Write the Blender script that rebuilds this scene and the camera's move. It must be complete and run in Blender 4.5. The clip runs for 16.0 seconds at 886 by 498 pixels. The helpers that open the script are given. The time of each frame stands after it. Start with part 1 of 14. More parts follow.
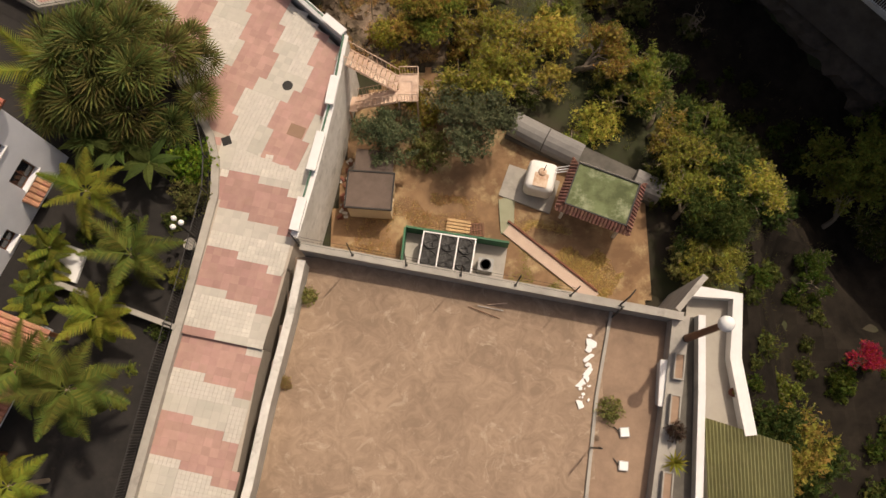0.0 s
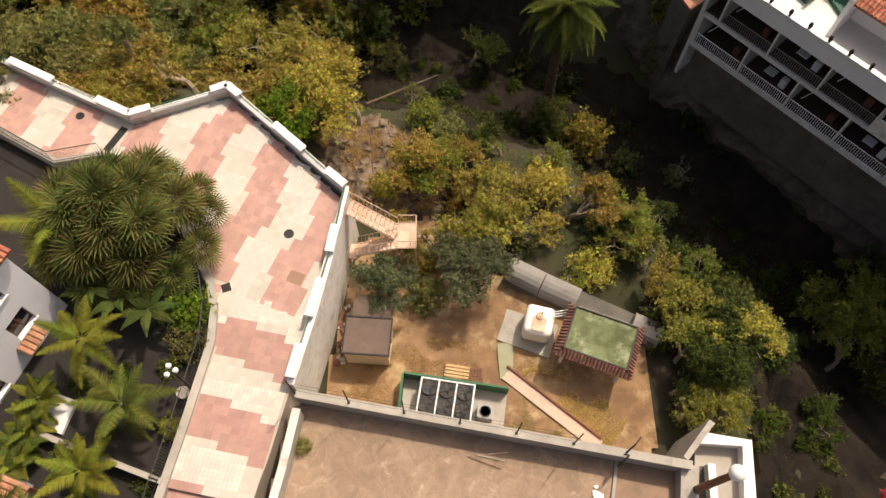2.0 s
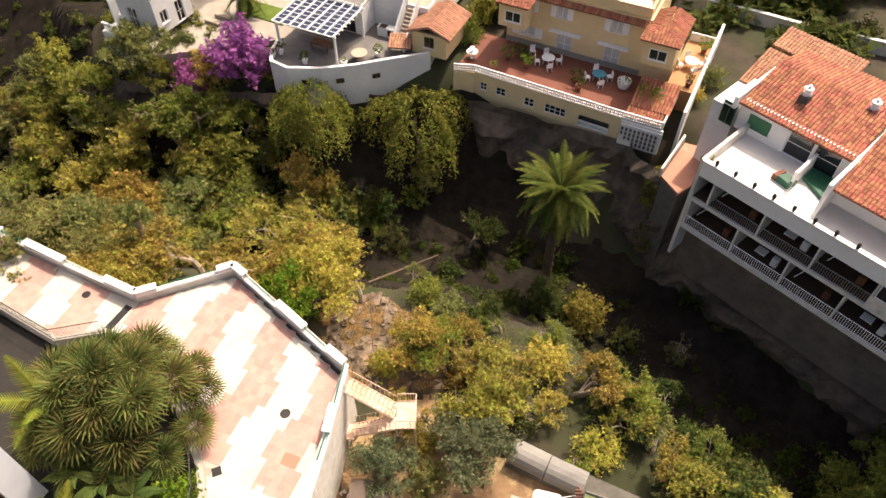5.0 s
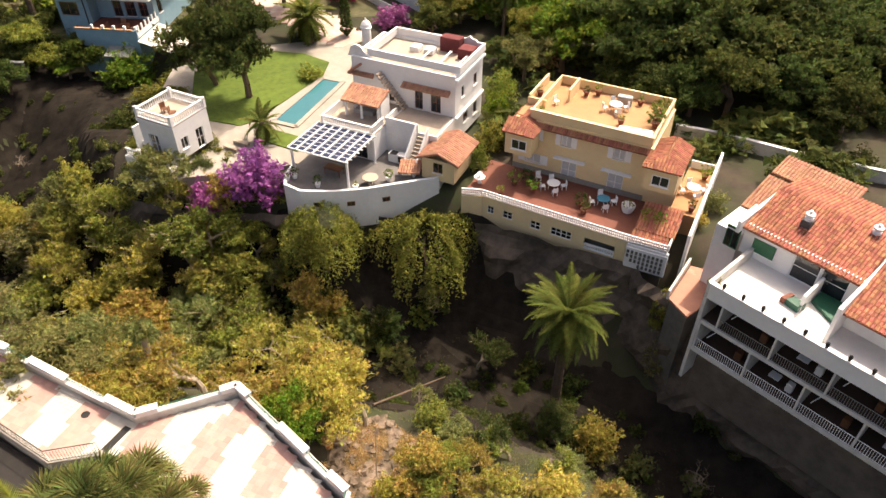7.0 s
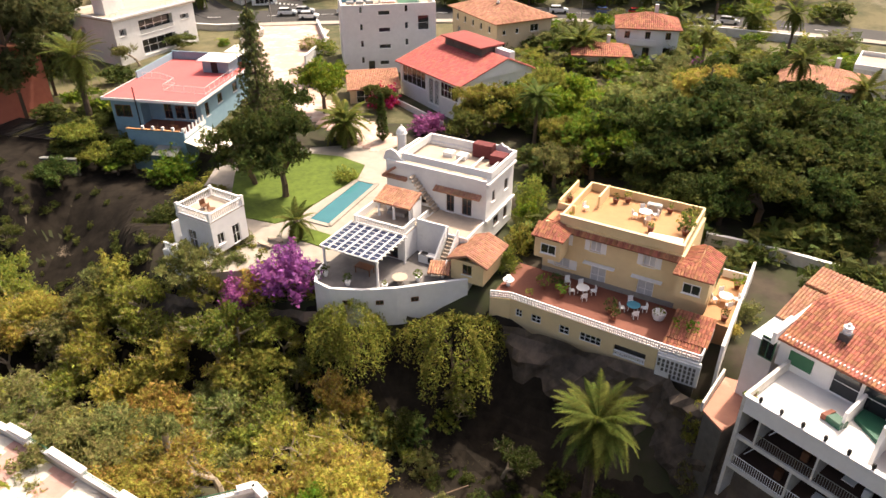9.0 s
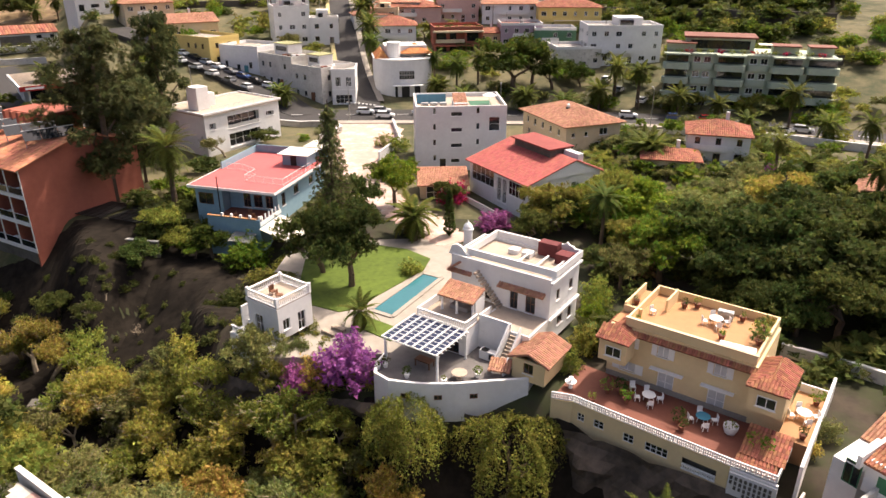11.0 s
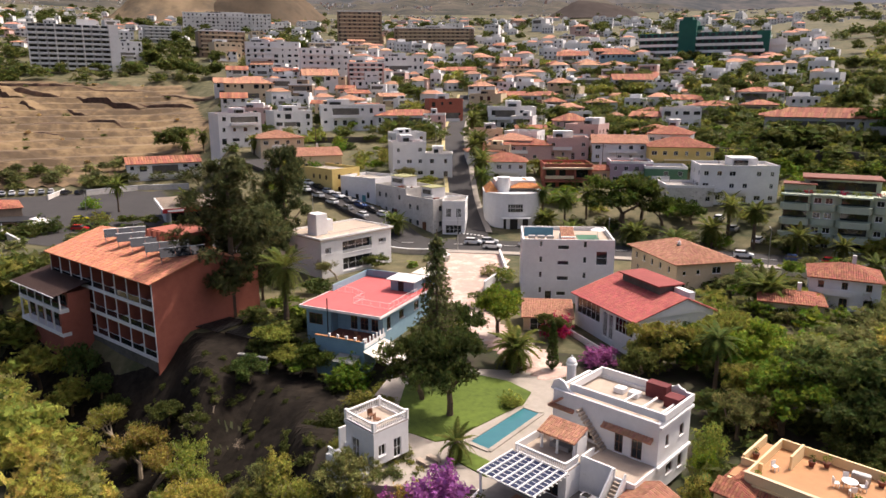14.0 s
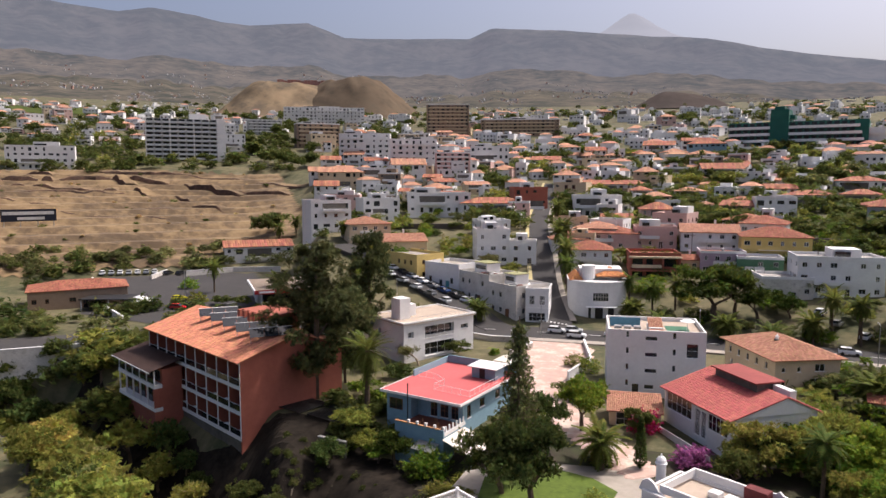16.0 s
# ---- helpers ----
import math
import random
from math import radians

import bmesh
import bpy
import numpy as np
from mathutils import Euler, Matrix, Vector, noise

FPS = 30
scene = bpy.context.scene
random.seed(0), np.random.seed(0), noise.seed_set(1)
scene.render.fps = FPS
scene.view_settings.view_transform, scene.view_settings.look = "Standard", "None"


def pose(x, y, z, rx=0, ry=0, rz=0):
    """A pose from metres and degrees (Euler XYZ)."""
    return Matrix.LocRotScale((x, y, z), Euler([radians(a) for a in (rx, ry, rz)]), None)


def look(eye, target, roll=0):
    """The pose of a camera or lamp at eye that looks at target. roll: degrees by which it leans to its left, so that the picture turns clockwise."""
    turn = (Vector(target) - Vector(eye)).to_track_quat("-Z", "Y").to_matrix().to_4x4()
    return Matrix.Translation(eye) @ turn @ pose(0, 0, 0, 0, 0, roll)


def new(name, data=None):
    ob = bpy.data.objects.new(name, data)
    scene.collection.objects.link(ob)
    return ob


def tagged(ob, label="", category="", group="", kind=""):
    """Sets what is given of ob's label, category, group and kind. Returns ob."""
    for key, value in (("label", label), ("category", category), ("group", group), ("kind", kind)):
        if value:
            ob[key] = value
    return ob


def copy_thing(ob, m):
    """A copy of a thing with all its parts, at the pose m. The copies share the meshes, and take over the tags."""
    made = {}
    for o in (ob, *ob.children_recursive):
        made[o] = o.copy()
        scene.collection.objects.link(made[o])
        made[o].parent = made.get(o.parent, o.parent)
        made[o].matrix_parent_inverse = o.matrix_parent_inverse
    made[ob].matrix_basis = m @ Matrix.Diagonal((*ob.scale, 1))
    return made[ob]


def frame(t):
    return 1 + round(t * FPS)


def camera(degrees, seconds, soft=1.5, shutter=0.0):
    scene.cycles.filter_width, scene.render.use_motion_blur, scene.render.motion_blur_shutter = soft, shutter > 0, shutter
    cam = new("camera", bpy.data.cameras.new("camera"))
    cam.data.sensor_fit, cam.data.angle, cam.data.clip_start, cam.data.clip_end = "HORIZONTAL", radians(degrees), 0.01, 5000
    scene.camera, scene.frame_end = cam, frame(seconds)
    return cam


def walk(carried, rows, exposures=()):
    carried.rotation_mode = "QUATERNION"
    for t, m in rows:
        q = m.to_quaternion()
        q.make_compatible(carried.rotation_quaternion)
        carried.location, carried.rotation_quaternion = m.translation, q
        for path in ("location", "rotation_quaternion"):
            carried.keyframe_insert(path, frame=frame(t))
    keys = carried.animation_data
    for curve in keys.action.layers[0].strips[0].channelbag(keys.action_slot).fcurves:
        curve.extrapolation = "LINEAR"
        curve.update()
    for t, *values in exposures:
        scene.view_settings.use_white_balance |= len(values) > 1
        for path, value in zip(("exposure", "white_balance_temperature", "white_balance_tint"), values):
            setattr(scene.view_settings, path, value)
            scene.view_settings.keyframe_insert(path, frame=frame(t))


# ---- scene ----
cam = camera(64.6, 16.0)

# seconds, tilt from straight down, roll, turn: a hovering drone that tilts up and pans left
PATH = [
    (0.0, 14.34, -0.07, 0.27),
    (0.5, 18.11, -0.07, 0.16),
    (1.0, 21.19, -0.08, 0.03),
    (1.5, 23.69, -0.12, -0.10),
    (2.0, 26.15, -0.08, -0.18),
    (2.5, 28.59, -0.04, -0.25),
    (3.0, 30.99, -0.02, -0.24),
    (3.5, 33.40, -0.01, -0.23),
    (4.0, 35.79, -0.04, -0.30),
    (6.5, 47.93, 0.08, 0.26),
    (7.0, 50.43, 0.09, 0.53),
    (7.5, 52.83, 0.08, 0.87),
    (8.0, 54.88, 0.11, 1.43),
    (8.5, 56.79, 0.08, 2.28),
    (11.0, 66.47, 0.09, 9.19),
    (11.5, 68.42, 0.06, 10.66),
    (12.0, 70.20, 0.05, 12.00),
    (12.5, 71.82, 0.06, 13.39),
    (13.0, 73.49, 0.03, 14.73),
    (13.5, 75.29, 0.01, 16.36),
    (14.0, 77.05, 0.01, 18.09),
    (14.5, 78.82, -0.01, 19.82),
    (15.0, 80.58, -0.04, 21.52),
    (15.5, 82.33, -0.01, 23.24),
    (16.0, 84.09, -0.07, 24.96),
]
EYE = (0.0, 0.0, 36.0)
walk(cam, [(t, pose(*EYE, rx, ry, rz)) for t, rx, ry, rz in PATH],
     exposures=[(0.0, -0.2, 7500, 14), (1.5, 0.16, 7450, 14), (2.5, 0.5, 7400, 14), (3.5, 0.78, 7400, 14), (7.0, 1.14, 7350, 14), (8.5, 1.2, 7300, 14), (11.0, 1.0, 6950, 16), (12.5, 0.82, 6800, 17), (14.5, 0.6, 6500, 18), (16.0, 0.5, 6300, 17)])

# ---- light ----
SUN_AZ, SUN_EL = 40.0, 57.0          # degrees clockwise from +y, and above the horizon
sky_world = bpy.data.worlds.new("sky")
sky_world.use_nodes = True
scene.world = sky_world
_wn = sky_world.node_tree
_wn.nodes.clear()
_sky = _wn.nodes.new("ShaderNodeTexSky")
_sky.sky_type = "NISHITA"
_sky.sun_disc = False
_sky.sun_elevation, _sky.sun_rotation = radians(SUN_EL), radians(SUN_AZ)
_sky.air_density, _sky.dust_density, _sky.ozone_density, _sky.altitude = 0.8, 8.0, 0.6, 150
_bg = _wn.nodes.new("ShaderNodeBackground")
_bg.inputs["Strength"].default_value = 0.115
_out = _wn.nodes.new("ShaderNodeOutputWorld")
_wn.links.new(_sky.outputs[0], _bg.inputs[0])
_wn.links.new(_bg.outputs[0], _out.inputs[0])
_sd = bpy.data.lights.new("sun", "SUN")
_sd.energy, _sd.angle, _sd.color = 3.1, radians(0.5), (1.0, 0.94, 0.84)
_sun = new("sun", _sd)
_dir = Vector((math.sin(radians(SUN_AZ)) * math.cos(radians(SUN_EL)), math.cos(radians(SUN_AZ)) * math.cos(radians(SUN_EL)), math.sin(radians(SUN_EL))))
_sun.matrix_world = look(_dir * 300, (0, 0, 0))

# ---- materials ----
MATS = {}


def mat(name, col, col2=None, rough=0.8, scale=1.0, scale2=0.15, metal=0.0, bump=0.15, island=0.0, rand=0.0, contrast=1.0, spec=0.3, translucent=0.0, stain=None, hue=0.06):
    """A surface with grain at one scale and stains at a second; island / rand: how much each piece or object differs."""
    if name in MATS:
        return MATS[name]
    m = bpy.data.materials.new(name)
    m.use_nodes = True
    nt = m.node_tree
    nd, lk = nt.nodes, nt.links
    p = nd["Principled BSDF"]
    p.inputs["Roughness"].default_value = rough
    p.inputs["Metallic"].default_value = metal
    p.inputs["Specular IOR Level"].default_value = spec
    col2 = col2 or tuple(c * 0.7 for c in col)
    tc = nd.new("ShaderNodeTexCoord")
    geo = nd.new("ShaderNodeNewGeometry")
    n1 = nd.new("ShaderNodeTexNoise")
    n1.inputs["Scale"].default_value, n1.inputs["Detail"].default_value, n1.inputs["Roughness"].default_value = scale, 8, 0.65
    n2 = nd.new("ShaderNodeTexNoise")
    n2.inputs["Scale"].default_value, n2.inputs["Detail"].default_value = scale2, 4
    lk.new(geo.outputs["Position"], n1.inputs["Vector"])
    lk.new(geo.outputs["Position"], n2.inputs["Vector"])
    mul = nd.new("ShaderNodeMath")
    mul.operation = "MULTIPLY"
    lk.new(n1.outputs["Fac"], mul.inputs[0])
    mul.inputs[1].default_value = 0.55
    add = nd.new("ShaderNodeMath")
    add.operation = "MULTIPLY_ADD"
    lk.new(n2.outputs["Fac"], add.inputs[0])
    add.inputs[1].default_value = 0.45
    lk.new(mul.outputs[0], add.inputs[2])
    ramp = nd.new("ShaderNodeMapRange")
    ramp.inputs["From Min"].default_value, ramp.inputs["From Max"].default_value = 0.5 - 0.16 / contrast, 0.5 + 0.16 / contrast
    lk.new(add.outputs[0], ramp.inputs["Value"])
    mix = nd.new("ShaderNodeMix")
    mix.data_type = "RGBA"
    mix.inputs["A"].default_value, mix.inputs["B"].default_value = (*col2, 1), (*col, 1)
    lk.new(ramp.outputs[0], mix.inputs["Factor"])
    last = mix.outputs["Result"]
    if stain:
        n3 = nd.new("ShaderNodeTexNoise")
        n3.inputs["Scale"].default_value, n3.inputs["Detail"].default_value, n3.inputs["Roughness"].default_value = stain[1], 9, 0.7
        lk.new(geo.outputs["Position"], n3.inputs["Vector"])
        r3 = nd.new("ShaderNodeMapRange")
        r3.inputs["From Min"].default_value, r3.inputs["From Max"].default_value, r3.inputs["To Max"].default_value = stain[2], stain[2] + 0.16, stain[3]
        lk.new(n3.outputs["Fac"], r3.inputs["Value"])
        m3 = nd.new("ShaderNodeMix")
        m3.data_type = "RGBA"
        lk.new(r3.outputs[0], m3.inputs["Factor"])
        lk.new(last, m3.inputs["A"])
        m3.inputs["B"].default_value = (*stain[0], 1)
        last = m3.outputs["Result"]
    for amount, node, sock in ((island, geo, "Random Per Island"), (rand, None, "Random")):
        if amount:
            node = node or nd.new("ShaderNodeObjectInfo")
            mr = nd.new("ShaderNodeMapRange")
            mr.inputs["To Min"].default_value, mr.inputs["To Max"].default_value = 1 - amount, 1 + amount
            lk.new(node.outputs[sock], mr.inputs["Value"])
            hs = nd.new("ShaderNodeHueSaturation")
            lk.new(mr.outputs[0], hs.inputs["Value"])
            hm = nd.new("ShaderNodeMapRange")
            hm.inputs["To Min"].default_value, hm.inputs["To Max"].default_value = 0.5 - amount * hue, 0.5 + amount * hue
            sn = nd.new("ShaderNodeMath")
            sn.operation = "FRACT"
            m7 = nd.new("ShaderNodeMath")
            m7.operation = "MULTIPLY"
            m7.inputs[1].default_value = 7.31
            lk.new(node.outputs[sock], m7.inputs[0])
            lk.new(m7.outputs[0], sn.inputs[0])
            lk.new(sn.outputs[0], hm.inputs["Value"])
            lk.new(hm.outputs[0], hs.inputs["Hue"])
            lk.new(last, hs.inputs["Color"])
            last = hs.outputs["Color"]
    lk.new(last, p.inputs["Base Color"])
    if bump:
        bn = nd.new("ShaderNodeBump")
        bn.inputs["Strength"].default_value, bn.inputs["Distance"].default_value = bump, 0.03
        lk.new(n1.outputs["Fac"], bn.inputs["Height"])
        lk.new(bn.outputs["Normal"], p.inputs["Normal"])
    if translucent:
        tr = nd.new("ShaderNodeBsdfTranslucent")
        lk.new(last, tr.inputs["Color"])
        ms = nd.new("ShaderNodeMixShader")
        ms.inputs[0].default_value = translucent
        lk.new(p.outputs[0], ms.inputs[1])
        lk.new(tr.outputs[0], ms.inputs[2])
        lk.new(ms.outputs[0], nd["Material Output"].inputs["Surface"])
    MATS[name] = m
    return m


white_wall = mat("white_wall", (0.76, 0.75, 0.735), (0.66, 0.65, 0.635), 0.85, 1.5, 0.4, bump=0.08, stain=((0.45, 0.43, 0.40), 0.7, 0.62, 0.5))
old_white = mat("old_white", (0.66, 0.63, 0.58), (0.50, 0.47, 0.42), 0.9, 2.0, 0.5, stain=((0.22, 0.20, 0.17), 0.8, 0.55, 0.7))
cream_wall = mat("cream_wall", (0.74, 0.58, 0.33), (0.66, 0.51, 0.29), 0.85, 1.2, 0.3, bump=0.08, stain=((0.50, 0.40, 0.25), 0.5, 0.62, 0.5))
concrete = mat("concrete", (0.42, 0.39, 0.34), (0.28, 0.26, 0.23), 0.92, 1.3, 0.35, stain=((0.12, 0.11, 0.10), 0.6, 0.57, 0.6))
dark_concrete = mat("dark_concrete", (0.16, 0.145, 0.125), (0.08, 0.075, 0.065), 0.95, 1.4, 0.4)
court_dirt = mat("court_dirt", (0.35, 0.25, 0.175), (0.235, 0.165, 0.115), 0.95, 1.1, 0.16, contrast=1.7, bump=0.5, stain=((0.47, 0.37, 0.275), 0.7, 0.56, 0.85))
for nd_ in court_dirt.node_tree.nodes:          # swept, streaky dust
    if nd_.bl_idname == "ShaderNodeTexNoise":
        nd_.inputs["Distortion"].default_value = 1.6
strip_dirt = mat("strip_dirt", (0.33, 0.225, 0.155), (0.22, 0.15, 0.105), 0.95, 1.3, 0.3, contrast=1.3)
dry_soil = mat("dry_soil", (0.30, 0.185, 0.10), (0.17, 0.10, 0.055), 0.95, 1.1, 0.35, contrast=1.4, stain=((0.48, 0.37, 0.20), 0.5, 0.5, 0.8))
black_soil = mat("black_soil", (0.032, 0.028, 0.025), (0.018, 0.016, 0.015), 0.95, 2.2, 0.5, stain=((0.07, 0.058, 0.045), 0.9, 0.6, 0.6))
earth = mat("earth", (0.062, 0.047, 0.033), (0.03, 0.024, 0.017), 0.97, 0.5, 0.09, contrast=1.6, stain=((0.036, 0.044, 0.016), 0.12, 0.42, 0.9))
tile_red = mat("tile_red", (0.43, 0.265, 0.22), (0.34, 0.205, 0.17), 0.7, 2.0, 0.3, island=0.10, rand=0.10, stain=((0.32, 0.17, 0.13), 0.6, 0.6, 0.5))
tile_white = mat("tile_white", (0.52, 0.485, 0.42), (0.45, 0.42, 0.365), 0.7, 2.0, 0.3, island=0.08, rand=0.08, stain=((0.43, 0.37, 0.28), 0.6, 0.6, 0.5))
tile_bright = mat("tile_bright", (0.60, 0.565, 0.50), (0.50, 0.47, 0.41), 0.7, 2.0, 0.3, island=0.05, rand=0.08, stain=((0.43, 0.37, 0.28), 0.8, 0.6, 0.5))
grout = mat("grout", (0.47, 0.41, 0.34), (0.40, 0.34, 0.28), 0.95, 3.0)
roof_tile = mat("roof_tile", (0.38, 0.145, 0.085), (0.24, 0.09, 0.055), 0.85, 1.5, 0.3, island=0.30, stain=((0.20, 0.10, 0.06), 0.6, 0.58, 0.6))
roof_tile_orange = mat("roof_tile_orange", (0.46, 0.235, 0.15), (0.34, 0.165, 0.10), 0.85, 1.5, 0.3, island=0.22)
roof_tile_brown = mat("roof_tile_brown", (0.21, 0.10, 0.075), (0.15, 0.075, 0.06), 0.85, 1.5, 0.3, island=0.25)
roof_red = mat("roof_red", (0.46, 0.12, 0.10), (0.38, 0.095, 0.08), 0.7, 1.0, 0.2, island=0.15)
glass = mat("window_glass", (0.022, 0.026, 0.03), (0.012, 0.014, 0.017), 0.06, 0.5, bump=0.0, spec=0.7)
curtain = mat("curtained_glass", (0.60, 0.60, 0.60), (0.42, 0.43, 0.45), 0.12, 2.5, bump=0.0, spec=0.6)
white_paint = mat("white_paint", (0.82, 0.81, 0.79), (0.76, 0.75, 0.73), 0.5, 3.0, bump=0.03)
wood_brown = mat("wood_brown", (0.20, 0.085, 0.04), (0.11, 0.05, 0.028), 0.6, 6.0, 1.0)
pale_wood = mat("pale_wood", (0.62, 0.44, 0.22), (0.45, 0.29, 0.14), 0.8, 5.0, 1.0, island=0.2)
green_paint = mat("green_paint", (0.04, 0.15, 0.075), (0.03, 0.11, 0.06), 0.6, 2.0, bump=0.04)
dark_metal = mat("dark_metal", (0.04, 0.038, 0.036), (0.025, 0.024, 0.023), 0.55, 3.0, metal=0.4, bump=0.03)
grey_metal = mat("grey_metal", (0.40, 0.40, 0.39), (0.28, 0.28, 0.27), 0.45, 2.0, metal=0.7, bump=0.03)
pink_metal = mat("rusty_pink_paint", (0.72, 0.56, 0.44), (0.52, 0.33, 0.23), 0.7, 4.0, 0.8, stain=((0.30, 0.13, 0.06), 1.5, 0.58, 0.7))
asphalt = mat("asphalt", (0.055, 0.051, 0.048), (0.036, 0.034, 0.033), 0.9, 1.2, 0.1)
road_white = mat("road_white", (0.75, 0.74, 0.70), (0.6, 0.59, 0.56), 0.8, 2.0)
pavement_m = mat("pavement_stone", (0.36, 0.32, 0.27), (0.26, 0.23, 0.19), 0.9, 1.0, 0.2)
lawn_m = mat("lawn_grass", (0.10, 0.145, 0.02), (0.052, 0.08, 0.012), 0.95, 1.2, 0.18, contrast=1.3, bump=0.4)
pool_water = mat("pool_water", (0.03, 0.155, 0.175), (0.022, 0.125, 0.145), 0.05, 0.8, 0.3, bump=0.06, spec=0.6)
green_roof = mat("mossy_roof", (0.15, 0.18, 0.085), (0.07, 0.085, 0.035), 0.85, 1.6, 0.5, contrast=1.5, stain=((0.33, 0.35, 0.23), 0.8, 0.52, 0.8))
corr_roof = mat("corrugated_sheet", (0.33, 0.32, 0.15), (0.22, 0.215, 0.10), 0.75, 1.0, 0.4, stain=((0.42, 0.36, 0.22), 0.9, 0.6, 0.6))
terra = mat("terracotta_floor", (0.20, 0.072, 0.045), (0.15, 0.052, 0.034), 0.75, 2.0, 0.4)
orange_floor = mat("orange_floor", (0.43, 0.225, 0.105), (0.36, 0.185, 0.085), 0.8, 1.2, 0.4)
tan_floor = mat("tan_floor", (0.43, 0.35, 0.27), (0.35, 0.28, 0.22), 0.8, 1.6, 0.4)
grey_floor = mat("grey_floor", (0.34, 0.31, 0.28), (0.27, 0.25, 0.23), 0.8, 1.6, 0.4)
brick_red = mat("red_render", (0.36, 0.115, 0.075), (0.29, 0.09, 0.06), 0.85, 1.2, 0.3)
blue_wall = mat("blue_render", (0.24, 0.37, 0.44), (0.19, 0.31, 0.38), 0.85, 1.2, 0.3)
beige_wall = mat("beige_render", (0.62, 0.50, 0.34), (0.54, 0.43, 0.29), 0.85, 1.2, 0.3)
pink_wall = mat("pink_render", (0.62, 0.42, 0.37), (0.54, 0.36, 0.32), 0.85, 1.2, 0.3)
grey_wall = mat("grey_render", (0.40, 0.40, 0.39), (0.32, 0.32, 0.31), 0.85, 1.2, 0.3)
green_wall = mat("green_render", (0.10, 0.21, 0.12), (0.08, 0.17, 0.10), 0.85, 1.2, 0.3)
sage_wall = mat("sage_render", (0.44, 0.50, 0.385), (0.37, 0.42, 0.32), 0.85, 1.2, 0.3)
violet_wall = mat("violet_render", (0.42, 0.33, 0.38), (0.36, 0.28, 0.33), 0.85, 1.2, 0.3)
yellow_wall = mat("yellow_render", (0.66, 0.50, 0.18), (0.58, 0.43, 0.15), 0.85, 1.2, 0.3)
brown_wall = mat("brown_render", (0.30, 0.22, 0.15), (0.24, 0.17, 0.12), 0.85, 1.2, 0.3)
teal_wall = mat("teal_cladding", (0.012, 0.115, 0.085), (0.01, 0.09, 0.07), 0.5, 1.2, 0.3)
shade_cloth = mat("awning_cloth", (0.66, 0.62, 0.52), (0.58, 0.54, 0.45), 0.9, 1.2, 0.3)
bark = mat("bark", (0.15, 0.105, 0.07), (0.08, 0.055, 0.04), 0.95, 3.0, 0.8, bump=0.5)
pale_bark = mat("pale_bark", (0.34, 0.28, 0.20), (0.22, 0.17, 0.12), 0.95, 3.0, 0.8, bump=0.4)


def leafm(name, a, b, island=0.4, rand=0.22, gaps=0.0):
    """Leaves; gaps: how much of each spray is open between its small leaves."""
    m = mat(name, a, b, 0.75, 0.6, 0.12, bump=0.0, island=island, rand=rand, translucent=0.45, spec=0.12, contrast=1.2, hue=0.11)
    if gaps:
        nd, lk = m.node_tree.nodes, m.node_tree.links
        n = nd.new("ShaderNodeTexNoise")
        n.inputs["Scale"].default_value, n.inputs["Detail"].default_value, n.inputs["Roughness"].default_value = 7.0, 2.0, 0.75
        lk.new(nd.new("ShaderNodeNewGeometry").outputs["Position"], n.inputs["Vector"])
        g = nd.new("ShaderNodeMath")
        g.operation = "LESS_THAN"
        g.inputs[1].default_value = 0.5 + (gaps - 0.5) * 0.36
        lk.new(n.outputs["Fac"], g.inputs[0])
        x = nd.new("ShaderNodeMixShader")
        lk.new(g.outputs[0], x.inputs[0])
        lk.new(nd["Material Output"].inputs["Surface"].links[0].from_socket, x.inputs[1])
        lk.new(nd.new("ShaderNodeBsdfTransparent").outputs[0], x.inputs[2])
        lk.new(x.outputs[0], nd["Material Output"].inputs["Surface"])
    return m


leaf_green = leafm("leaf_green", (0.30, 0.305, 0.06), (0.16, 0.18, 0.033), gaps=0.4)
leaf_dark = leafm("leaf_dark", (0.10, 0.125, 0.03), (0.045, 0.06, 0.015), gaps=0.34)
leaf_yellow = leafm("leaf_yellow", (0.46, 0.385, 0.085), (0.27, 0.235, 0.05), gaps=0.42)
leaf_olive = leafm("leaf_olive", (0.26, 0.265, 0.085), (0.14, 0.15, 0.05), gaps=0.42)
leaf_deep = leafm("leaf_deep", (0.10, 0.145, 0.022), (0.042, 0.062, 0.011), gaps=0.34)
leaf_lime = leafm("leaf_lime", (0.19, 0.28, 0.03), (0.11, 0.18, 0.02), gaps=0.36)
leaf_blue = leafm("leaf_blue", (0.215, 0.235, 0.125), (0.12, 0.14, 0.072), gaps=0.38)
leaf_grey = leafm("leaf_grey", (0.125, 0.14, 0.05), (0.06, 0.072, 0.026), gaps=0.42)
leaf_dry = leafm("leaf_dry", (0.46, 0.34, 0.16), (0.30, 0.21, 0.09))
leaf_palm = leafm("leaf_palm", (0.15, 0.172, 0.036), (0.085, 0.105, 0.022), 0.3)
leaf_palm_y = leafm("leaf_palm_yellow", (0.24, 0.25, 0.035), (0.15, 0.17, 0.025), 0.25)
petal_m = leafm("petal_magenta", (0.44, 0.15, 0.38), (0.32, 0.09, 0.26), 0.3, gaps=0.18)
petal_r = leafm("petal_red", (0.42, 0.03, 0.10), (0.32, 0.02, 0.07), 0.3, gaps=0.3)


# ---- building kit ----
def thing(name, x, y, z, yaw, label, category, group="", kind=""):
    ob = new(name)
    ob.empty_display_size = 0.3
    ob.matrix_world = pose(x, y, z, 0, 0, yaw)
    return tagged(ob, label, category, group, kind)


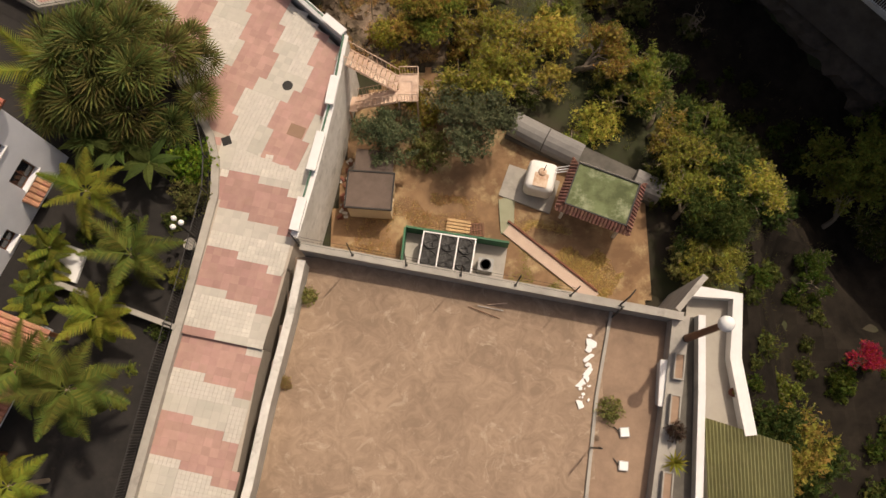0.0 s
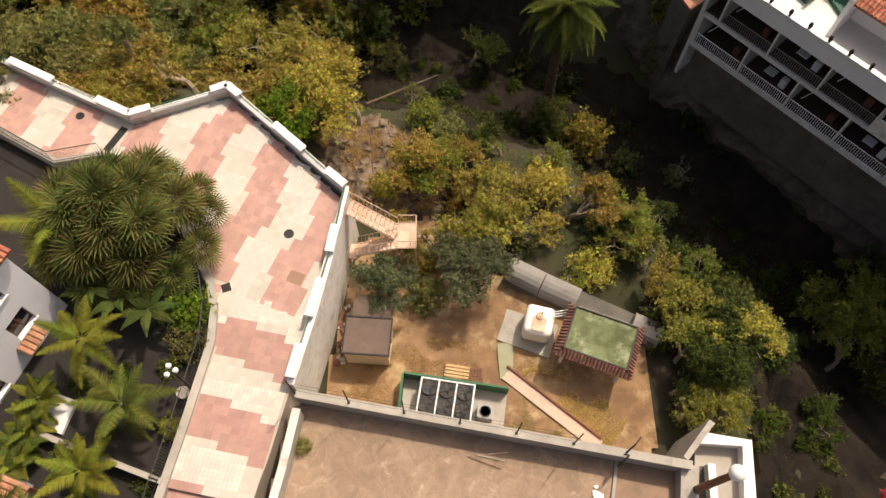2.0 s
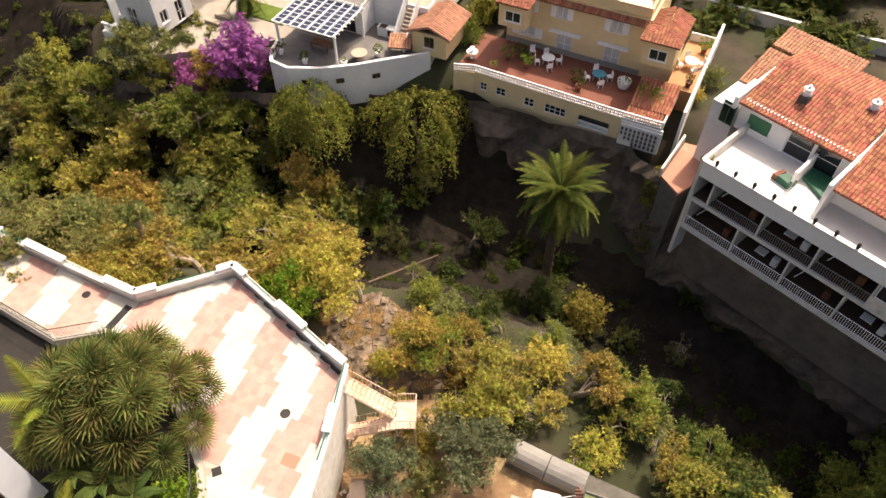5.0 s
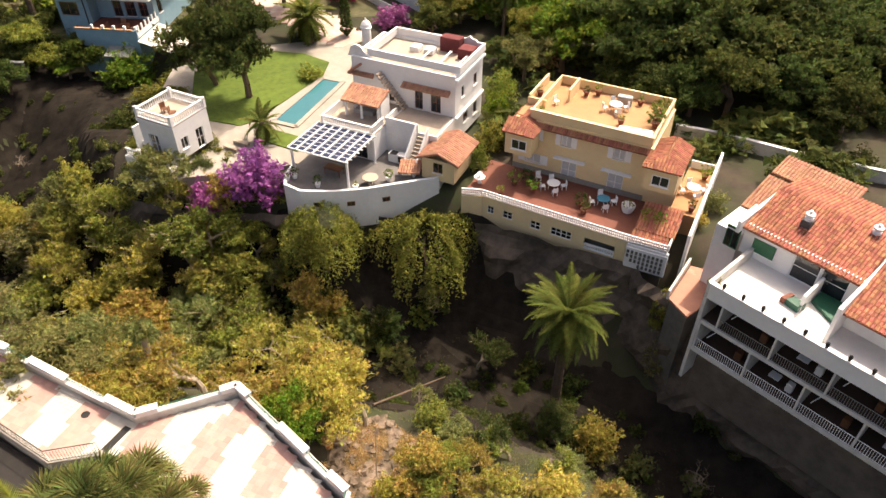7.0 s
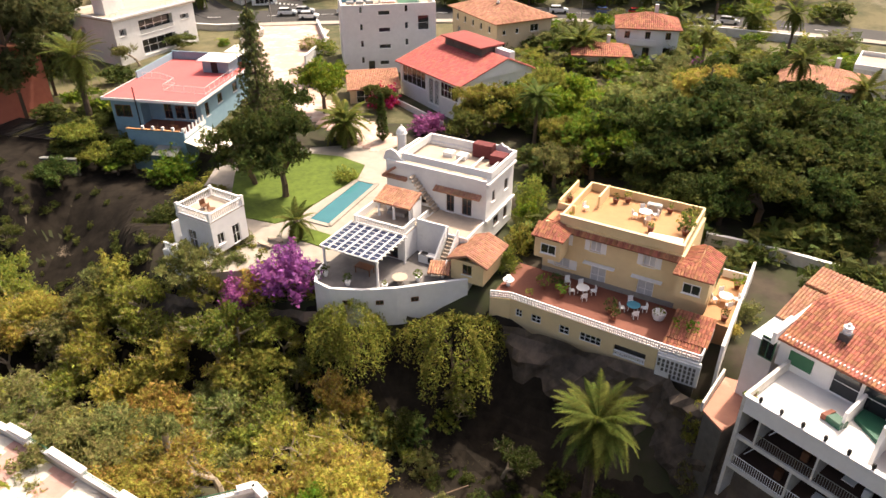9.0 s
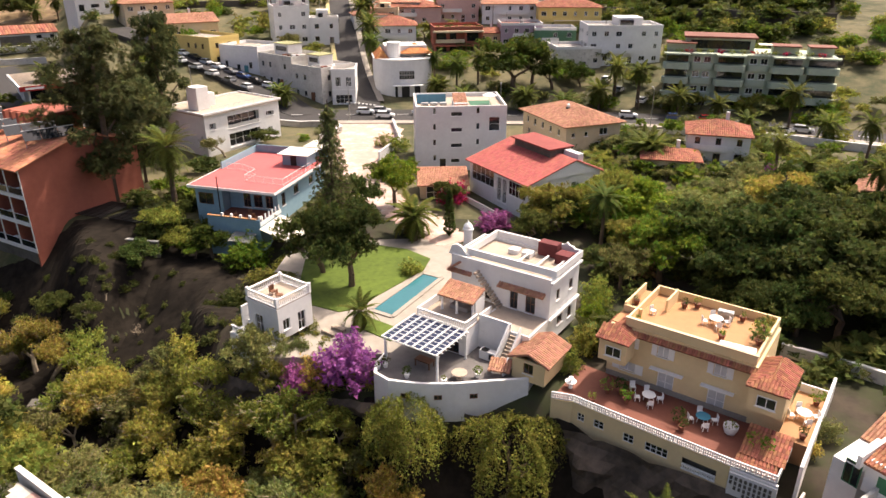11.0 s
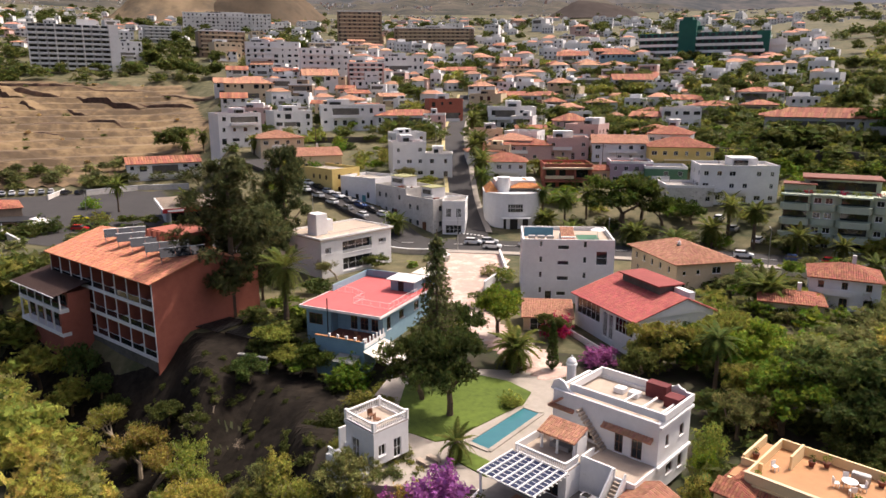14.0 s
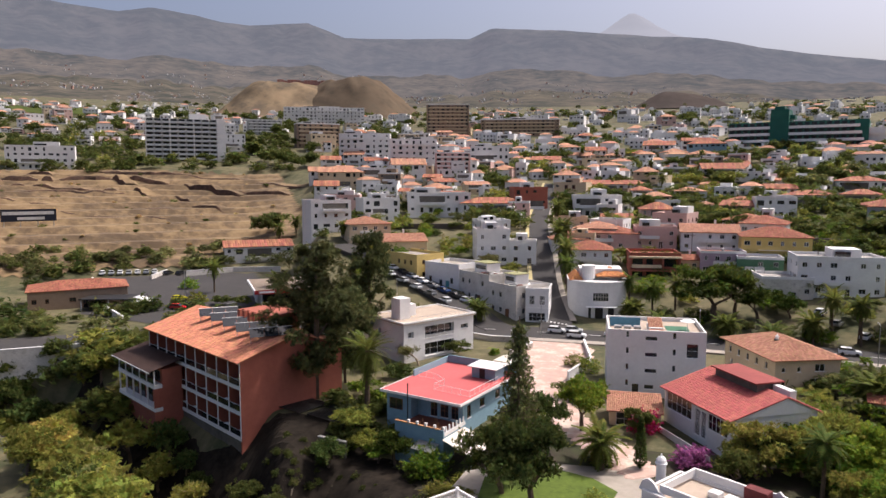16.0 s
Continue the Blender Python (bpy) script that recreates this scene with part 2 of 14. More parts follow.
def part(name, bm, material, parent=None, label="", smooth=False):
    me = bpy.data.meshes.new(name)
    bm.to_mesh(me)
    bm.free()
    me.materials.append(material)
    if smooth:
        me.polygons.foreach_set("use_smooth", [True] * len(me.polygons))
    ob = new(name, me)
    if parent is not None:
        ob.parent = parent
    return tagged(ob, label)


def raw(name, verts, faces, material, parent=None, label="", smooth=False):
    me = bpy.data.meshes.new(name)
    me.from_pydata([tuple(v) for v in verts], [], faces)
    me.materials.append(material)
    if smooth:
        me.polygons.foreach_set("use_smooth", [True] * len(me.polygons))
    ob = new(name, me)
    if parent is not None:
        ob.parent = parent
    return tagged(ob, label)


def share(name, me, parent, m):
    ob = new(name, me)
    ob.parent = parent
    ob.matrix_basis = m
    return ob


def bx(bm, x0, x1, y0, y1, z0, z1, m=None):
    vs = [bm.verts.new(Vector((x, y, z)) if m is None else m @ Vector((x, y, z))) for z in (z0, z1) for y in (y0, y1) for x in (x0, x1)]
    for f in ((0, 2, 3, 1), (4, 5, 7, 6), (0, 1, 5, 4), (2, 6, 7, 3), (0, 4, 6, 2), (1, 3, 7, 5)):
        bm.faces.new([vs[i] for i in f])
    return bm


def box(x0, x1, y0, y1, z0, z1, m=None, bevel=0.0):
    bm = bx(bmesh.new(), x0, x1, y0, y1, z0, z1, m)
    if bevel:
        bmesh.ops.bevel(bm, geom=bm.edges[:], offset=bevel, segments=2, affect="EDGES")
    return bm


def rod(bm, a, b, ra, rb=None, seg=8, cap=True):
    a, b = Vector(a), Vector(b)
    rb = ra if rb is None else rb
    q = (b - a).to_track_quat("Z", "Y")
    rings = []
    for c, r in ((a, ra), (b, rb)):
        rings.append([bm.verts.new(c + q @ Vector((math.cos(i * 2 * math.pi / seg) * r, math.sin(i * 2 * math.pi / seg) * r, 0))) for i in range(seg)])
    for i in range(seg):
        j = (i + 1) % seg
        bm.faces.new((rings[0][i], rings[0][j], rings[1][j], rings[1][i]))
    if cap:
        bm.faces.new(rings[0][::-1])
        bm.faces.new(rings[1])
    return bm


def lathe(bm, profile, seg=12, cx=0, cy=0):
    """Turned shape from (radius, height) pairs."""
    rings = [[bm.verts.new((cx + r * math.cos(i * 2 * math.pi / seg), cy + r * math.sin(i * 2 * math.pi / seg), z)) for i in range(seg)] for r, z in profile]
    for a, b in zip(rings, rings[1:]):
        for i in range(seg):
            j = (i + 1) % seg
            bm.faces.new((a[i], a[j], b[j], b[i]))
    bm.faces.new(rings[0][::-1])
    bm.faces.new(rings[-1])
    return bm


def slab(pts, z0, z1):
    """An upright prism over a plan outline."""
    bm = bmesh.new()
    lo = [bm.verts.new((x, y, z0)) for x, y in pts]
    hi = [bm.verts.new((x, y, z1)) for x, y in pts]
    n = len(pts)
    bm.faces.new(lo[::-1])
    bm.faces.new(hi)
    for i in range(n):
        j = (i + 1) % n
        bm.faces.new((lo[i], lo[j], hi[j], hi[i]))
    bmesh.ops.recalc_face_normals(bm, faces=bm.faces[:])
    return bm


def wall_line(bm, a, b, thick, z0, z1, z2=None):
    """A straight wall from a to b in plan; z2: its top at b when it slopes."""
    a, b = Vector(a), Vector(b)
    d = (b - a).normalized()
    n = Vector((-d.y, d.x)) * thick / 2
    z2 = z1 if z2 is None else z2
    vs = [bm.verts.new((p.x, p.y, z)) for p, t in ((a - n, z1), (b - n, z2), (b + n, z2), (a + n, z1)) for z in (z0, t)]
    q = vs[0::2], vs[1::2]
    bm.faces.new(q[0][::-1])
    bm.faces.new(q[1])
    for i in range(4):
        j = (i + 1) % 4
        bm.faces.new((q[0][i], q[0][j], q[1][j], q[1][i]))
    return bm


def wall_strip(pts, thick, z0, z1):
    """One connected wall along a bent line."""
    bm = bmesh.new()
    rows = []
    for i, p in enumerate(pts):
        a, b = Vector(pts[max(0, i - 1)]), Vector(pts[min(len(pts) - 1, i + 1)])
        d = (b - a).normalized()
        n = Vector((-d.y, d.x)) * thick / 2
        p = Vector(p)
        rows.append([bm.verts.new((q.x, q.y, z)) for q, z in ((p - n, z0), (p - n, z1), (p + n, z1), (p + n, z0))])
    for a, b in zip(rows, rows[1:]):
        for k in range(4):
            bm.faces.new((a[k], b[k], b[(k + 1) % 4], a[(k + 1) % 4]))
    bm.faces.new(rows[0])
    bm.faces.new(rows[-1][::-1])
    bmesh.ops.recalc_face_normals(bm, faces=bm.faces[:])
    return bm


def panel(bm, m, w, h, t, holes):
    """A wall w wide and h high in the local xz plane, t thick towards +y, with openings (x0, x1, z0, z1)."""
    xs = sorted({0.0, w, *(min(max(v, 0), w) for o in holes for v in o[:2])})
    zs = sorted({0.0, h, *(min(max(v, 0), h) for o in holes for v in o[2:])})

    def solid(i, k):
        if not (0 <= i < len(xs) - 1 and 0 <= k < len(zs) - 1):
            return False
        cx, cz = (xs[i] + xs[i + 1]) / 2, (zs[k] + zs[k + 1]) / 2
        return not any(o[0] < cx < o[1] and o[2] < cz < o[3] for o in holes)

    def quad(*ps):
        bm.faces.new([bm.verts.new(m @ Vector(p)) for p in ps])

    for i in range(len(xs) - 1):
        for k in range(len(zs) - 1):
            if not solid(i, k):
                continue
            a, b, c, d = xs[i], xs[i + 1], zs[k], zs[k + 1]
            quad((a, 0, c), (b, 0, c), (b, 0, d), (a, 0, d))
            quad((a, t, c), (a, t, d), (b, t, d), (b, t, c))
            if not solid(i - 1, k):
                quad((a, 0, c), (a, 0, d), (a, t, d), (a, t, c))
            if not solid(i + 1, k):
                quad((b, 0, c), (b, t, c), (b, t, d), (b, 0, d))
            if not solid(i, k - 1):
                quad((a, 0, c), (a, t, c), (b, t, c), (b, 0, c))
            if not solid(i, k + 1):
                quad((a, 0, d), (b, 0, d), (b, t, d), (a, t, d))


def roof_plane(bm, e0, e1, up, inset0=0.0, inset1=0.0, rib=0.28, row=0.42, thick=0.05):
    """Barrel tiles in rows on a sloping plane: eave from e0 to e1, up: the way from eave to ridge; insets: how far the ridge falls short at either end."""
    e0, e1, up = Vector(e0), Vector(e1), Vector(up)
    ax = (e1 - e0)
    L = ax.length
    ax /= L
    D = up.length
    ud = up / D
    n = ax.cross(ud).normalized()
    if n.z < 0:
        n = -n
    # deck under the tiles
    lo = [e0, e1, e1 + up - ax * inset1, e0 + up + ax * inset0]
    top = [bm.verts.new(p - n * 0.01) for p in lo]
    bot = [bm.verts.new(p - n * 0.14) for p in lo]
    bm.faces.new(top)
    bm.faces.new(bot[::-1])
    for i in range(4):
        j = (i + 1) % 4
        bm.faces.new((bot[i], bot[j], top[j], top[i]))
    k = max(2, round(L / rib))
    w = L / k
    for i in range(k):
        s = (i + 0.5) * w
        f = 1.0
        if inset0 > 0:
            f = min(f, s / inset0)
        if inset1 > 0:
            f = min(f, (L - s) / inset1)
        d = D * f
        rows = max(1, round(d / row))
        for r in range(rows):
            a, b = d * r / rows, min(d, d * (r + 1) / rows + 0.04)
            quads = []
            for t, lift in ((a, 0.035), (b, 0.0)):
                c = e0 + ax * s + ud * t + n * lift
                quads.append([bm.verts.new(c - ax * w * 0.46), bm.verts.new(c - ax * w * 0.22 + n * thick * 1.6), bm.verts.new(c + ax * w * 0.22 + n * thick * 1.6), bm.verts.new(c + ax * w * 0.46)])
            for q in range(3):
                bm.faces.new((quads[0][q], quads[0][q + 1], quads[1][q + 1], quads[1][q]))
            bm.faces.new(quads[0][::-1])


def gable(bm, x0, x1, y0, y1, z, rise, over=0.35, rib=0.28, row=0.42, along="x"):
    if along == "x":
        ym = (y0 + y1) / 2
        k = rise / (ym - y0)
        roof_plane(bm, (x0 - over, y0 - over, z - k * over), (x1 + over, y0 - over, z - k * over), (0, ym - y0 + over, rise + k * over), rib=rib, row=row)
        roof_plane(bm, (x1 + over, y1 + over, z - k * over), (x0 - over, y1 + over, z - k * over), (0, ym - y1 - over, rise + k * over), rib=rib, row=row)
    else:
        xm = (x0 + x1) / 2
        k = rise / (xm - x0)
        roof_plane(bm, (x0 - over, y1 + over, z - k * over), (x0 - over, y0 - over, z - k * over), (xm - x0 + over, 0, rise + k * over), rib=rib, row=row)
        roof_plane(bm, (x1 + over, y0 - over, z - k * over), (x1 + over, y1 + over, z - k * over), (xm - x1 - over, 0, rise + k * over), rib=rib, row=row)


def hip(bm, x0, x1, y0, y1, z, rise, over=0.4, rib=0.28, row=0.42):
    x0, x1, y0, y1 = x0 - over, x1 + over, y0 - over, y1 + over
    w, d = x1 - x0, y1 - y0
    a = min(w, d) / 2
    z -= 0.12
    roof_plane(bm, (x0, y0, z), (x1, y0, z), (0, a, rise), a, a, rib, row)
    roof_plane(bm, (x1, y1, z), (x0, y1, z), (0, -a, rise), a, a, rib, row)
    if d > w:
        pass
    roof_plane(bm, (x0, y1, z), (x0, y0, z), (a, 0, rise), a, a, rib, row)
    roof_plane(bm, (x1, y0, z), (x1, y1, z), (-a, 0, rise), a, a, rib, row)
    if abs(w - d) > 0.05:
        if w > d:
            rod(bm, (x0 + a, (y0 + y1) / 2, z + rise), (x1 - a, (y0 + y1) / 2, z + rise), 0.12, seg=6)
        else:
            rod(bm, ((x0 + x1) / 2, y0 + a, z + rise), ((x0 + x1) / 2, y1 - a, z + rise), 0.12, seg=6)


def window(parent, m, w, h, frame_m=None, cols=2, rows=1, depth=0.1, sill=True, name="window", shutter=None, label="", ft=0.07, pane_m=None):
    """A window in an opening: m puts its lower left outer corner; x along the wall, y into it."""
    bm = bmesh.new()
    fw = ft
    for a, b, c, d in ((0, fw, 0, h), (w - fw, w, 0, h), (fw, w - fw, 0, fw), (fw, w - fw, h - fw, h)):
        bx(bm, a, b, depth, depth + 0.07, c, d, m)
    for i in range(1, cols):
        bx(bm, w * i / cols - 0.03, w * i / cols + 0.03, depth + 0.01, depth + 0.06, fw, h - fw, m)
    for k in range(1, rows):
        bx(bm, fw, w - fw, depth + 0.012, depth + 0.058, h * k / rows - 0.025, h * k / rows + 0.025, m)
    wn = part(name, bm, frame_m or white_paint, parent, label)
    part("pane", box(fw, w - fw, depth + 0.03, depth + 0.045, fw, h - fw, m), pane_m or glass, wn, "dark reflecting pane" if pane_m is None else "pane with a drawn white curtain")
    if sill:
        part("sill", box(-0.08, w + 0.08, -0.08, depth, -0.07, -0.003, m), white_paint, wn)
    if shutter:
        part("shutter", box(-w * 0.48, -0.02, -0.06, -0.01, 0, h, m), shutter, wn)
        part("shutter", box(w + 0.02, w * 1.48, -0.06, -0.01, 0, h, m), shutter, wn)
    return wn


SIDES = {"front": lambda w, d: (w, Matrix.Identity(4)),
         "right": lambda w, d: (d, pose(w, 0, 0, 0, 0, 90)),
         "back": lambda w, d: (w, pose(w, d, 0, 0, 0, 180)),
         "left": lambda w, d: (d, pose(0, d, 0, 0, 0, -90))}


def shell(parent, w, d, h, material, wins, z0=0.0, x0=0.0, y0=0.0, t=0.25, frame_m=None, shutter=None, name="wall", floor=True, cols=2, depth=0.1, sills=True, pane_m=None):
    """Four outer walls over a w x d plan with real openings. wins: side -> [(x, z, width, height)]."""
    bm = bmesh.new()
    base = Matrix.Translation((x0, y0, z0))
    for side, fn in SIDES.items():
        L, m = fn(w, d)
        lap = 0.0 if side in ("front", "back") else t + 0.003
        holes = [(x - lap, x - lap + a, z, z + b) for x, z, a, b in wins.get(side, ())]
        panel(bm, base @ m @ Matrix.Translation((lap, 0, 0)), L - 2 * lap, h, t, holes)
    wl = part(name, bm, material, parent)
    for side, fn in SIDES.items():
        L, m = fn(w, d)
        for x, z, a, b in wins.get(side, ()):
            door = z < 0.25
            window(parent, base @ m @ Matrix.Translation((x, 0, z)), a, b, frame_m, cols if a > 0.8 else 1, 2 if b > 1.8 else 1, sill=sills and not door, name="door" if door and b > 1.7 else "window", shutter=None if door else shutter, depth=depth, pane_m=pane_m)
    return wl


def parapet(bm, x0, x1, y0, y1, z, h=0.6, t=0.2):
    for a, b, c, d in ((x0, x1, y0, y0 + t), (x0, x1, y1 - t, y1), (x0, x0 + t, y0 + t, y1 - t), (x1 - t, x1, y0 + t, y1 - t)):
        bx(bm, a, b, c, d, z, z + h)


def railing(parent, a, b, h=1.0, gap=0.14, r=0.012, material=None, post=2.0, name="railing", thick=0.03):
    """Upright bars between two rails, from a to b."""
    a, b = Vector(a), Vector(b)
    L = (b - a).length
    bm = bmesh.new()
    up = Vector((0, 0, 1))
    rod(bm, a + up * h, b + up * h, thick, seg=5)
    rod(bm, a + up * 0.1, b + up * 0.1, thick * 0.7, seg=4)
    n = max(2, int(L / gap))
    for i in range(n + 1):
        p = a.lerp(b, i / n)
        rod(bm, p, p + up * h, r, seg=4, cap=False)
    return part(name, bm, material or dark_metal, parent)


def balusters(parent, a, b, h=0.9, gap=0.28, material=None):
    """A turned white balustrade."""
    a, b = Vector(a), Vector(b)
    L = (b - a).length
    d = (b - a).normalized()
    m = Matrix.Translation(a) @ Vector((1, 0, 0)).rotation_difference(d).to_matrix().to_4x4()
    rail = bx(bmesh.new(), 0, L, -0.1, 0.1, h - 0.12, h, m)
    bx(rail, 0, L, -0.1, 0.1, 0, 0.1, m)
    top = part("balustrade", rail, material or white_paint, parent)
    n = max(1, int(L / gap))
    bm = lathe(bmesh.new(), [(0.05, 0.1), (0.09, 0.3), (0.045, 0.55), (0.07, h - 0.12)], 6)
    me = bpy.data.meshes.new("baluster")
    bm.to_mesh(me)
    bm.free()
    me.materials.append(material or white_paint)
    for i in range(n + 1):
        share("baluster", me, top, Matrix.Translation(a.lerp(b, (i + 0.5) / (n + 1))))
    return top


def pot_plant(x, y, z, r=0.25, leaves=None, label="green plant in a clay pot", big=1.0, pot=None):
    t = thing("potted_plant", x, y, z, random.uniform(0, 360), label, "plant", "potted plants")
    part("pot", lathe(bmesh.new(), [(r * 0.65, 0), (r, r * 1.5), (r * 1.1, r * 1.5), (r * 1.1, r * 1.7), (r * 0.9, r * 1.7)], 10), pot or terra, t)
    vs, fs = leaf_cloud(60, (0.55 * big, 0.55 * big, 0.5 * big), 0.22 * big, (0, 0, r * 1.7 + 0.4 * big))
    raw("foliage", vs, fs, leaves or leaf_green, t)
    return t


def leaf_cloud(n, radii, size, centre=(0, 0, 0), seed=None, hollow=0.35, droop=0.0, slim=0.45):
    """n small folded leaves through an ellipsoid shell."""
    rng = np.random.default_rng(seed if seed is not None else random.randint(0, 10 ** 6))
    d = rng.normal(size=(n, 3))
    d /= np.linalg.norm(d, axis=1)[:, None]
    r = (hollow + (1 - hollow) * rng.random(n) ** 0.5)[:, None]
    c = d * r * np.array(radii) + np.array(centre)
    return leaf_quads(rng, c, d, size, droop, slim)


def leaf_quads(rng, c, d, size, droop=0.0, slim=0.45, tri=False):
    n = len(c)
    u = rng.normal(size=(n, 3)) + d * 0.5
    u[:, 2] -= droop
    u /= np.linalg.norm(u, axis=1)[:, None]
    w = rng.normal(size=(n, 3))
    w -= (w * u).sum(1)[:, None] * u
    w /= np.linalg.norm(w, axis=1)[:, None]
    s = (size * (0.6 + 0.8 * rng.random(n)))[:, None]
    p0, p1 = c - u * s * 0.5, c + u * s * 0.5
    nr = np.cross(u, w)
    a, b = c + w * s * slim + nr * s * 0.1, c - w * s * slim + nr * s * 0.1
    if tri:
        return np.stack([p0 + w * s * slim, p1, p0 - w * s * slim], 1).reshape(-1, 3), [(i, i + 1, i + 2) for i in range(0, 3 * n, 3)]
    vs = np.stack([p0, a, p1, b], 1).reshape(-1, 3)
    fs = [(i, i + 1, i + 2, i + 3) for i in range(0, 4 * n, 4)]
    return vs, fs


# ---- ground ----
RAVINE = [(110, -70), (62, -22), (44, 0), (32, 14), (22, 25), (12, 36), (2, 41), (-12, 42), (-30, 44), (-50, 53), (-72, 67), (-98, 76), (-125, 82), (-175, 78), (-260, 60)]
PROFILE = [(0, -2.6), (50, -2.6), (60, -2.2), (82, -2.0), (112, -1.0), (150, 0.0), (170, 0.0), (230, 14.0), (330, 24.0), (400, 35.0), (470, 45.0), (600, 68.0), (800, 96.0), (1200, 140.0), (1600, 190.0)]
DIPS = [((-48, 79), (-38, 77), 13, -4.6), ((-73, 77.5), (-108, 88), 10, -5.6)]
LEVEL = [(0, 0.0), (170, 0.0), (262, 1.6), (272, 5.0), (300, 12.0), (350, 22.0), (420, 38.0), (470, 45.0)]


def smooth(a, b, v):
    t = min(1.0, max(0.0, (v - a) / (b - a)))
    return t * t * (3 - 2 * t)


def lerp_table(table, v):
    for (a, x), (b, y) in zip(table, table[1:]):
        if v <= b:
            return x + (y - x) * (v - a) / (b - a)
    return table[-1][1]


def ravine(x, y):
    """Distance from the stream bed, and which bank (positive: the far one)."""
    best, side = 1e9, 1
    for (ax, ay), (bx_, by) in zip(RAVINE, RAVINE[1:]):
        dx, dy = bx_ - ax, by - ay
        t = min(1, max(0, ((x - ax) * dx + (y - ay) * dy) / (dx * dx + dy * dy)))
        d = math.hypot(x - ax - dx * t, y - ay - dy * t)
        if d < best:
            best, side = d, 1 if dx * (y - ay) - dy * (x - ax) < 0 else -1
    return best, side


def ground(x, y):
    r = math.hypot(x, y)
    d, side = ravine(x, y)
    if side > 0:
        bank = lerp_table(PROFILE, r)
        h = math.degrees(math.atan2(x, y))
        if -60 < h < -35 and 150 < r < 470:          # level car park below the field
            bank += (lerp_table(LEVEL, r) - bank) * smooth(-60, -57.5, h) * smooth(-35, -36.8, h)
        if -62 < h < -36 and 272 < r < 460:          # old farm terraces
            k = smooth(-36, -41, h) * smooth(272, 290, r)
            w = bank + 1.5 * noise.noise((x * 0.012, y * 0.012, 0))
            s = 2.6
            q = s * (math.floor(w / s) + smooth(0.72, 1.0, w / s - math.floor(w / s)))
            bank += (q - bank) * k
        for (ax, ay), (cx, cy), wide_, low in DIPS:     # yards cut below the houses
            dx, dy = cx - ax, cy - ay
            t = min(1, max(0, ((x - ax) * dx + (y - ay) * dy) / (dx * dx + dy * dy)))
            bank += min(0, low - bank) * smooth(wide_, wide_ * 0.45, math.hypot(x - ax - dx * t, y - ay - dy * t))
    else:
        bank = -5.2 - 5.5 * smooth(17.8, 23.5, x + 1.5 * noise.noise((x * 0.2, y * 0.2, 5))) * smooth(15, 10, y)
    if d < 30:
        wob = 1.2 * noise.noise((x * 0.12, y * 0.12, 3.0))
        wide = 15.5 + 9.0 * smooth(-37, -45, x) * smooth(-58, -52, x) if side > 0 else 10.5
        bank += (-14.5 - bank) * (1 - smooth(1.5, wide, d + wob) ** (1.6 if side > 0 else 1.0))
    if r < 60:
        bank += (0.45 * noise.noise((x * 0.3, y * 0.3, 0)) + 0.3 * noise.noise((x * 0.8, y * 0.8, 6))) * (1 if d < 14 else 0.2)
    return bank


def build_ground():
    heads = [-180 + 5 * i for i in range(20)] + [-80 + 0.5 * i for i in range(280)] + [60 + 5 * i for i in range(24)]
    radii = [0.5]
    while radii[-1] < 1600:
        radii.append(radii[-1] + max(1.2, radii[-1] * 0.027))
    verts = []
    for r in radii:
        for h in heads:
            x, y = r * math.sin(radians(h)), r * math.cos(radians(h))
            z = ground(x, y)
            if -61 < h < -36.5 and 270 < r < 430:      # soil under the field
                z -= 2.5 * smooth(270, 280, r) * smooth(430, 420, r) * smooth(-36.5, -38.2, h)
            verts.append((x, y, z))
    n = len(heads)
    faces = [(i * n + j, (i + 1) * n + j, (i + 1) * n + (j + 1) % n, i * n + (j + 1) % n) for i in range(len(radii) - 1) for j in range(n)]
    o = raw("ground", verts, [f[::-1] for f in faces], earth, smooth=True)
    o.data.materials.append(mat("town_soil", (0.135, 0.115, 0.06), (0.05, 0.056, 0.024), 0.97, 0.25, 0.05, contrast=1.8, stain=((0.22, 0.185, 0.13), 0.12, 0.57, 0.75)))
    k = next(i for i, r in enumerate(radii) if r > 96)
    for f in o.data.polygons:
        f.material_index = 1 if f.index >= k * n and (verts[f.vertices[0]][1] > 20) else 0
    tagged(o, "brown dry ravine soil and rising weedy ground", "ground", kind="structure")


build_ground()


def drape(name, pts, material, label, lift=0.06, step=4.0, category="ground", sink=0.0):
    """A sheet that follows the ground inside a plan outline."""
    xs, ys = [p[0] for p in pts], [p[1] for p in pts]
    nx, ny = int((max(xs) - min(xs)) / step) + 1, int((max(ys) - min(ys)) / step) + 1
    verts, idx, faces = [], {}, []
    for i in range(nx + 1):
        for j in range(ny + 1):
            x, y = min(xs) + i * step, min(ys) + j * step
            idx[i, j] = len(verts)
            out = sink and not inside(x, y, pts)
            verts.append((x, y, ground(x, y) + (lift if not out else -sink)))
    for i in range(nx):
        for j in range(ny):
            if inside(min(xs) + (i + 0.5) * step, min(ys) + (j + 0.5) * step, pts) or sink and any(inside(min(xs) + (i + a) * step, min(ys) + (j + b) * step, pts) for a in (0, 1) for b in (0, 1)):
                faces.append((idx[i, j], idx[i + 1, j], idx[i + 1, j + 1], idx[i, j + 1]))
    used = sorted({k for f in faces for k in f})
    re = {k: q for q, k in enumerate(used)}
    return tagged(raw(name, [verts[k] for k in used], [tuple(re[k] for k in f) for f in faces], material), label, category, kind="structure")


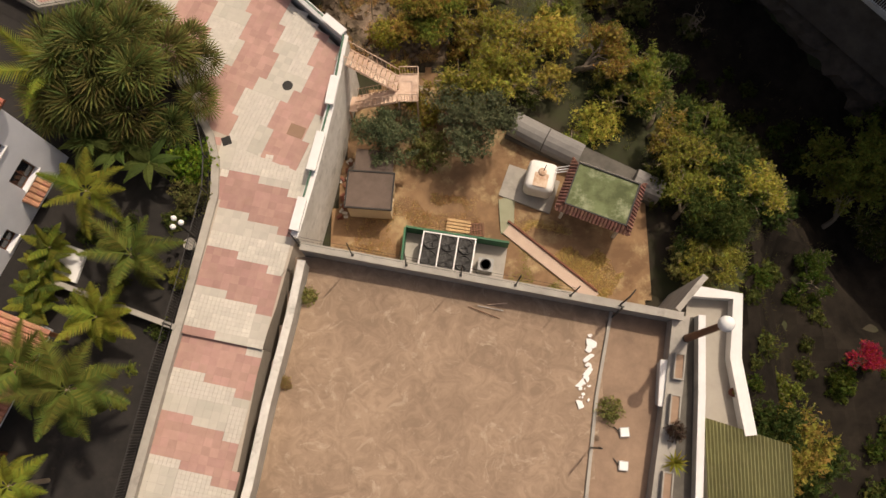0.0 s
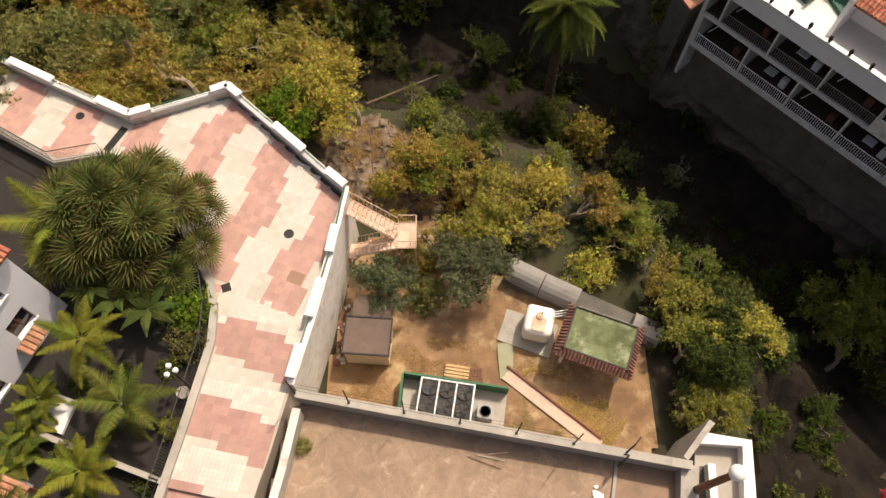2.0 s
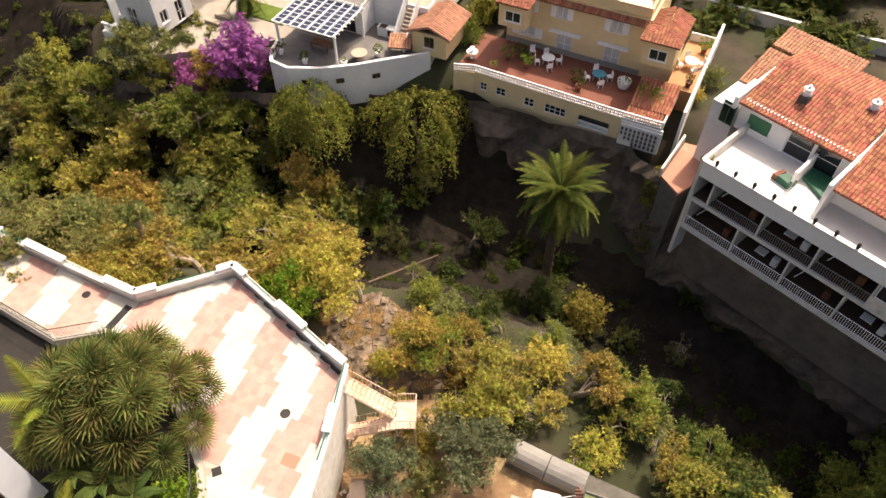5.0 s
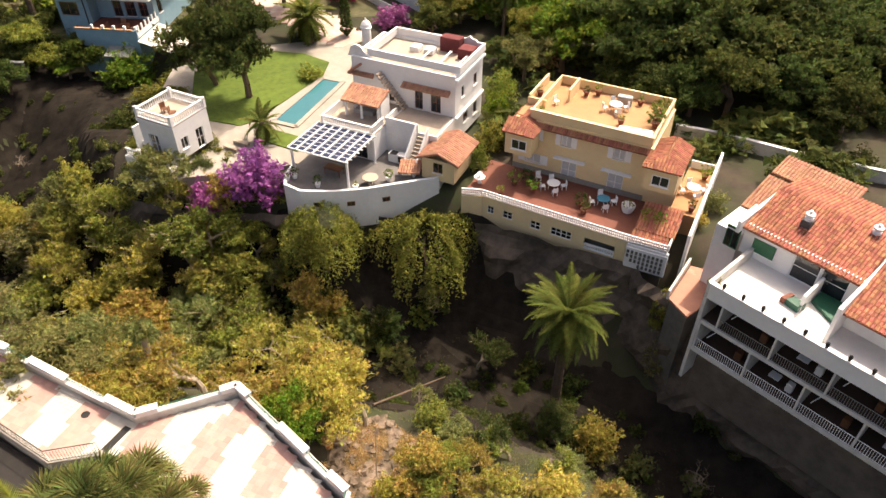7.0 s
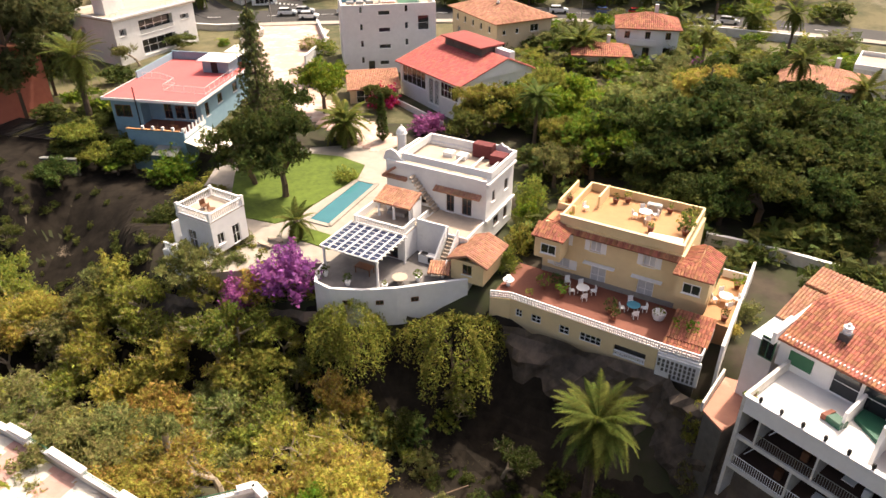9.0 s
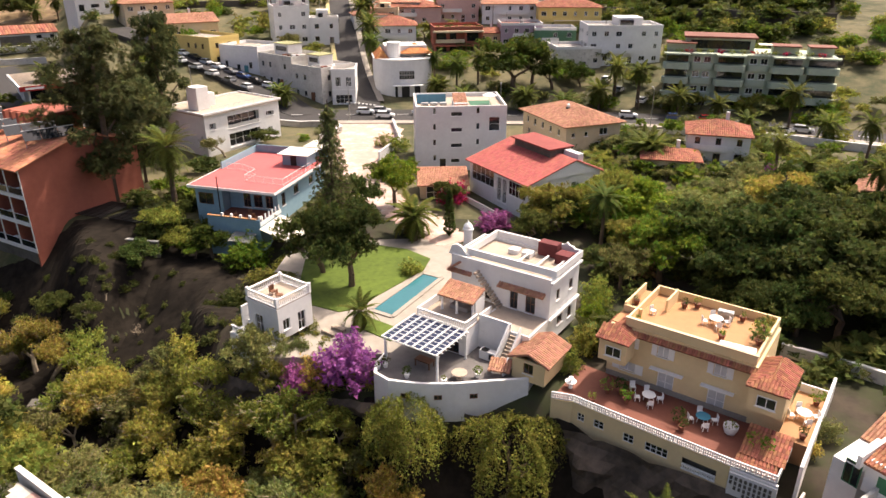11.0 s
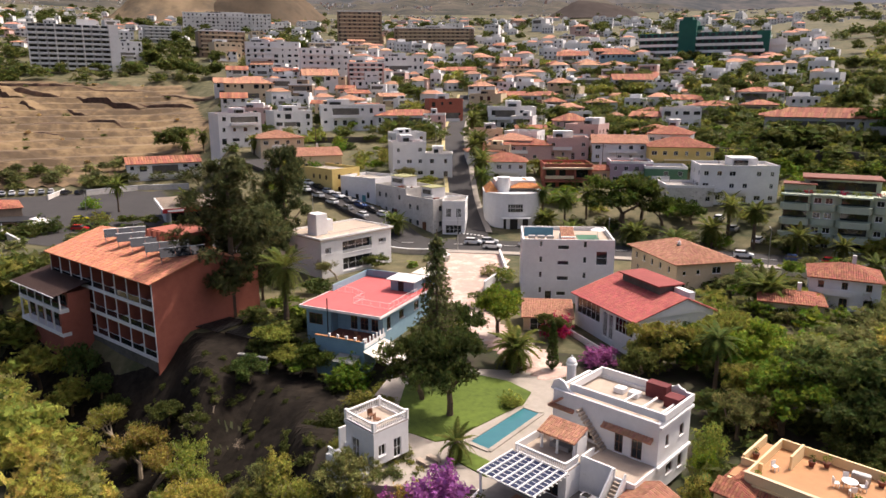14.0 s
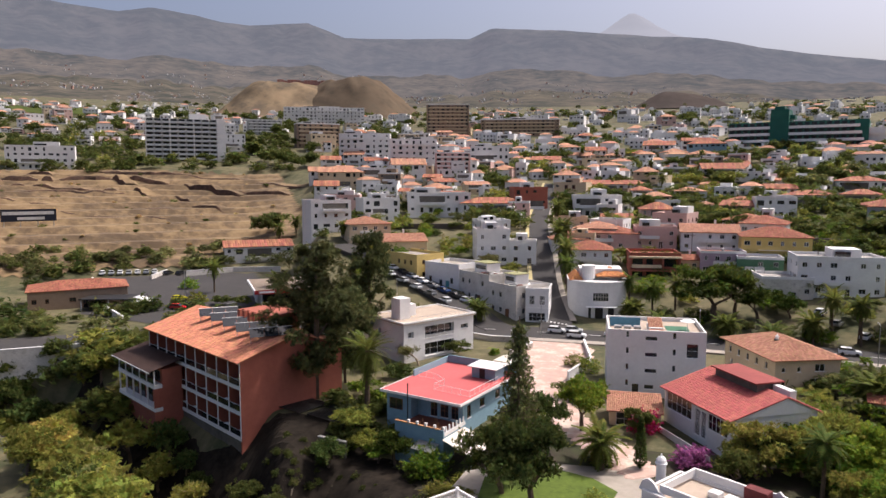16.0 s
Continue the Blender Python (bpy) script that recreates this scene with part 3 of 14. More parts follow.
def inside(x, y, pts):
    c = False
    for (ax, ay), (bx_, by) in zip(pts, pts[1:] + pts[:1]):
        if (ay > y) != (by > y) and x < (bx_ - ax) * (y - ay) / (by - ay) + ax:
            c = not c
    return c


def polar(h, r):
    return r * math.sin(radians(h)), r * math.cos(radians(h))


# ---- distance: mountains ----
# distance haze is put into these materials as a faint emission
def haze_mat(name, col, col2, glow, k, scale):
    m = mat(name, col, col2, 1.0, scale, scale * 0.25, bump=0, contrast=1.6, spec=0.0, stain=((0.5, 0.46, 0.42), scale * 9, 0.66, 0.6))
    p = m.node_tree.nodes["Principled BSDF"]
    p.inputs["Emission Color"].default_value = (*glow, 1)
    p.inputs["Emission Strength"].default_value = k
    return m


RIDGE = [(-90, 9.0), (-63, 11.6), (-56.6, 11.75), (-53.6, 12.0), (-51.4, 11.9), (-49.3, 11.7), (-47, 12.2), (-44, 11.9), (-41.8, 11.5), (-40, 11.4), (-35.6, 11.75), (-32.8, 10.75), (-22.9, 10.7), (-21.1, 11.5), (-15.3, 11.3), (-4.8, 10.15), (-1.6, 9.45), (2.5, 8.65), (6.9, 7.85), (20, 6.5), (60, 4)]


def mountains(name, rows, material, label, wobble=1.0):
    """rows: (distance, height as a part of the ridge)."""
    heads = [-80 + 0.4 * i for i in range(320)]
    verts = []
    for r, k in rows:
        for h in heads:
            e = lerp_table(RIDGE, h)
            x, y = polar(h, r)
            top = 36 + r * math.tan(radians(e)) * k if k >= 1 else 190 + (4300 * math.tan(radians(e)) - 150) * k
            amp = 60 * wobble * (k if k < 1 else 0.12)
            top += amp * (noise.noise((x * 0.0022, y * 0.0022, 1)) + 0.5 * noise.noise((x * 0.007, y * 0.007, 4)) + 0.25 * noise.noise((x * 0.02, y * 0.02, 7)))
            if 0 < k < 1:      # gullies running down the slope
                top -= (75 if k < 0.3 else 30) * wobble * k * (1 - k) * (1 - abs(noise.noise((h * 0.55, r * 0.0006, 5)))) ** 3 + 14 * k * abs(noise.noise((h * 1.9, r * 0.001, 2)))
            verts.append((x, y, top))
    n = len(heads)
    faces = [(i * n + j, i * n + j + 1, (i + 1) * n + j + 1, (i + 1) * n + j) for i in range(len(rows) - 1) for j in range(n - 1)]
    return tagged(raw(name, verts, faces, material, smooth=True), label, "mountains", kind="structure")


SLOPE = [(1550, -0.02), (1650, -0.005), (1750, 0.015), (1900, 0.05), (2000, 0.07), (2100, 0.095), (2300, 0.14), (2400, 0.165), (2550, 0.2), (2700, 0.24), (2800, 0.27), (2950, 0.325), (3100, 0.38), (3300, 0.47), (3500, 0.56), (3700, 0.66), (3900, 0.76), (4050, 0.84), (4150, 0.9), (4300, 1.0), (4330, 0.9)]
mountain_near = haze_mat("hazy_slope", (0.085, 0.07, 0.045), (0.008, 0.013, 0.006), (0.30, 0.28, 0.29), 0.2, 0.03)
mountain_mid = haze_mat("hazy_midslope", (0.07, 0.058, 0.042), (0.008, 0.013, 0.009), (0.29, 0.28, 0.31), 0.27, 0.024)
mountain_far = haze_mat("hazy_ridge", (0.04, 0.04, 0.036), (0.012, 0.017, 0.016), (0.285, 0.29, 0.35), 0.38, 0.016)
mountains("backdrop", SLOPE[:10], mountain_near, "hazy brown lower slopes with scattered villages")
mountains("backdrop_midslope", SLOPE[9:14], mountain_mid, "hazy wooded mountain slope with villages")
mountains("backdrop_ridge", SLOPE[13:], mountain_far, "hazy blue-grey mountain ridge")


def peak():
    bm = bmesh.new()
    h0, r = -10.3, 4600
    x, y = polar(h0, r)
    rings = []
    for f, z in ((1.0, 820), (0.62, 888), (0.36, 950), (0.16, 1008), (0.05, 1034), (0.0, 1037)):
        rings.append([bm.verts.new((x + 430 * f * math.cos(a) * (1 + 0.1 * noise.noise((math.cos(a) * 2, math.sin(a) * 2, f * 3))), y + 300 * f * math.sin(a), z)) for a in [i * math.pi / 20 for i in range(40)]])
    for a, b in zip(rings, rings[1:]):
        for i in range(40):
            bm.faces.new((a[i], a[(i + 1) % 40], b[(i + 1) % 40], b[i]))
    # the peak's paleness is haze painted as emission
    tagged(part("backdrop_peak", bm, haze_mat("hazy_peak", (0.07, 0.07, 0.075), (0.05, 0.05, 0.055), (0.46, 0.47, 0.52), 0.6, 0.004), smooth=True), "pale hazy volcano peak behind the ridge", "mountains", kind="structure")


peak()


def cone_hill(head, r, w, top_e, label, flat=0.2, seed=0, material=None):
    """A burnt, dry cinder hill."""
    x, y = polar(head, r)
    z0 = lerp_table(PROFILE, min(r, 1600)) - 15
    top = 36 + r * math.tan(radians(top_e))
    verts, n, m = [], 90, 24
    for i in range(m + 1):
        f = i / m
        for j in range(n):
            a = j * 2 * math.pi / n
            wob = 1 + 0.16 * noise.noise((math.cos(a) * 1.3 + seed, math.sin(a) * 1.3, f))
            g = smooth(1.0, flat, f) * (1 + 0.16 * noise.noise((math.cos(a) * 2 * f, math.sin(a) * 2 * f, seed))) + 0.05 * noise.noise((math.cos(a) * 9 * f, math.sin(a) * 9 * f, seed)) * smooth(1.0, 0.8, f)
            verts.append((x + w * f * wob * math.cos(a), y + w * f * wob * math.sin(a), z0 + (top - z0) * g))
    faces = [(i * n + j, (i + 1) * n + j, (i + 1) * n + (j + 1) % n, i * n + (j + 1) % n) for i in range(m) for j in range(n)]
    tagged(raw("hill", verts, faces, material or dry_hill, smooth=True), label, "hill", kind="structure")


dry_hill = mat("dry_hill", (0.27, 0.20, 0.125), (0.13, 0.10, 0.068), 1.0, 0.03, 0.006, bump=0, contrast=1.5, spec=0.0, stain=((0.10, 0.085, 0.065), 0.025, 0.47, 0.85))
dark_hill = mat("dark_hill", (0.085, 0.07, 0.062), (0.055, 0.048, 0.044), 1.0, 0.03, 0.006, bump=0, spec=0.0)
cone_hill(-37.6, 1120, 140, 7.15, "dry straw-coloured cinder hill", 0.25, 1.0)
brown_hill = mat("brown_hill", (0.17, 0.125, 0.085), (0.085, 0.068, 0.05), 1.0, 0.03, 0.006, bump=0, contrast=1.6, spec=0.0, stain=((0.075, 0.065, 0.05), 0.03, 0.5, 0.85))
cone_hill(-32.2, 1105, 135, 7.45, "brown eroded cinder hill", 0.22, 5.0, brown_hill)
cone_hill(-6.7, 1450, 135, 6.3, "dark hazy cinder hill", 0.15, 9.0, dark_hill)
crest = thing("crest_wall", *polar(-35.2, 1120), 0, 35.2, "long reddish wall along a hilltop", "wall")
for k in range(22):
    part("panel", box(-55 + k * 5, -50.4 + k * 5, -2, 2, 168, 183 - (k % 5 == 2) * 1.5), mat("red_fence", (0.34, 0.16, 0.13), (0.26, 0.12, 0.10)), crest)
plantation = mat("green_plantation", (0.085, 0.105, 0.035), (0.05, 0.065, 0.022), 1.0, 0.05, 0.012, bump=0, spec=0.0, stain=((0.30, 0.27, 0.20), 0.03, 0.6, 0.6))

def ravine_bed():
    """Stream-bed volcanic rock, blackened in place of shade, edges sunk into the soil."""
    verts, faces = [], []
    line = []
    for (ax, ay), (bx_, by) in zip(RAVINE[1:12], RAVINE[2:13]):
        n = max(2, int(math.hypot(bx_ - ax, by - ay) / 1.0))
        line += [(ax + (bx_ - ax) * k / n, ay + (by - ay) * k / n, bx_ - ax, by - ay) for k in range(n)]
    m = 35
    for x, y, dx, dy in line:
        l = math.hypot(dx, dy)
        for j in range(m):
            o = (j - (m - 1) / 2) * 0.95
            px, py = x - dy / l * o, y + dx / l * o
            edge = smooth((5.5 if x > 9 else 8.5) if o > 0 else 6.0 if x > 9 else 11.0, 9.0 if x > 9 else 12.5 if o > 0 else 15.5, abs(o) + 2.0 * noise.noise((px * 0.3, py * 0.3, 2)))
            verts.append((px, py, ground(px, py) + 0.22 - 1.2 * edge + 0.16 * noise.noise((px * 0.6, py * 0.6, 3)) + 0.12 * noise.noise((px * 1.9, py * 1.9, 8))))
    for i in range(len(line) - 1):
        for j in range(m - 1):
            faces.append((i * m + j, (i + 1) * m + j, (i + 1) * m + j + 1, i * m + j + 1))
    tagged(raw("ravine_bed", verts, [f[::-1] for f in faces], mat("shade_basalt", (0.027, 0.022, 0.017), (0.011, 0.0092, 0.0075), 0.97, 0.9, 0.25, bump=0.9, contrast=1.4, spec=0.05, stain=((0.036, 0.028, 0.02), 0.3, 0.56, 0.8))), "dark volcanic rock of the ravine bed, shade put into its colour", "rock", kind="structure")


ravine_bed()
# two sheets in the same near-black, standing in for shade on the banks
drape("dark_bank", [(-90, 78), (-78, 82), (-64, 88), (-56, 90), (-50, 86), (-44, 82), (-38.5, 77.5), (-35, 70), (-33.5, 64), (-34, 57.5), (-44, 57), (-56, 60), (-68, 66), (-80, 71)], MATS["shade_basalt"], "bare soil of the ravine bank, darkened in place of shade", 0.25, 1.2, sink=0.5)
drape("shaded_slope", [(18.4, 10.6), (19.6, 12.4), (22, 14.5), (27, 12.5), (34, 8), (36, -6), (28, -10), (17, -8), (16.4, -1), (16.4, 2.5), (17.4, 6)], MATS["shade_basalt"], "bare slope rock, darkened in place of shade", 0.25, 0.8, sink=0.5)
drape("bare_slope", [(-8.5, 30.0), (-7.6, 24.0), (-5.0, 22.0), (0.0, 22.8), (0.6, 25.5), (-1.5, 28.2), (-4.5, 31.5)], mat("pale_soil", (0.25, 0.185, 0.135), (0.07, 0.05, 0.034), 0.97, 1.6, 0.35, contrast=2.2, bump=0.8, stain=((0.06, 0.05, 0.026), 0.9, 0.5, 0.85)), "bare pale soil on the slope below the terrace", 0.2, 0.5, sink=0.35)
field_m = mat("dry_grass_field", (0.235, 0.162, 0.085), (0.095, 0.066, 0.038), 0.95, 0.22, 0.03, contrast=1.9, stain=((0.085, 0.06, 0.038), 0.07, 0.52, 0.85))
drape("field", [polar(-62, 268), polar(-50, 268), polar(-41, 270), polar(-37.6, 280), polar(-36.2, 330), polar(-38, 418), polar(-52, 436), polar(-62, 430)], field_m, "terraced field of dry yellow grass", 0.35, 3.0, "field")
drape("plantation", [polar(-62, 800), polar(-47.5, 830), polar(-45.5, 930), polar(-47, 1080), polar(-52, 1090), polar(-62, 1060)], plantation, "distant green banana plantation", 1.0, 18.0, "field")
bank_m = mat("dark_earth_bank", (0.12, 0.07, 0.048), (0.05, 0.033, 0.025), 0.97, 0.6, 0.12, contrast=1.6, bump=0.5)


def bank(p, q, h):
    """An eroded dry-stone terrace edge that follows the ground."""
    p, q = Vector(p), Vector(q)
    n = max(4, int((q - p).length / 1.6))
    s = Vector((p.y - q.y, q.x - p.x)).normalized()
    if s.dot(p) < 0:
        s = -s
    verts = []
    for i in range(n + 1):
        c = p.lerp(q, i / n) + s * 1.2 * noise.noise((i * 0.35, p.x, 0))
        t = 0.6 * h * (0.85 + 0.12 * noise.noise((i * 0.6, p.y, 1))) * min(1, 0.35 + 3 * min(i, n - i) / n)
        z = ground(*c)
        for o, dz in ((-0.5, -0.8), (0.0, t * 0.55), (0.35, t), (4.5, t + 0.12), (9.0, -0.2)):
            verts.append((c.x + s.x * o, c.y + s.y * o, z + dz if o < 1 else max(z + dz, ground(c.x + s.x * o, c.y + s.y * o) + (0.3 if o < 8 else -0.3))))
    faces = [(5 * i + k, 5 * i + k + 5, 5 * i + k + 6, 5 * i + k + 1) for i in range(n) for k in range(4)]
    o = raw("terrace_bank", verts, faces, bank_m)
    o.data.materials.append(field_m)
    for f in o.data.polygons:
        f.material_index = 1 if f.index % 4 >= 2 else 0
    tagged(o, "dark eroded earth bank across the dry field", "bank", kind="structure")


bank((-337.0, 218.2), (-327.1, 230.0), 4.3)
bank((-326.8, 231.9), (-323.1, 235.5), 4.3)
bank((-321.7, 237.6), (-306.4, 256.9), 4.3)
bank((-318.6, 221.5), (-296.4, 236.0), 3.3)
bank((-324.4, 214.4), (-321.1, 219.3), 2.4)
bank((-314.4, 208.6), (-279.8, 247.6), 1.8)
bank((-331.2, 265.7), (-292.2, 291.7), 3.6)
bank((-308.3, 257.2), (-295.2, 254.2), 5.7)
bank((-303.5, 261.5), (-284.4, 272.0), 4.8)
bank((-284.8, 249.8), (-275.2, 249.4), 3.6)
bank((-274.8, 272.9), (-241.2, 276.6), 6.0)
bank((-247.6, 284.8), (-222.6, 292.6), 4.1)
bank((-350.1, 240.2), (-333.8, 243.0), 3.6)
bank((-262.7, 255.1), (-254.1, 255.6), 3.4)
bank((-249.5, 252.1), (-230.4, 253.9), 3.0)
bank((-293.8, 239.3), (-288.7, 244.1), 2.7)
bank((-266.9, 231.5), (-246.6, 239.2), 1.2)
bank((-353.9, 266.0), (-339.8, 283.8), 2.1)
bank((-291.0, 290.5), (-260.0, 304.9), 2.0)
bank((-255.2, 303.7), (-224.5, 308.0), 2.0)
bank((-307.7, 197.3), (-289.1, 208.0), 1.8)
bank((-277.3, 199.2), (-249.6, 216.0), 1.2)
bank((-246.2, 218.9), (-232.2, 230.9), 1.2)



# ---- the paved lane and terrace ----
LANE = [(-16.6, -12.0), (-14.9, -3.4), (-13.8, 2.6), (-12.9, 7.3), (-12.1, 12.2), (-12.2, 13.9), (-12.6, 15.5), (-15.0, 19.5), (-20.2, 24.1), (-23.2, 23.5), (-26.2, 25.2), (-36.0, 31.0), (-37.0, 34.5), (-29.2, 31.2), (-19.2, 26.2), (-13.4, 28.3), (-5.9, 20.9), (-7.8, 9.7), (-8.6, 6.0), (-9.3, 3.8), (-11.4, -12.0)]


def lane_level(x, y):
    return 0.0 if y < 4.3 - 0.198 * (x + 11.2) else 0.22


def build_lane():
    t = tagged(part("pavement", slab([p for p in LANE if p[1] > 4.2] + [(-9.2, 3.9), (-13.5, 4.755)], -6, 0.2), grout), "terrace of red and cream paving slabs in stepped bands", "pavement", kind="structure")
    low = part("lane_bed", slab([(-16.6, -12), (-11.4, -12), (-9.21, 3.895), (-13.51, 4.75)], -3, -0.02), grout, t)
    mesh = {}
    for name, bits, material, gap in (("red", 1, tile_red, 0.003), ("cream", 1, tile_white, 0.004), ("bright", 2, tile_bright, 0.014)):
        bm = bmesh.new()
        w = 0.43 / bits
        for p in range(bits):
            for q in range(bits):
                x, y = -0.215 + p * w, -0.215 + q * w
                bx(bm, x + gap / 2, x + w - gap / 2, y + gap / 2, y + w - gap / 2, -0.03, 0.012)
        me = bpy.data.meshes.new("paving_slab")
        bm.to_mesh(me)
        bm.free()
        me.materials.append(material)
        mesh[name] = me
    rest = {k: ([], []) for k in mesh}
    placed = 0
    # two fields of paving that meet in a joint: along the lane and across the terrace
    for yaw, lower in ((-11.2, True), (-22.0, False)):
        m = pose(-11.0, 6.6, 0, 0, 0, yaw) if lower else pose(-12.1, 15.37, 0, 0, 0, yaw)
        for i in range(-80, 60):
            for j in range(-50, 60):
                c = m @ Vector((i * 0.43, j * 0.43, 0))
                x, y = c.x, c.y
                if (y < 15.37 - 0.405 * (x + 12.1)) != lower or not inside(x, y, LANE):
                    continue
                k = (0, 0, 1, 1, 0, -1, -1)[((i if lower else j) // 2) % 7]
                red = ((j + k) // 5) % 2 == 0 if lower else ((i + k - 1) // 5) % 2 == 1
                kind = "red" if red else "bright" if noise.noise((i // 4 * 0.9, j // 4 * 0.9, 4)) > -0.02 else "cream"
                z = lane_level(x, y) + random.uniform(-0.003, 0.003)
                if 4.4 < y < 13.5 and placed < 300:
                    share("paving_slab", mesh[kind], t, pose(x, y, z, 0, 0, yaw))
                    placed += 1
                    continue
                vs, fs = rest[kind]
                b = len(vs)
                q = pose(x, y, z, 0, 0, yaw)
                vs += [q @ v.co for v in mesh[kind].vertices]
                fs += [tuple(b + n for n in f.vertices) for f in mesh[kind].polygons]
    for kind, (vs, fs) in rest.items():
        tagged(raw("paving_slabs", vs, fs, mesh[kind].materials[0], t, {"red": "brick-red slabs", "cream": "plain cream slabs", "bright": "pale slabs of small squares"}[kind]), kind="stuff")
    # inlets in the paving
    for x, y, r in ((-8.75, 18.55, 0.3), (-22.6, 26.9, 0.28)):
        part("drain_cover", lathe(bmesh.new(), [(r, 0.2), (r, 0.245), (r * 0.75, 0.25), (r * 0.7, 0.235)], 14, x, y), dark_metal, t)
    part("hatch", box(-0.45, 0.45, -0.35, 0.35, 0.2, 0.245, pose(-8.1, 15.8, 0, 0, 0, -20)), mat("hatch_brown", (0.30, 0.19, 0.13)), t)
    part("grate", box(-0.25, 0.25, -0.25, 0.25, 0.2, 0.245, pose(-11.9, 15.2, 0, 0, 0, 20)), dark_metal, t)
    part("drain_channel", wall_line(bmesh.new(), (-19.6, 26.0), (-20.6, 23.9), 0.5, 0.1, 0.242), dark_metal, t)
    part("step_edge", wall_line(bmesh.new(), (-13.45, 4.74), (-9.2, 3.9), 0.1, -0.02, 0.225), concrete, t)


def wall_run(name, pts, thick, z0, z1, material, label, cap=None, capm=None, category="wall"):
    w = tagged(part(name, wall_strip(pts, thick, z0, z1), material), label, category, kind="structure")
    if cap:
        part("coping", wall_strip(pts, thick + 0.12, z1 + 0.003, z1 + cap), capm or white_wall, w)
    return w


# terrace parapet with raised white blocks
wall_run("wall_terrace", [(-7.75, 9.6), (-6.9, 13.3), (-6.2, 17.0), (-5.55, 21.2), (-13.35, 28.6), (-19.1, 26.4), (-29.2, 31.4), (-37.5, 35.3)], 0.3, -9, 0.75, old_white, "weathered white terrace wall above the garden", 0.1)
for ax, ay, bx_, by in ((-7.7, 9.9, -7.35, 11.6), (-7.0, 13.2, -6.55, 15.3), (-6.2, 17.0, -5.95, 18.6), (-5.6, 21.3, -6.7, 22.3), (-8.2, 23.75, -10.1, 25.55), (-12.5, 27.8, -13.4, 28.6), (-13.4, 28.6, -14.3, 28.2), (-17.9, 26.85, -19.1, 26.4), (-19.1, 26.4, -21.3, 27.5), (-24.4, 29.0, -27.5, 30.6), (-29.5, 31.6, -31.5, 32.5)):
    w = thing("parapet_block", (ax + bx_) / 2, (ay + by) / 2, 0.85, math.degrees(math.atan2(by - ay, bx_ - ax)), "raised white block on the terrace wall", "wall", "parapet blocks", "structure")
    L = math.hypot(bx_ - ax, by - ay)
    part("block", box(-L / 2, L / 2, -0.2, 0.2, 0.004, 0.33, bevel=0.02), white_wall, w)
    part("coping", box(-L / 2 - 0.05, L / 2 + 0.05, -0.25, 0.25, 0.332, 0.42, bevel=0.02), white_wall, w)
rail_t = thing("terrace_rail", 0, 0, 0.86, 0, "low green metal rail on the terrace wall", "railing")
for a, b in (((-6.7, 22.3, 0), (-8.2, 23.75, 0)), ((-10.1, 25.55, 0), (-12.5, 27.8, 0)), ((-14.3, 28.2, 0), (-17.9, 26.85, 0)), ((-21.3, 27.5, 0), (-24.4, 29.0, 0)), ((-27.5, 30.6, 0), (-29.5, 31.6, 0)), ((-5.95, 18.6, 0), (-5.6, 21.2, 0)), ((-6.55, 15.3, 0), (-6.2, 17, 0)), ((-7.35, 11.6, 0), (-7.0, 13.2, 0))):
    railing(rail_t, a, b, 0.32, 0.25, 0.012, green_paint)

# kerb and fence along the planted garden
FENCE = [(-16.75, -12), (-15.0, -3.4), (-13.95, 2.6), (-13.05, 7.3), (-12.25, 12.0), (-12.35, 13.9), (-12.8, 15.5), (-15.2, 19.6)]
wall_run("kerb_garden", FENCE, 0.42, -2, 0.42, concrete, "grey concrete kerb beside the paved lane", category="kerb")
garden_fence = thing("garden_fence", 0, 0, 0, 0, "black iron fence along a garden kerb", "fence")


def fence_panel(x, y, z, yaw):
    ob = new("panel")
    ob.parent = garden_fence
    ob.matrix_basis = pose(x, y, z, 0, 0, yaw)
    return ob


for (ax, ay), (bx_, by) in zip(FENCE, FENCE[1:]):
    L = math.hypot(bx_ - ax, by - ay)
    n = max(1, round(L / 2.9))
    for k in range(n):
        f = fence_panel(ax + (bx_ - ax) * k / n - 0.3, ay + (by - ay) * k / n, 0.42, math.degrees(math.atan2(by - ay, bx_ - ax)))
        part("post", box(-0.03, 0.03, -0.03, 0.03, 0, 1.25), dark_metal, f)
        railing(f, (0.03, 0, 0), (L / n - 0.03, 0, 0), 1.1, 0.13, 0.011, dark_metal, name="railing")
wall_run("kerb_upper", [(-20.3, 24.0), (-23.2, 23.4), (-26.2, 25.1), (-36, 30.8)], 0.35, -2, 0.5, concrete, "grey concrete kerb beside the paved lane", category="kerb")
uf = thing("upper_fence", 0, 0, 0.5, 0, "dark wire fence along the upper lane", "fence")
for a, b in (((-20.4, 23.9, 0), (-23.2, 23.3, 0)), ((-23.2, 23.3, 0), (-26.2, 25.0, 0)), ((-26.2, 25.0, 0), (-36, 30.7, 0))):
    railing(uf, a, b, 1.1, 0.16, 0.012, dark_metal)

# ---- the dirt court ----


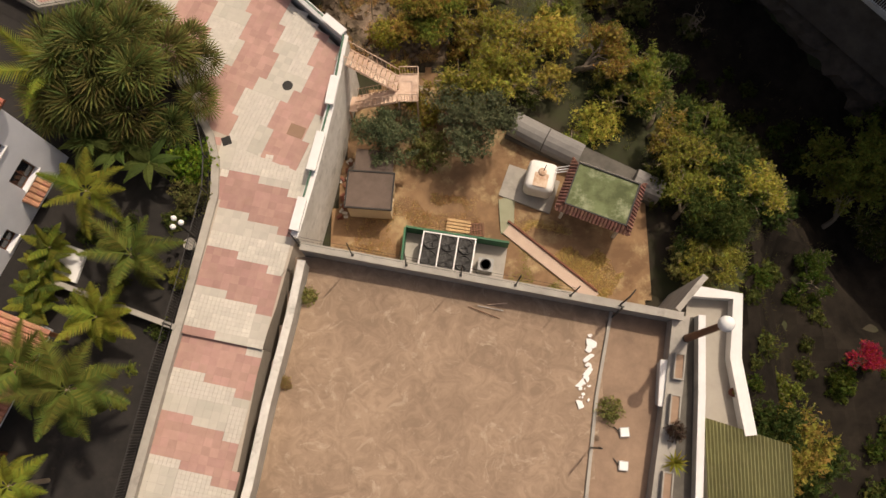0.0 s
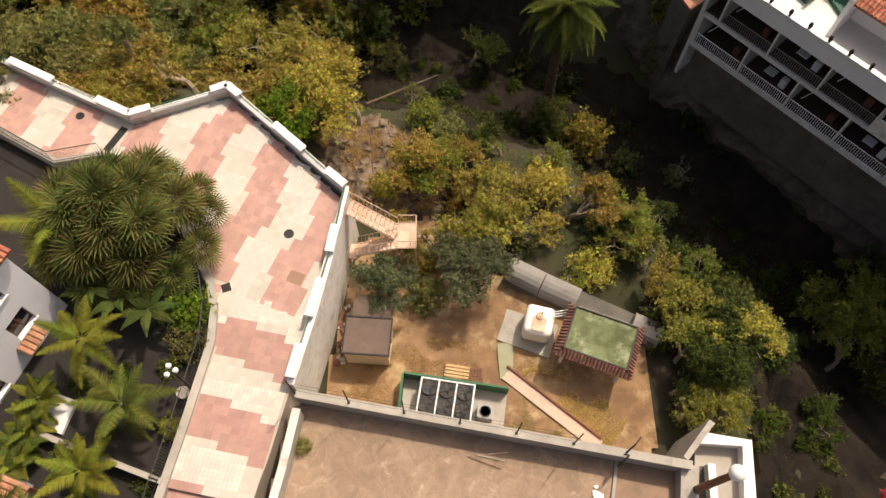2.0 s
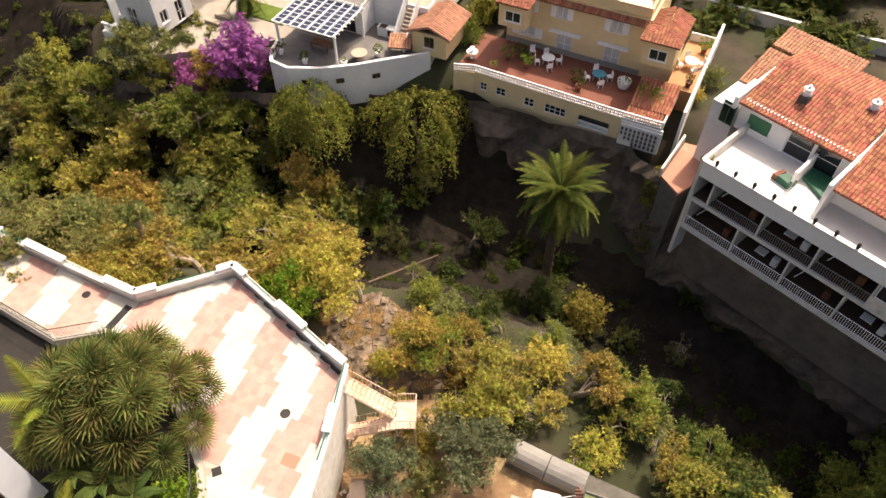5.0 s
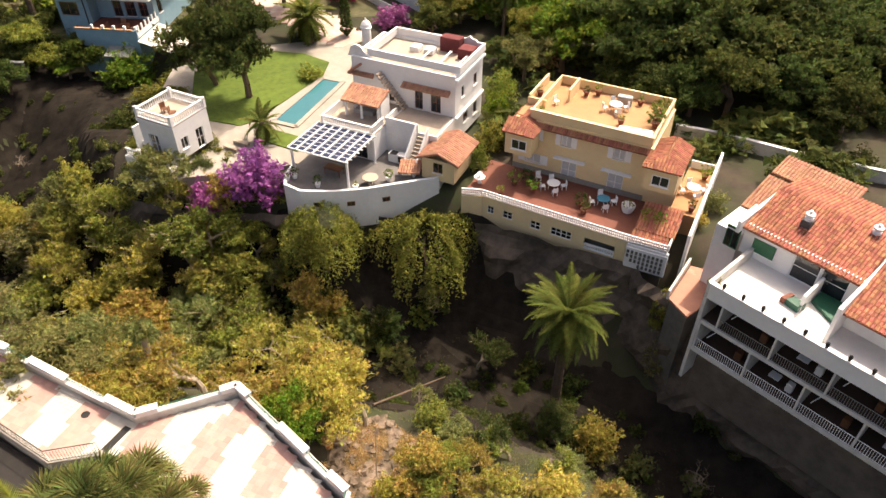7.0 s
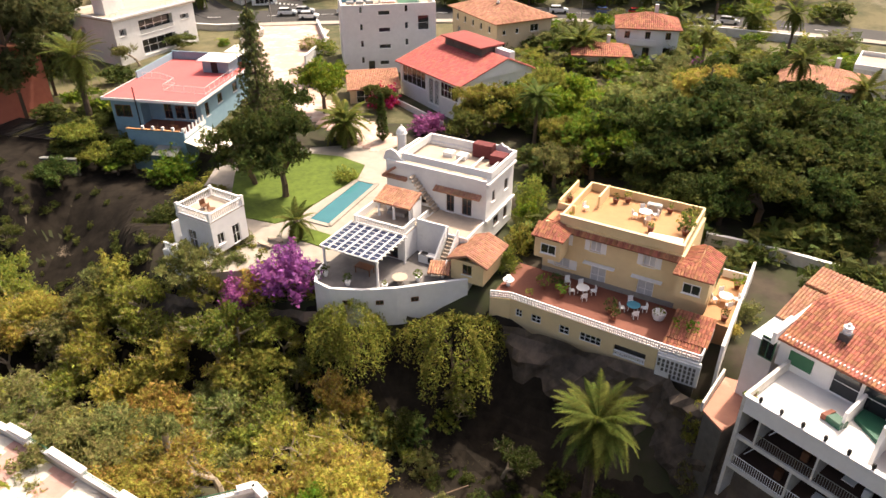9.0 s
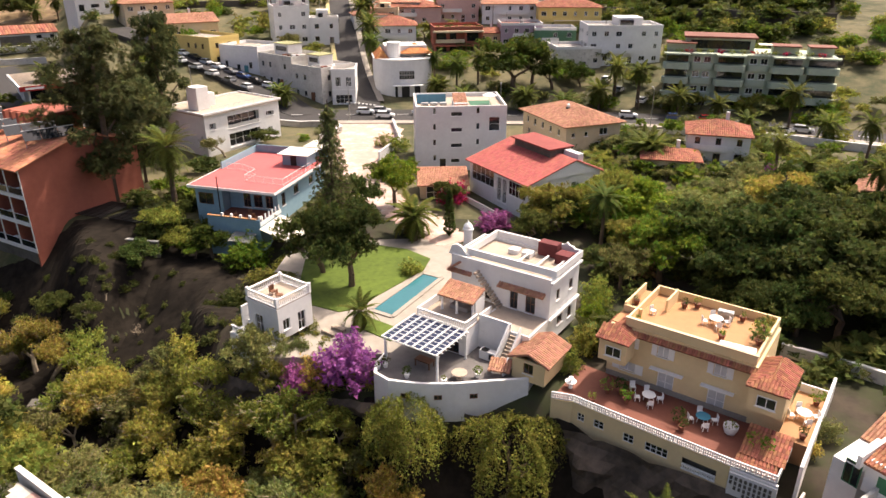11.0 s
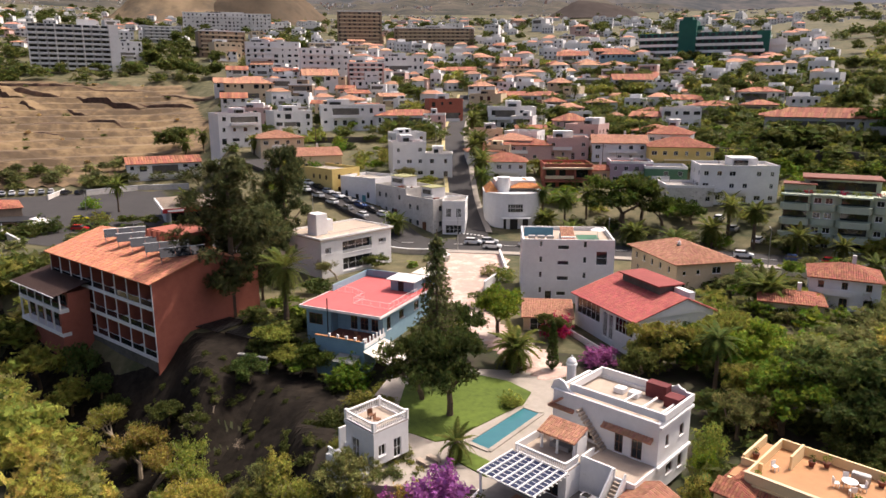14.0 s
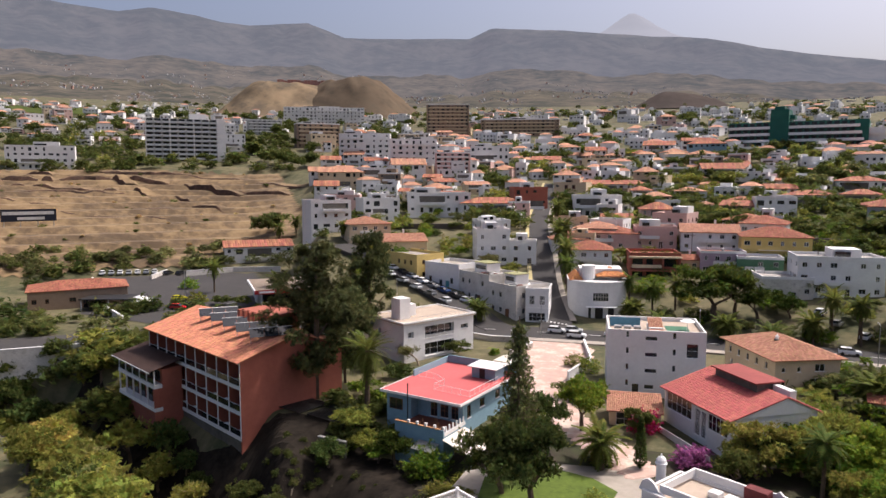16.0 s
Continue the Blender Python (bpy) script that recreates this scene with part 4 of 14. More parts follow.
def build_court():
    xs = [-12 + 0.3 * i for i in range(84)]
    ys = [-12 + 0.3 * i for i in range(70)]
    verts = [(x, y, 0.05 * noise.noise((x * 0.5, y * 0.5, 0)) + 0.02 * noise.noise((x * 2.2, y * 2.2, 5))) for x in xs for y in ys]
    n = len(ys)
    faces = [(i * n + j, (i + 1) * n + j, (i + 1) * n + j + 1, i * n + j + 1) for i in range(len(xs) - 1) for j in range(n - 1)
             if inside(xs[i] + 0.15, ys[j] + 0.15, [(-11.3, -12), (-9.6, -3.4), (-7.6, 9.15), (8.75, 6.3), (7.2, -3.3), (5.6, -12)])]
    c = tagged(raw("court", verts, faces, court_dirt, smooth=True), "bare brown dirt court with pale dusty patches", "ground", kind="structure")
    faces = [(i * n + j, (i + 1) * n + j, (i + 1) * n + j + 1, i * n + j + 1) for i in range(len(xs) - 1) for j in range(n - 1)
             if inside(xs[i] + 0.15, ys[j] + 0.15, [(8.7, 6.3), (12.1, 5.5), (10.3, -3.2), (8.3, -12), (5.6, -12), (7.2, -3.3)])]
    tagged(raw("court_strip", verts, faces, strip_dirt, smooth=True), "reddish dirt strip beside the court", "ground", kind="structure")
    part("court_base", slab([(-11.2, -12), (-9.45, -3.4), (-7.4, 8.8), (11.9, 5.3), (10.0, -3.2), (8.0, -12)], -7, -0.12), concrete, c)


build_court()
wall_run("wall_court_west", [(-11.1, -12), (-9.05, -2.7), (-8.45, 1.1), (-7.6, 5.3), (-7.15, 8.2)], 0.28, -1, 1.45, concrete, "stained concrete court wall with white coping", 0.09, old_white)
wall_run("wall_court_north", [(-7.3, 8.99), (12.0, 5.44)], 0.3, -7, 1.34, concrete, "stained concrete wall along the court", 0.08, concrete)
wall_run("wall_court_east", [(12.05, 5.55), (11.35, 1.6), (10.35, -3.2), (8.4, -12)], 0.85, -1, 0.92, concrete, "wide concrete planter wall", category="wall")
wall_run("wall_east_outer", [(13.1, 5.6), (12.75, 1.6), (12.2, -3.2), (11.2, -12)], 0.24, -7, 0.85, old_white, "white outer garden wall", 0.06)
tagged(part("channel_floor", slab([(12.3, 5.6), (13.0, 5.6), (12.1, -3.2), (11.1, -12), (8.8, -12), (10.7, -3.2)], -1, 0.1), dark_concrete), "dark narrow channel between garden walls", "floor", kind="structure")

for i in range(6):
    x = -7.35 + 2.75 * i
    y = 8.99 - 0.184 * (x + 7.3)
    p = thing("fence_post", x, y, 1.42, 0, "thin dark metal fence post on a wall", "fence post", "court fence posts")
    part("post", rod(bmesh.new(), (0, 0, 0), (0.02, -0.02, 2.45), 0.035, seg=6), dark_metal, p)
    part("base_plate", box(-0.07, 0.07, -0.07, 0.07, 0, 0.02), dark_metal, p)
wires = thing("fence_wire", 0, 0, 0, 0, "thin sagging fence wires", "wire")
for h in (2.1, 2.8, 3.4):
    bm = bmesh.new()
    pts = [Vector((-7.35 + 13.75 * i / 25, 8.98 - 2.53 * i / 25, h - 0.08 * math.sin(math.pi * (i % 5) / 5))) for i in range(26)]
    for a, b in zip(pts, pts[1:]):
        rod(bm, a, b, 0.008, seg=4, cap=False)
    part("wire", bm, dark_metal, wires)
mesh_net = thing("wire_net", 0, 0, 0, 0, "fine green wire net hung between fence posts", "net")
bm = bmesh.new()
for i in range(0, 110):
    x = -7.2 + 13.6 * i / 110
    rod(bm, (x, 8.99 - 0.184 * (x + 7.3), 1.43), (x, 8.99 - 0.184 * (x + 7.3), 2.3), 0.004, seg=3, cap=False)
part("strands", bm, green_paint, mesh_net)
# low divider and its railing frame posts between court and strip
wall_run("divider_kerb", [(8.75, 6.0), (8.4, 4.5), (7.75, 1.6), (7.0, -3.3), (5.4, -12)], 0.16, -0.3, 0.14, concrete, "low broken concrete kerb between court and strip", category="kerb")
for x, y, dx, dy in ((8.75, 5.9, 0.9, 0.9), (8.75, 5.6, -0.2, 0.3), (7.35, -0.9, -0.1, 0.1)):
    p = thing("goal_frame", x, y, 0, 0, "leaning dark metal frame post", "post", "old court posts")
    part("upright", rod(bmesh.new(), (0, 0, 0), (dx * 0.3, dy * 0.3, 2.7), 0.045, seg=6), dark_metal, p)
    part("arm", rod(bmesh.new(), (dx * 0.3, dy * 0.3, 2.7), (dx * 0.3 + dx * 0.5, dy * 0.3 + dy * 0.5, 2.2), 0.035, seg=6), dark_metal, p)
bars = thing("metal_bars", 2.4, 6.0, 0.04, -6, "rusty metal bars lying on the court", "metal bars")
for k in range(3):
    part("bar", rod(bmesh.new(), (-1.1 + 0.5 * k, 0.1 * k, 0.05), (0.6 + 0.15 * k, 0.42 * k - 0.45, 0.06), 0.022, seg=6), (wood_brown, grey_metal, pink_metal)[k], bars)
for k in range(46):
    q = random.random()
    x, y = 7.05 + 0.55 * q + random.uniform(-0.28, 0.28) * (1.2 - q), 1.3 + 3.2 * q + random.uniform(-0.3, 0.3)
    d = thing("plaster_piece", x, y, 0.03, random.uniform(0, 360), "broken piece of white plaster on the dirt", "rubble", "plaster pieces")
    s = 0.06 + 0.34 * random.random() ** 3
    pts = [(s * random.uniform(0.5, 1.2) * math.cos(a), s * random.uniform(0.3, 0.9) * math.sin(a)) for a in (0, 0.8, 1.7, 2.5, 3.3, 4.2, 5.3)]
    part("piece", slab(pts, 0, random.uniform(0.03, 0.08)), white_paint, d)
for x, y in ((9.05, -0.15), (8.9, -1.75)):
    d = thing("floodlight", x, y, 0.02, random.uniform(-10, 10), "square grey floodlight lying on dirt", "lamp", "floodlights")
    part("housing", box(-0.24, 0.24, -0.24, 0.24, 0, 0.12, bevel=0.02), grey_metal, d)
    part("lens", box(-0.2, 0.2, -0.2, 0.2, 0.122, 0.13), white_paint, d)
    part("bracket", rod(bmesh.new(), (-0.24, 0, 0.08), (-0.5, 0.3, 0.03), 0.025), dark_metal, d)
pl = thing("bench", 11.05, 2.2, 0, -7, "white rendered bench against the planter wall", "bench")
part("seat", box(-0.32, 0.32, -1.15, 1.15, 0.62, 0.8, bevel=0.02), white_wall, pl)
part("base", box(-0.25, 0.25, -1.05, 1.05, 0, 0.617), old_white, pl)
for k, (y, l) in enumerate(((3.0, 1.3), (0.9, 1.5), (-2.6, 1.3), (-5, 1.3))):
    x = 11.35 + (y - 1.6) * 0.18 + 0.05
    p = thing("planter_box", x, y, 0.93, -9, "grey-green concrete planter trough on a wall", "planter", "planter boxes")
    bm = bmesh.new()
    for a, b, c, d in ((-0.26, 0.26, -l / 2, -l / 2 + 0.07), (-0.26, 0.26, l / 2 - 0.07, l / 2), (-0.26, -0.19, -l / 2 + 0.07, l / 2 - 0.07), (0.19, 0.26, -l / 2 + 0.07, l / 2 - 0.07)):
        bx(bm, a, b, c, d, 0, 0.32)
    part("trough", bm, concrete, p)
    part("soil", box(-0.19, 0.19, -l / 2 + 0.07, l / 2 - 0.07, 0.01, 0.26), strip_dirt, p)

lamp = thing("street_lamp", 12.2, 4.4, 0.93, 20, "lamp post with a white globe on a wall", "street lamp")
part("pole", rod(bmesh.new(), (0, 0, 0), (0, 0, 4.7), 0.19, 0.15, 12), wood_brown, lamp)
part("foot", lathe(bmesh.new(), [(0.2, 0), (0.2, 0.15), (0.12, 0.3), (0.1, 0.7)], 10), dark_metal, lamp)
part("globe", lathe(bmesh.new(), [(0.08, 4.7), (0.24, 4.78), (0.33, 4.95), (0.36, 5.1), (0.33, 5.26), (0.22, 5.4), (0.05, 5.46)], 18), white_paint, lamp, "white opal globe", True)
part("bracket", box(-0.05, 0.75, -0.04, 0.04, 2.6, 2.72), wood_brown, lamp)

# ---- terrace and sheet roof beyond the east wall ----
tagged(part("terrace_east", slab([(13.2, 5.5), (13.5, 7.3), (15.9, 7.0), (15.45, 3.7), (15.85, 0.0), (15.7, -0.4), (12.9, 0.6)], -9, -2.0), mat("pale_terrace", (0.42, 0.385, 0.33), (0.33, 0.30, 0.26), 0.9, 1.0, 0.3, stain=((0.26, 0.22, 0.17), 0.5, 0.62, 0.7))), "pale paved terrace beside the ravine", "terrace", kind="structure")
wall_run("wall_terrace_east", [(13.5, 7.25), (15.9, 6.95), (15.45, 3.65), (15.85, -0.3)], 0.5, -9, -1.2, white_wall, "thick white terrace wall above the ravine", 0.06)
wall_run("wall_corner", [(12.0, 5.9), (13.6, 7.7)], 0.3, -7, 0.6, concrete, "stained concrete corner wall", category="wall")
pot_plant(15.35, 1.9, -2.0, 0.22, label="round clay pot on a pale terrace", big=0.25)
cr = thing("sheet_roof", 13.3, 0.5, -1.0, 0, "green corrugated sheet roof with dirt streaks", "roof")
bm = bmesh.new()
n = 96
vv = [[], []]
for i in range(n + 1):
    f = i / n
    for q, (y, z) in enumerate(((0.1 - 1.35 * f, 0.0), (-12.0, -1.3))):
        vv[q].append(bm.verts.new((0.15 + 4.6 * f, y, z - 0.55 * f + 0.045 * math.sin(i * math.pi / 2))))
for i in range(n):
    bm.faces.new((vv[1][i], vv[1][i + 1], vv[0][i + 1], vv[0][i]))
bmesh.ops.solidify(bm, geom=bm.faces[:], thickness=0.02)
part("sheet", bm, corr_roof, cr)
part("wall", slab([(0.3, -0.4), (4.6, -1.6), (4.6, -12), (0.3, -12)], -7.5, -2.2), old_white, cr)

# ---- the sunken garden ----
G = -5.0
GARDEN = [(-7.2, 9.2), (-6.4, 14.5), (-5.6, 20.5), (-1.0, 22.5), (4.0, 18.0), (8.5, 16.5), (12.5, 14.5), (12.4, 8.0), (11.8, 6.0), (-7.0, 9.0)]


def build_garden():
    xs = [-8 + 0.4 * i for i in range(54)]
    ys = [5 + 0.4 * i for i in range(46)]
    verts = [(x, y, G + 0.09 * noise.noise((x * 0.6, y * 0.6, 2)) + 0.04 * noise.noise((x * 2, y * 2, 2))) for x in xs for y in ys]
    n = len(ys)
    faces = [(i * n + j, (i + 1) * n + j, (i + 1) * n + j + 1, i * n + j + 1) for i in range(len(xs) - 1) for j in range(n - 1) if inside(xs[i] + 0.2, ys[j] + 0.2, GARDEN)]
    tagged(raw("garden_soil", verts, faces, dry_soil, smooth=True), "dry red-brown garden soil with straw-coloured grass", "ground", kind="structure")


build_garden()
shed = thing("shed", -5.65, 12.5, G, -4, "small cream garden shed with a flat brown roof", "shed")
shell(shed, 2.55, 2.1, 2.05, beige_wall, {"right": [(0.7, 0.02, 0.7, 1.75)]}, t=0.15)
part("roof", box(-0.12, 2.67, -0.12, 2.22, 2.053, 2.17, bevel=0.015), mat("brown_felt", (0.15, 0.11, 0.09), (0.10, 0.075, 0.06), 0.9, 2.0, 0.6, stain=((0.30, 0.25, 0.2), 3.0, 0.68, 0.6)), shed)
bm = bmesh.new()
parapet(bm, -0.12, 2.67, -0.12, 2.22, 2.173, 0.06, 0.08)
part("roof_edge", bm, dark_metal, shed)
lean = thing("lean_to", -5.3, 14.75, G, -6, "brown lean-to roof behind the shed", "shed")
part("roof", box(0, 2.3, 0, 1.5, 1.9, 1.98, pose(0, 0, 0, 4, 0, 0)), mat("brown_felt", (0.15, 0.11, 0.09)), lean)
for x, y in ((0.1, 0.1), (2.2, 0.1), (0.1, 1.4), (2.2, 1.4)):
    part("post", box(x - 0.05, x + 0.05, y - 0.05, y + 0.05, 0, 1.9), wood_brown, lean)

tagged(part("plant_base", slab([(-2.2, 11.6), (3.9, 10.65), (3.5, 8.2), (-2.5, 8.9)], G - 1, G + 0.12), concrete), "concrete base for cooling plant", "slab", kind="structure")
en = thing("screen_wall", 0, 0, G + 0.12, 0, "low green painted screen round the plant", "wall")
for a, b in (((-2.2, 11.55), (3.9, 10.6)), ((-2.45, 9.2), (-2.25, 11.5))):
    part("board", wall_line(bmesh.new(), a, b, 0.12, 0.0, 1.1), green_paint, en)
cu = thing("chiller", -1.45, 9.1, G + 0.12, -9, "grey rooftop chiller with six black fans", "air conditioner")
part("casing", box(0, 3.1, 0, 2.1, 0.25, 1.35, bevel=0.03), grey_metal, cu)
part("skid", box(0.1, 3.0, 0.1, 2.0, 0, 0.247), dark_metal, cu)
part("top_plate", box(0.02, 3.08, 0.02, 2.08, 1.353, 1.40), dark_metal, cu)
for x in (-0.02, 1.0, 2.02, 3.04):
    part("frame_bar", box(x, x + 0.08, -0.02, 2.12, 1.405, 1.46), white_paint, cu)
part("frame_bar", box(0.063, 3.037, 2.05, 2.12, 1.405, 1.455), white_paint, cu)
for i in range(3):
    for j in range(2):
        c = (0.53 + i * 1.02, 0.54 + j * 1.02)
        fan = part("fan_shroud", lathe(bmesh.new(), [(0.47, 1.42), (0.47, 1.52), (0.43, 1.52), (0.42, 1.44)], 22, *c), dark_metal, cu)
        part("fan_well", lathe(bmesh.new(), [(0.42, 1.425), (0.42, 1.445)], 20, *c), dark_metal, fan)
        bm = bmesh.new()
        for k in range(4):
            bx(bm, 0.08, 0.4, -0.07, 0.07, 0, 0.012, Matrix.Translation((*c, 1.47)) @ pose(0, 0, 0, 18, 0, k * 90 + 20))
        rod(bm, (*c, 1.45), (*c, 1.53), 0.1, seg=10)
        part("blades", bm, dark_metal, fan)
        bm = bmesh.new()
        for rr in (0.14, 0.24, 0.34, 0.43):
            for a in range(16):
                rod(bm, (c[0] + rr * math.cos(a * math.pi / 8), c[1] + rr * math.sin(a * math.pi / 8), 1.525), (c[0] + rr * math.cos((a + 1) * math.pi / 8), c[1] + rr * math.sin((a + 1) * math.pi / 8), 1.525), 0.006, seg=3, cap=False)
        part("guard", bm, grey_metal, fan)
u2 = thing("condenser", 2.0, 9.0, G + 0.12, -9, "small dark condenser beside the chiller", "air conditioner")
part("casing", box(0, 0.9, 0, 0.8, 0.05, 0.8, bevel=0.03), grey_wall, u2)
part("fan_shroud", lathe(bmesh.new(), [(0.33, 0.8), (0.33, 0.86), (0.28, 0.86), (0.27, 0.8)], 16, 0.45, 0.4), dark_metal, u2)
part("foot", box(0.05, 0.85, 0.05, 0.75, 0, 0.047), dark_metal, u2)
for k, (x, y, m) in enumerate(((0.9, 11.85, pale_wood), (1.9, 11.65, wood_brown))):
    p = thing("pallet", x, y, G + 0.02, -9 + 12 * k, "wooden pallet with stacked boards" if not k else "weathered brown wooden pallet", "pallet", "pallets")
    for j in range(3):
        part("runner", box(-0.6, 0.6, -0.4 + 0.37 * j, -0.32 + 0.37 * j, 0, 0.1), m, p)
    for j in range(7):
        part("board", box(-0.6 + j * 0.18, -0.48 + j * 0.18, -0.42, 0.44, 0.101, 0.125), m, p)
    if not k:
        for j in range(4):
            part("plank", box(-0.7, 0.75, -0.35 + j * 0.2, -0.2 + j * 0.2, 0.126, 0.2 + 0.02 * j), m, p)
tagged(part("tank_slab", slab([(4.1, 15.9), (7.2, 14.8), (6.5, 12.7), (3.4, 13.9)], G - 0.5, G + 0.14), concrete), "concrete slab under a water tank", "slab", kind="structure")
tk = thing("water_tank", 5.85, 14.6, G + 0.14, -14, "dirty white box-shaped water tank with rounded edges", "water tank")
tank_m = mat("tank_plastic", (0.80, 0.78, 0.74), (0.68, 0.65, 0.60), 0.5, 2.0, 0.8, stain=((0.36, 0.26, 0.17), 1.2, 0.66, 0.6))
rust = mat("rusty_tray", (0.62, 0.48, 0.36), (0.40, 0.22, 0.12), 0.8, 3.0, 0.9, contrast=1.8)
bm = bmesh.new()
bmesh.ops.create_cube(bm, size=1.0, matrix=Matrix.Translation((0, 0, 0.85)) @ Matrix.Diagonal((1.75, 1.9, 1.6, 1)))
bmesh.ops.bevel(bm, geom=bm.edges[:], offset=0.42, segments=4, affect="EDGES", profile=0.6)
part("body", bm, tank_m, tk, smooth=True)
for y in (-0.45, 0.45):
    part("skid", box(-0.7, 0.7, y - 0.08, y + 0.08, 0, 0.09), dark_concrete, tk)
part("tray", box(-0.42, 0.42, -0.78, 0.1, 1.635, 1.7, bevel=0.02), rust, tk, "rusty white tray on the tank top")
part("lid", lathe(bmesh.new(), [(0.24, 1.66), (0.26, 1.74), (0.2, 1.8), (0.06, 1.84)], 14, 0, 0.16), rust, tk, "rusty brown lid")
part("vent", rod(bmesh.new(), (0.05, 0.2, 1.8), (0.12, 0.5, 2.1), 0.025, seg=5), dark_metal, tk)
for k in range(3):
    part("pipe", rod(bmesh.new(), (0.4, 0.55 - 0.16 * k, 1.5 + 0.02 * k), (1.6, 0.98 - 0.18 * k, 1.75), 0.035, seg=6), white_paint, tk)
cp = thing("carport", 6.9, 12.5, G, -21, "open shelter with a mossy flat roof and brown tiled edge", "shelter")
part("roof", box(0.05, 3.75, 0.05, 2.75, 2.55, 2.68), green_roof, cp)
bm = bmesh.new()
for e0, e1, up in (((-0.35, -0.35, 2.35), (4.1, -0.35, 2.35), (0, 0.4, 0.38)), ((-0.35, 3.1, 2.35), (-0.35, -0.35, 2.35), (0.4, 0, 0.38)), ((4.1, -0.35, 2.35), (4.1, 3.1, 2.35), (-0.35, 0, 0.38))):
    roof_plane(bm, e0, e1, up, 0.5, 0.5, 0.2, 0.3)
part("tiled_edge", bm, roof_tile_brown, cp)
bm = bmesh.new()
parapet(bm, 0.03, 3.77, 0.03, 2.77, 2.683, 0.1, 0.07)
part("roof_rim", bm, dark_metal, cp)
for x, y in ((0.2, 0.1), (3.6, 0.1), (0.2, 2.7), (3.6, 2.7)):
    part("post", box(x - 0.09, x + 0.09, y - 0.09, y + 0.09, 0, 2.55), old_white, cp)
part("back_wall", box(0.1, 3.8, 2.85, 3.0, 0, 2.3), concrete, cp)
ramp = tagged(part("garden_path", wall_line(bmesh.new(), (3.85, 11.75), (9.0, 7.5), 0.75, G - 0.3, G + 0.16), mat("pink_concrete", (0.56, 0.43, 0.34), (0.46, 0.34, 0.27), 0.9, 1.5)), "pale pink concrete garden path", "path", kind="structure")
part("kerb", wall_line(bmesh.new(), (3.95, 12.2), (9.15, 7.9), 0.1, G - 0.3, G + 0.3), terra, ramp)
tagged(part("green_path", slab([(3.4, 13.6), (4.4, 13.9), (4.3, 11.9), (3.5, 11.4)], G - 0.3, G + 0.1), mat("moss_concrete", (0.34, 0.34, 0.24), (0.26, 0.26, 0.17), 0.9, 1.5)), "greenish concrete path", "path", kind="structure")
cv = thing("culvert_wall", 0, 0, 0, 0, "smooth grey rounded concrete culvert", "wall")
bm = bmesh.new()
for a, b in (((4.3, 18.4, -4.3), (6.3, 17.3, -4.3)), ((6.34, 17.27, -4.3), (8.4, 16.2, -4.3)), ((11.6, 14.7, -4.4), (13.2, 13.9, -4.4))):
    rod(bm, a, b, 0.78, seg=16)
part("barrel", bm, mat("culvert_concrete", (0.27, 0.255, 0.235), (0.17, 0.16, 0.15), 0.85, 1.2, 0.35), cv)
part("footing", wall_line(bmesh.new(), (4.2, 18.4), (13.2, 13.9), 1.6, -7, -4.6), dark_concrete, cv)
for k in range(7):
    b = thing("rubble_heap", -6.25 + random.uniform(-0.2, 0.25) + 0.05 * k, 12.6 + k * 0.55, G, random.uniform(0, 360), "heap of broken red bricks and stones", "rubble", "rubble by the wall")
    for j in range(6):
        s = random.uniform(0.08, 0.2)
        bm = box(-s, s, -s * 0.6, s * 0.6, 0, s * 0.8, pose(random.uniform(-0.3, 0.3), random.uniform(-0.3, 0.3), 0.02 * j, random.uniform(-20, 20), random.uniform(-20, 20), random.uniform(0, 180)), 0.02)
        part("stone", bm, terra if j % 2 else (concrete if k % 2 else old_white), b)

# metal stair from terrace to garden
st = thing("metal_stair", -5.45, 20.35, 0.22, 0, "rusty pink-painted steel stair in two flights", "staircase")


def flight(a, b, w, n):
    a, b = Vector(a), Vector(b)
    d = Vector((b.x - a.x, b.y - a.y, 0)).normalized()
    s = Vector((-d.y, d.x, 0))
    for k in range(n):
        p = a.lerp(b, (k + 0.5) / n)
        bm = bmesh.new()
        q = Matrix.Translation(p) @ Vector((1, 0, 0)).rotation_difference(d).to_matrix().to_4x4()
        bx(bm, -0.13, 0.13, -w / 2, w / 2, -0.02, 0.02, q)
        part("tread", bm, pink_metal, st)
    for e in (-1, 1):
        bm = bmesh.new()
        rod(bm, a + s * e * w / 2, b + s * e * w / 2, 0.07, seg=4)
        part("stringer", bm, pink_metal, st)
        bm = bmesh.new()
        up = Vector((0, 0, 0.95))
        rod(bm, a + s * e * w / 2 + up, b + s * e * w / 2 + up, 0.028, seg=5)
        for k in range(n + 1):
            p = a.lerp(b, k / n) + s * e * w / 2
            rod(bm, p, p + up, 0.014, seg=4, cap=False)
        part("handrail", bm, pink_metal, st)


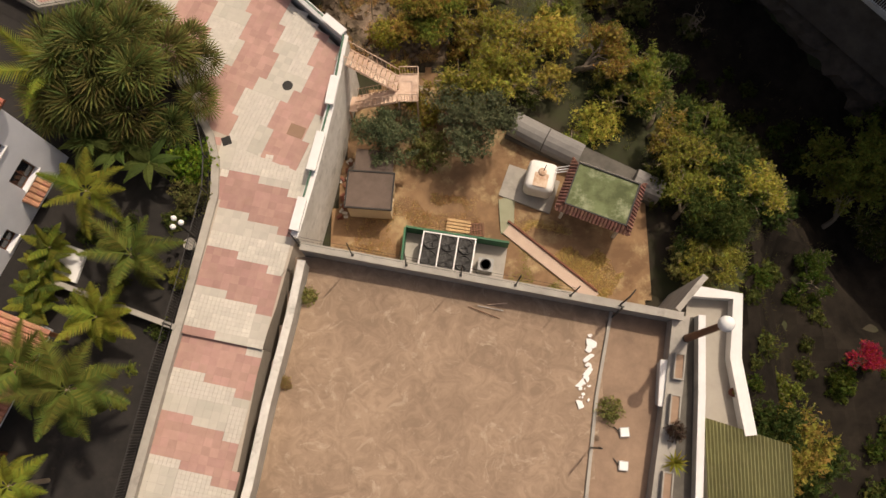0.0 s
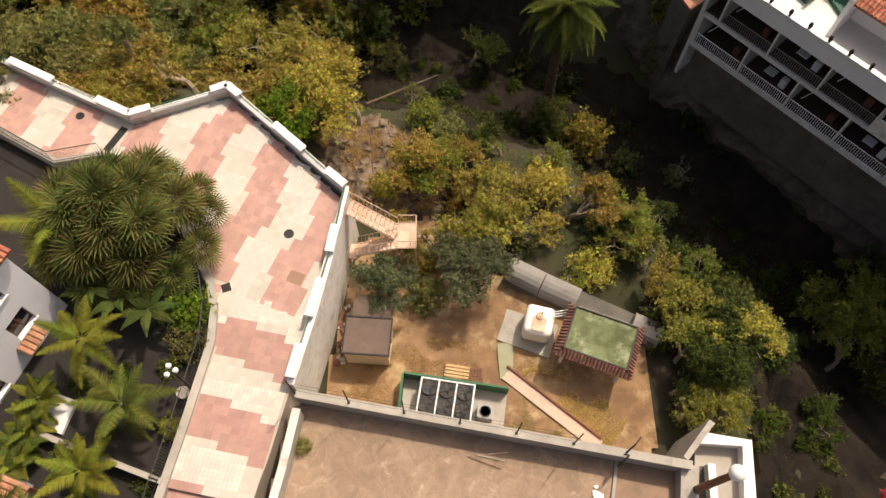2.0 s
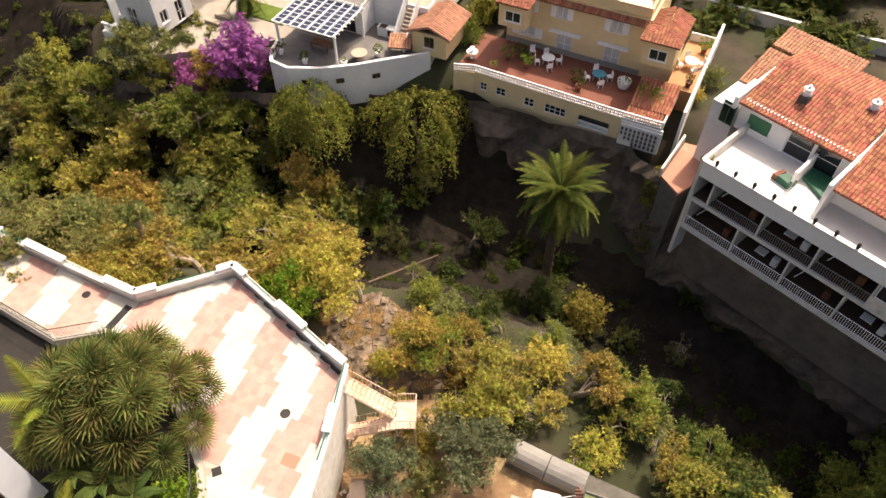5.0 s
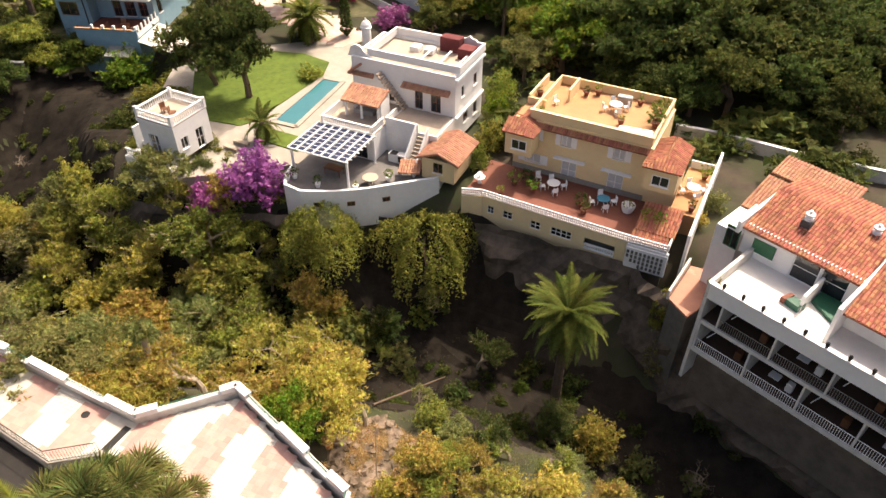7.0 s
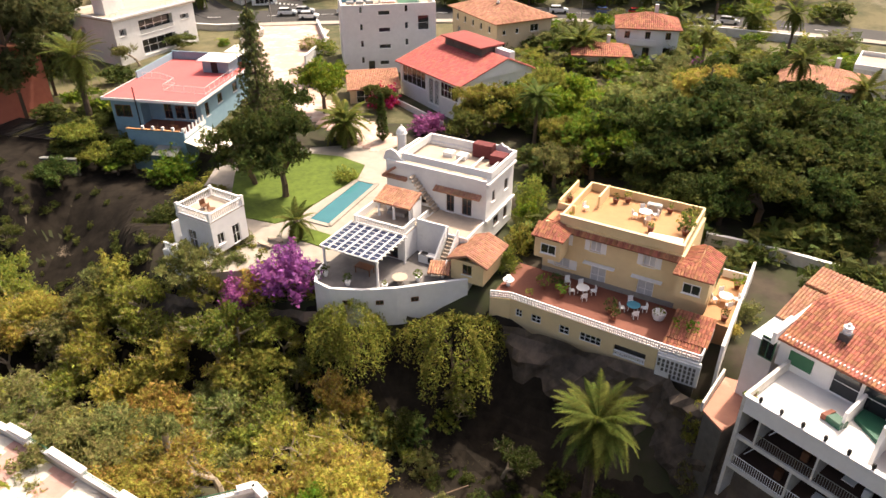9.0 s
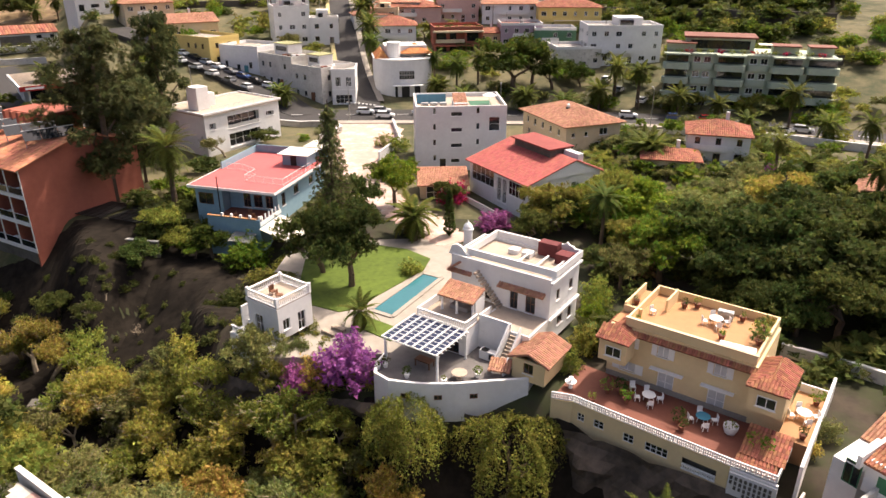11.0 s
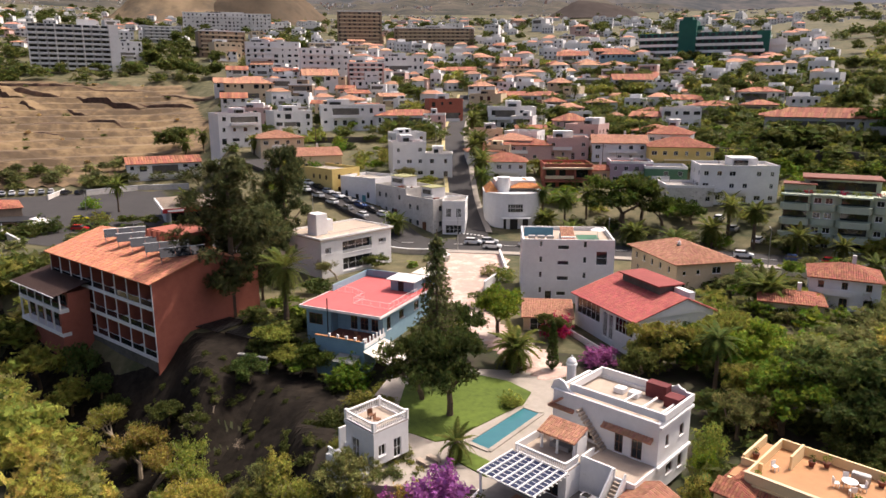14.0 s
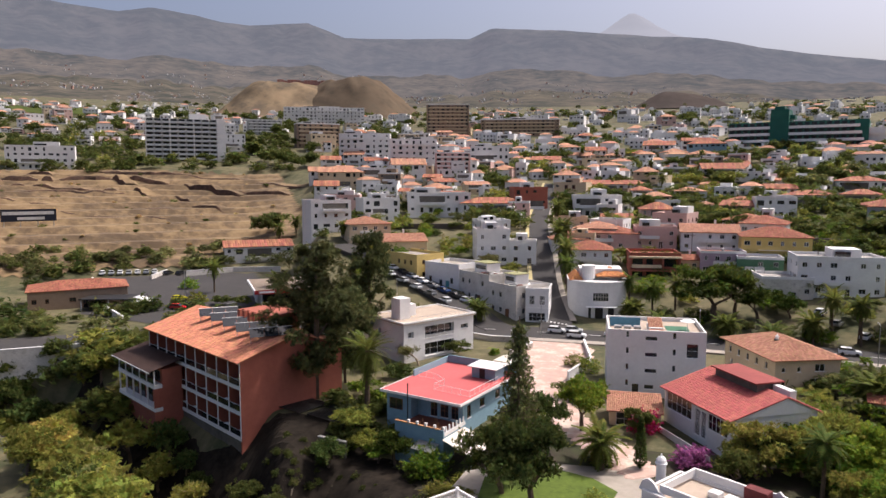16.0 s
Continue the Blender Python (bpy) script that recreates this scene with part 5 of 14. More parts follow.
flight((0, 0, 0), (2.75, -0.65, -2.0), 0.95, 11)
part("landing", box(2.75, 3.95, -1.75, 0.0, -2.06, -2.0), pink_metal, st)
flight((2.75, -1.35, -2.0), (0.2, -1.0, -3.7), 0.85, 10)
part("lower_landing", box(-0.5, 0.2, -1.6, -0.6, -3.76, -3.7), pink_metal, st)
for a, b in (((3.95, 0, -2), (3.95, -1.75, -2)), ((2.85, 0, -2), (3.95, 0, -2)), ((2.85, -1.75, -2), (3.95, -1.75, -2))):
    railing(st, a, b, 0.95, 0.14, 0.014, pink_metal, name="handrail")
for x, y, z in ((2.8, -0.1, -2.06), (3.9, -0.1, -2.06), (2.8, -1.7, -2.06), (3.9, -1.7, -2.06), (-0.3, -1.5, -3.76), (0.15, -0.7, -3.76)):
    part("leg", box(x - 0.05, x + 0.05, y - 0.05, y + 0.05, -5.3, z), pink_metal, st)
mast = thing("wire_mast", -4.7, 25.9, ground(-4.7, 25.9), 0, "thin pale mast leaning in dry grass", "mast")
part("pole", rod(bmesh.new(), (0, 0, -0.1), (0.1, 1.2, 4.2), 0.04, 0.03, 6), pale_bark, mast)
part("arm", rod(bmesh.new(), (-0.5, 1.0, 3.9), (0.9, 1.3, 4.1), 0.02, seg=5), pale_bark, mast)

# ---- white house and planted garden beside the lane ----
tagged(part("garden_bed", slab([(-16.9, -12), (-15.2, -3.4), (-13.2, 7.3), (-12.4, 12), (-12.5, 14), (-15.3, 19.8), (-20.5, 23.8), (-23.3, 23.2), (-26.3, 24.8), (-36, 30), (-60, 20), (-60, -12)], -4, -0.3), black_soil), "black volcanic soil of a planted garden", "ground", kind="structure")
build_lane()
wall_run("wall_garden", [(-20.6, 7.4), (-13.6, 4.9)], 0.28, -1, 0.5, concrete, "low grey garden wall", category="wall")
tagged(part("garden_slab", slab([(-20.5, 7.7), (-20.3, 9.5), (-18.9, 9.0), (-19.3, 7.3)], -0.6, -0.1), white_wall), "pale concrete slab beside the house", "slab", kind="structure")
wh = thing("white_house", -24.3, 5.5, -0.3, 68, "white rendered house with brown wooden windows", "house")
lilac = mat("lilac_white", (0.83, 0.84, 0.88), (0.75, 0.76, 0.80), 0.85, 1.2, 0.3, bump=0.06)
WH_WINS = [(6.85, 1.7, 1.35, 1.45), (7.0, 4.6, 1.2, 1.5), (3.7, 0.35, 1.0, 1.1), (6.5, 0.15, 1.0, 1.0), (3.2, 3.4, 1.2, 1.4)]
shell(wh, 9.6, 10, 6.6, lilac, {"front": WH_WINS, "right": [(2, 3.4, 1.2, 1.5)]}, t=0.35, frame_m=wood_brown, depth=0.22)
bm = bmesh.new()
gable(bm, 0, 9.6, 0, 10, 6.75, 1.8)
part("roof", bm, roof_tile, wh)
bm = bmesh.new()
roof_plane(bm, (6.3, -0.7, 1.15), (7.8, -0.7, 1.15), (0, 0.7, 0.4))
part("awning", bm, roof_tile_orange, wh, "small tiled awning over a window")
po = thing("porch", -21.3, 2.6, -0.3, 68, "low porch with a red barrel-tile roof", "porch")
bm = bmesh.new()
roof_plane(bm, (-4, -1.4, 2.3), (2.6, -1.4, 2.3), (0, 2.6, 0.8))
part("roof", bm, roof_tile_orange, po)
part("wall", box(-3.9, 2.5, -0.2, 1.1, 0, 2.35), lilac, po)
for x in (-3.8, -0.7, 2.4):
    part("post", box(x - 0.1, x + 0.1, -1.2, -1.0, 0, 2.3), wood_brown, po)


# ---- far bank: apartment terraces ----
def tile_roof(parent, build, material=None, label="", name="roof"):
    bm = bmesh.new()
    build(bm)
    o = part(name, bm, material or roof_tile, parent, label)
    return o


def chimney(parent, x, y, z, label="white chimney pot"):
    c = part("chimney", box(x - 0.35, x + 0.35, y - 0.35, y + 0.35, z, z + 0.9), mat("soot_stone", (0.12, 0.11, 0.10)), parent)
    part("cowl", lathe(bmesh.new(), [(0.3, z + 0.903), (0.32, z + 1.1), (0.2, z + 1.15), (0.2, z + 1.3), (0.34, z + 1.32), (0.34, z + 1.45), (0.12, z + 1.5), (0.12, z + 1.7)], 10, x, y), white_paint, c, label)


def apartments():
    a = thing("apartment_block", 17.9, 38.9, -3.5, -48, "white apartment block with balconies and tiled roofs", "apartment block")
    W = 34.0
    part("lower_slab", box(0, W, 0, 6, -0.35, 0.0), old_white, a)
    part("mid_slab", box(0, W, 0, 6, 2.55, 2.85), old_white, a)
    part("deck", box(0, W, 0.0, 8, 5.35, 5.6), mat("white_floor", (0.70, 0.68, 0.64), (0.60, 0.58, 0.55), 0.7, 1.6), a)
    # back wall coloured dark for the shade deep inside the balconies
    part("back_wall", box(0, W, 3.3, 3.5, 0.003, 5.347), mat("shade_back_wall", (0.16, 0.13, 0.11), (0.10, 0.085, 0.075)), a)
    part("end_wall", box(-0.25, 0.0, -0.05, 11, -3.5, 6.5), old_white, a)
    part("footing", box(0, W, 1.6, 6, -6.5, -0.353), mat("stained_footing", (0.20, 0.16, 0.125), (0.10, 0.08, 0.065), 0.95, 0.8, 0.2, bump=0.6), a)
    # floor sheets darkened too, balcony shade put into their colour
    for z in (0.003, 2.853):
        part("balcony_floor", box(0.02, W - 0.02, 0.2, 3.29, z, z + 0.03), mat("shade_floor_tile", (0.10, 0.06, 0.045), (0.07, 0.045, 0.035), 0.6, 2.0), a)
    k = 0
    x = 0.0
    while x < W:
        part("divider", box(x, x + 0.14, 0.02, 3.29, 0.003, 2.547), old_white, a)
        part("divider", box(x + 1.2, x + 1.34, 0.02, 3.29, 2.853, 5.347), old_white, a)
        for z in (0.003, 2.853):
            xx = x + (0.14 if z < 1 else 1.34)
            if k in (3, 4) and z > 1 or k in (5, 6) and z < 1:
                part("parapet", box(xx, xx + 3.9, 0.02, 0.14, z, z + 0.95), yellow_wall if z < 1 else old_white, a)
                for q in range(4):
                    window(a, Matrix.Translation((xx + 0.05 + q * 0.95, 0.0, z + 0.96)), 0.93, 1.3, white_paint, 1, 1, 0.04, False)
            else:
                railing(a, (xx, 0.08, z), (xx + 3.86, 0.08, z), 0.95, 0.16, 0.02, grey_metal if z > 1 else white_paint)
            window(a, Matrix.Translation((xx + 0.4, 3.15, z + 0.035)), 3.2, 2.15, wood_brown, 2, 1, 0.06, False, "door")
            part("balcony_chair", box(xx + 2.6, xx + 3.1, 1.2, 1.7, z, z + 0.8, bevel=0.05), white_paint if k % 2 else wood_brown, a)
            if k % 2:
                part("table", box(xx + 1.3, xx + 2.1, 1.0, 1.7, z + 0.66, z + 0.72), white_paint, a)
            if k % 2 == 0:
                part("awning_roll", rod(bmesh.new(), (xx + 0.6, 0.4, z + 1.2), (xx + 0.9, 1.2, z + 1.5), 0.04, seg=5), white_paint, a)
        x += 4.0
        k += 1
    part("fascia", box(0, W, -0.12, 0.1, 5.1, 6.45), white_wall, a)
    part("fascia_cap", box(-0.1, W, -0.2, 0.18, 6.453, 6.53), white_wall, a)
    for q in range(8):
        b = part("lantern", lathe(bmesh.new(), [(0.09, 6.53), (0.09, 6.6), (0.14, 6.75), (0.11, 6.95), (0.05, 7.0)], 8, 0.9 + q * 1.45, -0.02), dark_metal, a)
    for o in a.children:          # the balconies stand forward of the flats above
        o.matrix_basis = Matrix.Translation((2.2, -1.3, 0)) @ o.matrix_basis
    # upper flat, first unit
    shell(a, 8.6, 6.4, 2.6, white_wall, {"front": [(0.9, 0.6, 1.7, 1.15), (3.9, 0.02, 1.9, 2.2), (5.9, 0.02, 1.9, 2.2)]}, z0=5.6, x0=1.1, y0=4.4, t=0.25, cols=1)
    part("blind", box(1.95, 3.65, 4.36, 4.395, 6.15, 7.35), green_paint, a, "dark green roller blind")
    part("party_wall", box(9.7, 9.95, 0.1, 10.8, 5.6, 8.6), white_wall, a)
    part("return_wall", box(7.2, 7.4, 1.6, 4.4, 5.6, 7.0), white_wall, a)
    part("green_bed", slab([(7.5, 3.0), (9.6, 1.9), (9.6, 4.3), (7.5, 4.3)], 5.603, 5.9), mat("green_tiles", (0.02, 0.10, 0.06), (0.015, 0.07, 0.045), 0.3), a)
    part("green_edge", slab([(6.3, 1.5), (7.3, 1.3), (7.5, 2.0), (6.6, 2.2)], 5.603, 6.1), mat("green_tiles", (0.02, 0.10, 0.06)), a)
    part("brick_edge", slab([(5.95, 1.5), (6.28, 1.45), (6.5, 2.4), (6.2, 2.4)], 5.603, 6.05), terra, a)
    tile_roof(a, lambda bm: (roof_plane(bm, (1.0, 4.0, 8.0), (9.6, 4.0, 8.0), (0, 5.0, 1.3)), roof_plane(bm, (9.6, 14.0, 8.0), (1.0, 14.0, 8.0), (0, -5.0, 1.3))))
    tile_roof(a, lambda bm: roof_plane(bm, (-1.3, 8.4, 6.6), (2.0, 8.4, 6.6), (0, 3.6, 1.3)), roof_tile_orange, "orange tiled lean-to roof")
    tile_roof(a, lambda bm: roof_plane(bm, (-1.3, 12.3, 8.0), (5.2, 12.3, 8.0), (0, 2.4, 0.6)), roof_tile_orange, "orange tiled lean-to roof")
    part("gable_wall", box(0.72, 1.0, 3.6, 9.6, 7.6, 8.6), white_wall, a)
    part("side_block", box(-1.3, 0.7, 5.0, 12.3, -2, 6.5), white_wall, a)
    part("glass_roof", box(-0.2, 0.7, 4.2, 8.4, 7.2, 7.28, pose(0, 0, 0, 0, 0, 0)), white_paint, a)
    window(a, Matrix.Translation((-0.15, 4.2, 5.62)), 1.1, 1.9, green_paint, 2, 1, 0.02, False)
    # second unit, its roof reaches forward
    shell(a, 20, 8.5, 2.2, white_wall, {"front": [(1.0, 1.0, 3.0, 0.7), (6.0, 1.0, 3.0, 0.7)]}, z0=5.6, x0=9.96, y0=2.4, cols=3)
    tile_roof(a, lambda bm: (roof_plane(bm, (9.9, 0.9, 7.75), (30, 0.9, 7.75), (0, 6.4, 1.8)), roof_plane(bm, (30, 14, 7.75), (9.9, 14, 7.75), (0, -6.6, 1.8))))
    for x, y in ((4.3, 6.6), (8.2, 8.6), (12, 8)):
        chimney(a, x, y, 8.3)
    for x, y in ((0.7, 0.6), (1.3, 0.5), (0.9, 1.2)):
        p = Matrix(a.matrix_world) @ Vector((x + 1.2, y - 1.4, 5.6))
        pot_plant(p.x, p.y, p.z, 0.2, leaf_lime if x < 0.8 else leaf_green, "plant in a pot on a roof terrace", 0.5)
    lane = tagged(part("red_lane", slab([(17.7, 41.0), (18.6, 38.9), (21.0, 40.8), (22.4, 44.2), (20.5, 45.0)], -3.1, -2.9), mat("red_paving", (0.46, 0.22, 0.15), (0.36, 0.17, 0.12), 0.85, 1.5, 0.4, stain=((0.5, 0.36, 0.28), 0.6, 0.55, 0.8))), "red paved passage beside the apartment block", "pavement", kind="structure")
    part("footing", slab([(17.8, 41.0), (18.6, 39.0), (20.9, 40.9), (22.3, 44.1), (20.5, 44.9)], -12, -3.103), dark_concrete, lane)
    part("edge_wall", wall_line(bmesh.new(), (17.6, 41.1), (20.4, 45.2), 0.18, -3.1, -2.2), old_white, lane)



apartments()


# ---- far bank: yellow house ----
def yellow_house():
    a = thing("yellow_house", 6.24, 58.6, -1.7, -27, "cream-yellow two-storey house with roof terrace", "house")
    fr = [(1.4, 3.6, 1.0, 1.15), (4.6, 3.6, 1.05, 1.15), (9.6, 3.6, 1.1, 1.15), (4.9, 0.02, 1.5, 2.15), (9.4, 0.02, 1.5, 2.15), (1.3, 1.0, 1.5, 1.0)]
    shell(a, 13.0, 8.2, 5.5, cream_wall, {"front": fr, "right": [(2, 3.6, 1.2, 1.2), (2, 0.8, 1.2, 1.2)], "left": [(3, 3.6, 1.2, 1.2)]}, t=0.28, shutter=white_paint, pane_m=curtain)
    for x, w in ((4.2, 3.0), (8.8, 2.8)):
        part("awning", box(x, x + w, -0.55, -0.02, 2.35, 2.43), white_paint, a)
    part("stone_band", box(0.02, 12.9, -0.05, -0.003, 0, 0.55), mat("grey_stone", (0.33, 0.30, 0.26), (0.22, 0.2, 0.18), 0.9, 2.5), a)
    part("roof_slab", box(0.0, 12.7, 0.31, 8.1, 5.503, 5.6), orange_floor, a)
    part("east_room", box(13.003, 15.7, 0.003, 2.7, 0, 5.1), cream_wall, a)
    bm = bmesh.new()
    parapet(bm, 1.4, 12.8, 0.1, 8.3, 5.61, 0.85, 0.2)
    part("parapet", bm, cream_wall, a)
    part("parapet_cap", box(1.3, 12.9, 0.02, 0.38, 6.463, 6.52), beige_wall, a)
    part("parapet_low", box(0.1, 1.89, 2.6, 2.8, 5.61, 6.3), cream_wall, a)
    part("parapet_side", box(0.1, 0.3, 2.81, 7.9, 5.61, 6.5), cream_wall, a)
    part("gable_step", slab([(3.4, 7.6), (3.6, 7.6), (3.6, 4.6), (3.4, 4.6)], 5.61, 6.9), cream_wall, a)
    tile_roof(a, lambda bm: roof_plane(bm, (2.3, -0.5, 5.05), (13.2, -0.5, 5.05), (0, 0.6, 0.36), rib=0.24, row=0.5), name="eave")
    for x0, x1 in ((-0.1, 2.5), (13.0, 15.75)):
        bay = part("bay", box(x0, x1, -2.1, -0.003, 2.75, 5.1), cream_wall, a)
        window(bay, Matrix.Translation((x0 + 0.65, -2.16, 3.35)), 1.5, 1.0, white_paint, 2, 1, 0.0, True)
        rf = lambda bm, x0=x0, x1=x1: (roof_plane(bm, (x0 - 0.3, -2.4, 5.05), (x1 + 0.3, -2.4, 5.05), (0, 1.6, 0.75), 1.4 if x0 > 5 else 0, 1.4), roof_plane(bm, (x0 - 0.3, 2.6, 5.05), (x0 - 0.3, -2.4, 5.05), (1.6, 0, 0.75), 0.1, 1.5), roof_plane(bm, (x1 + 0.3, -2.4, 5.05), (x1 + 0.3, 2.6, 5.05), (-1.6, 0, 0.75), 1.5, 0.1))
        tile_roof(a, rf)
    part("deck", slab([(-2.3, -6.6), (-0.5, -5.9), (13.4, -6.3), (16.8, -6.3), (16.8, 0.0), (-2.3, 0.0)], -0.12, 0.0), terra, a)
    # base storey under the terrace
    L = 13.9
    m = pose(-0.5, -6.05, -3.1, 0, 0, -1.65)
    bm = bmesh.new()
    holes = [(0.6, 1.3, 1.35, 2.2), (2.2, 3.2, 1.35, 2.2), (5.0, 6.0, 1.2, 2.1), (7.0, 9.0, 1.2, 2.1), (10.2, 13.0, 0.9, 2.1)]
    panel(bm, m, L, 3.05, 0.25, holes)
    bs = part("base_wall", bm, cream_wall, a)
    for h in holes[:4]:
        window(bs, m @ Matrix.Translation((h[0], 0, h[2])), h[1] - h[0], h[3] - h[2], white_paint, 2 if h[1] - h[0] < 1.5 else 4, 2, 0.08, False)
    balusters(bs, m @ Vector((10.2, 0.1, 0.9)), m @ Vector((13.0, 0.1, 0.9)), 0.55, 0.2)
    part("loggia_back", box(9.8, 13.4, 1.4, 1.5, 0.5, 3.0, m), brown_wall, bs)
    part("west_base", wall_line(bmesh.new(), (-2.3, -6.65), (-0.5, -6.0), 0.25, -3.1, -0.1), cream_wall, a)
    part("base_core", slab([(-2.2, -5.5), (13.0, -5.7), (16.7, -5.8), (16.7, 0), (-2.2, 0)], -6, -0.13), dark_concrete, a)
    st_ = part("white_base", wall_line(bmesh.new(), (13.45, -6.5), (17.0, -6.45), 0.25, -2.6, -0.1), white_wall, a)
    # pierced block parapet
    lat = part("parapet_rail", bmesh.new(), white_paint, a)
    for (ax, ay), (bx_, by) in zip([(-2.3, -6.65), (-0.5, -6.0), (13.4, -6.4), (16.8, -6.35)], [(-0.5, -6.0), (13.4, -6.4), (16.8, -6.35), (16.9, -2.2)]):
        n = max(1, round(math.hypot(bx_ - ax, by - ay) / 0.36))
        ang = math.degrees(math.atan2(by - ay, bx_ - ax))
        if "block_mesh" not in MATS:
            bm = bmesh.new()
            panel(bm, Matrix.Translation((0, -0.06, 0)), 0.36, 0.68, 0.12, [(0.06, 0.15, 0.1, 0.3), (0.21, 0.3, 0.1, 0.3), (0.06, 0.15, 0.36, 0.56), (0.21, 0.3, 0.36, 0.56)])
            bmesh.ops.remove_doubles(bm, verts=bm.verts[:], dist=0.001)
            me = bpy.data.meshes.new("pierced_block")
            bm.to_mesh(me)
            bm.free()
            me.materials.append(white_paint)
            MATS["block_mesh"] = me
        for k in range(n):
            share("pierced_block", MATS["block_mesh"], lat, pose(ax + (bx_ - ax) * k / n, ay + (by - ay) * k / n, 0.0, 0, 0, ang))
    # pierced stair wall and small roofs at the east end
    pw = part("stair_wall", slab([(13.5, -6.78), (17.0, -6.72), (17.0, -6.6), (13.5, -6.66)], -2.4, -0.3), white_wall, a)
    for i in range(9):
        for k in range(4):
            if i + 2 * k > 2:
                # dark plates on the wall face, standing in for shaded holes
                part("opening", box(13.6 + i * 0.36, 13.8 + i * 0.36, -6.84, -6.76, -2.2 + k * 0.45, -1.9 + k * 0.45), dark_concrete, pw)
    tile_roof(a, lambda bm: roof_plane(bm, (13.6, -5.2, 0.6), (17.0, -5.2, 0.6), (0, 2.9, 1.1)), roof_tile)
    tile_roof(a, lambda bm: roof_plane(bm, (13.5, -6.3, 0.1), (16.6, -6.3, 0.1), (0, 1.1, 0.45)), roof_tile, name="stair_roof")
    part("side_terrace", box(15.7, 17.99, -2.0, 6.0, -3, 1.1), orange_floor, a)
    part("side_wall", box(18.0, 18.25, -5.6, 9.0, -4, 1.7), white_wall, a)
    part("side_fence", box(15.8, 17.99, 5.9, 6.05, 1.1, 1.9), white_wall, a)
    for k in range(5):
        part("step", box(15.7, 16.6, -2.0 - 0.3 * (5 - k), -2.0, 0.22 * k - 0.0, 0.22 * k + 0.2), orange_floor, a)
    M = a.matrix_world.copy()

    def chair(x, y, z, yaw):
        p = M @ Vector((x, y, z))
        c = thing("garden_chair", p.x, p.y, p.z, yaw, "white plastic garden chair on a terrace", "chair", "garden chairs")
        part("seat", box(-0.24, 0.24, -0.24, 0.24, 0.4, 0.45, bevel=0.01), white_paint, c)
        part("backrest", box(-0.24, 0.24, 0.2, 0.25, 0.45, 0.9, bevel=0.01), white_paint, c)
        for q, w in ((-0.2, -0.2), (0.2, -0.2), (-0.2, 0.2), (0.2, 0.2)):
            part("leg", box(q - 0.025, q + 0.025, w - 0.025, w + 0.025, 0, 0.4), white_paint, c)

    def table(x, y, z, r, m, label):
        p = M @ Vector((x, y, z))
        c = thing("garden_table", p.x, p.y, p.z, 0, label, "table", "garden tables")
        part("tabletop", lathe(bmesh.new(), [(r, 0.7), (r, 0.74), (r * 0.95, 0.75)], 16), m, c)
        for q in range(4):
            part("leg", rod(bmesh.new(), (r * 0.6 * math.cos(q * 1.57), r * 0.6 * math.sin(q * 1.57), 0.7), (r * 0.75 * math.cos(q * 1.57), r * 0.75 * math.sin(q * 1.57), 0), 0.025, seg=5), white_paint, c)

    for x, y, z, m, lab in ((5.0, -2.0, 0, white_paint, "round white garden table"), (9.9, -2.3, 0, mat("blue_cloth", (0.06, 0.24, 0.33)), "round table with a blue cloth"), (8.0, 5.0, 5.6, white_paint, "white table on a roof terrace"), (16.9, 1.6, 1.1, white_paint, "round white garden table")):
        table(x, y, z, 0.62, m, lab)
        for k in range(4):
            ang = k * 1.57 + 0.5
            chair(x + 1.0 * math.cos(ang), y + 1.0 * math.sin(ang), z, math.degrees(ang) - 90 - 21)
    chair(3.2, -1.2, 0, 10)
    chair(2.6, 3.6, 5.6, 40)
    p = M @ Vector((11.0, 1.2, 5.6))
    lo = thing("storage_box", p.x, p.y, p.z, -21, "white cushioned storage bench on a roof terrace", "box")
    part("body", box(-1.6, 1.4, -0.55, 0.55, 0, 0.5, bevel=0.03), white_paint, lo)
    for k in range(3):
        part("cushion", box(-1.55 + k, -0.6 + k, -0.5, 0.5, 0.503, 0.62, bevel=0.03), white_paint, lo)
    gr = thing("barbecue", *(M @ Vector((8.4, 6.6, 5.6))), -21, "grey covered barbecue on a roof terrace", "barbecue")
    part("cover", box(-0.7, 0.7, -0.35, 0.35, 0, 0.9, bevel=0.06), grey_metal, gr)
    for x, y, z, s in ((2.6, -2.4, 0, 1.4), (3.5, -3.4, 0, 1.2), (1.5, -3.0, 0, 1.3), (1.0, -5.2, 0, 0.8), (8.2, -3.6, 0, 1.3), (8.8, -4.4, 0, 1.0), (12.2, -2.4, 0, 1.0), (14.3, -3.7, 0.3, 1.3), (15.4, -4.0, 0.5, 1.2), (11.9, 4.6, 5.6, 1.6), (12.1, 3.6, 5.6, 1.5), (11.8, 5.6, 5.6, 1.3), (12.0, 6.6, 5.6, 1.2), (4.6, 6.6, 5.6, 0.7), (5.6, 7.3, 5.6, 0.8), (9.8, 7.2, 5.6, 0.6), (2.2, 0.8, 5.6, 0.6), (9.2, 2.7, 5.6, 0.6), (17.4, 4.4, 1.1, 1.2), (17.4, -1.2, 1.1, 0.8), (0.6, 4.6, 5.6, 0.6)):
        p = M @ Vector((x, y, z))
        pot_plant(p.x, p.y, p.z, 0.3, random.choice((leaf_green, leaf_dark, leaf_lime)), "bushy green plant in a pot on a terrace", s)
    p = M @ Vector((12.2, -2.2, 0))
    po_ = thing("white_planter", p.x, p.y, p.z, 0, "large white round planter", "planter")
    part("pot", lathe(bmesh.new(), [(0.45, 0), (0.62, 0.5), (0.62, 0.75), (0.5, 0.75)], 14), white_paint, po_)
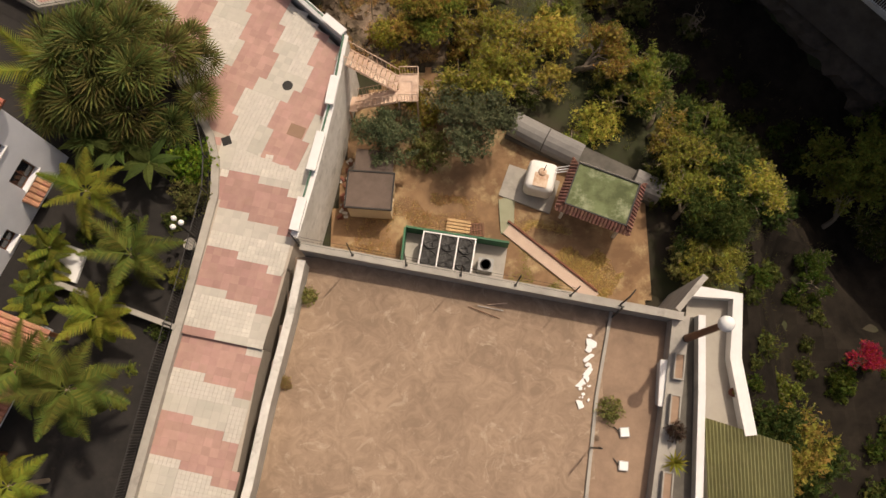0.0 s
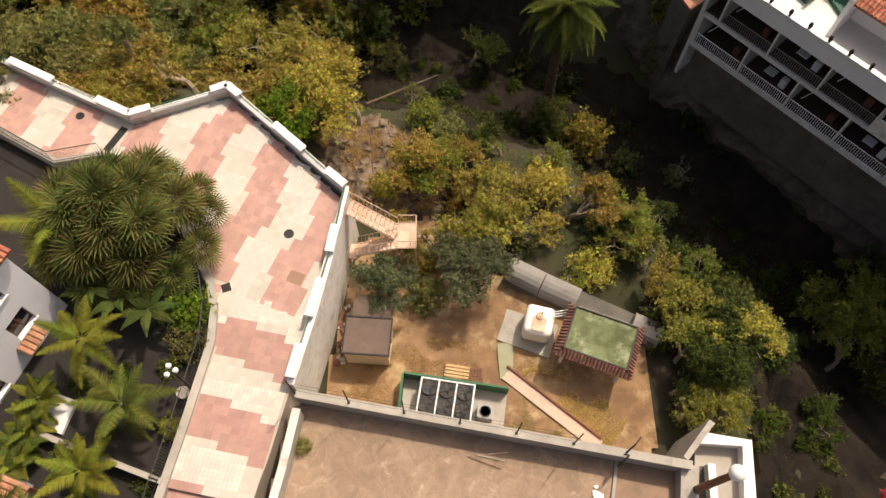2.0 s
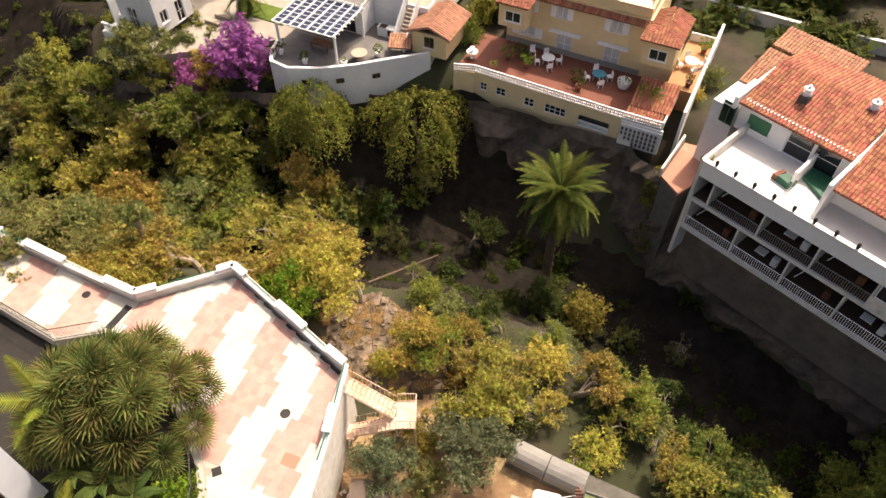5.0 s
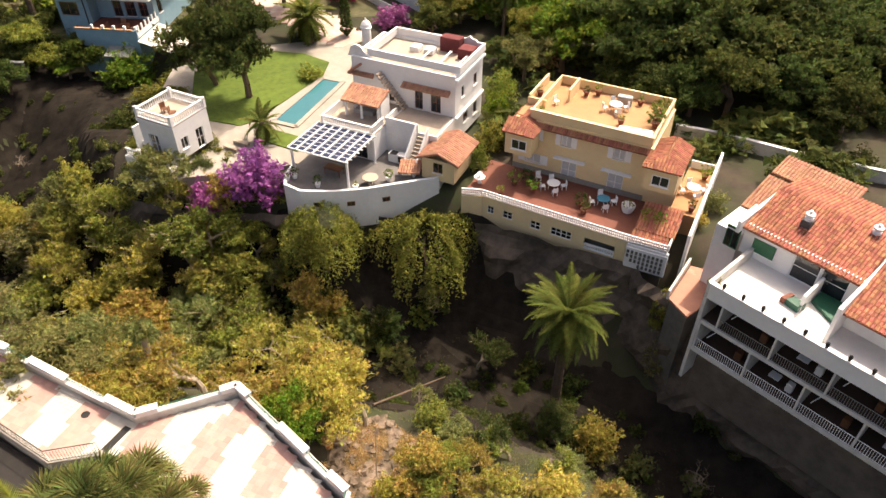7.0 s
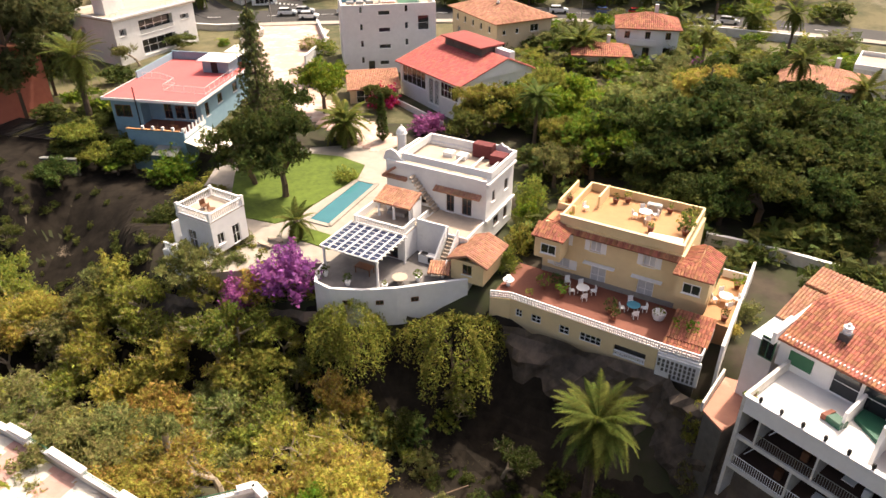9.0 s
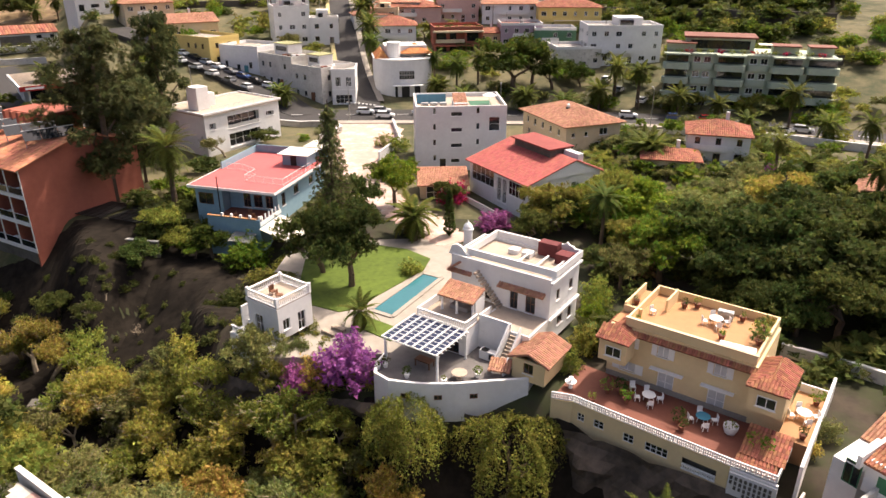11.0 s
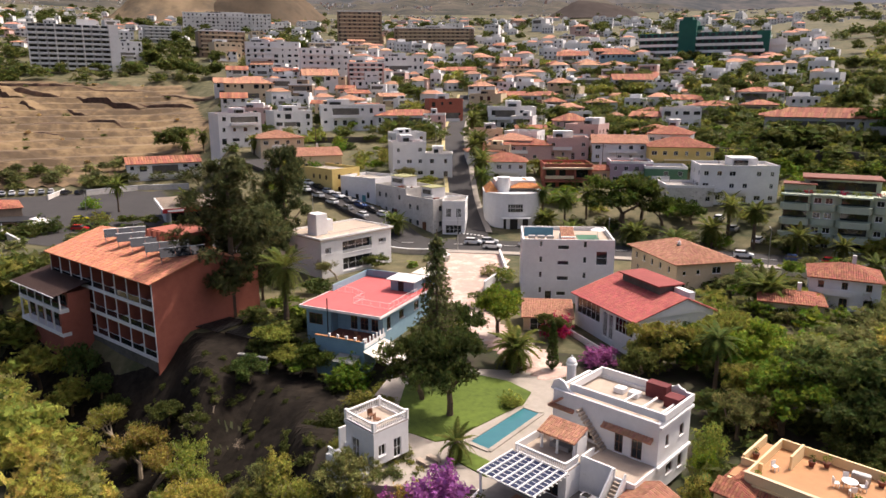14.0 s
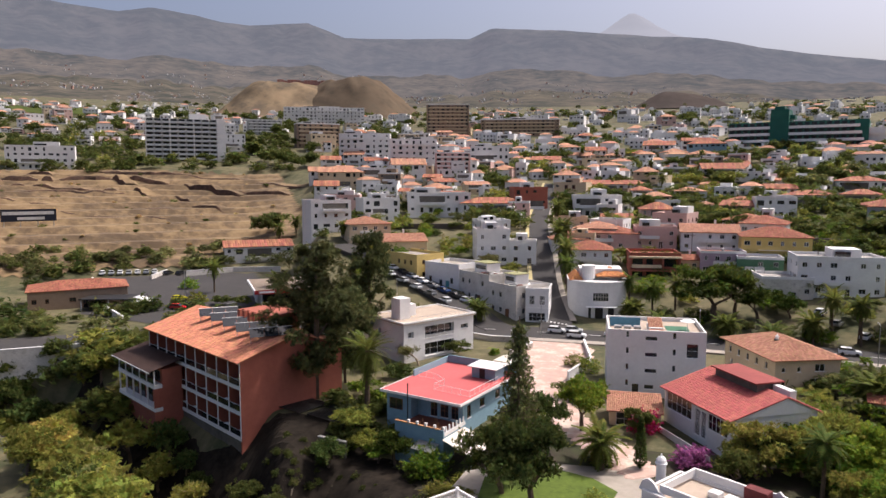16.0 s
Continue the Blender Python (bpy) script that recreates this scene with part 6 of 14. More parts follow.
    # fountain corner
    p = M @ Vector((-1.6, -4.2, 0))
    fo = thing("fountain", p.x, p.y, p.z, 0, "small white stone fountain in a corner court", "fountain")
    part("basin", lathe(bmesh.new(), [(0.2, 0), (0.15, 0.5), (0.5, 0.6), (0.55, 0.7), (0.45, 0.68)], 14), white_paint, fo)
    part("bowl", lathe(bmesh.new(), [(0.07, 0.68), (0.07, 1.0), (0.25, 1.1), (0.2, 1.12)], 10), white_paint, fo)


yellow_house()


# ---- far bank: white villa ----
def villa():
    a = thing("white_villa", -13.2, 60.6, -1.5, -25, "large white villa with stepped terraces and tiled roofs", "house")
    shell(a, 11.7, 6.8, 7.3, white_wall, {"front": [(7.2, 3.0, 0.9, 2.1), (9.0, 3.0, 1.1, 2.1), (4.2, 3.2, 0.8, 1.0), (10.4, 0.02, 1.0, 2.2)], "right": [(1.5, 4.4, 0.7, 1.2), (4.5, 4.4, 0.9, 1.2), (2.0, 1.3, 1.3, 1.3), (4.6, 1.0, 0.9, 2.0)]}, y0=7.5, t=0.3, frame_m=wood_brown)
    part("roof_deck", box(0.3, 11.4, 7.8, 14.0, 6.9, 7.0), tan_floor, a)
    bm = bmesh.new()
    parapet(bm, 1.5, 11.9, 8.2, 14.5, 7.31, 0.75, 0.25)
    part("parapet", bm, white_wall, a)
    part("cornice", box(11.69, 12.0, 7.4, 14.4, 6.8, 7.05), white_wall, a)
    part("string_course", box(11.69, 11.95, 7.4, 14.4, 2.7, 2.95), white_wall, a)
    pd = slab([(-0.9, 0), (0.9, 0), (0.75, 0.25), (0.35, 0.3), (0, 0.6), (-0.35, 0.3), (-0.75, 0.25)], 0, 0.25)
    bmesh.ops.transform(pd, matrix=pose(10.2, 14.4, 8.05, 90, 0, 0), verts=pd.verts[:])
    part("pediment", pd, white_wall, a)
    gw = slab([(0, 0), (3.0, 0), (2.2, 0.4), (1.6, 1.1), (1.0, 1.3), (0.4, 1.0)], 0, 0.25)
    bmesh.ops.transform(gw, matrix=pose(-0.6, 8.1, 7.1, 90, 0, 0), verts=gw.verts[:])
    part("gable_wall", gw, white_wall, a)
    for x in (4.6, 6.2):
        part("skylight", box(x, x + 1.1, 11.5, 12.6, 7.0, 7.55, bevel=0.04), white_wall, a)
    for x in (5.5, 7.5, 9.4):
        part("roof_bed", box(x, x + 1.2, 9.3, 11.0, 7.01, 7.2), tan_floor, a)
        part("roof_beam", box(x + 1.5, x + 1.68, 8.5, 12.2, 7.5, 7.62), white_paint, a)
    dark_red = mat("dark_red_render", (0.16, 0.035, 0.035), (0.11, 0.025, 0.025), 0.8, 2.0, 0.4)
    part("roof_box", box(7.4, 9.6, 13.0, 14.2, 7.01, 8.5, bevel=0.03), dark_red, a, "dark red rendered tank housing")
    part("roof_box", box(9.9, 11.5, 11.9, 13.4, 7.01, 8.1, bevel=0.03), dark_red, a, "dark red rendered tank housing")
    tile_roof(a, lambda bm: roof_plane(bm, (5.9, 6.9, 5.35), (11.2, 6.9, 5.35), (0, 1.5, 0.75)), roof_tile_orange)
    tile_roof(a, lambda bm: (roof_plane(bm, (-0.3, 7.1, 5.5), (2.6, 7.1, 5.5), (0, 3.0, 1.4)), roof_plane(bm, (-0.4, 13.5, 5.5), (-0.4, 7.1, 5.5), (1.6, 0, 1.2))), roof_tile_orange)
    part("roof_tower", lathe(bmesh.new(), [(0.5, 6.0), (0.5, 7.9), (0.62, 7.92), (0.62, 8.05), (0.55, 8.1), (0.5, 8.4), (0.32, 8.65), (0.08, 8.78), (0.06, 9.0)], 14, -1.4, 13.0), white_paint, a, "small white domed turret")
    part("tower_base", box(-2.1, -0.7, 12.3, 13.7, 0, 6.0), mat("stone_pier", (0.22, 0.19, 0.16), (0.13, 0.11, 0.09), 0.9, 2.0), a)
    # upper terrace and outside stairs
    part("terrace_block", box(6.0, 11.69, 3.4, 7.497, 0, 2.9), white_wall, a)
    part("terrace_floor", box(6.2, 11.5, 3.6, 7.49, 2.903, 2.93), tan_floor, a)
    bm = bmesh.new()
    bx(bm, 6.0, 9.6, 3.4, 3.6, 2.903, 3.7)
    bx(bm, 6.0, 6.2, 3.6, 5.6, 2.903, 3.7)
    part("terrace_wall", bm, white_wall, a)
    for k in range(11):
        part("step", box(9.7, 10.8, 3.35 - 0.28 * (k + 1), 3.35 - 0.28 * k, 0, 2.9 - 0.26 * (k + 1)), tan_floor, a)
        part("step", box(6.4 - 0.28 * (k + 1), 6.4 - 0.28 * k, 6.6, 7.45, 2.93 + 0.31 * k, 3.2 + 0.31 * k), tan_floor, a)
    for x in (9.55, 10.83):
        sw = slab([(0, 0), (3.3, 0), (3.3, 0.7), (0.1, 3.7), (0, 3.7)], 0, 0.15)
        bmesh.ops.transform(sw, matrix=pose(x, 3.35, 0, 90, 0, -90), verts=sw.verts[:])
        part("stair_wall", sw, white_wall, a)
    part("arch_door", box(11.0, 11.6, 3.36, 3.395, 0.05, 1.9), wood_brown, a)
    # porch over a lower storey
    shell(a, 6.0, 6.4, 2.8, white_wall, {"front": [(0.8, 0.02, 2.0, 2.0), (3.6, 0.02, 1.6, 2.0)]}, y0=1.0, t=0.25, frame_m=wood_brown)
    part("porch_floor", box(0, 5.997, 1.0, 7.497, 2.803, 2.9), tan_floor, a)
    balusters(a, (0.1, 1.1, 2.9), (5.9, 1.1, 2.9), 0.85, 0.24)
    balusters(a, (5.85, 1.2, 2.9), (5.85, 3.3, 2.9), 0.85, 0.24)
    bm = bmesh.new()
    bx(bm, 0, 0.2, 1.2, 7.4, 2.903, 3.7)
    part("porch_wall", bm, white_wall, a)
    for x in (1.5, 3.3, 5.2):
        part("column", lathe(bmesh.new(), [(0.17, 2.9), (0.17, 3.0), (0.13, 3.1), (0.12, 4.7), (0.18, 4.8)], 10, x, 3.5), white_paint, a)
    part("porch_back", box(1.4, 5.5, 5.1, 5.3, 2.9, 5.3), white_wall, a)
    part("porch_side", box(5.2, 5.5, 3.6, 5.09, 2.9, 4.9), white_wall, a)
    tile_roof(a, lambda bm: roof_plane(bm, (1.2, 3.0, 4.75), (5.5, 3.0, 4.75), (0, 2.4, 0.8)), roof_tile_orange)
    so = part("sofa", box(2.0, 4.2, 4.1, 5.0, 2.903, 3.4, bevel=0.05), mat("grey_cushion", (0.35, 0.32, 0.3)), a)
    # pergola with panels
    pg = part("pergola", bmesh.new(), white_paint, a)
    for x, y in ((0.1, -4.2), (6.2, -4.2), (0.1, 0.7), (6.2, 0.7)):
        part("post", box(x - 0.09, x + 0.09, y - 0.09, y + 0.09, 0, 2.95), white_paint, pg)
    for i in range(8):
        part("beam", box(-0.1 + 0.9 * i, 0.02 + 0.9 * i, -4.5, 0.85, 3.0 + 0.003, 3.14), white_paint, pg)
    for j in range(9):
        part("lath", box(-0.2, 6.5, -4.4 + 0.64 * j, -4.3 + 0.64 * j, 2.9, 3.0), white_paint, pg)
    panel_m = mat("blue_panel", (0.02, 0.03, 0.07), (0.015, 0.02, 0.05), 0.15, bump=0)
    for i in range(7):
        for j in range(8):
            part("roof_panel", box(0.04 + 0.9 * i, 0.78 + 0.9 * i, -4.28 + 0.64 * j, -3.78 + 0.64 * j, 3.01, 3.04), panel_m, pg)
    # court in front with its curved wall
    curve = [(-0.6, -3.2), (-0.2, -5.2), (0.7, -6.6), (2.6, -6.9), (5.4, -5.7), (8.0, -3.9), (10.6, -1.6), (13.2, 0.6)]
    part("court_floor", slab([(-0.6, 1.0), *curve[0:], (13.2, 3.4), (6.0, 3.4), (6, 1.0)], -0.15, 0.0), mat("slate_floor", (0.17, 0.155, 0.145), (0.11, 0.10, 0.095), 0.75, 1.6, 0.5), a)
    fw = part("front_wall", wall_strip(curve, 0.3, -3.8, 0.45), white_wall, a)
    part("court_fill", slab([(-0.3, 1.0), *[(x, y + 0.3) for x, y in curve[1:]], (13, 5)], -5, -0.16), old_white, a)
    for k, (p, q) in enumerate(((curve[3], curve[4]), (curve[4], curve[5]), (curve[5], curve[6]))):
        d = math.degrees(math.atan2(q[1] - p[1], q[0] - p[0]))
        m = pose((p[0] + q[0]) / 2, (p[1] + q[1]) / 2, -1.3, 0, 0, d) @ Matrix.Translation((-0.4, -0.2, 0))
        window(fw, m, 0.75, 0.5, wood_brown, 2, 1, 0.01, False)
    kt = part("kitchen", box(7.2, 9.2, 1.6, 2.3, 0, 0.95), white_wall, a)
    part("hob", box(7.4, 8.1, 1.57, 2.2, 0.953, 1.0), dark_metal, kt)
    part("oven", box(8.3, 8.9, 1.56, 1.597, 0.2, 0.8), dark_metal, kt)
    # red-roofed gate room
    shell(a, 3.4, 4.6, 2.2, cream_wall, {"front": [(1.2, 0.8, 1.0, 1.1)]}, x0=11.4, y0=0.6, t=0.22, frame_m=wood_brown)
    tile_roof(a, lambda bm: (roof_plane(bm, (11.0, 5.4, 2.15), (11.0, 0.4, 2.15), (2.2, 0, 0.9)), roof_plane(bm, (15.3, 0.4, 2.15), (15.3, 5.4, 2.15), (-2.2, 0, 0.9))), roof_tile_orange)
    tile_roof(a, lambda bm: roof_plane(bm, (9.6, -0.9, 0.8), (11.6, -0.2, 0.8), (-0.4, 1.4, 0.6)), roof_tile_orange, name="wall_roof")
    M = a.matrix_world
    for x, y, s in ((0.6, -4.9, 0.9), (3.4, -5.2, 0.9), (8.9, -1.4, 0.9), (0.2, -5.6, 0.5), (6.8, -4.0, 0.5)):
        p = M @ Vector((x, y, 0))
        pot_plant(p.x, p.y, p.z, 0.28, leaf_palm, "spiky plant in a white pot", s, white_paint)
    tp = M @ Vector((3.6, -2.6, 0))
    tb = thing("dining_table", tp.x, tp.y, tp.z, -25, "brown outdoor dining table under a pergola", "table")
    part("tabletop", box(-0.9, 0.9, -0.5, 0.5, 0.7, 0.76, bevel=0.01), wood_brown, tb)
    for x, y in ((-0.8, -0.4), (0.8, -0.4), (-0.8, 0.4), (0.8, 0.4)):
        part("leg", box(x - 0.04, x + 0.04, y - 0.04, y + 0.04, 0, 0.7), wood_brown, tb)
    rt = M @ Vector((7.6, -2.6, 0))
    r_ = thing("round_table", rt.x, rt.y, rt.z, 0, "round pale stone table", "table")
    part("tabletop", lathe(bmesh.new(), [(0.75, 0.68), (0.75, 0.76), (0.7, 0.77)], 18), tan_floor, r_)
    part("leg", lathe(bmesh.new(), [(0.3, 0), (0.15, 0.1), (0.15, 0.677)], 10), tan_floor, r_)


villa()


def pavilion():
    a = thing("pavilion", -30.3, 60.2, -1.0, -27, "small white pavilion with a balustraded roof terrace", "house")
    shell(a, 4.6, 4.6, 3.6, white_wall, {"front": [(1.0, 0.02, 1.2, 2.1)], "right": [(0.6, 0.9, 0.9, 1.2), (2.6, 0.02, 1.0, 2.1)]}, t=0.25)
    part("roof_deck", box(0, 4.6, 0, 4.6, 3.603, 3.7), tan_floor, a)
    part("cornice", box(-0.1, 4.7, -0.1, -0.003, 3.3, 3.6), white_wall, a)
    for p, q in (((0.1, 0.1), (4.5, 0.1)), ((4.5, 0.3), (4.5, 4.4)), ((0.1, 0.3), (0.1, 4.4)), ((0.3, 4.5), (4.4, 4.5))):
        balusters(a, (*p, 3.7), (*q, 3.7), 0.95, 0.27)
    for x, y in ((0.1, 0.1), (4.5, 0.1), (4.5, 4.5), (0.1, 4.5)):
        part("pier", box(x - 0.15, x + 0.15, y - 0.15, y + 0.15, 3.7, 4.8), white_paint, a)
    for k in range(8):
        part("step", box(-1.1, -0.003, 0.6 + 0.4 * k, 1.0 + 0.4 * k, 0, 0.4 * (k + 1)), white_wall, a)
    part("stair_wall", slab([(-1.3, 0.0), (-1.1, 0.0), (-1.1, 4.6), (-1.3, 4.6)], -1, 2.2), white_wall, a)
    balusters(a, (-1.2, -1.4, -0.2), (3.0, -1.5, -0.2), 0.9, 0.27)
    part("front_step", box(-1.4, 4.8, -1.6, -0.003, -3.2, -0.2), white_wall, a)
    M = a.matrix_world
    for x, y in ((1.8, 2.0), (3.0, 1.8)):
        p = M @ Vector((x, y, 3.7))
        c = thing("terrace_chair", p.x, p.y, p.z, 30 * x, "brown wooden terrace chair", "chair", "terrace chairs")
        part("seat", box(-0.3, 0.3, -0.3, 0.3, 0.35, 0.42), wood_brown, c)
        part("backrest", box(-0.3, 0.3, 0.26, 0.32, 0.42, 0.95), wood_brown, c)
        for q, w in ((-0.25, -0.25), (0.25, -0.25), (-0.25, 0.25), (0.25, 0.25)):
            part("leg", box(q - 0.03, q + 0.03, w - 0.03, w + 0.03, 0, 0.35), wood_brown, c)


pavilion()

# garden of the villa: lawn, pool
tagged(part("villa_ground", slab([(-26.5, 56.0), (-16, 58.5), (-13.4, 59.5), (-2, 72), (-4, 86), (-24, 90), (-34, 80), (-33, 66)], -6, -1.72), pavement_m), "pale paving round a pool", "pavement", kind="structure")
tagged(part("lawn", slab([(-26.4, 67.4), (-22.5, 66.2), (-20.6, 67.4), (-19.4, 70.4), (-15.2, 78.6), (-15.0, 82.0), (-18.6, 84.5), (-27, 86), (-31, 79), (-28.8, 70)], -1.9, -1.62), lawn_m), "bright green mown lawn", "lawn", kind="structure")
tagged(part("lawn_near", slab([(-20.3, 63.6), (-15.4, 61.0), (-14.6, 63.4), (-18.9, 65.5)], -1.9, -1.62), lawn_m), "bright green mown lawn", "lawn", kind="structure")
pool = tagged(part("pool_water", slab([(-19.2, 67.2), (-16.4, 66.0), (-12.6, 76.6), (-15.2, 77.6)], -1.9, -1.66), pool_water), "still turquoise pool water", "pool", kind="structure")
POOL = [(-19.2, 67.2), (-16.4, 66.0), (-12.6, 76.6), (-15.2, 77.6)]
for p, q in zip(POOL, POOL[1:] + POOL[:1]):
    part("pool_edge", wall_line(bmesh.new(), p, q, 0.55, -1.95, -1.58), pavement_m, pool)
for x, y in ((-21.4, 62.4), (-22.2, 61.4)):
    l = thing("sun_lounger", x, y, -1.72, 60, "pale sun lounger on paving", "lounger", "sun loungers")
    part("bed", box(-0.3, 0.3, -0.9, 0.9, 0.3, 0.38, bevel=0.02), tan_floor, l)
    for q, w in ((-0.25, -0.8), (0.25, -0.8), (-0.25, 0.8), (0.25, 0.8)):
        part("leg", box(q - 0.03, q + 0.03, w - 0.03, w + 0.03, 0, 0.3), wood_brown, l)
# rock cliffs under the houses
rock = mat("ravine_rock", (0.15, 0.115, 0.088), (0.06, 0.048, 0.038), 0.95, 0.8, 0.2, bump=0.8, contrast=1.5)


def cliff(name, pts, z0, z1, label):
    verts, faces = [], []
    n = 0
    cols = []
    for (ax, ay), (bx_, by) in zip(pts, pts[1:]):
        k = max(2, int(math.hypot(bx_ - ax, by - ay) / 0.7))
        for i in range(k):
            cols.append((ax + (bx_ - ax) * i / k, ay + (by - ay) * i / k, (by - ay), -(bx_ - ax)))
    m = 13
    for x, y, nx, ny in cols:
        l = math.hypot(nx, ny)
        for j in range(m):
            f = j / (m - 1)
            z = z0 + (z1 - z0) * f
            o = (1 - f) * 2.2 + 1.1 * noise.noise((x * 0.35, y * 0.35, z * 0.5)) + 0.4 * noise.noise((x * 1.3, y * 1.3, z * 1.3))
            o = max(o, -0.2)
            verts.append((x + nx / l * o, y + ny / l * o, z))
    for i in range(len(cols) - 1):
        for j in range(m - 1):
            faces.append((i * m + j, (i + 1) * m + j, (i + 1) * m + j + 1, i * m + j + 1))
    tagged(raw(name, verts, faces, rock, smooth=False), label, "cliff", kind="structure")


cliff("cliff_east", [(2.5, 52.4), (16.2, 46.0), (19.3, 40.5), (28.5, 30.5), (45, 12)], -14.5, -3.9, "dark brown ravine cliff below the houses")
cliff("cliff_west", [(-34, 57), (-26, 55), (-15.2, 54.2), (-10, 54.0), (2.5, 53.2)], -14.0, -4.4, "dark brown ravine cliff below the villa")


# ---- roads of the town ----
def ribbon(name, pts, width, material, label, lift=0.14, category="road", parent=None, z=None):
    """A road surface along a smooth line over the ground."""
    line = []
    for i in range(len(pts) - 1):
        p0, p1, p2, p3 = (Vector(pts[max(0, min(len(pts) - 1, k))]) for k in (i - 1, i, i + 1, i + 2))
        n = max(2, int((p2 - p1).length / 3))
        for k in range(n):
            t = k / n
            line.append(0.5 * ((2 * p1) + (p2 - p0) * t + (2 * p0 - 5 * p1 + 4 * p2 - p3) * t * t + (3 * p1 - p0 - 3 * p2 + p3) * t ** 3))
    line.append(Vector(pts[-1]))
    verts, faces = [], []
    for i, p in enumerate(line):
        d = (line[min(i + 1, len(line) - 1)] - line[max(i - 1, 0)]).normalized()
        s = Vector((-d.y, d.x)) * width / 2
        h = (max(ground(*p), ground(*(p + s)), ground(*(p - s))) if z is None else z) + lift
        for q, dz in ((p - s, -1.2), (p - s, 0), (p + s, 0), (p + s, -1.2)):
            verts.append((q.x, q.y, h + dz))
    for i in range(len(line) - 1):
        for k in range(3):
            faces.append((4 * i + k, 4 * i + k + 4, 4 * i + k + 5, 4 * i + k + 1))
    o = raw(name, verts, faces, material, parent)
    return tagged(o, label, category, kind="structure") if parent is None else o, line


MAIN = [(-240, 20), (-190, 58), (-147, 93), (-128, 113), (-100, 134), (-72, 148), (-50, 153), (-20, 157.5), (16, 160), (40, 157), (64, 149), (100, 130), (150, 95)]
UP = [(-44.5, 158.5), (-46.5, 166.4), (-51.0, 176.4), (-54.6, 184.7), (-59.3, 197.4), (-65.0, 213.9), (-71.3, 231.8), (-79.8, 258.5), (-87.9, 288.4), (-96.3, 324.0), (-106, 365)]
SIDE = [(-55.7, 152.5), (-67.4, 162.6), (-77.6, 168.4), (-89.7, 175.5), (-100.7, 181.2), (-125, 190)]
road, main_line = ribbon("road", MAIN, 11, asphalt, "grey asphalt main road through the town", 0.2)
_, up_line = ribbon("road_uphill", UP, 7.6, asphalt, "steep grey asphalt street uphill", 0.35)
_, side_line = ribbon("road_side", SIDE, 8, asphalt, "narrow asphalt street with parked cars", 0.28)
ribbon("pavement_main", [(x + 3.6, y - 6.8) for x, y in MAIN], 2.6, pavement_m, "pale stone pavement beside the road", 0.32, "pavement")
ribbon("pavement_uphill", [(x + 4.3, y) for x, y in UP[1:]], 1.5, pavement_m, "pale pavement beside the steep street", 0.5, "pavement")
ribbon("pavement_uphill_west", [(x - 4.3, y) for x, y in UP[1:]], 1.2, mat("yellow_kerb", (0.5, 0.42, 0.2)), "kerb with faded yellow paint", 0.5, "kerb")
marks = tagged(part("road_marks", bmesh.new(), road_white), "white painted road markings", "road marking", kind="structure")
for i in range(0, len(main_line) - 1, 2):
    p, q = main_line[i], main_line[i + 1]
    if -140 < p.x < 70:
        z = max(ground(*p), 0) + 0.33
        part("dash", wall_line(bmesh.new(), p, p.lerp(q, 0.9), 0.16, z - 0.05, z), road_white, marks)
for k in range(8):
    x = -49.8 + k * 0.95
    z = ground(x - 0.3, 164.6) + 0.5
    part("crossing_bar", wall_line(bmesh.new(), (x, 163.2), (x - 0.7, 166.2), 0.5, z - 0.3, z), road_white, marks)
for k in range(9):
    x, y = -119.5 + k * 1.0, 121.2 + k * 0.72
    part("crossing_bar", wall_line(bmesh.new(), (x - 1.2, y + 1.6), (x - 2.6, y + 3.6), 0.5, 0.1, 0.36), road_white, marks)
# forecourt between the houses
pink_paving = mat("pink_paving", (0.52, 0.36, 0.29), (0.42, 0.29, 0.24), 0.85, 1.0, 0.25, stain=((0.62, 0.55, 0.47), 0.25, 0.5, 0.9))
FORECOURT = [(-50, 147.3), (-36, 148.5), (-31.5, 143), (-30.5, 136), (-30.5, 128), (-31.5, 118), (-28, 110), (-22, 103), (-16, 97), (-10.5, 90), (-14.5, 85.5), (-22, 93), (-31, 102), (-37.5, 111), (-41, 120), (-43, 128), (-45.5, 134), (-48, 141)]
drape("forecourt", FORECOURT, pink_paving, "pink and cream paved lane between houses", 0.16, 1.0, "pavement", 0.4)
wall_run("wall_forecourt", [(-35, 147.5), (-30.2, 133), (-31.5, 121)], 0.3, -2, 1.1, white_wall, "white wall beside the paved lane", 0.08)
wall_run("wall_roundabout", [(-62, 143), (-54, 141.5), (-47, 143.5), (-44, 139), (-46, 131)], 0.3, -2, 1.2, concrete, "grey curved retaining wall", 0.08)
wall_run("wall_road", [(x + 5, y - 9.5) for x, y in MAIN[2:6]], 0.4, -5, 1.3, old_white, "white road wall above the ravine", 0.1)
wall_run("wall_right", [(23.8, 65.2), (28.8, 63.1), (34.0, 60.0), (41.7, 56.3), (70.0, 52.0)], 0.3, -4, -0.8, old_white, "old white garden wall", 0.08)
wall_run("wall_east_road", [(22, 148), (45, 144), (62, 137)], 0.3, -2, 1.5, old_white, "white balustraded road wall", 0.1)

# ---- town houses ----
HOUSE_WORDS = {"white_wall": "white", "beige_render": "beige", "pink_render": "pink", "grey_render": "grey", "green_render": "dark green", "violet_render": "lilac", "yellow_render": "yellow", "brown_render": "brown", "red_render": "brick-red", "blue_render": "blue", "sage_render": "sage-green", "old_white": "weathered white"}


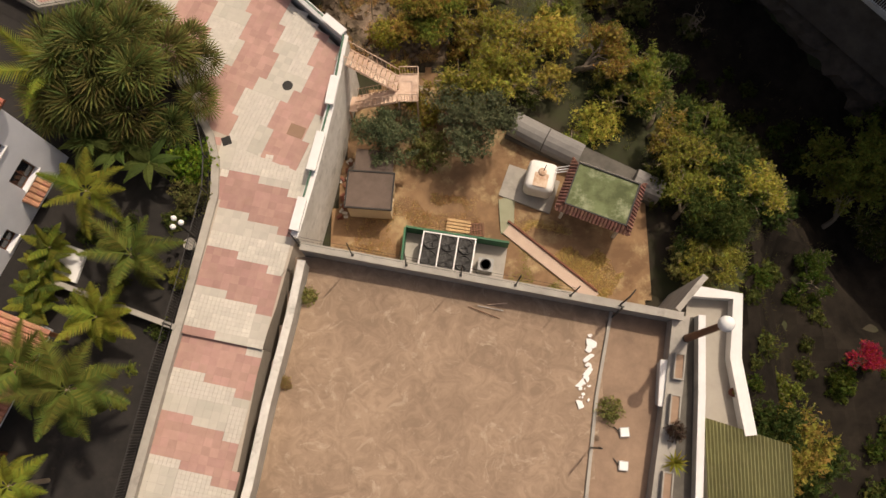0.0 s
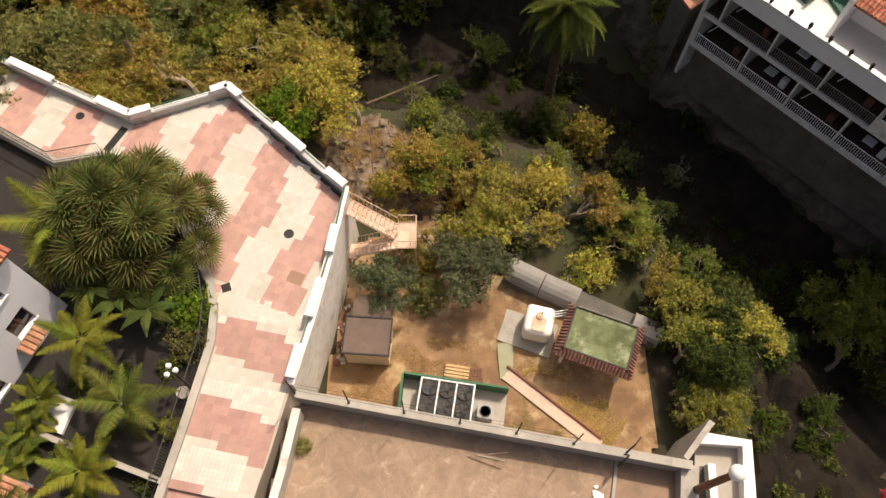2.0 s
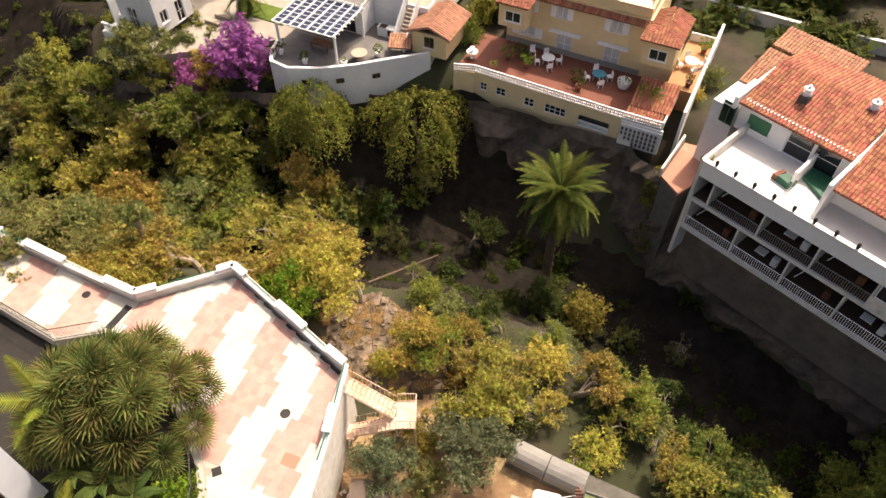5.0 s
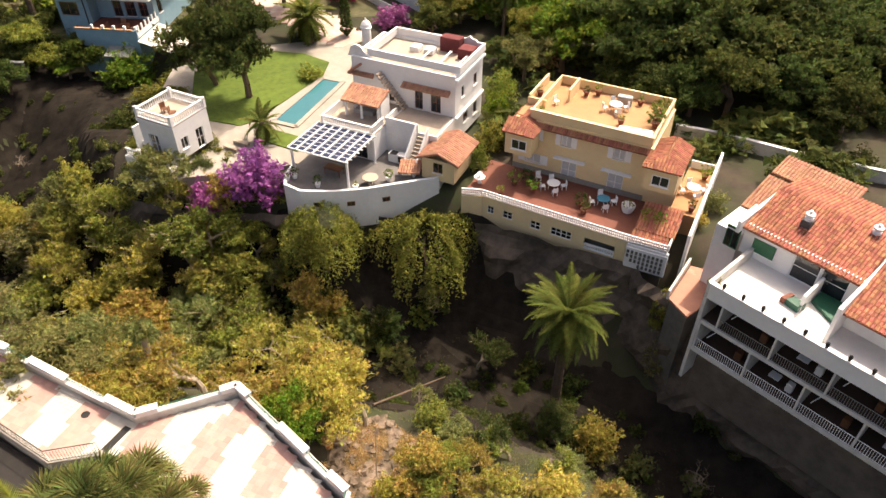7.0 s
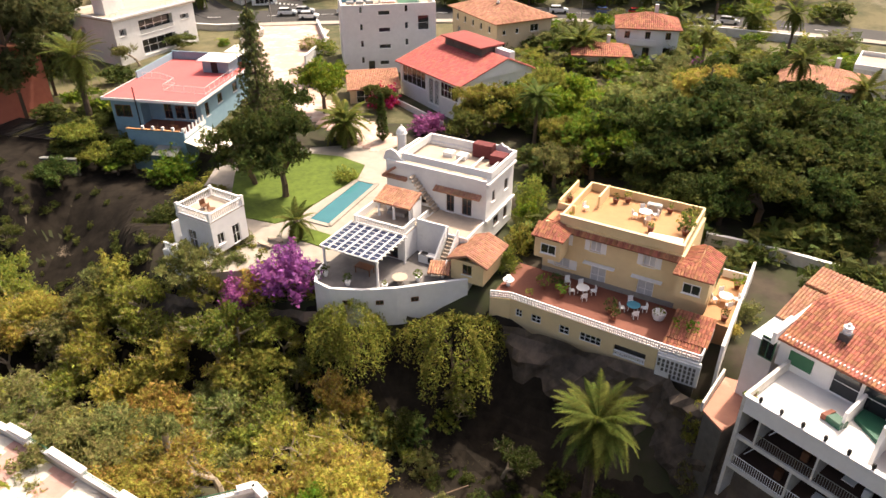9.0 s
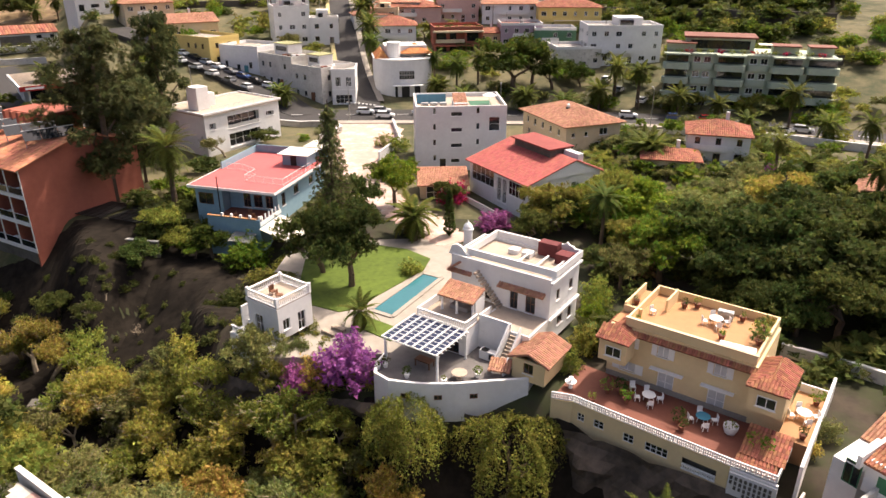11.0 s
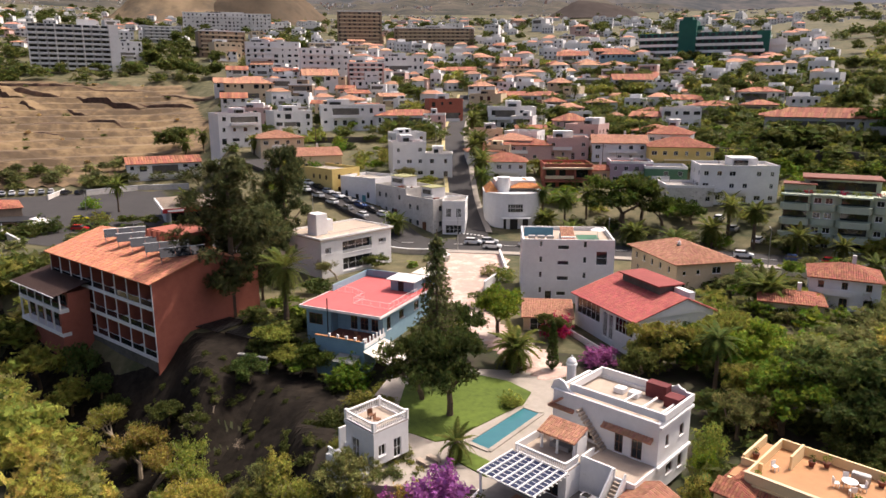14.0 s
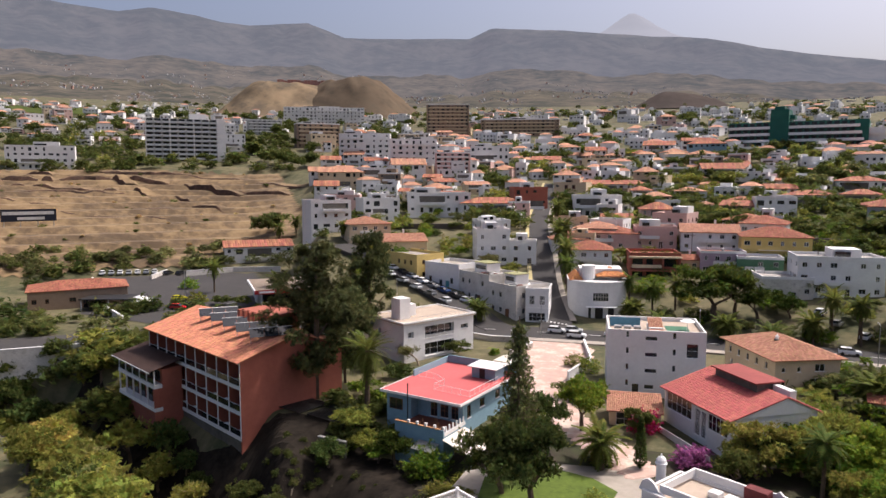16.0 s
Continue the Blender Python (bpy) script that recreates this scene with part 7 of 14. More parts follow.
def far_windows(a, m, w, h, n, cols):
    """Dark windows of a distant facade, each set in its own opening."""
    fh = h / n
    k = max(1, cols)
    tiny = a.matrix_world.translation.length > 250
    joined = bmesh.new()
    for s in range(n):
        for i in range(k):
            if random.random() < 0.1:
                continue
            ww, wh_ = min(random.choice((0.9, 1.2, 1.5, 2.3)), w / k * 0.75), min(random.choice((1.0, 1.3, 1.9)), fh * 0.62)
            x, z = (i + 0.5) * w / k - ww / 2 + random.uniform(-0.2, 0.2), s * fh + fh * 0.86 - wh_
            if tiny:
                bx(joined, x, x + ww, -0.04, 0.02, z, z + wh_, m)
            else:
                part("window", box(x, x + ww, -0.04, 0.02, z, z + wh_, m), glass, a)
    if tiny:
        tagged(part("windows", joined, glass, a), kind="stuff")
    else:
        joined.free()


HOUSES = []


def town_house(x, y, z, yaw, w, d, h, n, wall, roof, rm, rise, far, balcony=False):
    wn = HOUSE_WORDS[wall.name]
    HOUSES.append((x, y, w * 0.55))
    words = {"flat": f"{wn} rendered town house with a flat roof", "hip": f"{wn} rendered house with a hipped tile roof", "gable": f"{wn} rendered house with a tiled gable roof"}[roof]
    a = thing("town_house", x, y, z, yaw, words if n < 5 else f"{wn} apartment block with many windows", "house" if n < 5 else "apartment block", "town houses")
    a.matrix_world = a.matrix_world @ Matrix.Translation((-w / 2, 0, 0))
    if far:
        bm = box(0, w, 0, d, -6, h)
        part("wall", bm, wall, a)
        far_windows(a, Matrix.Identity(4), w, h, n, int(w / (3.2 if n < 5 else 3.8)))
        if n < 5:          # a dark sheet drawn as recess shade behind a white parapet, and a canopy
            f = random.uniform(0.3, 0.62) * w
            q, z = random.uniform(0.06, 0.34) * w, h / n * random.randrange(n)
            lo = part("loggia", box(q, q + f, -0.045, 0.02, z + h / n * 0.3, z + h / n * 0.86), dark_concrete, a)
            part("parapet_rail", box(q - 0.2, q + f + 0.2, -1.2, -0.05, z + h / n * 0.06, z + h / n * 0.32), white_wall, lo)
        else:
            for s in range(1, n):
                part("balcony", box(w * 0.06, w * 0.94, -0.9, -0.05, h / n * s, h / n * s + 0.9), white_wall if wall != brown_wall else beige_wall, a)
    else:
        fh = h / n
        wins = {"front": [], "right": [], "left": []}
        for side, L in (("front", w), ("right", d), ("left", d)):
            k = max(1, int(L / 3.0))
            for s in range(n):
                for i in range(k):
                    if random.random() < 0.15:
                        continue
                    door = s == 0 and i == k // 2 and side == "front"
                    ww = random.choice((0.9, 1.2, 1.2, 1.6))
                    hh = min(1.25, fh * 0.45)
                    wins[side].append(((i + 0.5) * L / k - ww / 2, s * fh + (0.02 if door else fh * 0.33), ww, min(2.1, fh * 0.75) if door else hh))
        shell(a, w, d, h, wall, wins, t=0.25, frame_m=white_paint if random.random() < 0.7 else wood_brown, sills=False)
        part("footing", box(0, w, 0.02, d, -5, -0.003), wall, a)
        if n >= 2 and w > 9:
            bw = w * random.uniform(0.3, 0.6)
            b0 = random.uniform(0.1, 0.3) * w
            bal = part("balcony", box(b0, b0 + bw, -1.1, -0.003, fh - 0.1, fh + 0.05), white_wall, a)
            part("balcony_front", box(b0, b0 + bw, -1.1, -1.0, fh + 0.053, fh + 0.95), white_wall if random.random() < 0.6 else wall, bal)
    if roof == "flat":
        part("roof", box(0.26, w - 0.26, 0.26, d - 0.26, h - 0.1, h + 0.02), random.choice((pavement_m, tan_floor, grey_floor, terra)), a)
        bm = bmesh.new()
        parapet(bm, -0.04, w + 0.04, -0.04, d + 0.04, h + 0.023, 0.7, 0.22)
        part("parapet", bm, wall if random.random() < 0.5 else white_wall, a)
        if w > 7 and random.random() < 0.75 and wall not in (violet_wall, green_wall):
            q = random.uniform(0.1, 0.5) * w
            top = part("upper_storey", box(q, q + w * random.uniform(0.25, 0.5), d * random.uniform(0.25, 0.5), d * 0.92, h + 0.025, h + random.uniform(1.8, 2.9)), random.choice((white_wall, white_wall, wall)), a)
            part("opening", box(q + 0.5, q + w * 0.18 + 0.4, d * 0.24, d * 0.5 + 0.05, h + 0.3, h + 1.7), glass, top)
        if random.random() < 0.5 and not far:
            q = random.uniform(0.5, 0.75) * w
            part("roof_tank", lathe(bmesh.new(), [(0.5, h + 0.03), (0.55, h + 0.6), (0.5, h + 1.1), (0.2, h + 1.2)], 10, q, d * 0.3), grey_metal, a)
            part("aerial", rod(bmesh.new(), (w * 0.2, d * 0.7, h), (w * 0.2, d * 0.7, h + 3), 0.03, seg=4), dark_metal, a)
    else:
        bm = bmesh.new()
        rib, row = (0.36, 0.7) if not far else (0.9, 4.0)
        (hip if roof == "hip" else gable)(bm, 0, w, 0, d, h + 0.05, max(rise, 0.9), 0.45, rib, row)
        part("roof", bm, rm, a)
        if roof == "gable":
            g = slab([(0, 0), (d, 0), (d / 2, max(rise, 0.9) - 0.1)], 0, 0.2)
            bmesh.ops.transform(g, matrix=pose(w, 0, h, 90, 0, 90), verts=g.verts[:])
            part("gable_wall", g, wall, a)
            g = slab([(0, 0), (d, 0), (d / 2, max(rise, 0.9) - 0.1)], 0, 0.2)
            bmesh.ops.transform(g, matrix=pose(0.2, 0, h, 90, 0, 90), verts=g.verts[:])
            part("gable_wall", g, wall, a)
        if not far and random.random() < 0.7:
            part("chimney", box(w * 0.6, w * 0.6 + 0.6, d * 0.55, d * 0.55 + 0.6, h, h + rise + 1.2), white_wall, a)
    return a


town_house(-140.7, 208.5, 16.15, 49, 14.6, 13.7, 10.8, 3, white_wall, "flat", roof_tile, 0.0, 1)
town_house(-134.9, 234.2, 18.03, 45, 14.3, 13.5, 9.0, 3, white_wall, "flat", roof_tile, 0.0, 1)
town_house(-119.2, 199.3, 14.22, 46, 14.1, 13.2, 6.2, 2, beige_wall, "hip", roof_tile_orange, 2.2, 0)
town_house(-102.6, 190.2, 10.76, 38, 16.0, 14.0, 5.3, 1, beige_wall, "gable", roof_tile_orange, 1.9, 0)
town_house(-172.7, 207.9, 4.42, 45, 24.9, 14.0, 5.4, 1, white_wall, "gable", roof_tile, 1.9, 1)
town_house(-167.2, 127.4, 0.7, 53, 24.0, 14.0, 5.1, 1, brown_wall, "hip", roof_tile, 1.8, 0)
town_house(-74.7, 196.4, 9.37, 31, 9.9, 8.9, 10.3, 3, white_wall, "flat", roof_tile, 0.0, 0)
town_house(-66.6, 199.8, 9.47, 18, 8.2, 6.6, 6.8, 2, white_wall, "flat", roof_tile, 0.0, 0)
town_house(-100.1, 262.9, 19.13, 21, 26.2, 14.0, 6.3, 1, white_wall, "hip", roof_tile, 2.2, 1)
town_house(-121.2, 257.0, 19.41, 30, 25.4, 14.0, 9.4, 2, white_wall, "flat", roof_tile, 0.0, 1)
town_house(-93.9, 291.8, 21.66, 28, 14.7, 13.2, 9.1, 2, brick_red, "flat", roof_tile, 0.0, 1)
town_house(-200.4, 306.5, 29.69, 33, 23.4, 14.0, 8.5, 2, beige_wall, "hip", roof_tile_orange, 3.0, 1)
town_house(-46.7, 201.0, 8.49, 13, 12.7, 10.2, 6.5, 2, white_wall, "hip", roof_tile, 2.3, 0)
town_house(-45.2, 221.7, 13.13, 12, 17.0, 13.6, 5.2, 2, pink_wall, "hip", roof_tile, 1.9, 0)
town_house(-31.9, 226.3, 13.66, 13, 12.7, 10.8, 6.2, 2, pink_wall, "flat", roof_tile, 0.0, 0)


def brick_house():
    """A red house with deep loggias and a planted roof terrace."""
    HOUSES.append((-28.2, 201.6, 7.6))
    a = thing("town_house", -28.2, 201.6, 6.6, 16, "brick-red house with deep balconies and a planted roof", "house", "town houses")
    a.matrix_world = a.matrix_world @ Matrix.Translation((-6.9, 0, 0))
    part("wall", box(0, 13.8, 1.6, 12, -5, 7.4), brick_red, a)
    for s in range(2):
        z = s * 3.7
        b = part("balcony", box(-0.3, 14.1, -0.2, 1.59, z + 2.95, z + 3.4, bevel=0.04), beige_wall if s else brick_red, a)
        part("parapet_rail", box(0.2, 8.6, 0.0, 0.18, z + 0.2, z + 1.15), beige_wall, b)
        for x0, x1 in ((0.8, 3.6), (4.6, 6.4), (9.4, 12.8)):
            part("window", box(x0, x1, 1.5, 1.6, z + 0.5, z + 2.7), glass, a)
        for x in (0.1, 8.8, 13.4):
            part("pier", box(x, x + 0.4, 0.0, 1.58, z - 0.29, z + 2.94), brick_red, a)
    bm = bmesh.new()
    parapet(bm, 0, 13.8, 0, 12, 7.42, 0.8, 0.2)
    part("parapet", bm, brick_red, a)
    for k in range(7):
        vs, fs = leaf_cloud(50, (1.0, 0.6, 0.5), 0.4, (1.2 + k * 1.9, 0.9 + (k % 3) * 0.8, 8.2))
        raw("roof_plant", vs, fs, leaf_deep, a)


brick_house()
town_house(-11.1, 209.8, 8.6, 11, 12.0, 10.6, 6.0, 2, violet_wall, "flat", roof_tile, 0.0, 0)
town_house(-1.5, 207.7, 8.0, 8, 11.6, 9.7, 5.6, 2, green_wall, "flat", roof_tile, 0.0, 0)
town_house(2.3, 219.6, 11.57, 7, 18.4, 14.0, 7.4, 2, yellow_wall, "hip", roof_tile, 2.6, 0)
town_house(-15.9, 226.6, 13.34, 9, 16.9, 14.0, 5.9, 2, white_wall, "gable", roof_tile_orange, 2.1, 0)
town_house(-35.8, 260.4, 17.28, 13, 12.8, 10.9, 7.1, 2, pink_wall, "hip", roof_tile, 2.5, 1)
town_house(-60.4, 271.9, 18.85, 18, 18.3, 14.0, 9.3, 2, white_wall, "flat", roof_tile, 0.0, 1)
town_house(16.7, 196.4, 6.33, 10, 19.6, 12.0, 9.4, 3, white_wall, "flat", roof_tile, 0.0, 0)
town_house(5.0, 192.8, 5.33, 14, 12.1, 11.3, 5.2, 1, old_white, "flat", roof_tile, 0.0, 0)
town_house(-70.1, 342.0, 27.0, 17, 28.3, 14.0, 5.4, 1, white_wall, "gable", roof_tile, 1.9, 1)
town_house(-21.9, 380.5, 32.04, 13, 20.1, 14.0, 8.1, 2, white_wall, "gable", roof_tile, 2.9, 1)
town_house(-37.6, 478.1, 46.7, 9, 23.1, 14.0, 10.3, 2, blue_wall, "hip", roof_tile, 3.6, 1)
town_house(17.4, 392.4, 33.86, 2, 21.4, 14.0, 4.9, 1, white_wall, "hip", roof_tile, 1.7, 1)
town_house(36.5, 356.4, 28.44, 2, 19.5, 14.0, 5.9, 1, white_wall, "hip", roof_tile, 2.1, 1)
town_house(38.0, 296.9, 20.93, 1, 14.0, 12.3, 5.0, 1, beige_wall, "hip", roof_tile, 1.8, 1)
town_house(3.4, 345.6, 26.45, 7, 11.4, 10.1, 4.8, 1, beige_wall, "hip", roof_tile, 1.7, 1)
town_house(-20.4, 209.2, 9.37, 14, 7.3, 6.5, 3.2, 1, beige_wall, "gable", roof_tile, 1.1, 0)
town_house(47.4, 262.8, 17.71, -16, 37.9, 12.0, 8.7, 1, grey_wall, "hip", roof_tile, 3.1, 1)
town_house(28.8, 127.9, -0.5, -8, 10.6, 9.0, 5.4, 2, white_wall, "hip", roof_tile, 1.9, 0)
town_house(19.9, 120.1, -0.74, -4, 9.4, 8.0, 3.0, 1, beige_wall, "hip", roof_tile, 1.1, 0)
town_house(14.2, 320.0, 23.03, -3, 19.2, 14.0, 5.7, 1, white_wall, "hip", roof_tile, 2.0, 1)
town_house(32.7, 323.2, 23.48, -6, 14.4, 11.5, 5.7, 1, beige_wall, "hip", roof_tile, 2.0, 1)
town_house(96.9, 296.1, 22.15, -18, 13.5, 10.8, 6.6, 1, beige_wall, "hip", roof_tile, 2.3, 1)
town_house(-308.9, 442.4, 57.32, 45, 32.3, 14.0, 17.5, 6, brown_wall, "flat", roof_tile, 0.0, 1)
town_house(-239.8, 394.6, 43.82, 26, 32.9, 14.0, 19.2, 6, white_wall, "flat", roof_tile, 0.0, 1)
town_house(-192.6, 372.7, 37.79, 32, 27.6, 14.0, 19.6, 6, white_wall, "flat", roof_tile, 0.0, 1)
town_house(-161.2, 359.0, 33.98, 24, 19.7, 14.0, 14.9, 6, pink_wall, "flat", roof_tile, 0.0, 1)
town_house(-159.1, 410.4, 40.73, 21, 24.0, 14.0, 13.4, 3, white_wall, "flat", roof_tile, 0.0, 1)
town_house(-188.4, 323.5, 30.97, 30, 18.0, 14.0, 9.0, 2, white_wall, "flat", roof_tile, 0.0, 1)
town_house(-360.3, 255.8, 39.45, 50, 33.5, 14.0, 12.4, 4, white_wall, "flat", roof_tile, 0.0, 1)
town_house(-341.7, 384.5, 52.85, 47, 19.5, 14.0, 11.9, 4, white_wall, "flat", roof_tile, 0.0, 1)
town_house(-257.6, 563.3, 70.71, 25, 37.2, 14.0, 27.3, 9, brown_wall, "flat", roof_tile, 0.0, 1)
town_house(-199.1, 585.2, 70.54, 19, 67.9, 14.0, 14.3, 5, brown_wall, "flat", roof_tile, 0.0, 1)
town_house(-428.7, 625.0, 90.1, 34, 83.7, 14.0, 17.3, 5, white_wall, "flat", roof_tile, 0.0, 1)
town_house(-392.0, 482.8, 71.06, 39, 29.0, 14.0, 12.1, 5, grey_wall, "flat", roof_tile, 0.0, 1)
town_house(-258.8, 512.5, 63.42, 23, 14.6, 12.3, 6.9, 2, white_wall, "flat", roof_tile_orange, 0.0, 1)
town_house(-50.2, 404.0, 36.02, -6, 10.6, 9.8, 5.1, 2, beige_wall, "hip", roof_tile, 1.8, 1)
town_house(-163.7, 337.5, 31.09, 17, 9.5, 8.4, 4.6, 2, beige_wall, "gable", roof_tile, 1.6, 1)
town_house(-179.0, 399.2, 40.36, 38, 16.3, 14.0, 8.8, 2, white_wall, "gable", roof_tile_orange, 3.1, 1)
town_house(-92.4, 458.1, 44.62, 26, 10.6, 9.9, 5.0, 2, beige_wall, "hip", roof_tile_orange, 1.8, 1)
town_house(-296.1, 424.4, 53.39, 32, 17.8, 14.0, 7.1, 2, white_wall, "hip", roof_tile_orange, 2.5, 1)
town_house(-188.5, 523.1, 60.22, 2, 11.9, 11.4, 8.3, 2, white_wall, "flat", roof_tile_orange, 0.0, 1)
town_house(-124.1, 414.1, 39.61, 13, 17.4, 14.0, 6.5, 2, white_wall, "gable", roof_tile, 2.3, 1)
town_house(-105.8, 470.8, 47.21, 15, 12.2, 10.1, 5.0, 2, pink_wall, "hip", roof_tile_orange, 1.8, 1)
town_house(-306.9, 498.8, 65.47, 25, 12.3, 10.7, 6.0, 2, white_wall, "hip", roof_tile, 2.1, 1)
town_house(-251.9, 544.4, 67.98, 32, 13.7, 12.0, 5.2, 2, pink_wall, "gable", roof_tile_orange, 1.8, 1)
town_house(-293.2, 426.3, 53.39, 52, 18.6, 14.0, 12.3, 2, beige_wall, "flat", roof_tile, 0.0, 1)
town_house(-229.0, 497.0, 58.66, 43, 13.2, 12.7, 7.1, 2, beige_wall, "flat", roof_tile_orange, 0.0, 1)
town_house(-127.8, 483.5, 50.34, 18, 15.1, 12.6, 6.1, 2, white_wall, "hip", roof_tile_orange, 2.2, 1)
town_house(-12.1, 481.4, 47.04, -12, 10.3, 9.5, 4.1, 2, pink_wall, "hip", roof_tile, 1.4, 1)
town_house(-107.8, 444.3, 43.16, 27, 14.6, 13.6, 6.5, 2, white_wall, "hip", roof_tile_orange, 2.3, 1)
town_house(-68.0, 483.6, 48.24, 4, 20.2, 14.0, 8.6, 2, white_wall, "gable", roof_tile, 3.0, 1)
town_house(-222.1, 428.3, 47.21, 15, 15.9, 14.0, 7.2, 2, white_wall, "hip", roof_tile, 2.6, 1)
town_house(-234.9, 478.7, 56.18, 19, 12.1, 10.6, 4.9, 2, white_wall, "gable", roof_tile_orange, 1.7, 1)
town_house(-95.5, 355.8, 30.04, 11, 13.6, 11.5, 6.8, 2, white_wall, "hip", roof_tile_orange, 2.4, 1)
town_house(-179.7, 342.2, 32.88, 34, 18.8, 14.0, 9.6, 2, white_wall, "gable", roof_tile_orange, 3.4, 1)
town_house(-53.3, 456.8, 43.56, 24, 14.4, 13.7, 7.5, 2, white_wall, "hip", roof_tile_orange, 2.7, 1)
town_house(-15.0, 426.9, 38.88, 21, 8.4, 8.1, 4.8, 2, beige_wall, "gable", roof_tile, 1.7, 1)
town_house(-35.9, 422.2, 38.39, -6, 13.0, 11.8, 7.6, 2, white_wall, "flat", roof_tile, 0.0, 1)
town_house(-258.8, 493.4, 60.42, 38, 15.8, 14.0, 8.4, 2, beige_wall, "flat", roof_tile_orange, 0.0, 1)
town_house(-36.7, 452.9, 42.77, 20, 16.6, 14.0, 7.0, 2, beige_wall, "hip", roof_tile_orange, 2.5, 1)
town_house(-29.1, 478.7, 46.7, 6, 10.4, 8.6, 4.8, 2, white_wall, "hip", roof_tile_orange, 1.7, 1)
town_house(-131.9, 544.7, 61.01, 27, 12.6, 11.7, 6.6, 2, white_wall, "hip", roof_tile, 2.4, 1)
town_house(-243.5, 386.9, 43.16, 22, 13.1, 11.9, 6.8, 2, white_wall, "gable", roof_tile_orange, 2.4, 1)
town_house(-45.7, 487.1, 48.41, 25, 9.0, 8.7, 5.2, 2, beige_wall, "hip", roof_tile_orange, 1.8, 1)
town_house(-37.0, 403.8, 35.79, -3, 9.5, 8.4, 4.9, 2, pink_wall, "gable", roof_tile_orange, 1.8, 1)
town_house(-137.4, 375.5, 34.98, 6, 10.4, 9.7, 5.7, 2, pink_wall, "hip", roof_tile_orange, 2.0, 1)
town_house(-47.7, 519.4, 54.13, 11, 19.2, 14.0, 6.8, 2, white_wall, "gable", roof_tile, 2.4, 1)
town_house(-363.3, 677.2, 91.6, 18, 15.8, 14.0, 9.7, 2, white_wall, "flat", roof_tile_orange, 0.0, 1)
town_house(-145.8, 775.2, 94.43, -7, 15.3, 14.0, 12.7, 2, white_wall, "flat", roof_tile_orange, 0.0, 1)
town_house(-92.6, 716.4, 85.13, 25, 15.0, 14.0, 8.9, 2, pink_wall, "hip", roof_tile_orange, 3.2, 1)
town_house(-395.9, 673.1, 93.33, 25, 15.7, 13.5, 8.7, 2, white_wall, "flat", roof_tile_orange, 0.0, 1)
town_house(-365.7, 937.7, 118.71, 13, 12.7, 11.2, 6.2, 2, pink_wall, "flat", roof_tile_orange, 0.0, 1)
town_house(-82.5, 828.4, 99.57, 2, 18.1, 14.0, 11.5, 2, white_wall, "flat", roof_tile_orange, 0.0, 1)
town_house(-86.4, 841.5, 101.05, 10, 16.8, 14.0, 8.8, 2, white_wall, "flat", roof_tile_orange, 0.0, 1)
town_house(-340.6, 603.2, 80.98, 17, 8.4, 7.8, 4.9, 2, white_wall, "flat", roof_tile_orange, 0.0, 1)
town_house(-37.9, 677.9, 79.06, 9, 15.8, 13.7, 7.2, 2, white_wall, "flat", roof_tile_orange, 0.0, 1)
town_house(-244.2, 652.7, 81.56, 17, 14.4, 12.1, 9.8, 2, white_wall, "flat", roof_tile_orange, 0.0, 1)
town_house(-279.3, 598.3, 76.44, 18, 13.9, 12.1, 7.5, 2, white_wall, "flat", roof_tile_orange, 0.0, 1)
town_house(-253.3, 585.8, 73.35, 15, 14.8, 13.1, 6.8, 2, beige_wall, "hip", roof_tile_orange, 2.4, 1)
town_house(-627.4, 865.1, 125.55, 49, 14.0, 12.9, 9.1, 2, pink_wall, "flat", roof_tile_orange, 0.0, 1)
town_house(-464.1, 630.0, 93.55, 53, 8.5, 8.1, 5.6, 2, beige_wall, "flat", roof_tile_orange, 0.0, 1)
town_house(-359.0, 779.1, 102.36, 42, 10.2, 9.7, 5.8, 2, white_wall, "flat", roof_tile_orange, 0.0, 1)
town_house(-94.9, 661.5, 77.55, 26, 8.0, 7.6, 4.5, 2, white_wall, "flat", roof_tile_orange, 0.0, 1)
town_house(-480.4, 414.3, 72.82, 30, 10.8, 10.5, 5.8, 2, pink_wall, "hip", roof_tile_orange, 2.1, 1)
town_house(-583.2, 438.5, 86.15, 61, 14.8, 13.1, 9.7, 2, pink_wall, "flat", roof_tile_orange, 0.0, 1)
town_house(-212.5, 684.4, 84.33, 12, 17.7, 14.0, 12.5, 2, white_wall, "flat", roof_tile_orange, 0.0, 1)
town_house(-496.0, 326.7, 66.93, 56, 7.5, 6.1, 3.1, 2, white_wall, "hip", roof_tile_orange, 1.1, 1)
town_house(-605.9, 445.1, 89.26, 61, 15.3, 13.4, 8.0, 2, beige_wall, "flat", roof_tile_orange, 0.0, 1)
town_house(-136.4, 783.3, 95.31, 25, 12.0, 11.3, 5.9, 2, white_wall, "hip", roof_tile_orange, 2.1, 1)
town_house(-486.1, 328.8, 65.67, 45, 6.7, 6.0, 3.4, 2, pink_wall, "flat", roof_tile_orange, 0.0, 1)
town_house(-359.5, 684.5, 92.24, 36, 16.2, 14.0, 8.1, 2, beige_wall, "flat", roof_tile_orange, 0.0, 1)
town_house(-72.5, 625.2, 72.11, -6, 9.5, 8.7, 7.1, 2, pink_wall, "flat", roof_tile_orange, 0.0, 1)
town_house(-349.5, 552.4, 75.52, 42, 10.4, 9.3, 7.9, 2, beige_wall, "flat", roof_tile_orange, 0.0, 1)
town_house(-186.5, 865.8, 105.42, 24, 16.1, 14.0, 9.2, 2, pink_wall, "hip", roof_tile_orange, 3.3, 1)
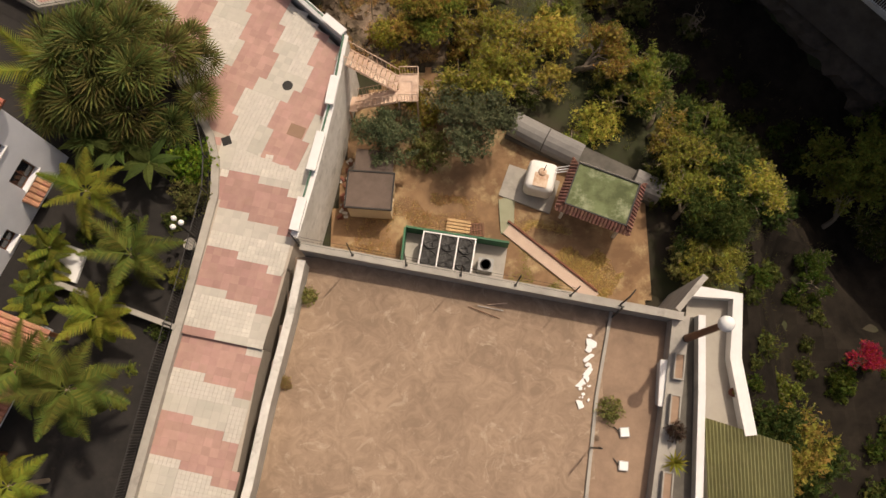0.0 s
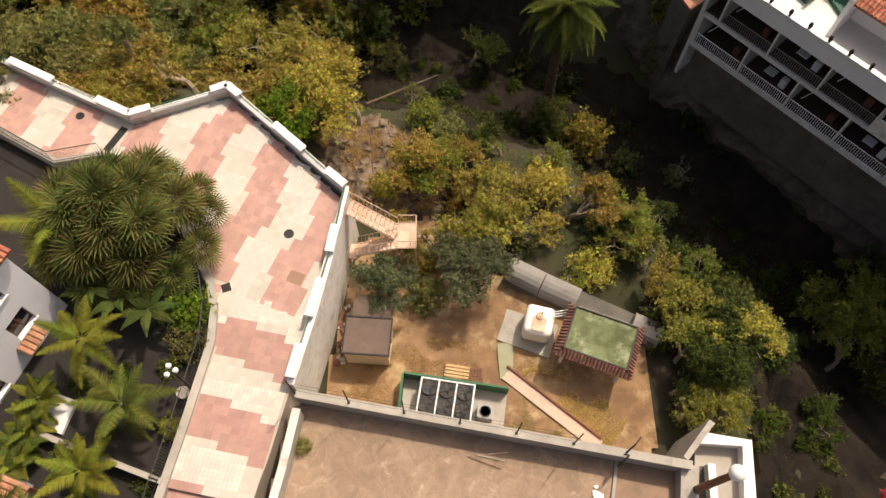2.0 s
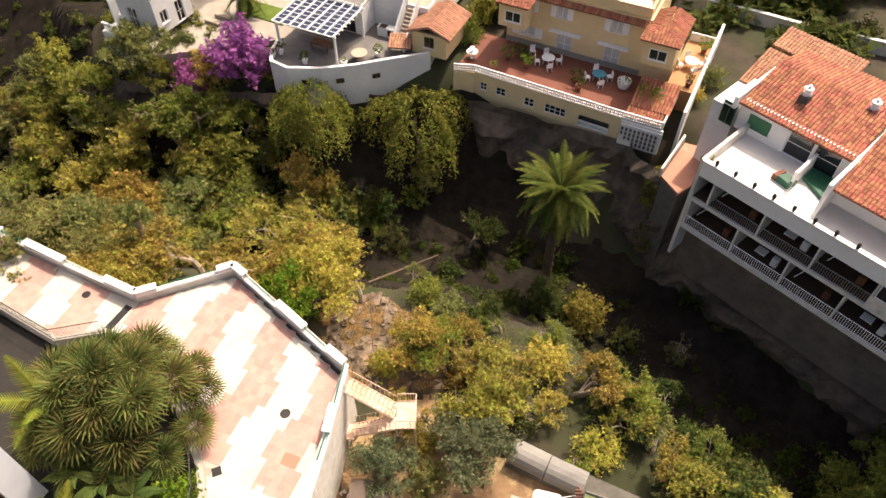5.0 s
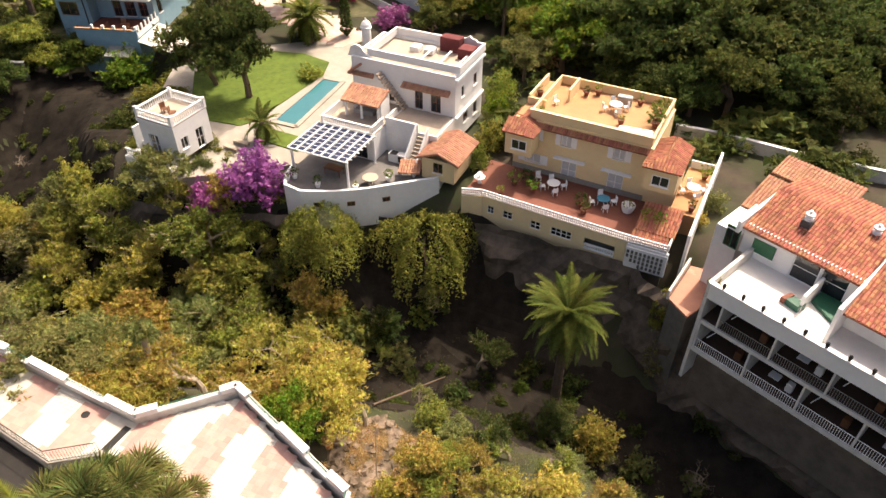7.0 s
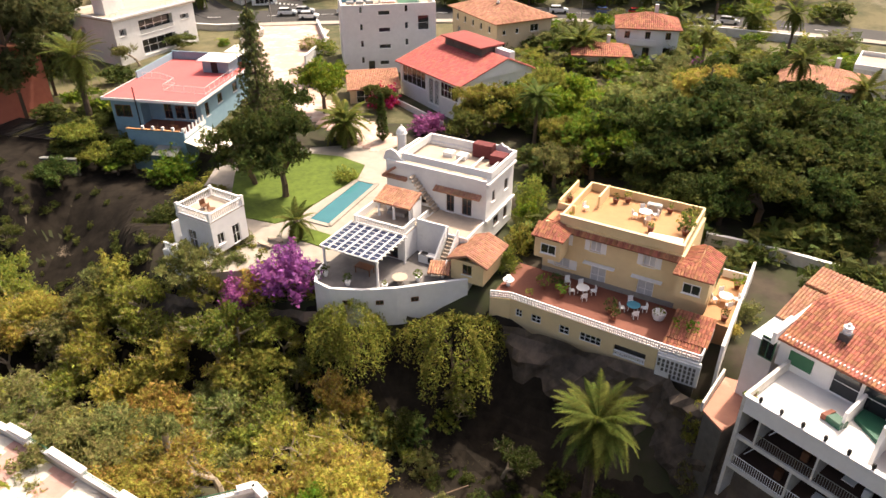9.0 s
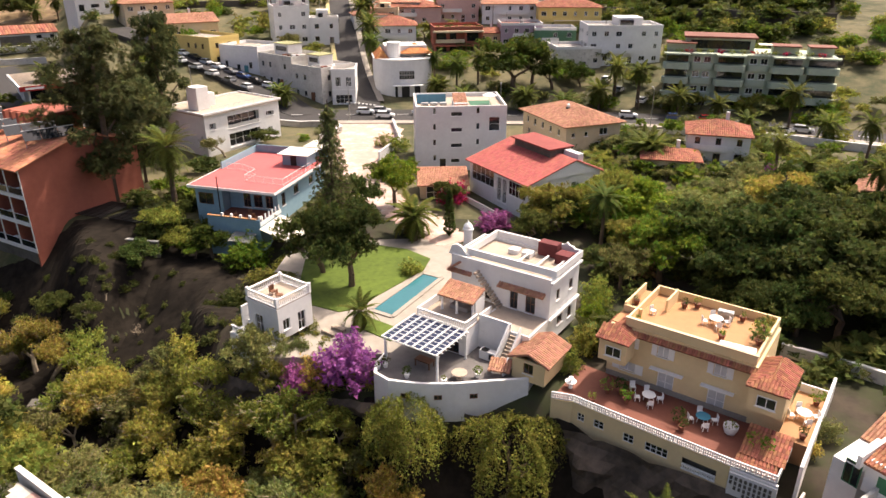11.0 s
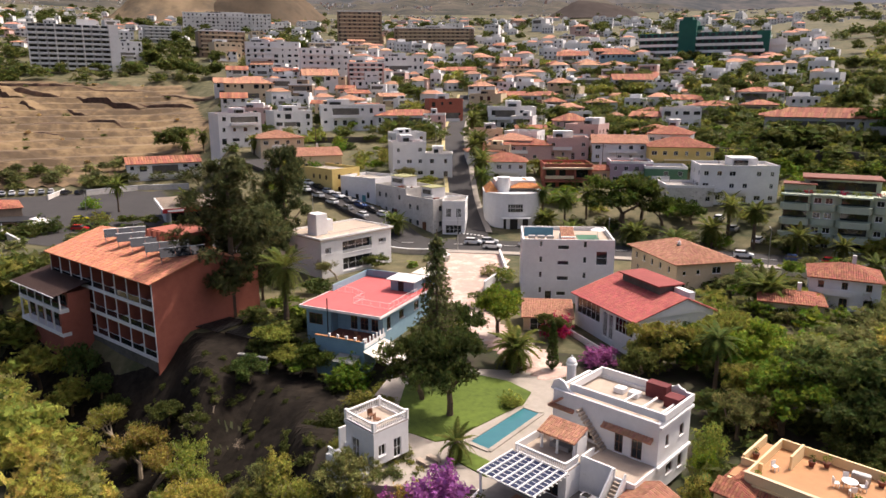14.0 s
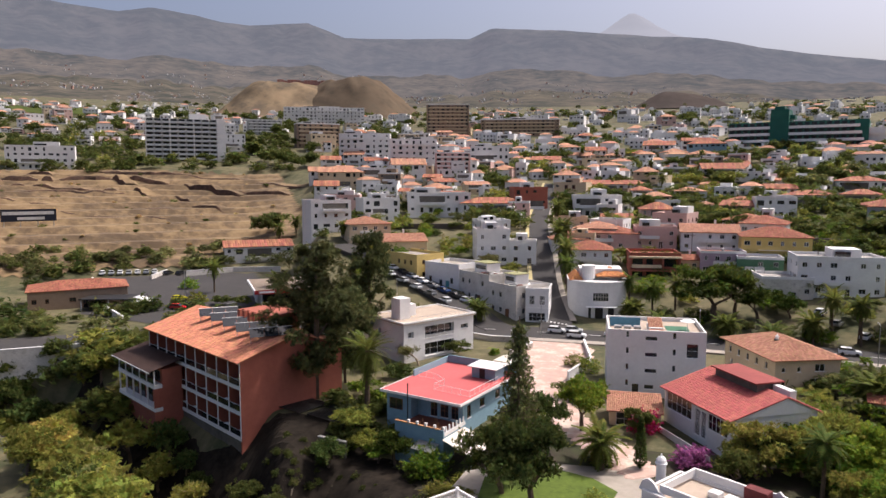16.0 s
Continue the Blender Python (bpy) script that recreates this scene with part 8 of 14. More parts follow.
town_house(-356.5, 566.8, 77.74, 47, 13.8, 13.0, 5.4, 2, white_wall, "hip", roof_tile_orange, 1.9, 1)
town_house(-260.3, 660.1, 83.33, 9, 13.2, 12.2, 8.5, 2, white_wall, "flat", roof_tile_orange, 0.0, 1)
town_house(-541.9, 381.8, 76.81, 62, 13.0, 11.4, 8.7, 2, white_wall, "flat", roof_tile_orange, 0.0, 1)
town_house(-457.7, 542.1, 83.33, 54, 8.7, 8.1, 5.0, 2, pink_wall, "flat", roof_tile_orange, 0.0, 1)
town_house(-593.9, 438.9, 87.38, 53, 10.7, 8.7, 7.4, 2, white_wall, "flat", roof_tile_orange, 0.0, 1)
town_house(-557.5, 466.2, 85.74, 55, 15.7, 13.5, 8.3, 2, white_wall, "hip", roof_tile_orange, 2.9, 1)
town_house(-542.3, 734.0, 108.39, 28, 16.2, 14.0, 7.5, 2, pink_wall, "flat", roof_tile_orange, 0.0, 1)
town_house(-229.8, 644.7, 79.82, 0, 12.9, 12.5, 8.3, 2, white_wall, "flat", roof_tile_orange, 0.0, 1)
town_house(-93.5, 628.8, 72.99, 26, 8.6, 8.2, 6.4, 2, beige_wall, "flat", roof_tile_orange, 0.0, 1)
town_house(-402.3, 552.0, 79.63, 32, 10.1, 8.5, 5.1, 2, white_wall, "flat", roof_tile_orange, 0.0, 1)
town_house(-295.9, 651.1, 84.13, 42, 13.2, 12.6, 9.2, 2, white_wall, "flat", roof_tile_orange, 0.0, 1)
town_house(-178.3, 698.6, 84.93, 3, 14.3, 13.0, 11.0, 2, white_wall, "flat", roof_tile_orange, 0.0, 1)
town_house(-264.8, 640.1, 80.98, 9, 13.2, 12.2, 6.2, 2, pink_wall, "flat", roof_tile_orange, 0.0, 1)
town_house(-478.8, 525.5, 83.53, 56, 13.0, 12.1, 10.2, 2, white_wall, "flat", roof_tile_orange, 0.0, 1)
town_house(-488.1, 432.9, 75.34, 37, 6.9, 6.3, 5.0, 2, white_wall, "flat", roof_tile_orange, 0.0, 1)
town_house(-576.7, 401.1, 82.34, 75, 8.8, 8.5, 5.8, 2, pink_wall, "hip", roof_tile_orange, 2.1, 1)
town_house(-485.6, 418.1, 73.71, 67, 6.6, 6.3, 3.3, 2, white_wall, "flat", roof_tile_orange, 0.0, 1)
town_house(-423.5, 375.6, 62.01, 33, 8.9, 8.4, 4.0, 2, white_wall, "hip", roof_tile_orange, 1.4, 1)
town_house(-511.7, 357.7, 71.41, 50, 11.9, 10.2, 4.1, 2, white_wall, "hip", roof_tile_orange, 1.5, 1)
town_house(-418.8, 348.9, 58.27, 45, 12.9, 11.1, 4.3, 2, white_wall, "flat", roof_tile_orange, 0.0, 1)
town_house(-479.9, 345.9, 66.51, 50, 14.5, 12.3, 5.9, 2, white_wall, "hip", roof_tile_orange, 2.1, 1)
town_house(-507.5, 395.4, 74.07, 71, 9.3, 9.0, 5.6, 2, white_wall, "flat", roof_tile_orange, 0.0, 1)
town_house(-529.7, 371.9, 74.61, 72, 8.9, 8.5, 3.9, 2, white_wall, "hip", roof_tile_orange, 1.4, 1)
town_house(-520.1, 400.3, 75.89, 39, 10.5, 9.7, 4.3, 2, white_wall, "hip", roof_tile_orange, 1.5, 1)
town_house(-425.2, 385.8, 63.42, 46, 11.1, 9.2, 3.4, 2, white_wall, "flat", roof_tile_orange, 0.0, 1)
town_house(-412.2, 343.3, 56.75, 42, 12.1, 10.7, 3.6, 2, white_wall, "hip", roof_tile_orange, 1.3, 1)
town_house(-422.2, 330.8, 56.75, 39, 9.9, 9.1, 5.6, 2, white_wall, "flat", roof_tile_orange, 0.0, 1)
town_house(-445.0, 355.4, 62.61, 47, 12.3, 10.5, 5.8, 2, white_wall, "flat", roof_tile_orange, 0.0, 1)
town_house(-461.7, 325.7, 61.81, 44, 11.3, 10.2, 3.3, 2, white_wall, "hip", roof_tile_orange, 1.2, 1)
town_house(-444.7, 370.3, 64.23, 41, 10.3, 9.2, 4.1, 2, white_wall, "hip", roof_tile_orange, 1.4, 1)
town_house(-462.0, 336.9, 63.01, 54, 12.3, 9.9, 4.6, 2, white_wall, "flat", roof_tile_orange, 0.0, 1)
town_house(-162.6, 248.5, 20.69, 28, 15.5, 13.2, 6.9, 2, pink_wall, "flat", roof_tile_orange, 0.0, 1)
town_house(0.4, 327.5, 23.75, 15, 8.7, 8.1, 3.3, 2, beige_wall, "gable", roof_tile, 1.2, 1)
town_house(-32.3, 331.8, 24.53, 13, 14.0, 12.2, 5.1, 2, white_wall, "hip", roof_tile_orange, 1.8, 1)
town_house(-7.7, 251.9, 16.2, -10, 13.0, 11.9, 5.6, 2, white_wall, "hip", roof_tile, 2.0, 1)
town_house(-16.5, 418.4, 37.67, -1, 11.8, 9.9, 4.8, 2, white_wall, "hip", roof_tile, 1.7, 1)
town_house(2.5, 436.6, 40.23, -20, 12.6, 12.2, 5.3, 2, white_wall, "gable", roof_tile, 1.9, 1)
town_house(-88.9, 363.7, 30.97, 17, 9.8, 8.1, 3.5, 2, pink_wall, "hip", roof_tile, 1.3, 1)
town_house(-0.9, 262.3, 17.23, -9, 7.7, 6.8, 3.1, 2, pink_wall, "gable", roof_tile, 1.1, 1)
town_house(-0.0, 367.7, 29.92, 1, 13.6, 11.0, 4.5, 2, pink_wall, "hip", roof_tile, 1.6, 1)
town_house(-18.4, 400.3, 35.1, -9, 14.3, 13.1, 6.1, 2, white_wall, "gable", roof_tile, 2.2, 1)
town_house(-90.9, 257.5, 18.3, 10, 8.0, 7.1, 3.8, 2, white_wall, "flat", roof_tile, 0.0, 1)
town_house(-132.2, 325.4, 27.33, 34, 12.3, 11.3, 4.6, 2, beige_wall, "gable", roof_tile_orange, 1.6, 1)
town_house(-85.2, 226.2, 15.17, 39, 10.7, 10.3, 5.3, 2, white_wall, "flat", roof_tile_orange, 0.0, 0)
town_house(-56.1, 215.0, 12.19, 22, 11.5, 10.1, 4.3, 2, white_wall, "hip", roof_tile_orange, 1.5, 0)
town_house(-27.9, 359.3, 28.78, -14, 8.8, 8.4, 3.5, 2, white_wall, "gable", roof_tile_orange, 1.2, 1)
town_house(-142.0, 294.3, 23.68, 11, 12.7, 11.8, 6.9, 2, white_wall, "hip", roof_tile_orange, 2.5, 1)
town_house(-193.5, 358.2, 36.02, 26, 14.4, 11.8, 8.0, 2, white_wall, "flat", roof_tile_orange, 0.0, 1)
town_house(-49.3, 235.1, 15.02, -4, 11.3, 10.7, 6.1, 2, white_wall, "flat", roof_tile, 0.0, 0)
town_house(-155.2, 361.6, 33.98, 38, 14.4, 13.5, 9.5, 2, white_wall, "flat", roof_tile, 0.0, 1)
town_house(-139.6, 274.3, 21.78, 26, 13.9, 11.2, 6.7, 2, beige_wall, "flat", roof_tile_orange, 0.0, 1)
town_house(-52.9, 217.2, 12.5, 6, 7.8, 6.9, 5.2, 2, beige_wall, "flat", roof_tile, 0.0, 0)
town_house(-11.0, 289.1, 19.93, -12, 13.6, 12.8, 5.2, 2, pink_wall, "gable", roof_tile, 1.8, 1)
town_house(-43.9, 310.3, 22.34, 12, 12.4, 10.4, 5.4, 2, pink_wall, "hip", roof_tile_orange, 1.9, 1)
town_house(-127.1, 279.6, 21.72, 6, 10.3, 9.9, 5.8, 2, white_wall, "gable", roof_tile, 2.1, 1)
town_house(-50.0, 257.5, 17.23, 15, 11.1, 9.4, 3.9, 2, white_wall, "gable", roof_tile, 1.4, 1)
town_house(-216.0, 369.5, 39.0, 38, 14.1, 12.4, 6.3, 2, white_wall, "gable", roof_tile, 2.2, 1)
town_house(-86.6, 224.6, 15.07, 41, 7.1, 6.9, 5.1, 2, white_wall, "flat", roof_tile, 0.0, 0)
town_house(-166.0, 293.0, 25.06, 14, 9.8, 9.3, 6.4, 2, white_wall, "flat", roof_tile, 0.0, 1)
town_house(4.7, 338.1, 25.27, 14, 12.5, 11.7, 5.7, 2, white_wall, "gable", roof_tile, 2.0, 1)
town_house(-149.9, 325.4, 28.44, 42, 11.9, 11.4, 4.9, 2, white_wall, "gable", roof_tile, 1.7, 1)
town_house(2.0, 303.5, 21.35, 4, 11.2, 9.4, 6.8, 2, white_wall, "flat", roof_tile, 0.0, 1)
town_house(-45.9, 258.3, 17.23, 22, 8.5, 7.7, 3.1, 2, white_wall, "gable", roof_tile_orange, 1.1, 1)
town_house(-1.8, 237.4, 14.74, -7, 13.4, 11.7, 6.9, 2, white_wall, "hip", roof_tile, 2.4, 0)
town_house(-50.4, 223.4, 13.77, 5, 13.6, 12.0, 5.8, 2, white_wall, "hip", roof_tile_orange, 2.0, 0)
town_house(-54.8, 279.4, 19.47, 4, 11.4, 9.9, 5.4, 2, white_wall, "flat", roof_tile, 0.0, 1)
town_house(-159.1, 399.1, 39.24, 5, 10.0, 9.5, 5.6, 2, pink_wall, "flat", roof_tile_orange, 0.0, 1)
town_house(2.2, 285.8, 19.59, 7, 14.1, 12.4, 8.3, 2, white_wall, "flat", roof_tile_orange, 0.0, 1)
town_house(-30.6, 247.7, 15.95, -13, 11.9, 11.5, 7.2, 2, pink_wall, "flat", roof_tile, 0.0, 0)
town_house(-222.6, 373.6, 39.98, 17, 15.8, 14.0, 7.4, 2, white_wall, "flat", roof_tile, 0.0, 1)
town_house(-61.0, 233.4, 15.12, 15, 11.5, 9.2, 6.6, 2, beige_wall, "flat", roof_tile, 0.0, 0)
town_house(-85.5, 325.0, 24.95, 2, 15.2, 14.0, 7.7, 2, beige_wall, "flat", roof_tile, 0.0, 1)
town_house(-95.2, 426.1, 40.23, 27, 13.6, 12.7, 6.4, 2, beige_wall, "flat", roof_tile_orange, 0.0, 1)
town_house(-5.2, 255.5, 16.56, 8, 9.4, 8.2, 4.4, 2, white_wall, "flat", roof_tile, 0.0, 1)
town_house(-175.2, 346.3, 33.13, 18, 14.2, 12.6, 8.7, 2, beige_wall, "flat", roof_tile_orange, 0.0, 1)
town_house(-202.1, 317.8, 31.32, 18, 14.0, 13.1, 8.8, 2, white_wall, "flat", roof_tile, 0.0, 1)
town_house(-44.5, 391.0, 33.98, 20, 11.1, 10.3, 6.5, 2, white_wall, "flat", roof_tile, 0.0, 1)
town_house(-1.4, 262.8, 17.28, -2, 11.5, 9.5, 4.9, 2, white_wall, "flat", roof_tile, 0.0, 1)
town_house(-50.7, 220.1, 13.02, 29, 13.2, 12.5, 5.1, 2, white_wall, "hip", roof_tile_orange, 1.8, 0)
town_house(-49.8, 301.9, 21.59, 29, 7.2, 6.9, 5.2, 2, white_wall, "flat", roof_tile_orange, 0.0, 1)
town_house(-75.4, 332.4, 25.7, 24, 6.7, 6.1, 4.3, 2, white_wall, "flat", roof_tile_orange, 0.0, 1)
town_house(-189.7, 277.4, 24.95, 33, 11.4, 9.3, 6.7, 2, white_wall, "gable", roof_tile, 2.3, 1)
town_house(-32.7, 374.4, 31.21, 3, 7.7, 6.4, 4.2, 2, brown_wall, "hip", roof_tile_orange, 1.5, 1)
town_house(-82.1, 347.2, 28.22, 24, 7.3, 6.6, 5.3, 2, white_wall, "flat", roof_tile, 0.0, 1)
town_house(-33.5, 378.9, 31.92, 13, 7.5, 6.6, 4.2, 2, white_wall, "gable", roof_tile, 1.5, 1)
town_house(1.1, 291.0, 20.1, -0, 8.1, 6.5, 3.9, 2, brown_wall, "gable", roof_tile_orange, 1.4, 1)
town_house(-9.1, 296.2, 20.63, -3, 9.1, 7.7, 4.0, 2, white_wall, "hip", roof_tile, 1.4, 1)
town_house(-54.5, 328.2, 24.43, 1, 10.5, 9.3, 5.4, 2, white_wall, "hip", roof_tile, 1.9, 1)
town_house(-77.9, 467.4, 45.69, -6, 9.4, 8.9, 5.7, 2, brown_wall, "hip", roof_tile, 2.0, 1)
town_house(0.3, 432.3, 39.61, -3, 11.8, 9.8, 5.8, 2, white_wall, "flat", roof_tile_orange, 0.0, 1)
town_house(-30.0, 423.5, 38.51, 1, 10.9, 9.0, 8.5, 2, brown_wall, "flat", roof_tile, 0.0, 1)
town_house(-217.0, 311.5, 31.8, 37, 11.5, 9.4, 6.9, 2, white_wall, "gable", roof_tile_orange, 2.4, 1)
town_house(0.8, 422.9, 38.27, 6, 10.3, 8.9, 5.2, 2, brown_wall, "flat", roof_tile, 0.0, 1)
town_house(-216.0, 335.6, 34.85, 45, 9.8, 9.0, 5.3, 2, white_wall, "gable", roof_tile_orange, 1.9, 1)
town_house(-60.5, 320.5, 23.61, 28, 6.8, 6.5, 3.9, 2, white_wall, "hip", roof_tile, 1.4, 1)
town_house(-178.2, 317.4, 29.35, 20, 11.7, 10.5, 7.9, 2, brown_wall, "flat", roof_tile_orange, 0.0, 1)
town_house(-49.3, 322.4, 23.61, 28, 6.9, 6.6, 4.2, 2, brown_wall, "flat", roof_tile, 0.0, 1)
town_house(-62.4, 324.8, 24.12, -5, 7.7, 7.3, 5.8, 2, brown_wall, "flat", roof_tile_orange, 0.0, 1)
town_house(-122.0, 316.8, 25.48, 40, 7.6, 7.3, 4.9, 2, white_wall, "flat", roof_tile_orange, 0.0, 1)
town_house(-242.1, 359.2, 39.73, 35, 12.1, 9.7, 6.4, 2, white_wall, "gable", roof_tile, 2.3, 1)
town_house(-104.5, 462.2, 45.69, 22, 13.2, 11.8, 7.4, 2, white_wall, "gable", roof_tile, 2.6, 1)
town_house(-183.3, 401.1, 40.86, 7, 9.5, 9.0, 7.1, 2, white_wall, "flat", roof_tile_orange, 0.0, 1)
town_house(-148.1, 344.6, 31.09, 14, 8.2, 7.4, 6.2, 2, white_wall, "flat", roof_tile_orange, 0.0, 1)
town_house(-68.1, 276.4, 19.47, 33, 4.9, 6.0, 4.3, 2, white_wall, "flat", roof_tile, 0.0, 1)
town_house(-159.7, 352.0, 32.88, 27, 13.5, 11.3, 6.6, 2, white_wall, "flat", roof_tile_orange, 0.0, 1)
town_house(-109.4, 442.9, 43.03, 3, 10.8, 9.8, 6.2, 2, pink_wall, "gable", roof_tile_orange, 2.2, 1)
town_house(-158.6, 297.1, 25.06, 11, 6.3, 6.0, 4.0, 2, white_wall, "gable", roof_tile, 1.4, 1)
town_house(-36.9, 294.0, 20.63, 17, 9.1, 8.2, 5.4, 2, white_wall, "flat", roof_tile_orange, 0.0, 1)
town_house(-154.2, 329.0, 29.23, 37, 10.8, 9.9, 4.8, 2, white_wall, "hip", roof_tile_orange, 1.7, 1)
town_house(-55.0, 263.5, 17.92, -1, 8.2, 7.6, 7.1, 2, white_wall, "flat", roof_tile, 0.0, 1)
town_house(-98.5, 385.9, 34.73, 16, 8.8, 7.2, 4.2, 2, brown_wall, "flat", roof_tile, 0.0, 1)
town_house(3.2, 455.3, 42.9, -9, 10.0, 8.9, 6.6, 2, white_wall, "flat", roof_tile, 0.0, 1)
town_house(-171.7, 289.7, 25.06, 30, 7.2, 6.0, 5.3, 2, white_wall, "flat", roof_tile_orange, 0.0, 1)
town_house(-50.7, 361.2, 29.46, -11, 8.6, 8.3, 6.6, 2, beige_wall, "flat", roof_tile, 0.0, 1)
town_house(-143.6, 311.3, 26.02, 6, 7.4, 7.2, 4.6, 2, white_wall, "flat", roof_tile_orange, 0.0, 1)
town_house(-151.1, 303.2, 25.38, 35, 7.3, 6.5, 4.0, 2, white_wall, "flat", roof_tile, 0.0, 1)
town_house(-41.1, 426.9, 39.12, 2, 8.7, 7.3, 4.6, 2, beige_wall, "gable", roof_tile, 1.6, 1)
town_house(6.7, 356.8, 28.22, 4, 8.0, 6.8, 4.3, 2, beige_wall, "flat", roof_tile, 0.0, 1)
town_house(-7.4, 302.2, 21.23, 0, 5.9, 6.0, 2.5, 2, white_wall, "hip", roof_tile, 0.9, 1)
town_house(-57.9, 372.1, 31.32, 12, 12.4, 10.4, 7.3, 2, beige_wall, "hip", roof_tile_orange, 2.6, 1)
town_house(-10.2, 369.8, 30.27, 1, 11.5, 9.3, 7.8, 2, white_wall, "flat", roof_tile_orange, 0.0, 1)
town_house(-157.0, 277.0, 22.84, 39, 7.7, 7.0, 4.5, 2, brown_wall, "flat", roof_tile_orange, 0.0, 1)
town_house(-61.1, 357.4, 29.12, -9, 7.8, 7.5, 3.6, 2, beige_wall, "hip", roof_tile, 1.3, 1)
town_house(-3.4, 364.0, 29.35, -14, 7.5, 7.0, 6.3, 2, white_wall, "flat", roof_tile_orange, 0.0, 1)
town_house(-28.2, 397.3, 34.73, 22, 9.0, 8.6, 4.6, 2, beige_wall, "hip", roof_tile, 1.6, 1)
town_house(-31.8, 349.0, 27.22, 16, 7.1, 6.4, 4.0, 2, white_wall, "flat", roof_tile, 0.0, 1)
town_house(-32.9, 269.9, 18.19, 8, 6.8, 6.0, 4.6, 2, white_wall, "flat", roof_tile_orange, 0.0, 1)
town_house(-165.6, 258.7, 21.72, 24, 8.4, 7.4, 6.4, 2, white_wall, "flat", roof_tile_orange, 0.0, 1)
town_house(1.0, 406.3, 35.9, 18, 8.3, 7.9, 5.5, 2, white_wall, "flat", roof_tile, 0.0, 1)
town_house(-90.4, 265.8, 19.08, 16, 8.5, 7.0, 6.4, 2, pink_wall, "flat", roof_tile, 0.0, 1)
town_house(-185.7, 441.2, 46.53, 8, 9.4, 8.8, 6.9, 2, white_wall, "flat", roof_tile_orange, 0.0, 1)
town_house(-0.2, 304.7, 21.47, -13, 6.0, 6.0, 4.9, 2, pink_wall, "flat", roof_tile, 0.0, 1)
town_house(-23.4, 302.6, 21.35, 8, 5.8, 6.0, 3.6, 2, pink_wall, "hip", roof_tile_orange, 1.2, 1)
town_house(-11.7, 315.0, 22.53, -13, 8.2, 7.7, 4.1, 2, white_wall, "hip", roof_tile, 1.5, 1)
town_house(-17.4, 431.9, 39.61, -7, 10.7, 9.6, 8.9, 2, pink_wall, "flat", roof_tile_orange, 0.0, 1)
town_house(-71.1, 311.7, 22.97, 7, 7.4, 6.4, 5.2, 2, beige_wall, "flat", roof_tile_orange, 0.0, 1)


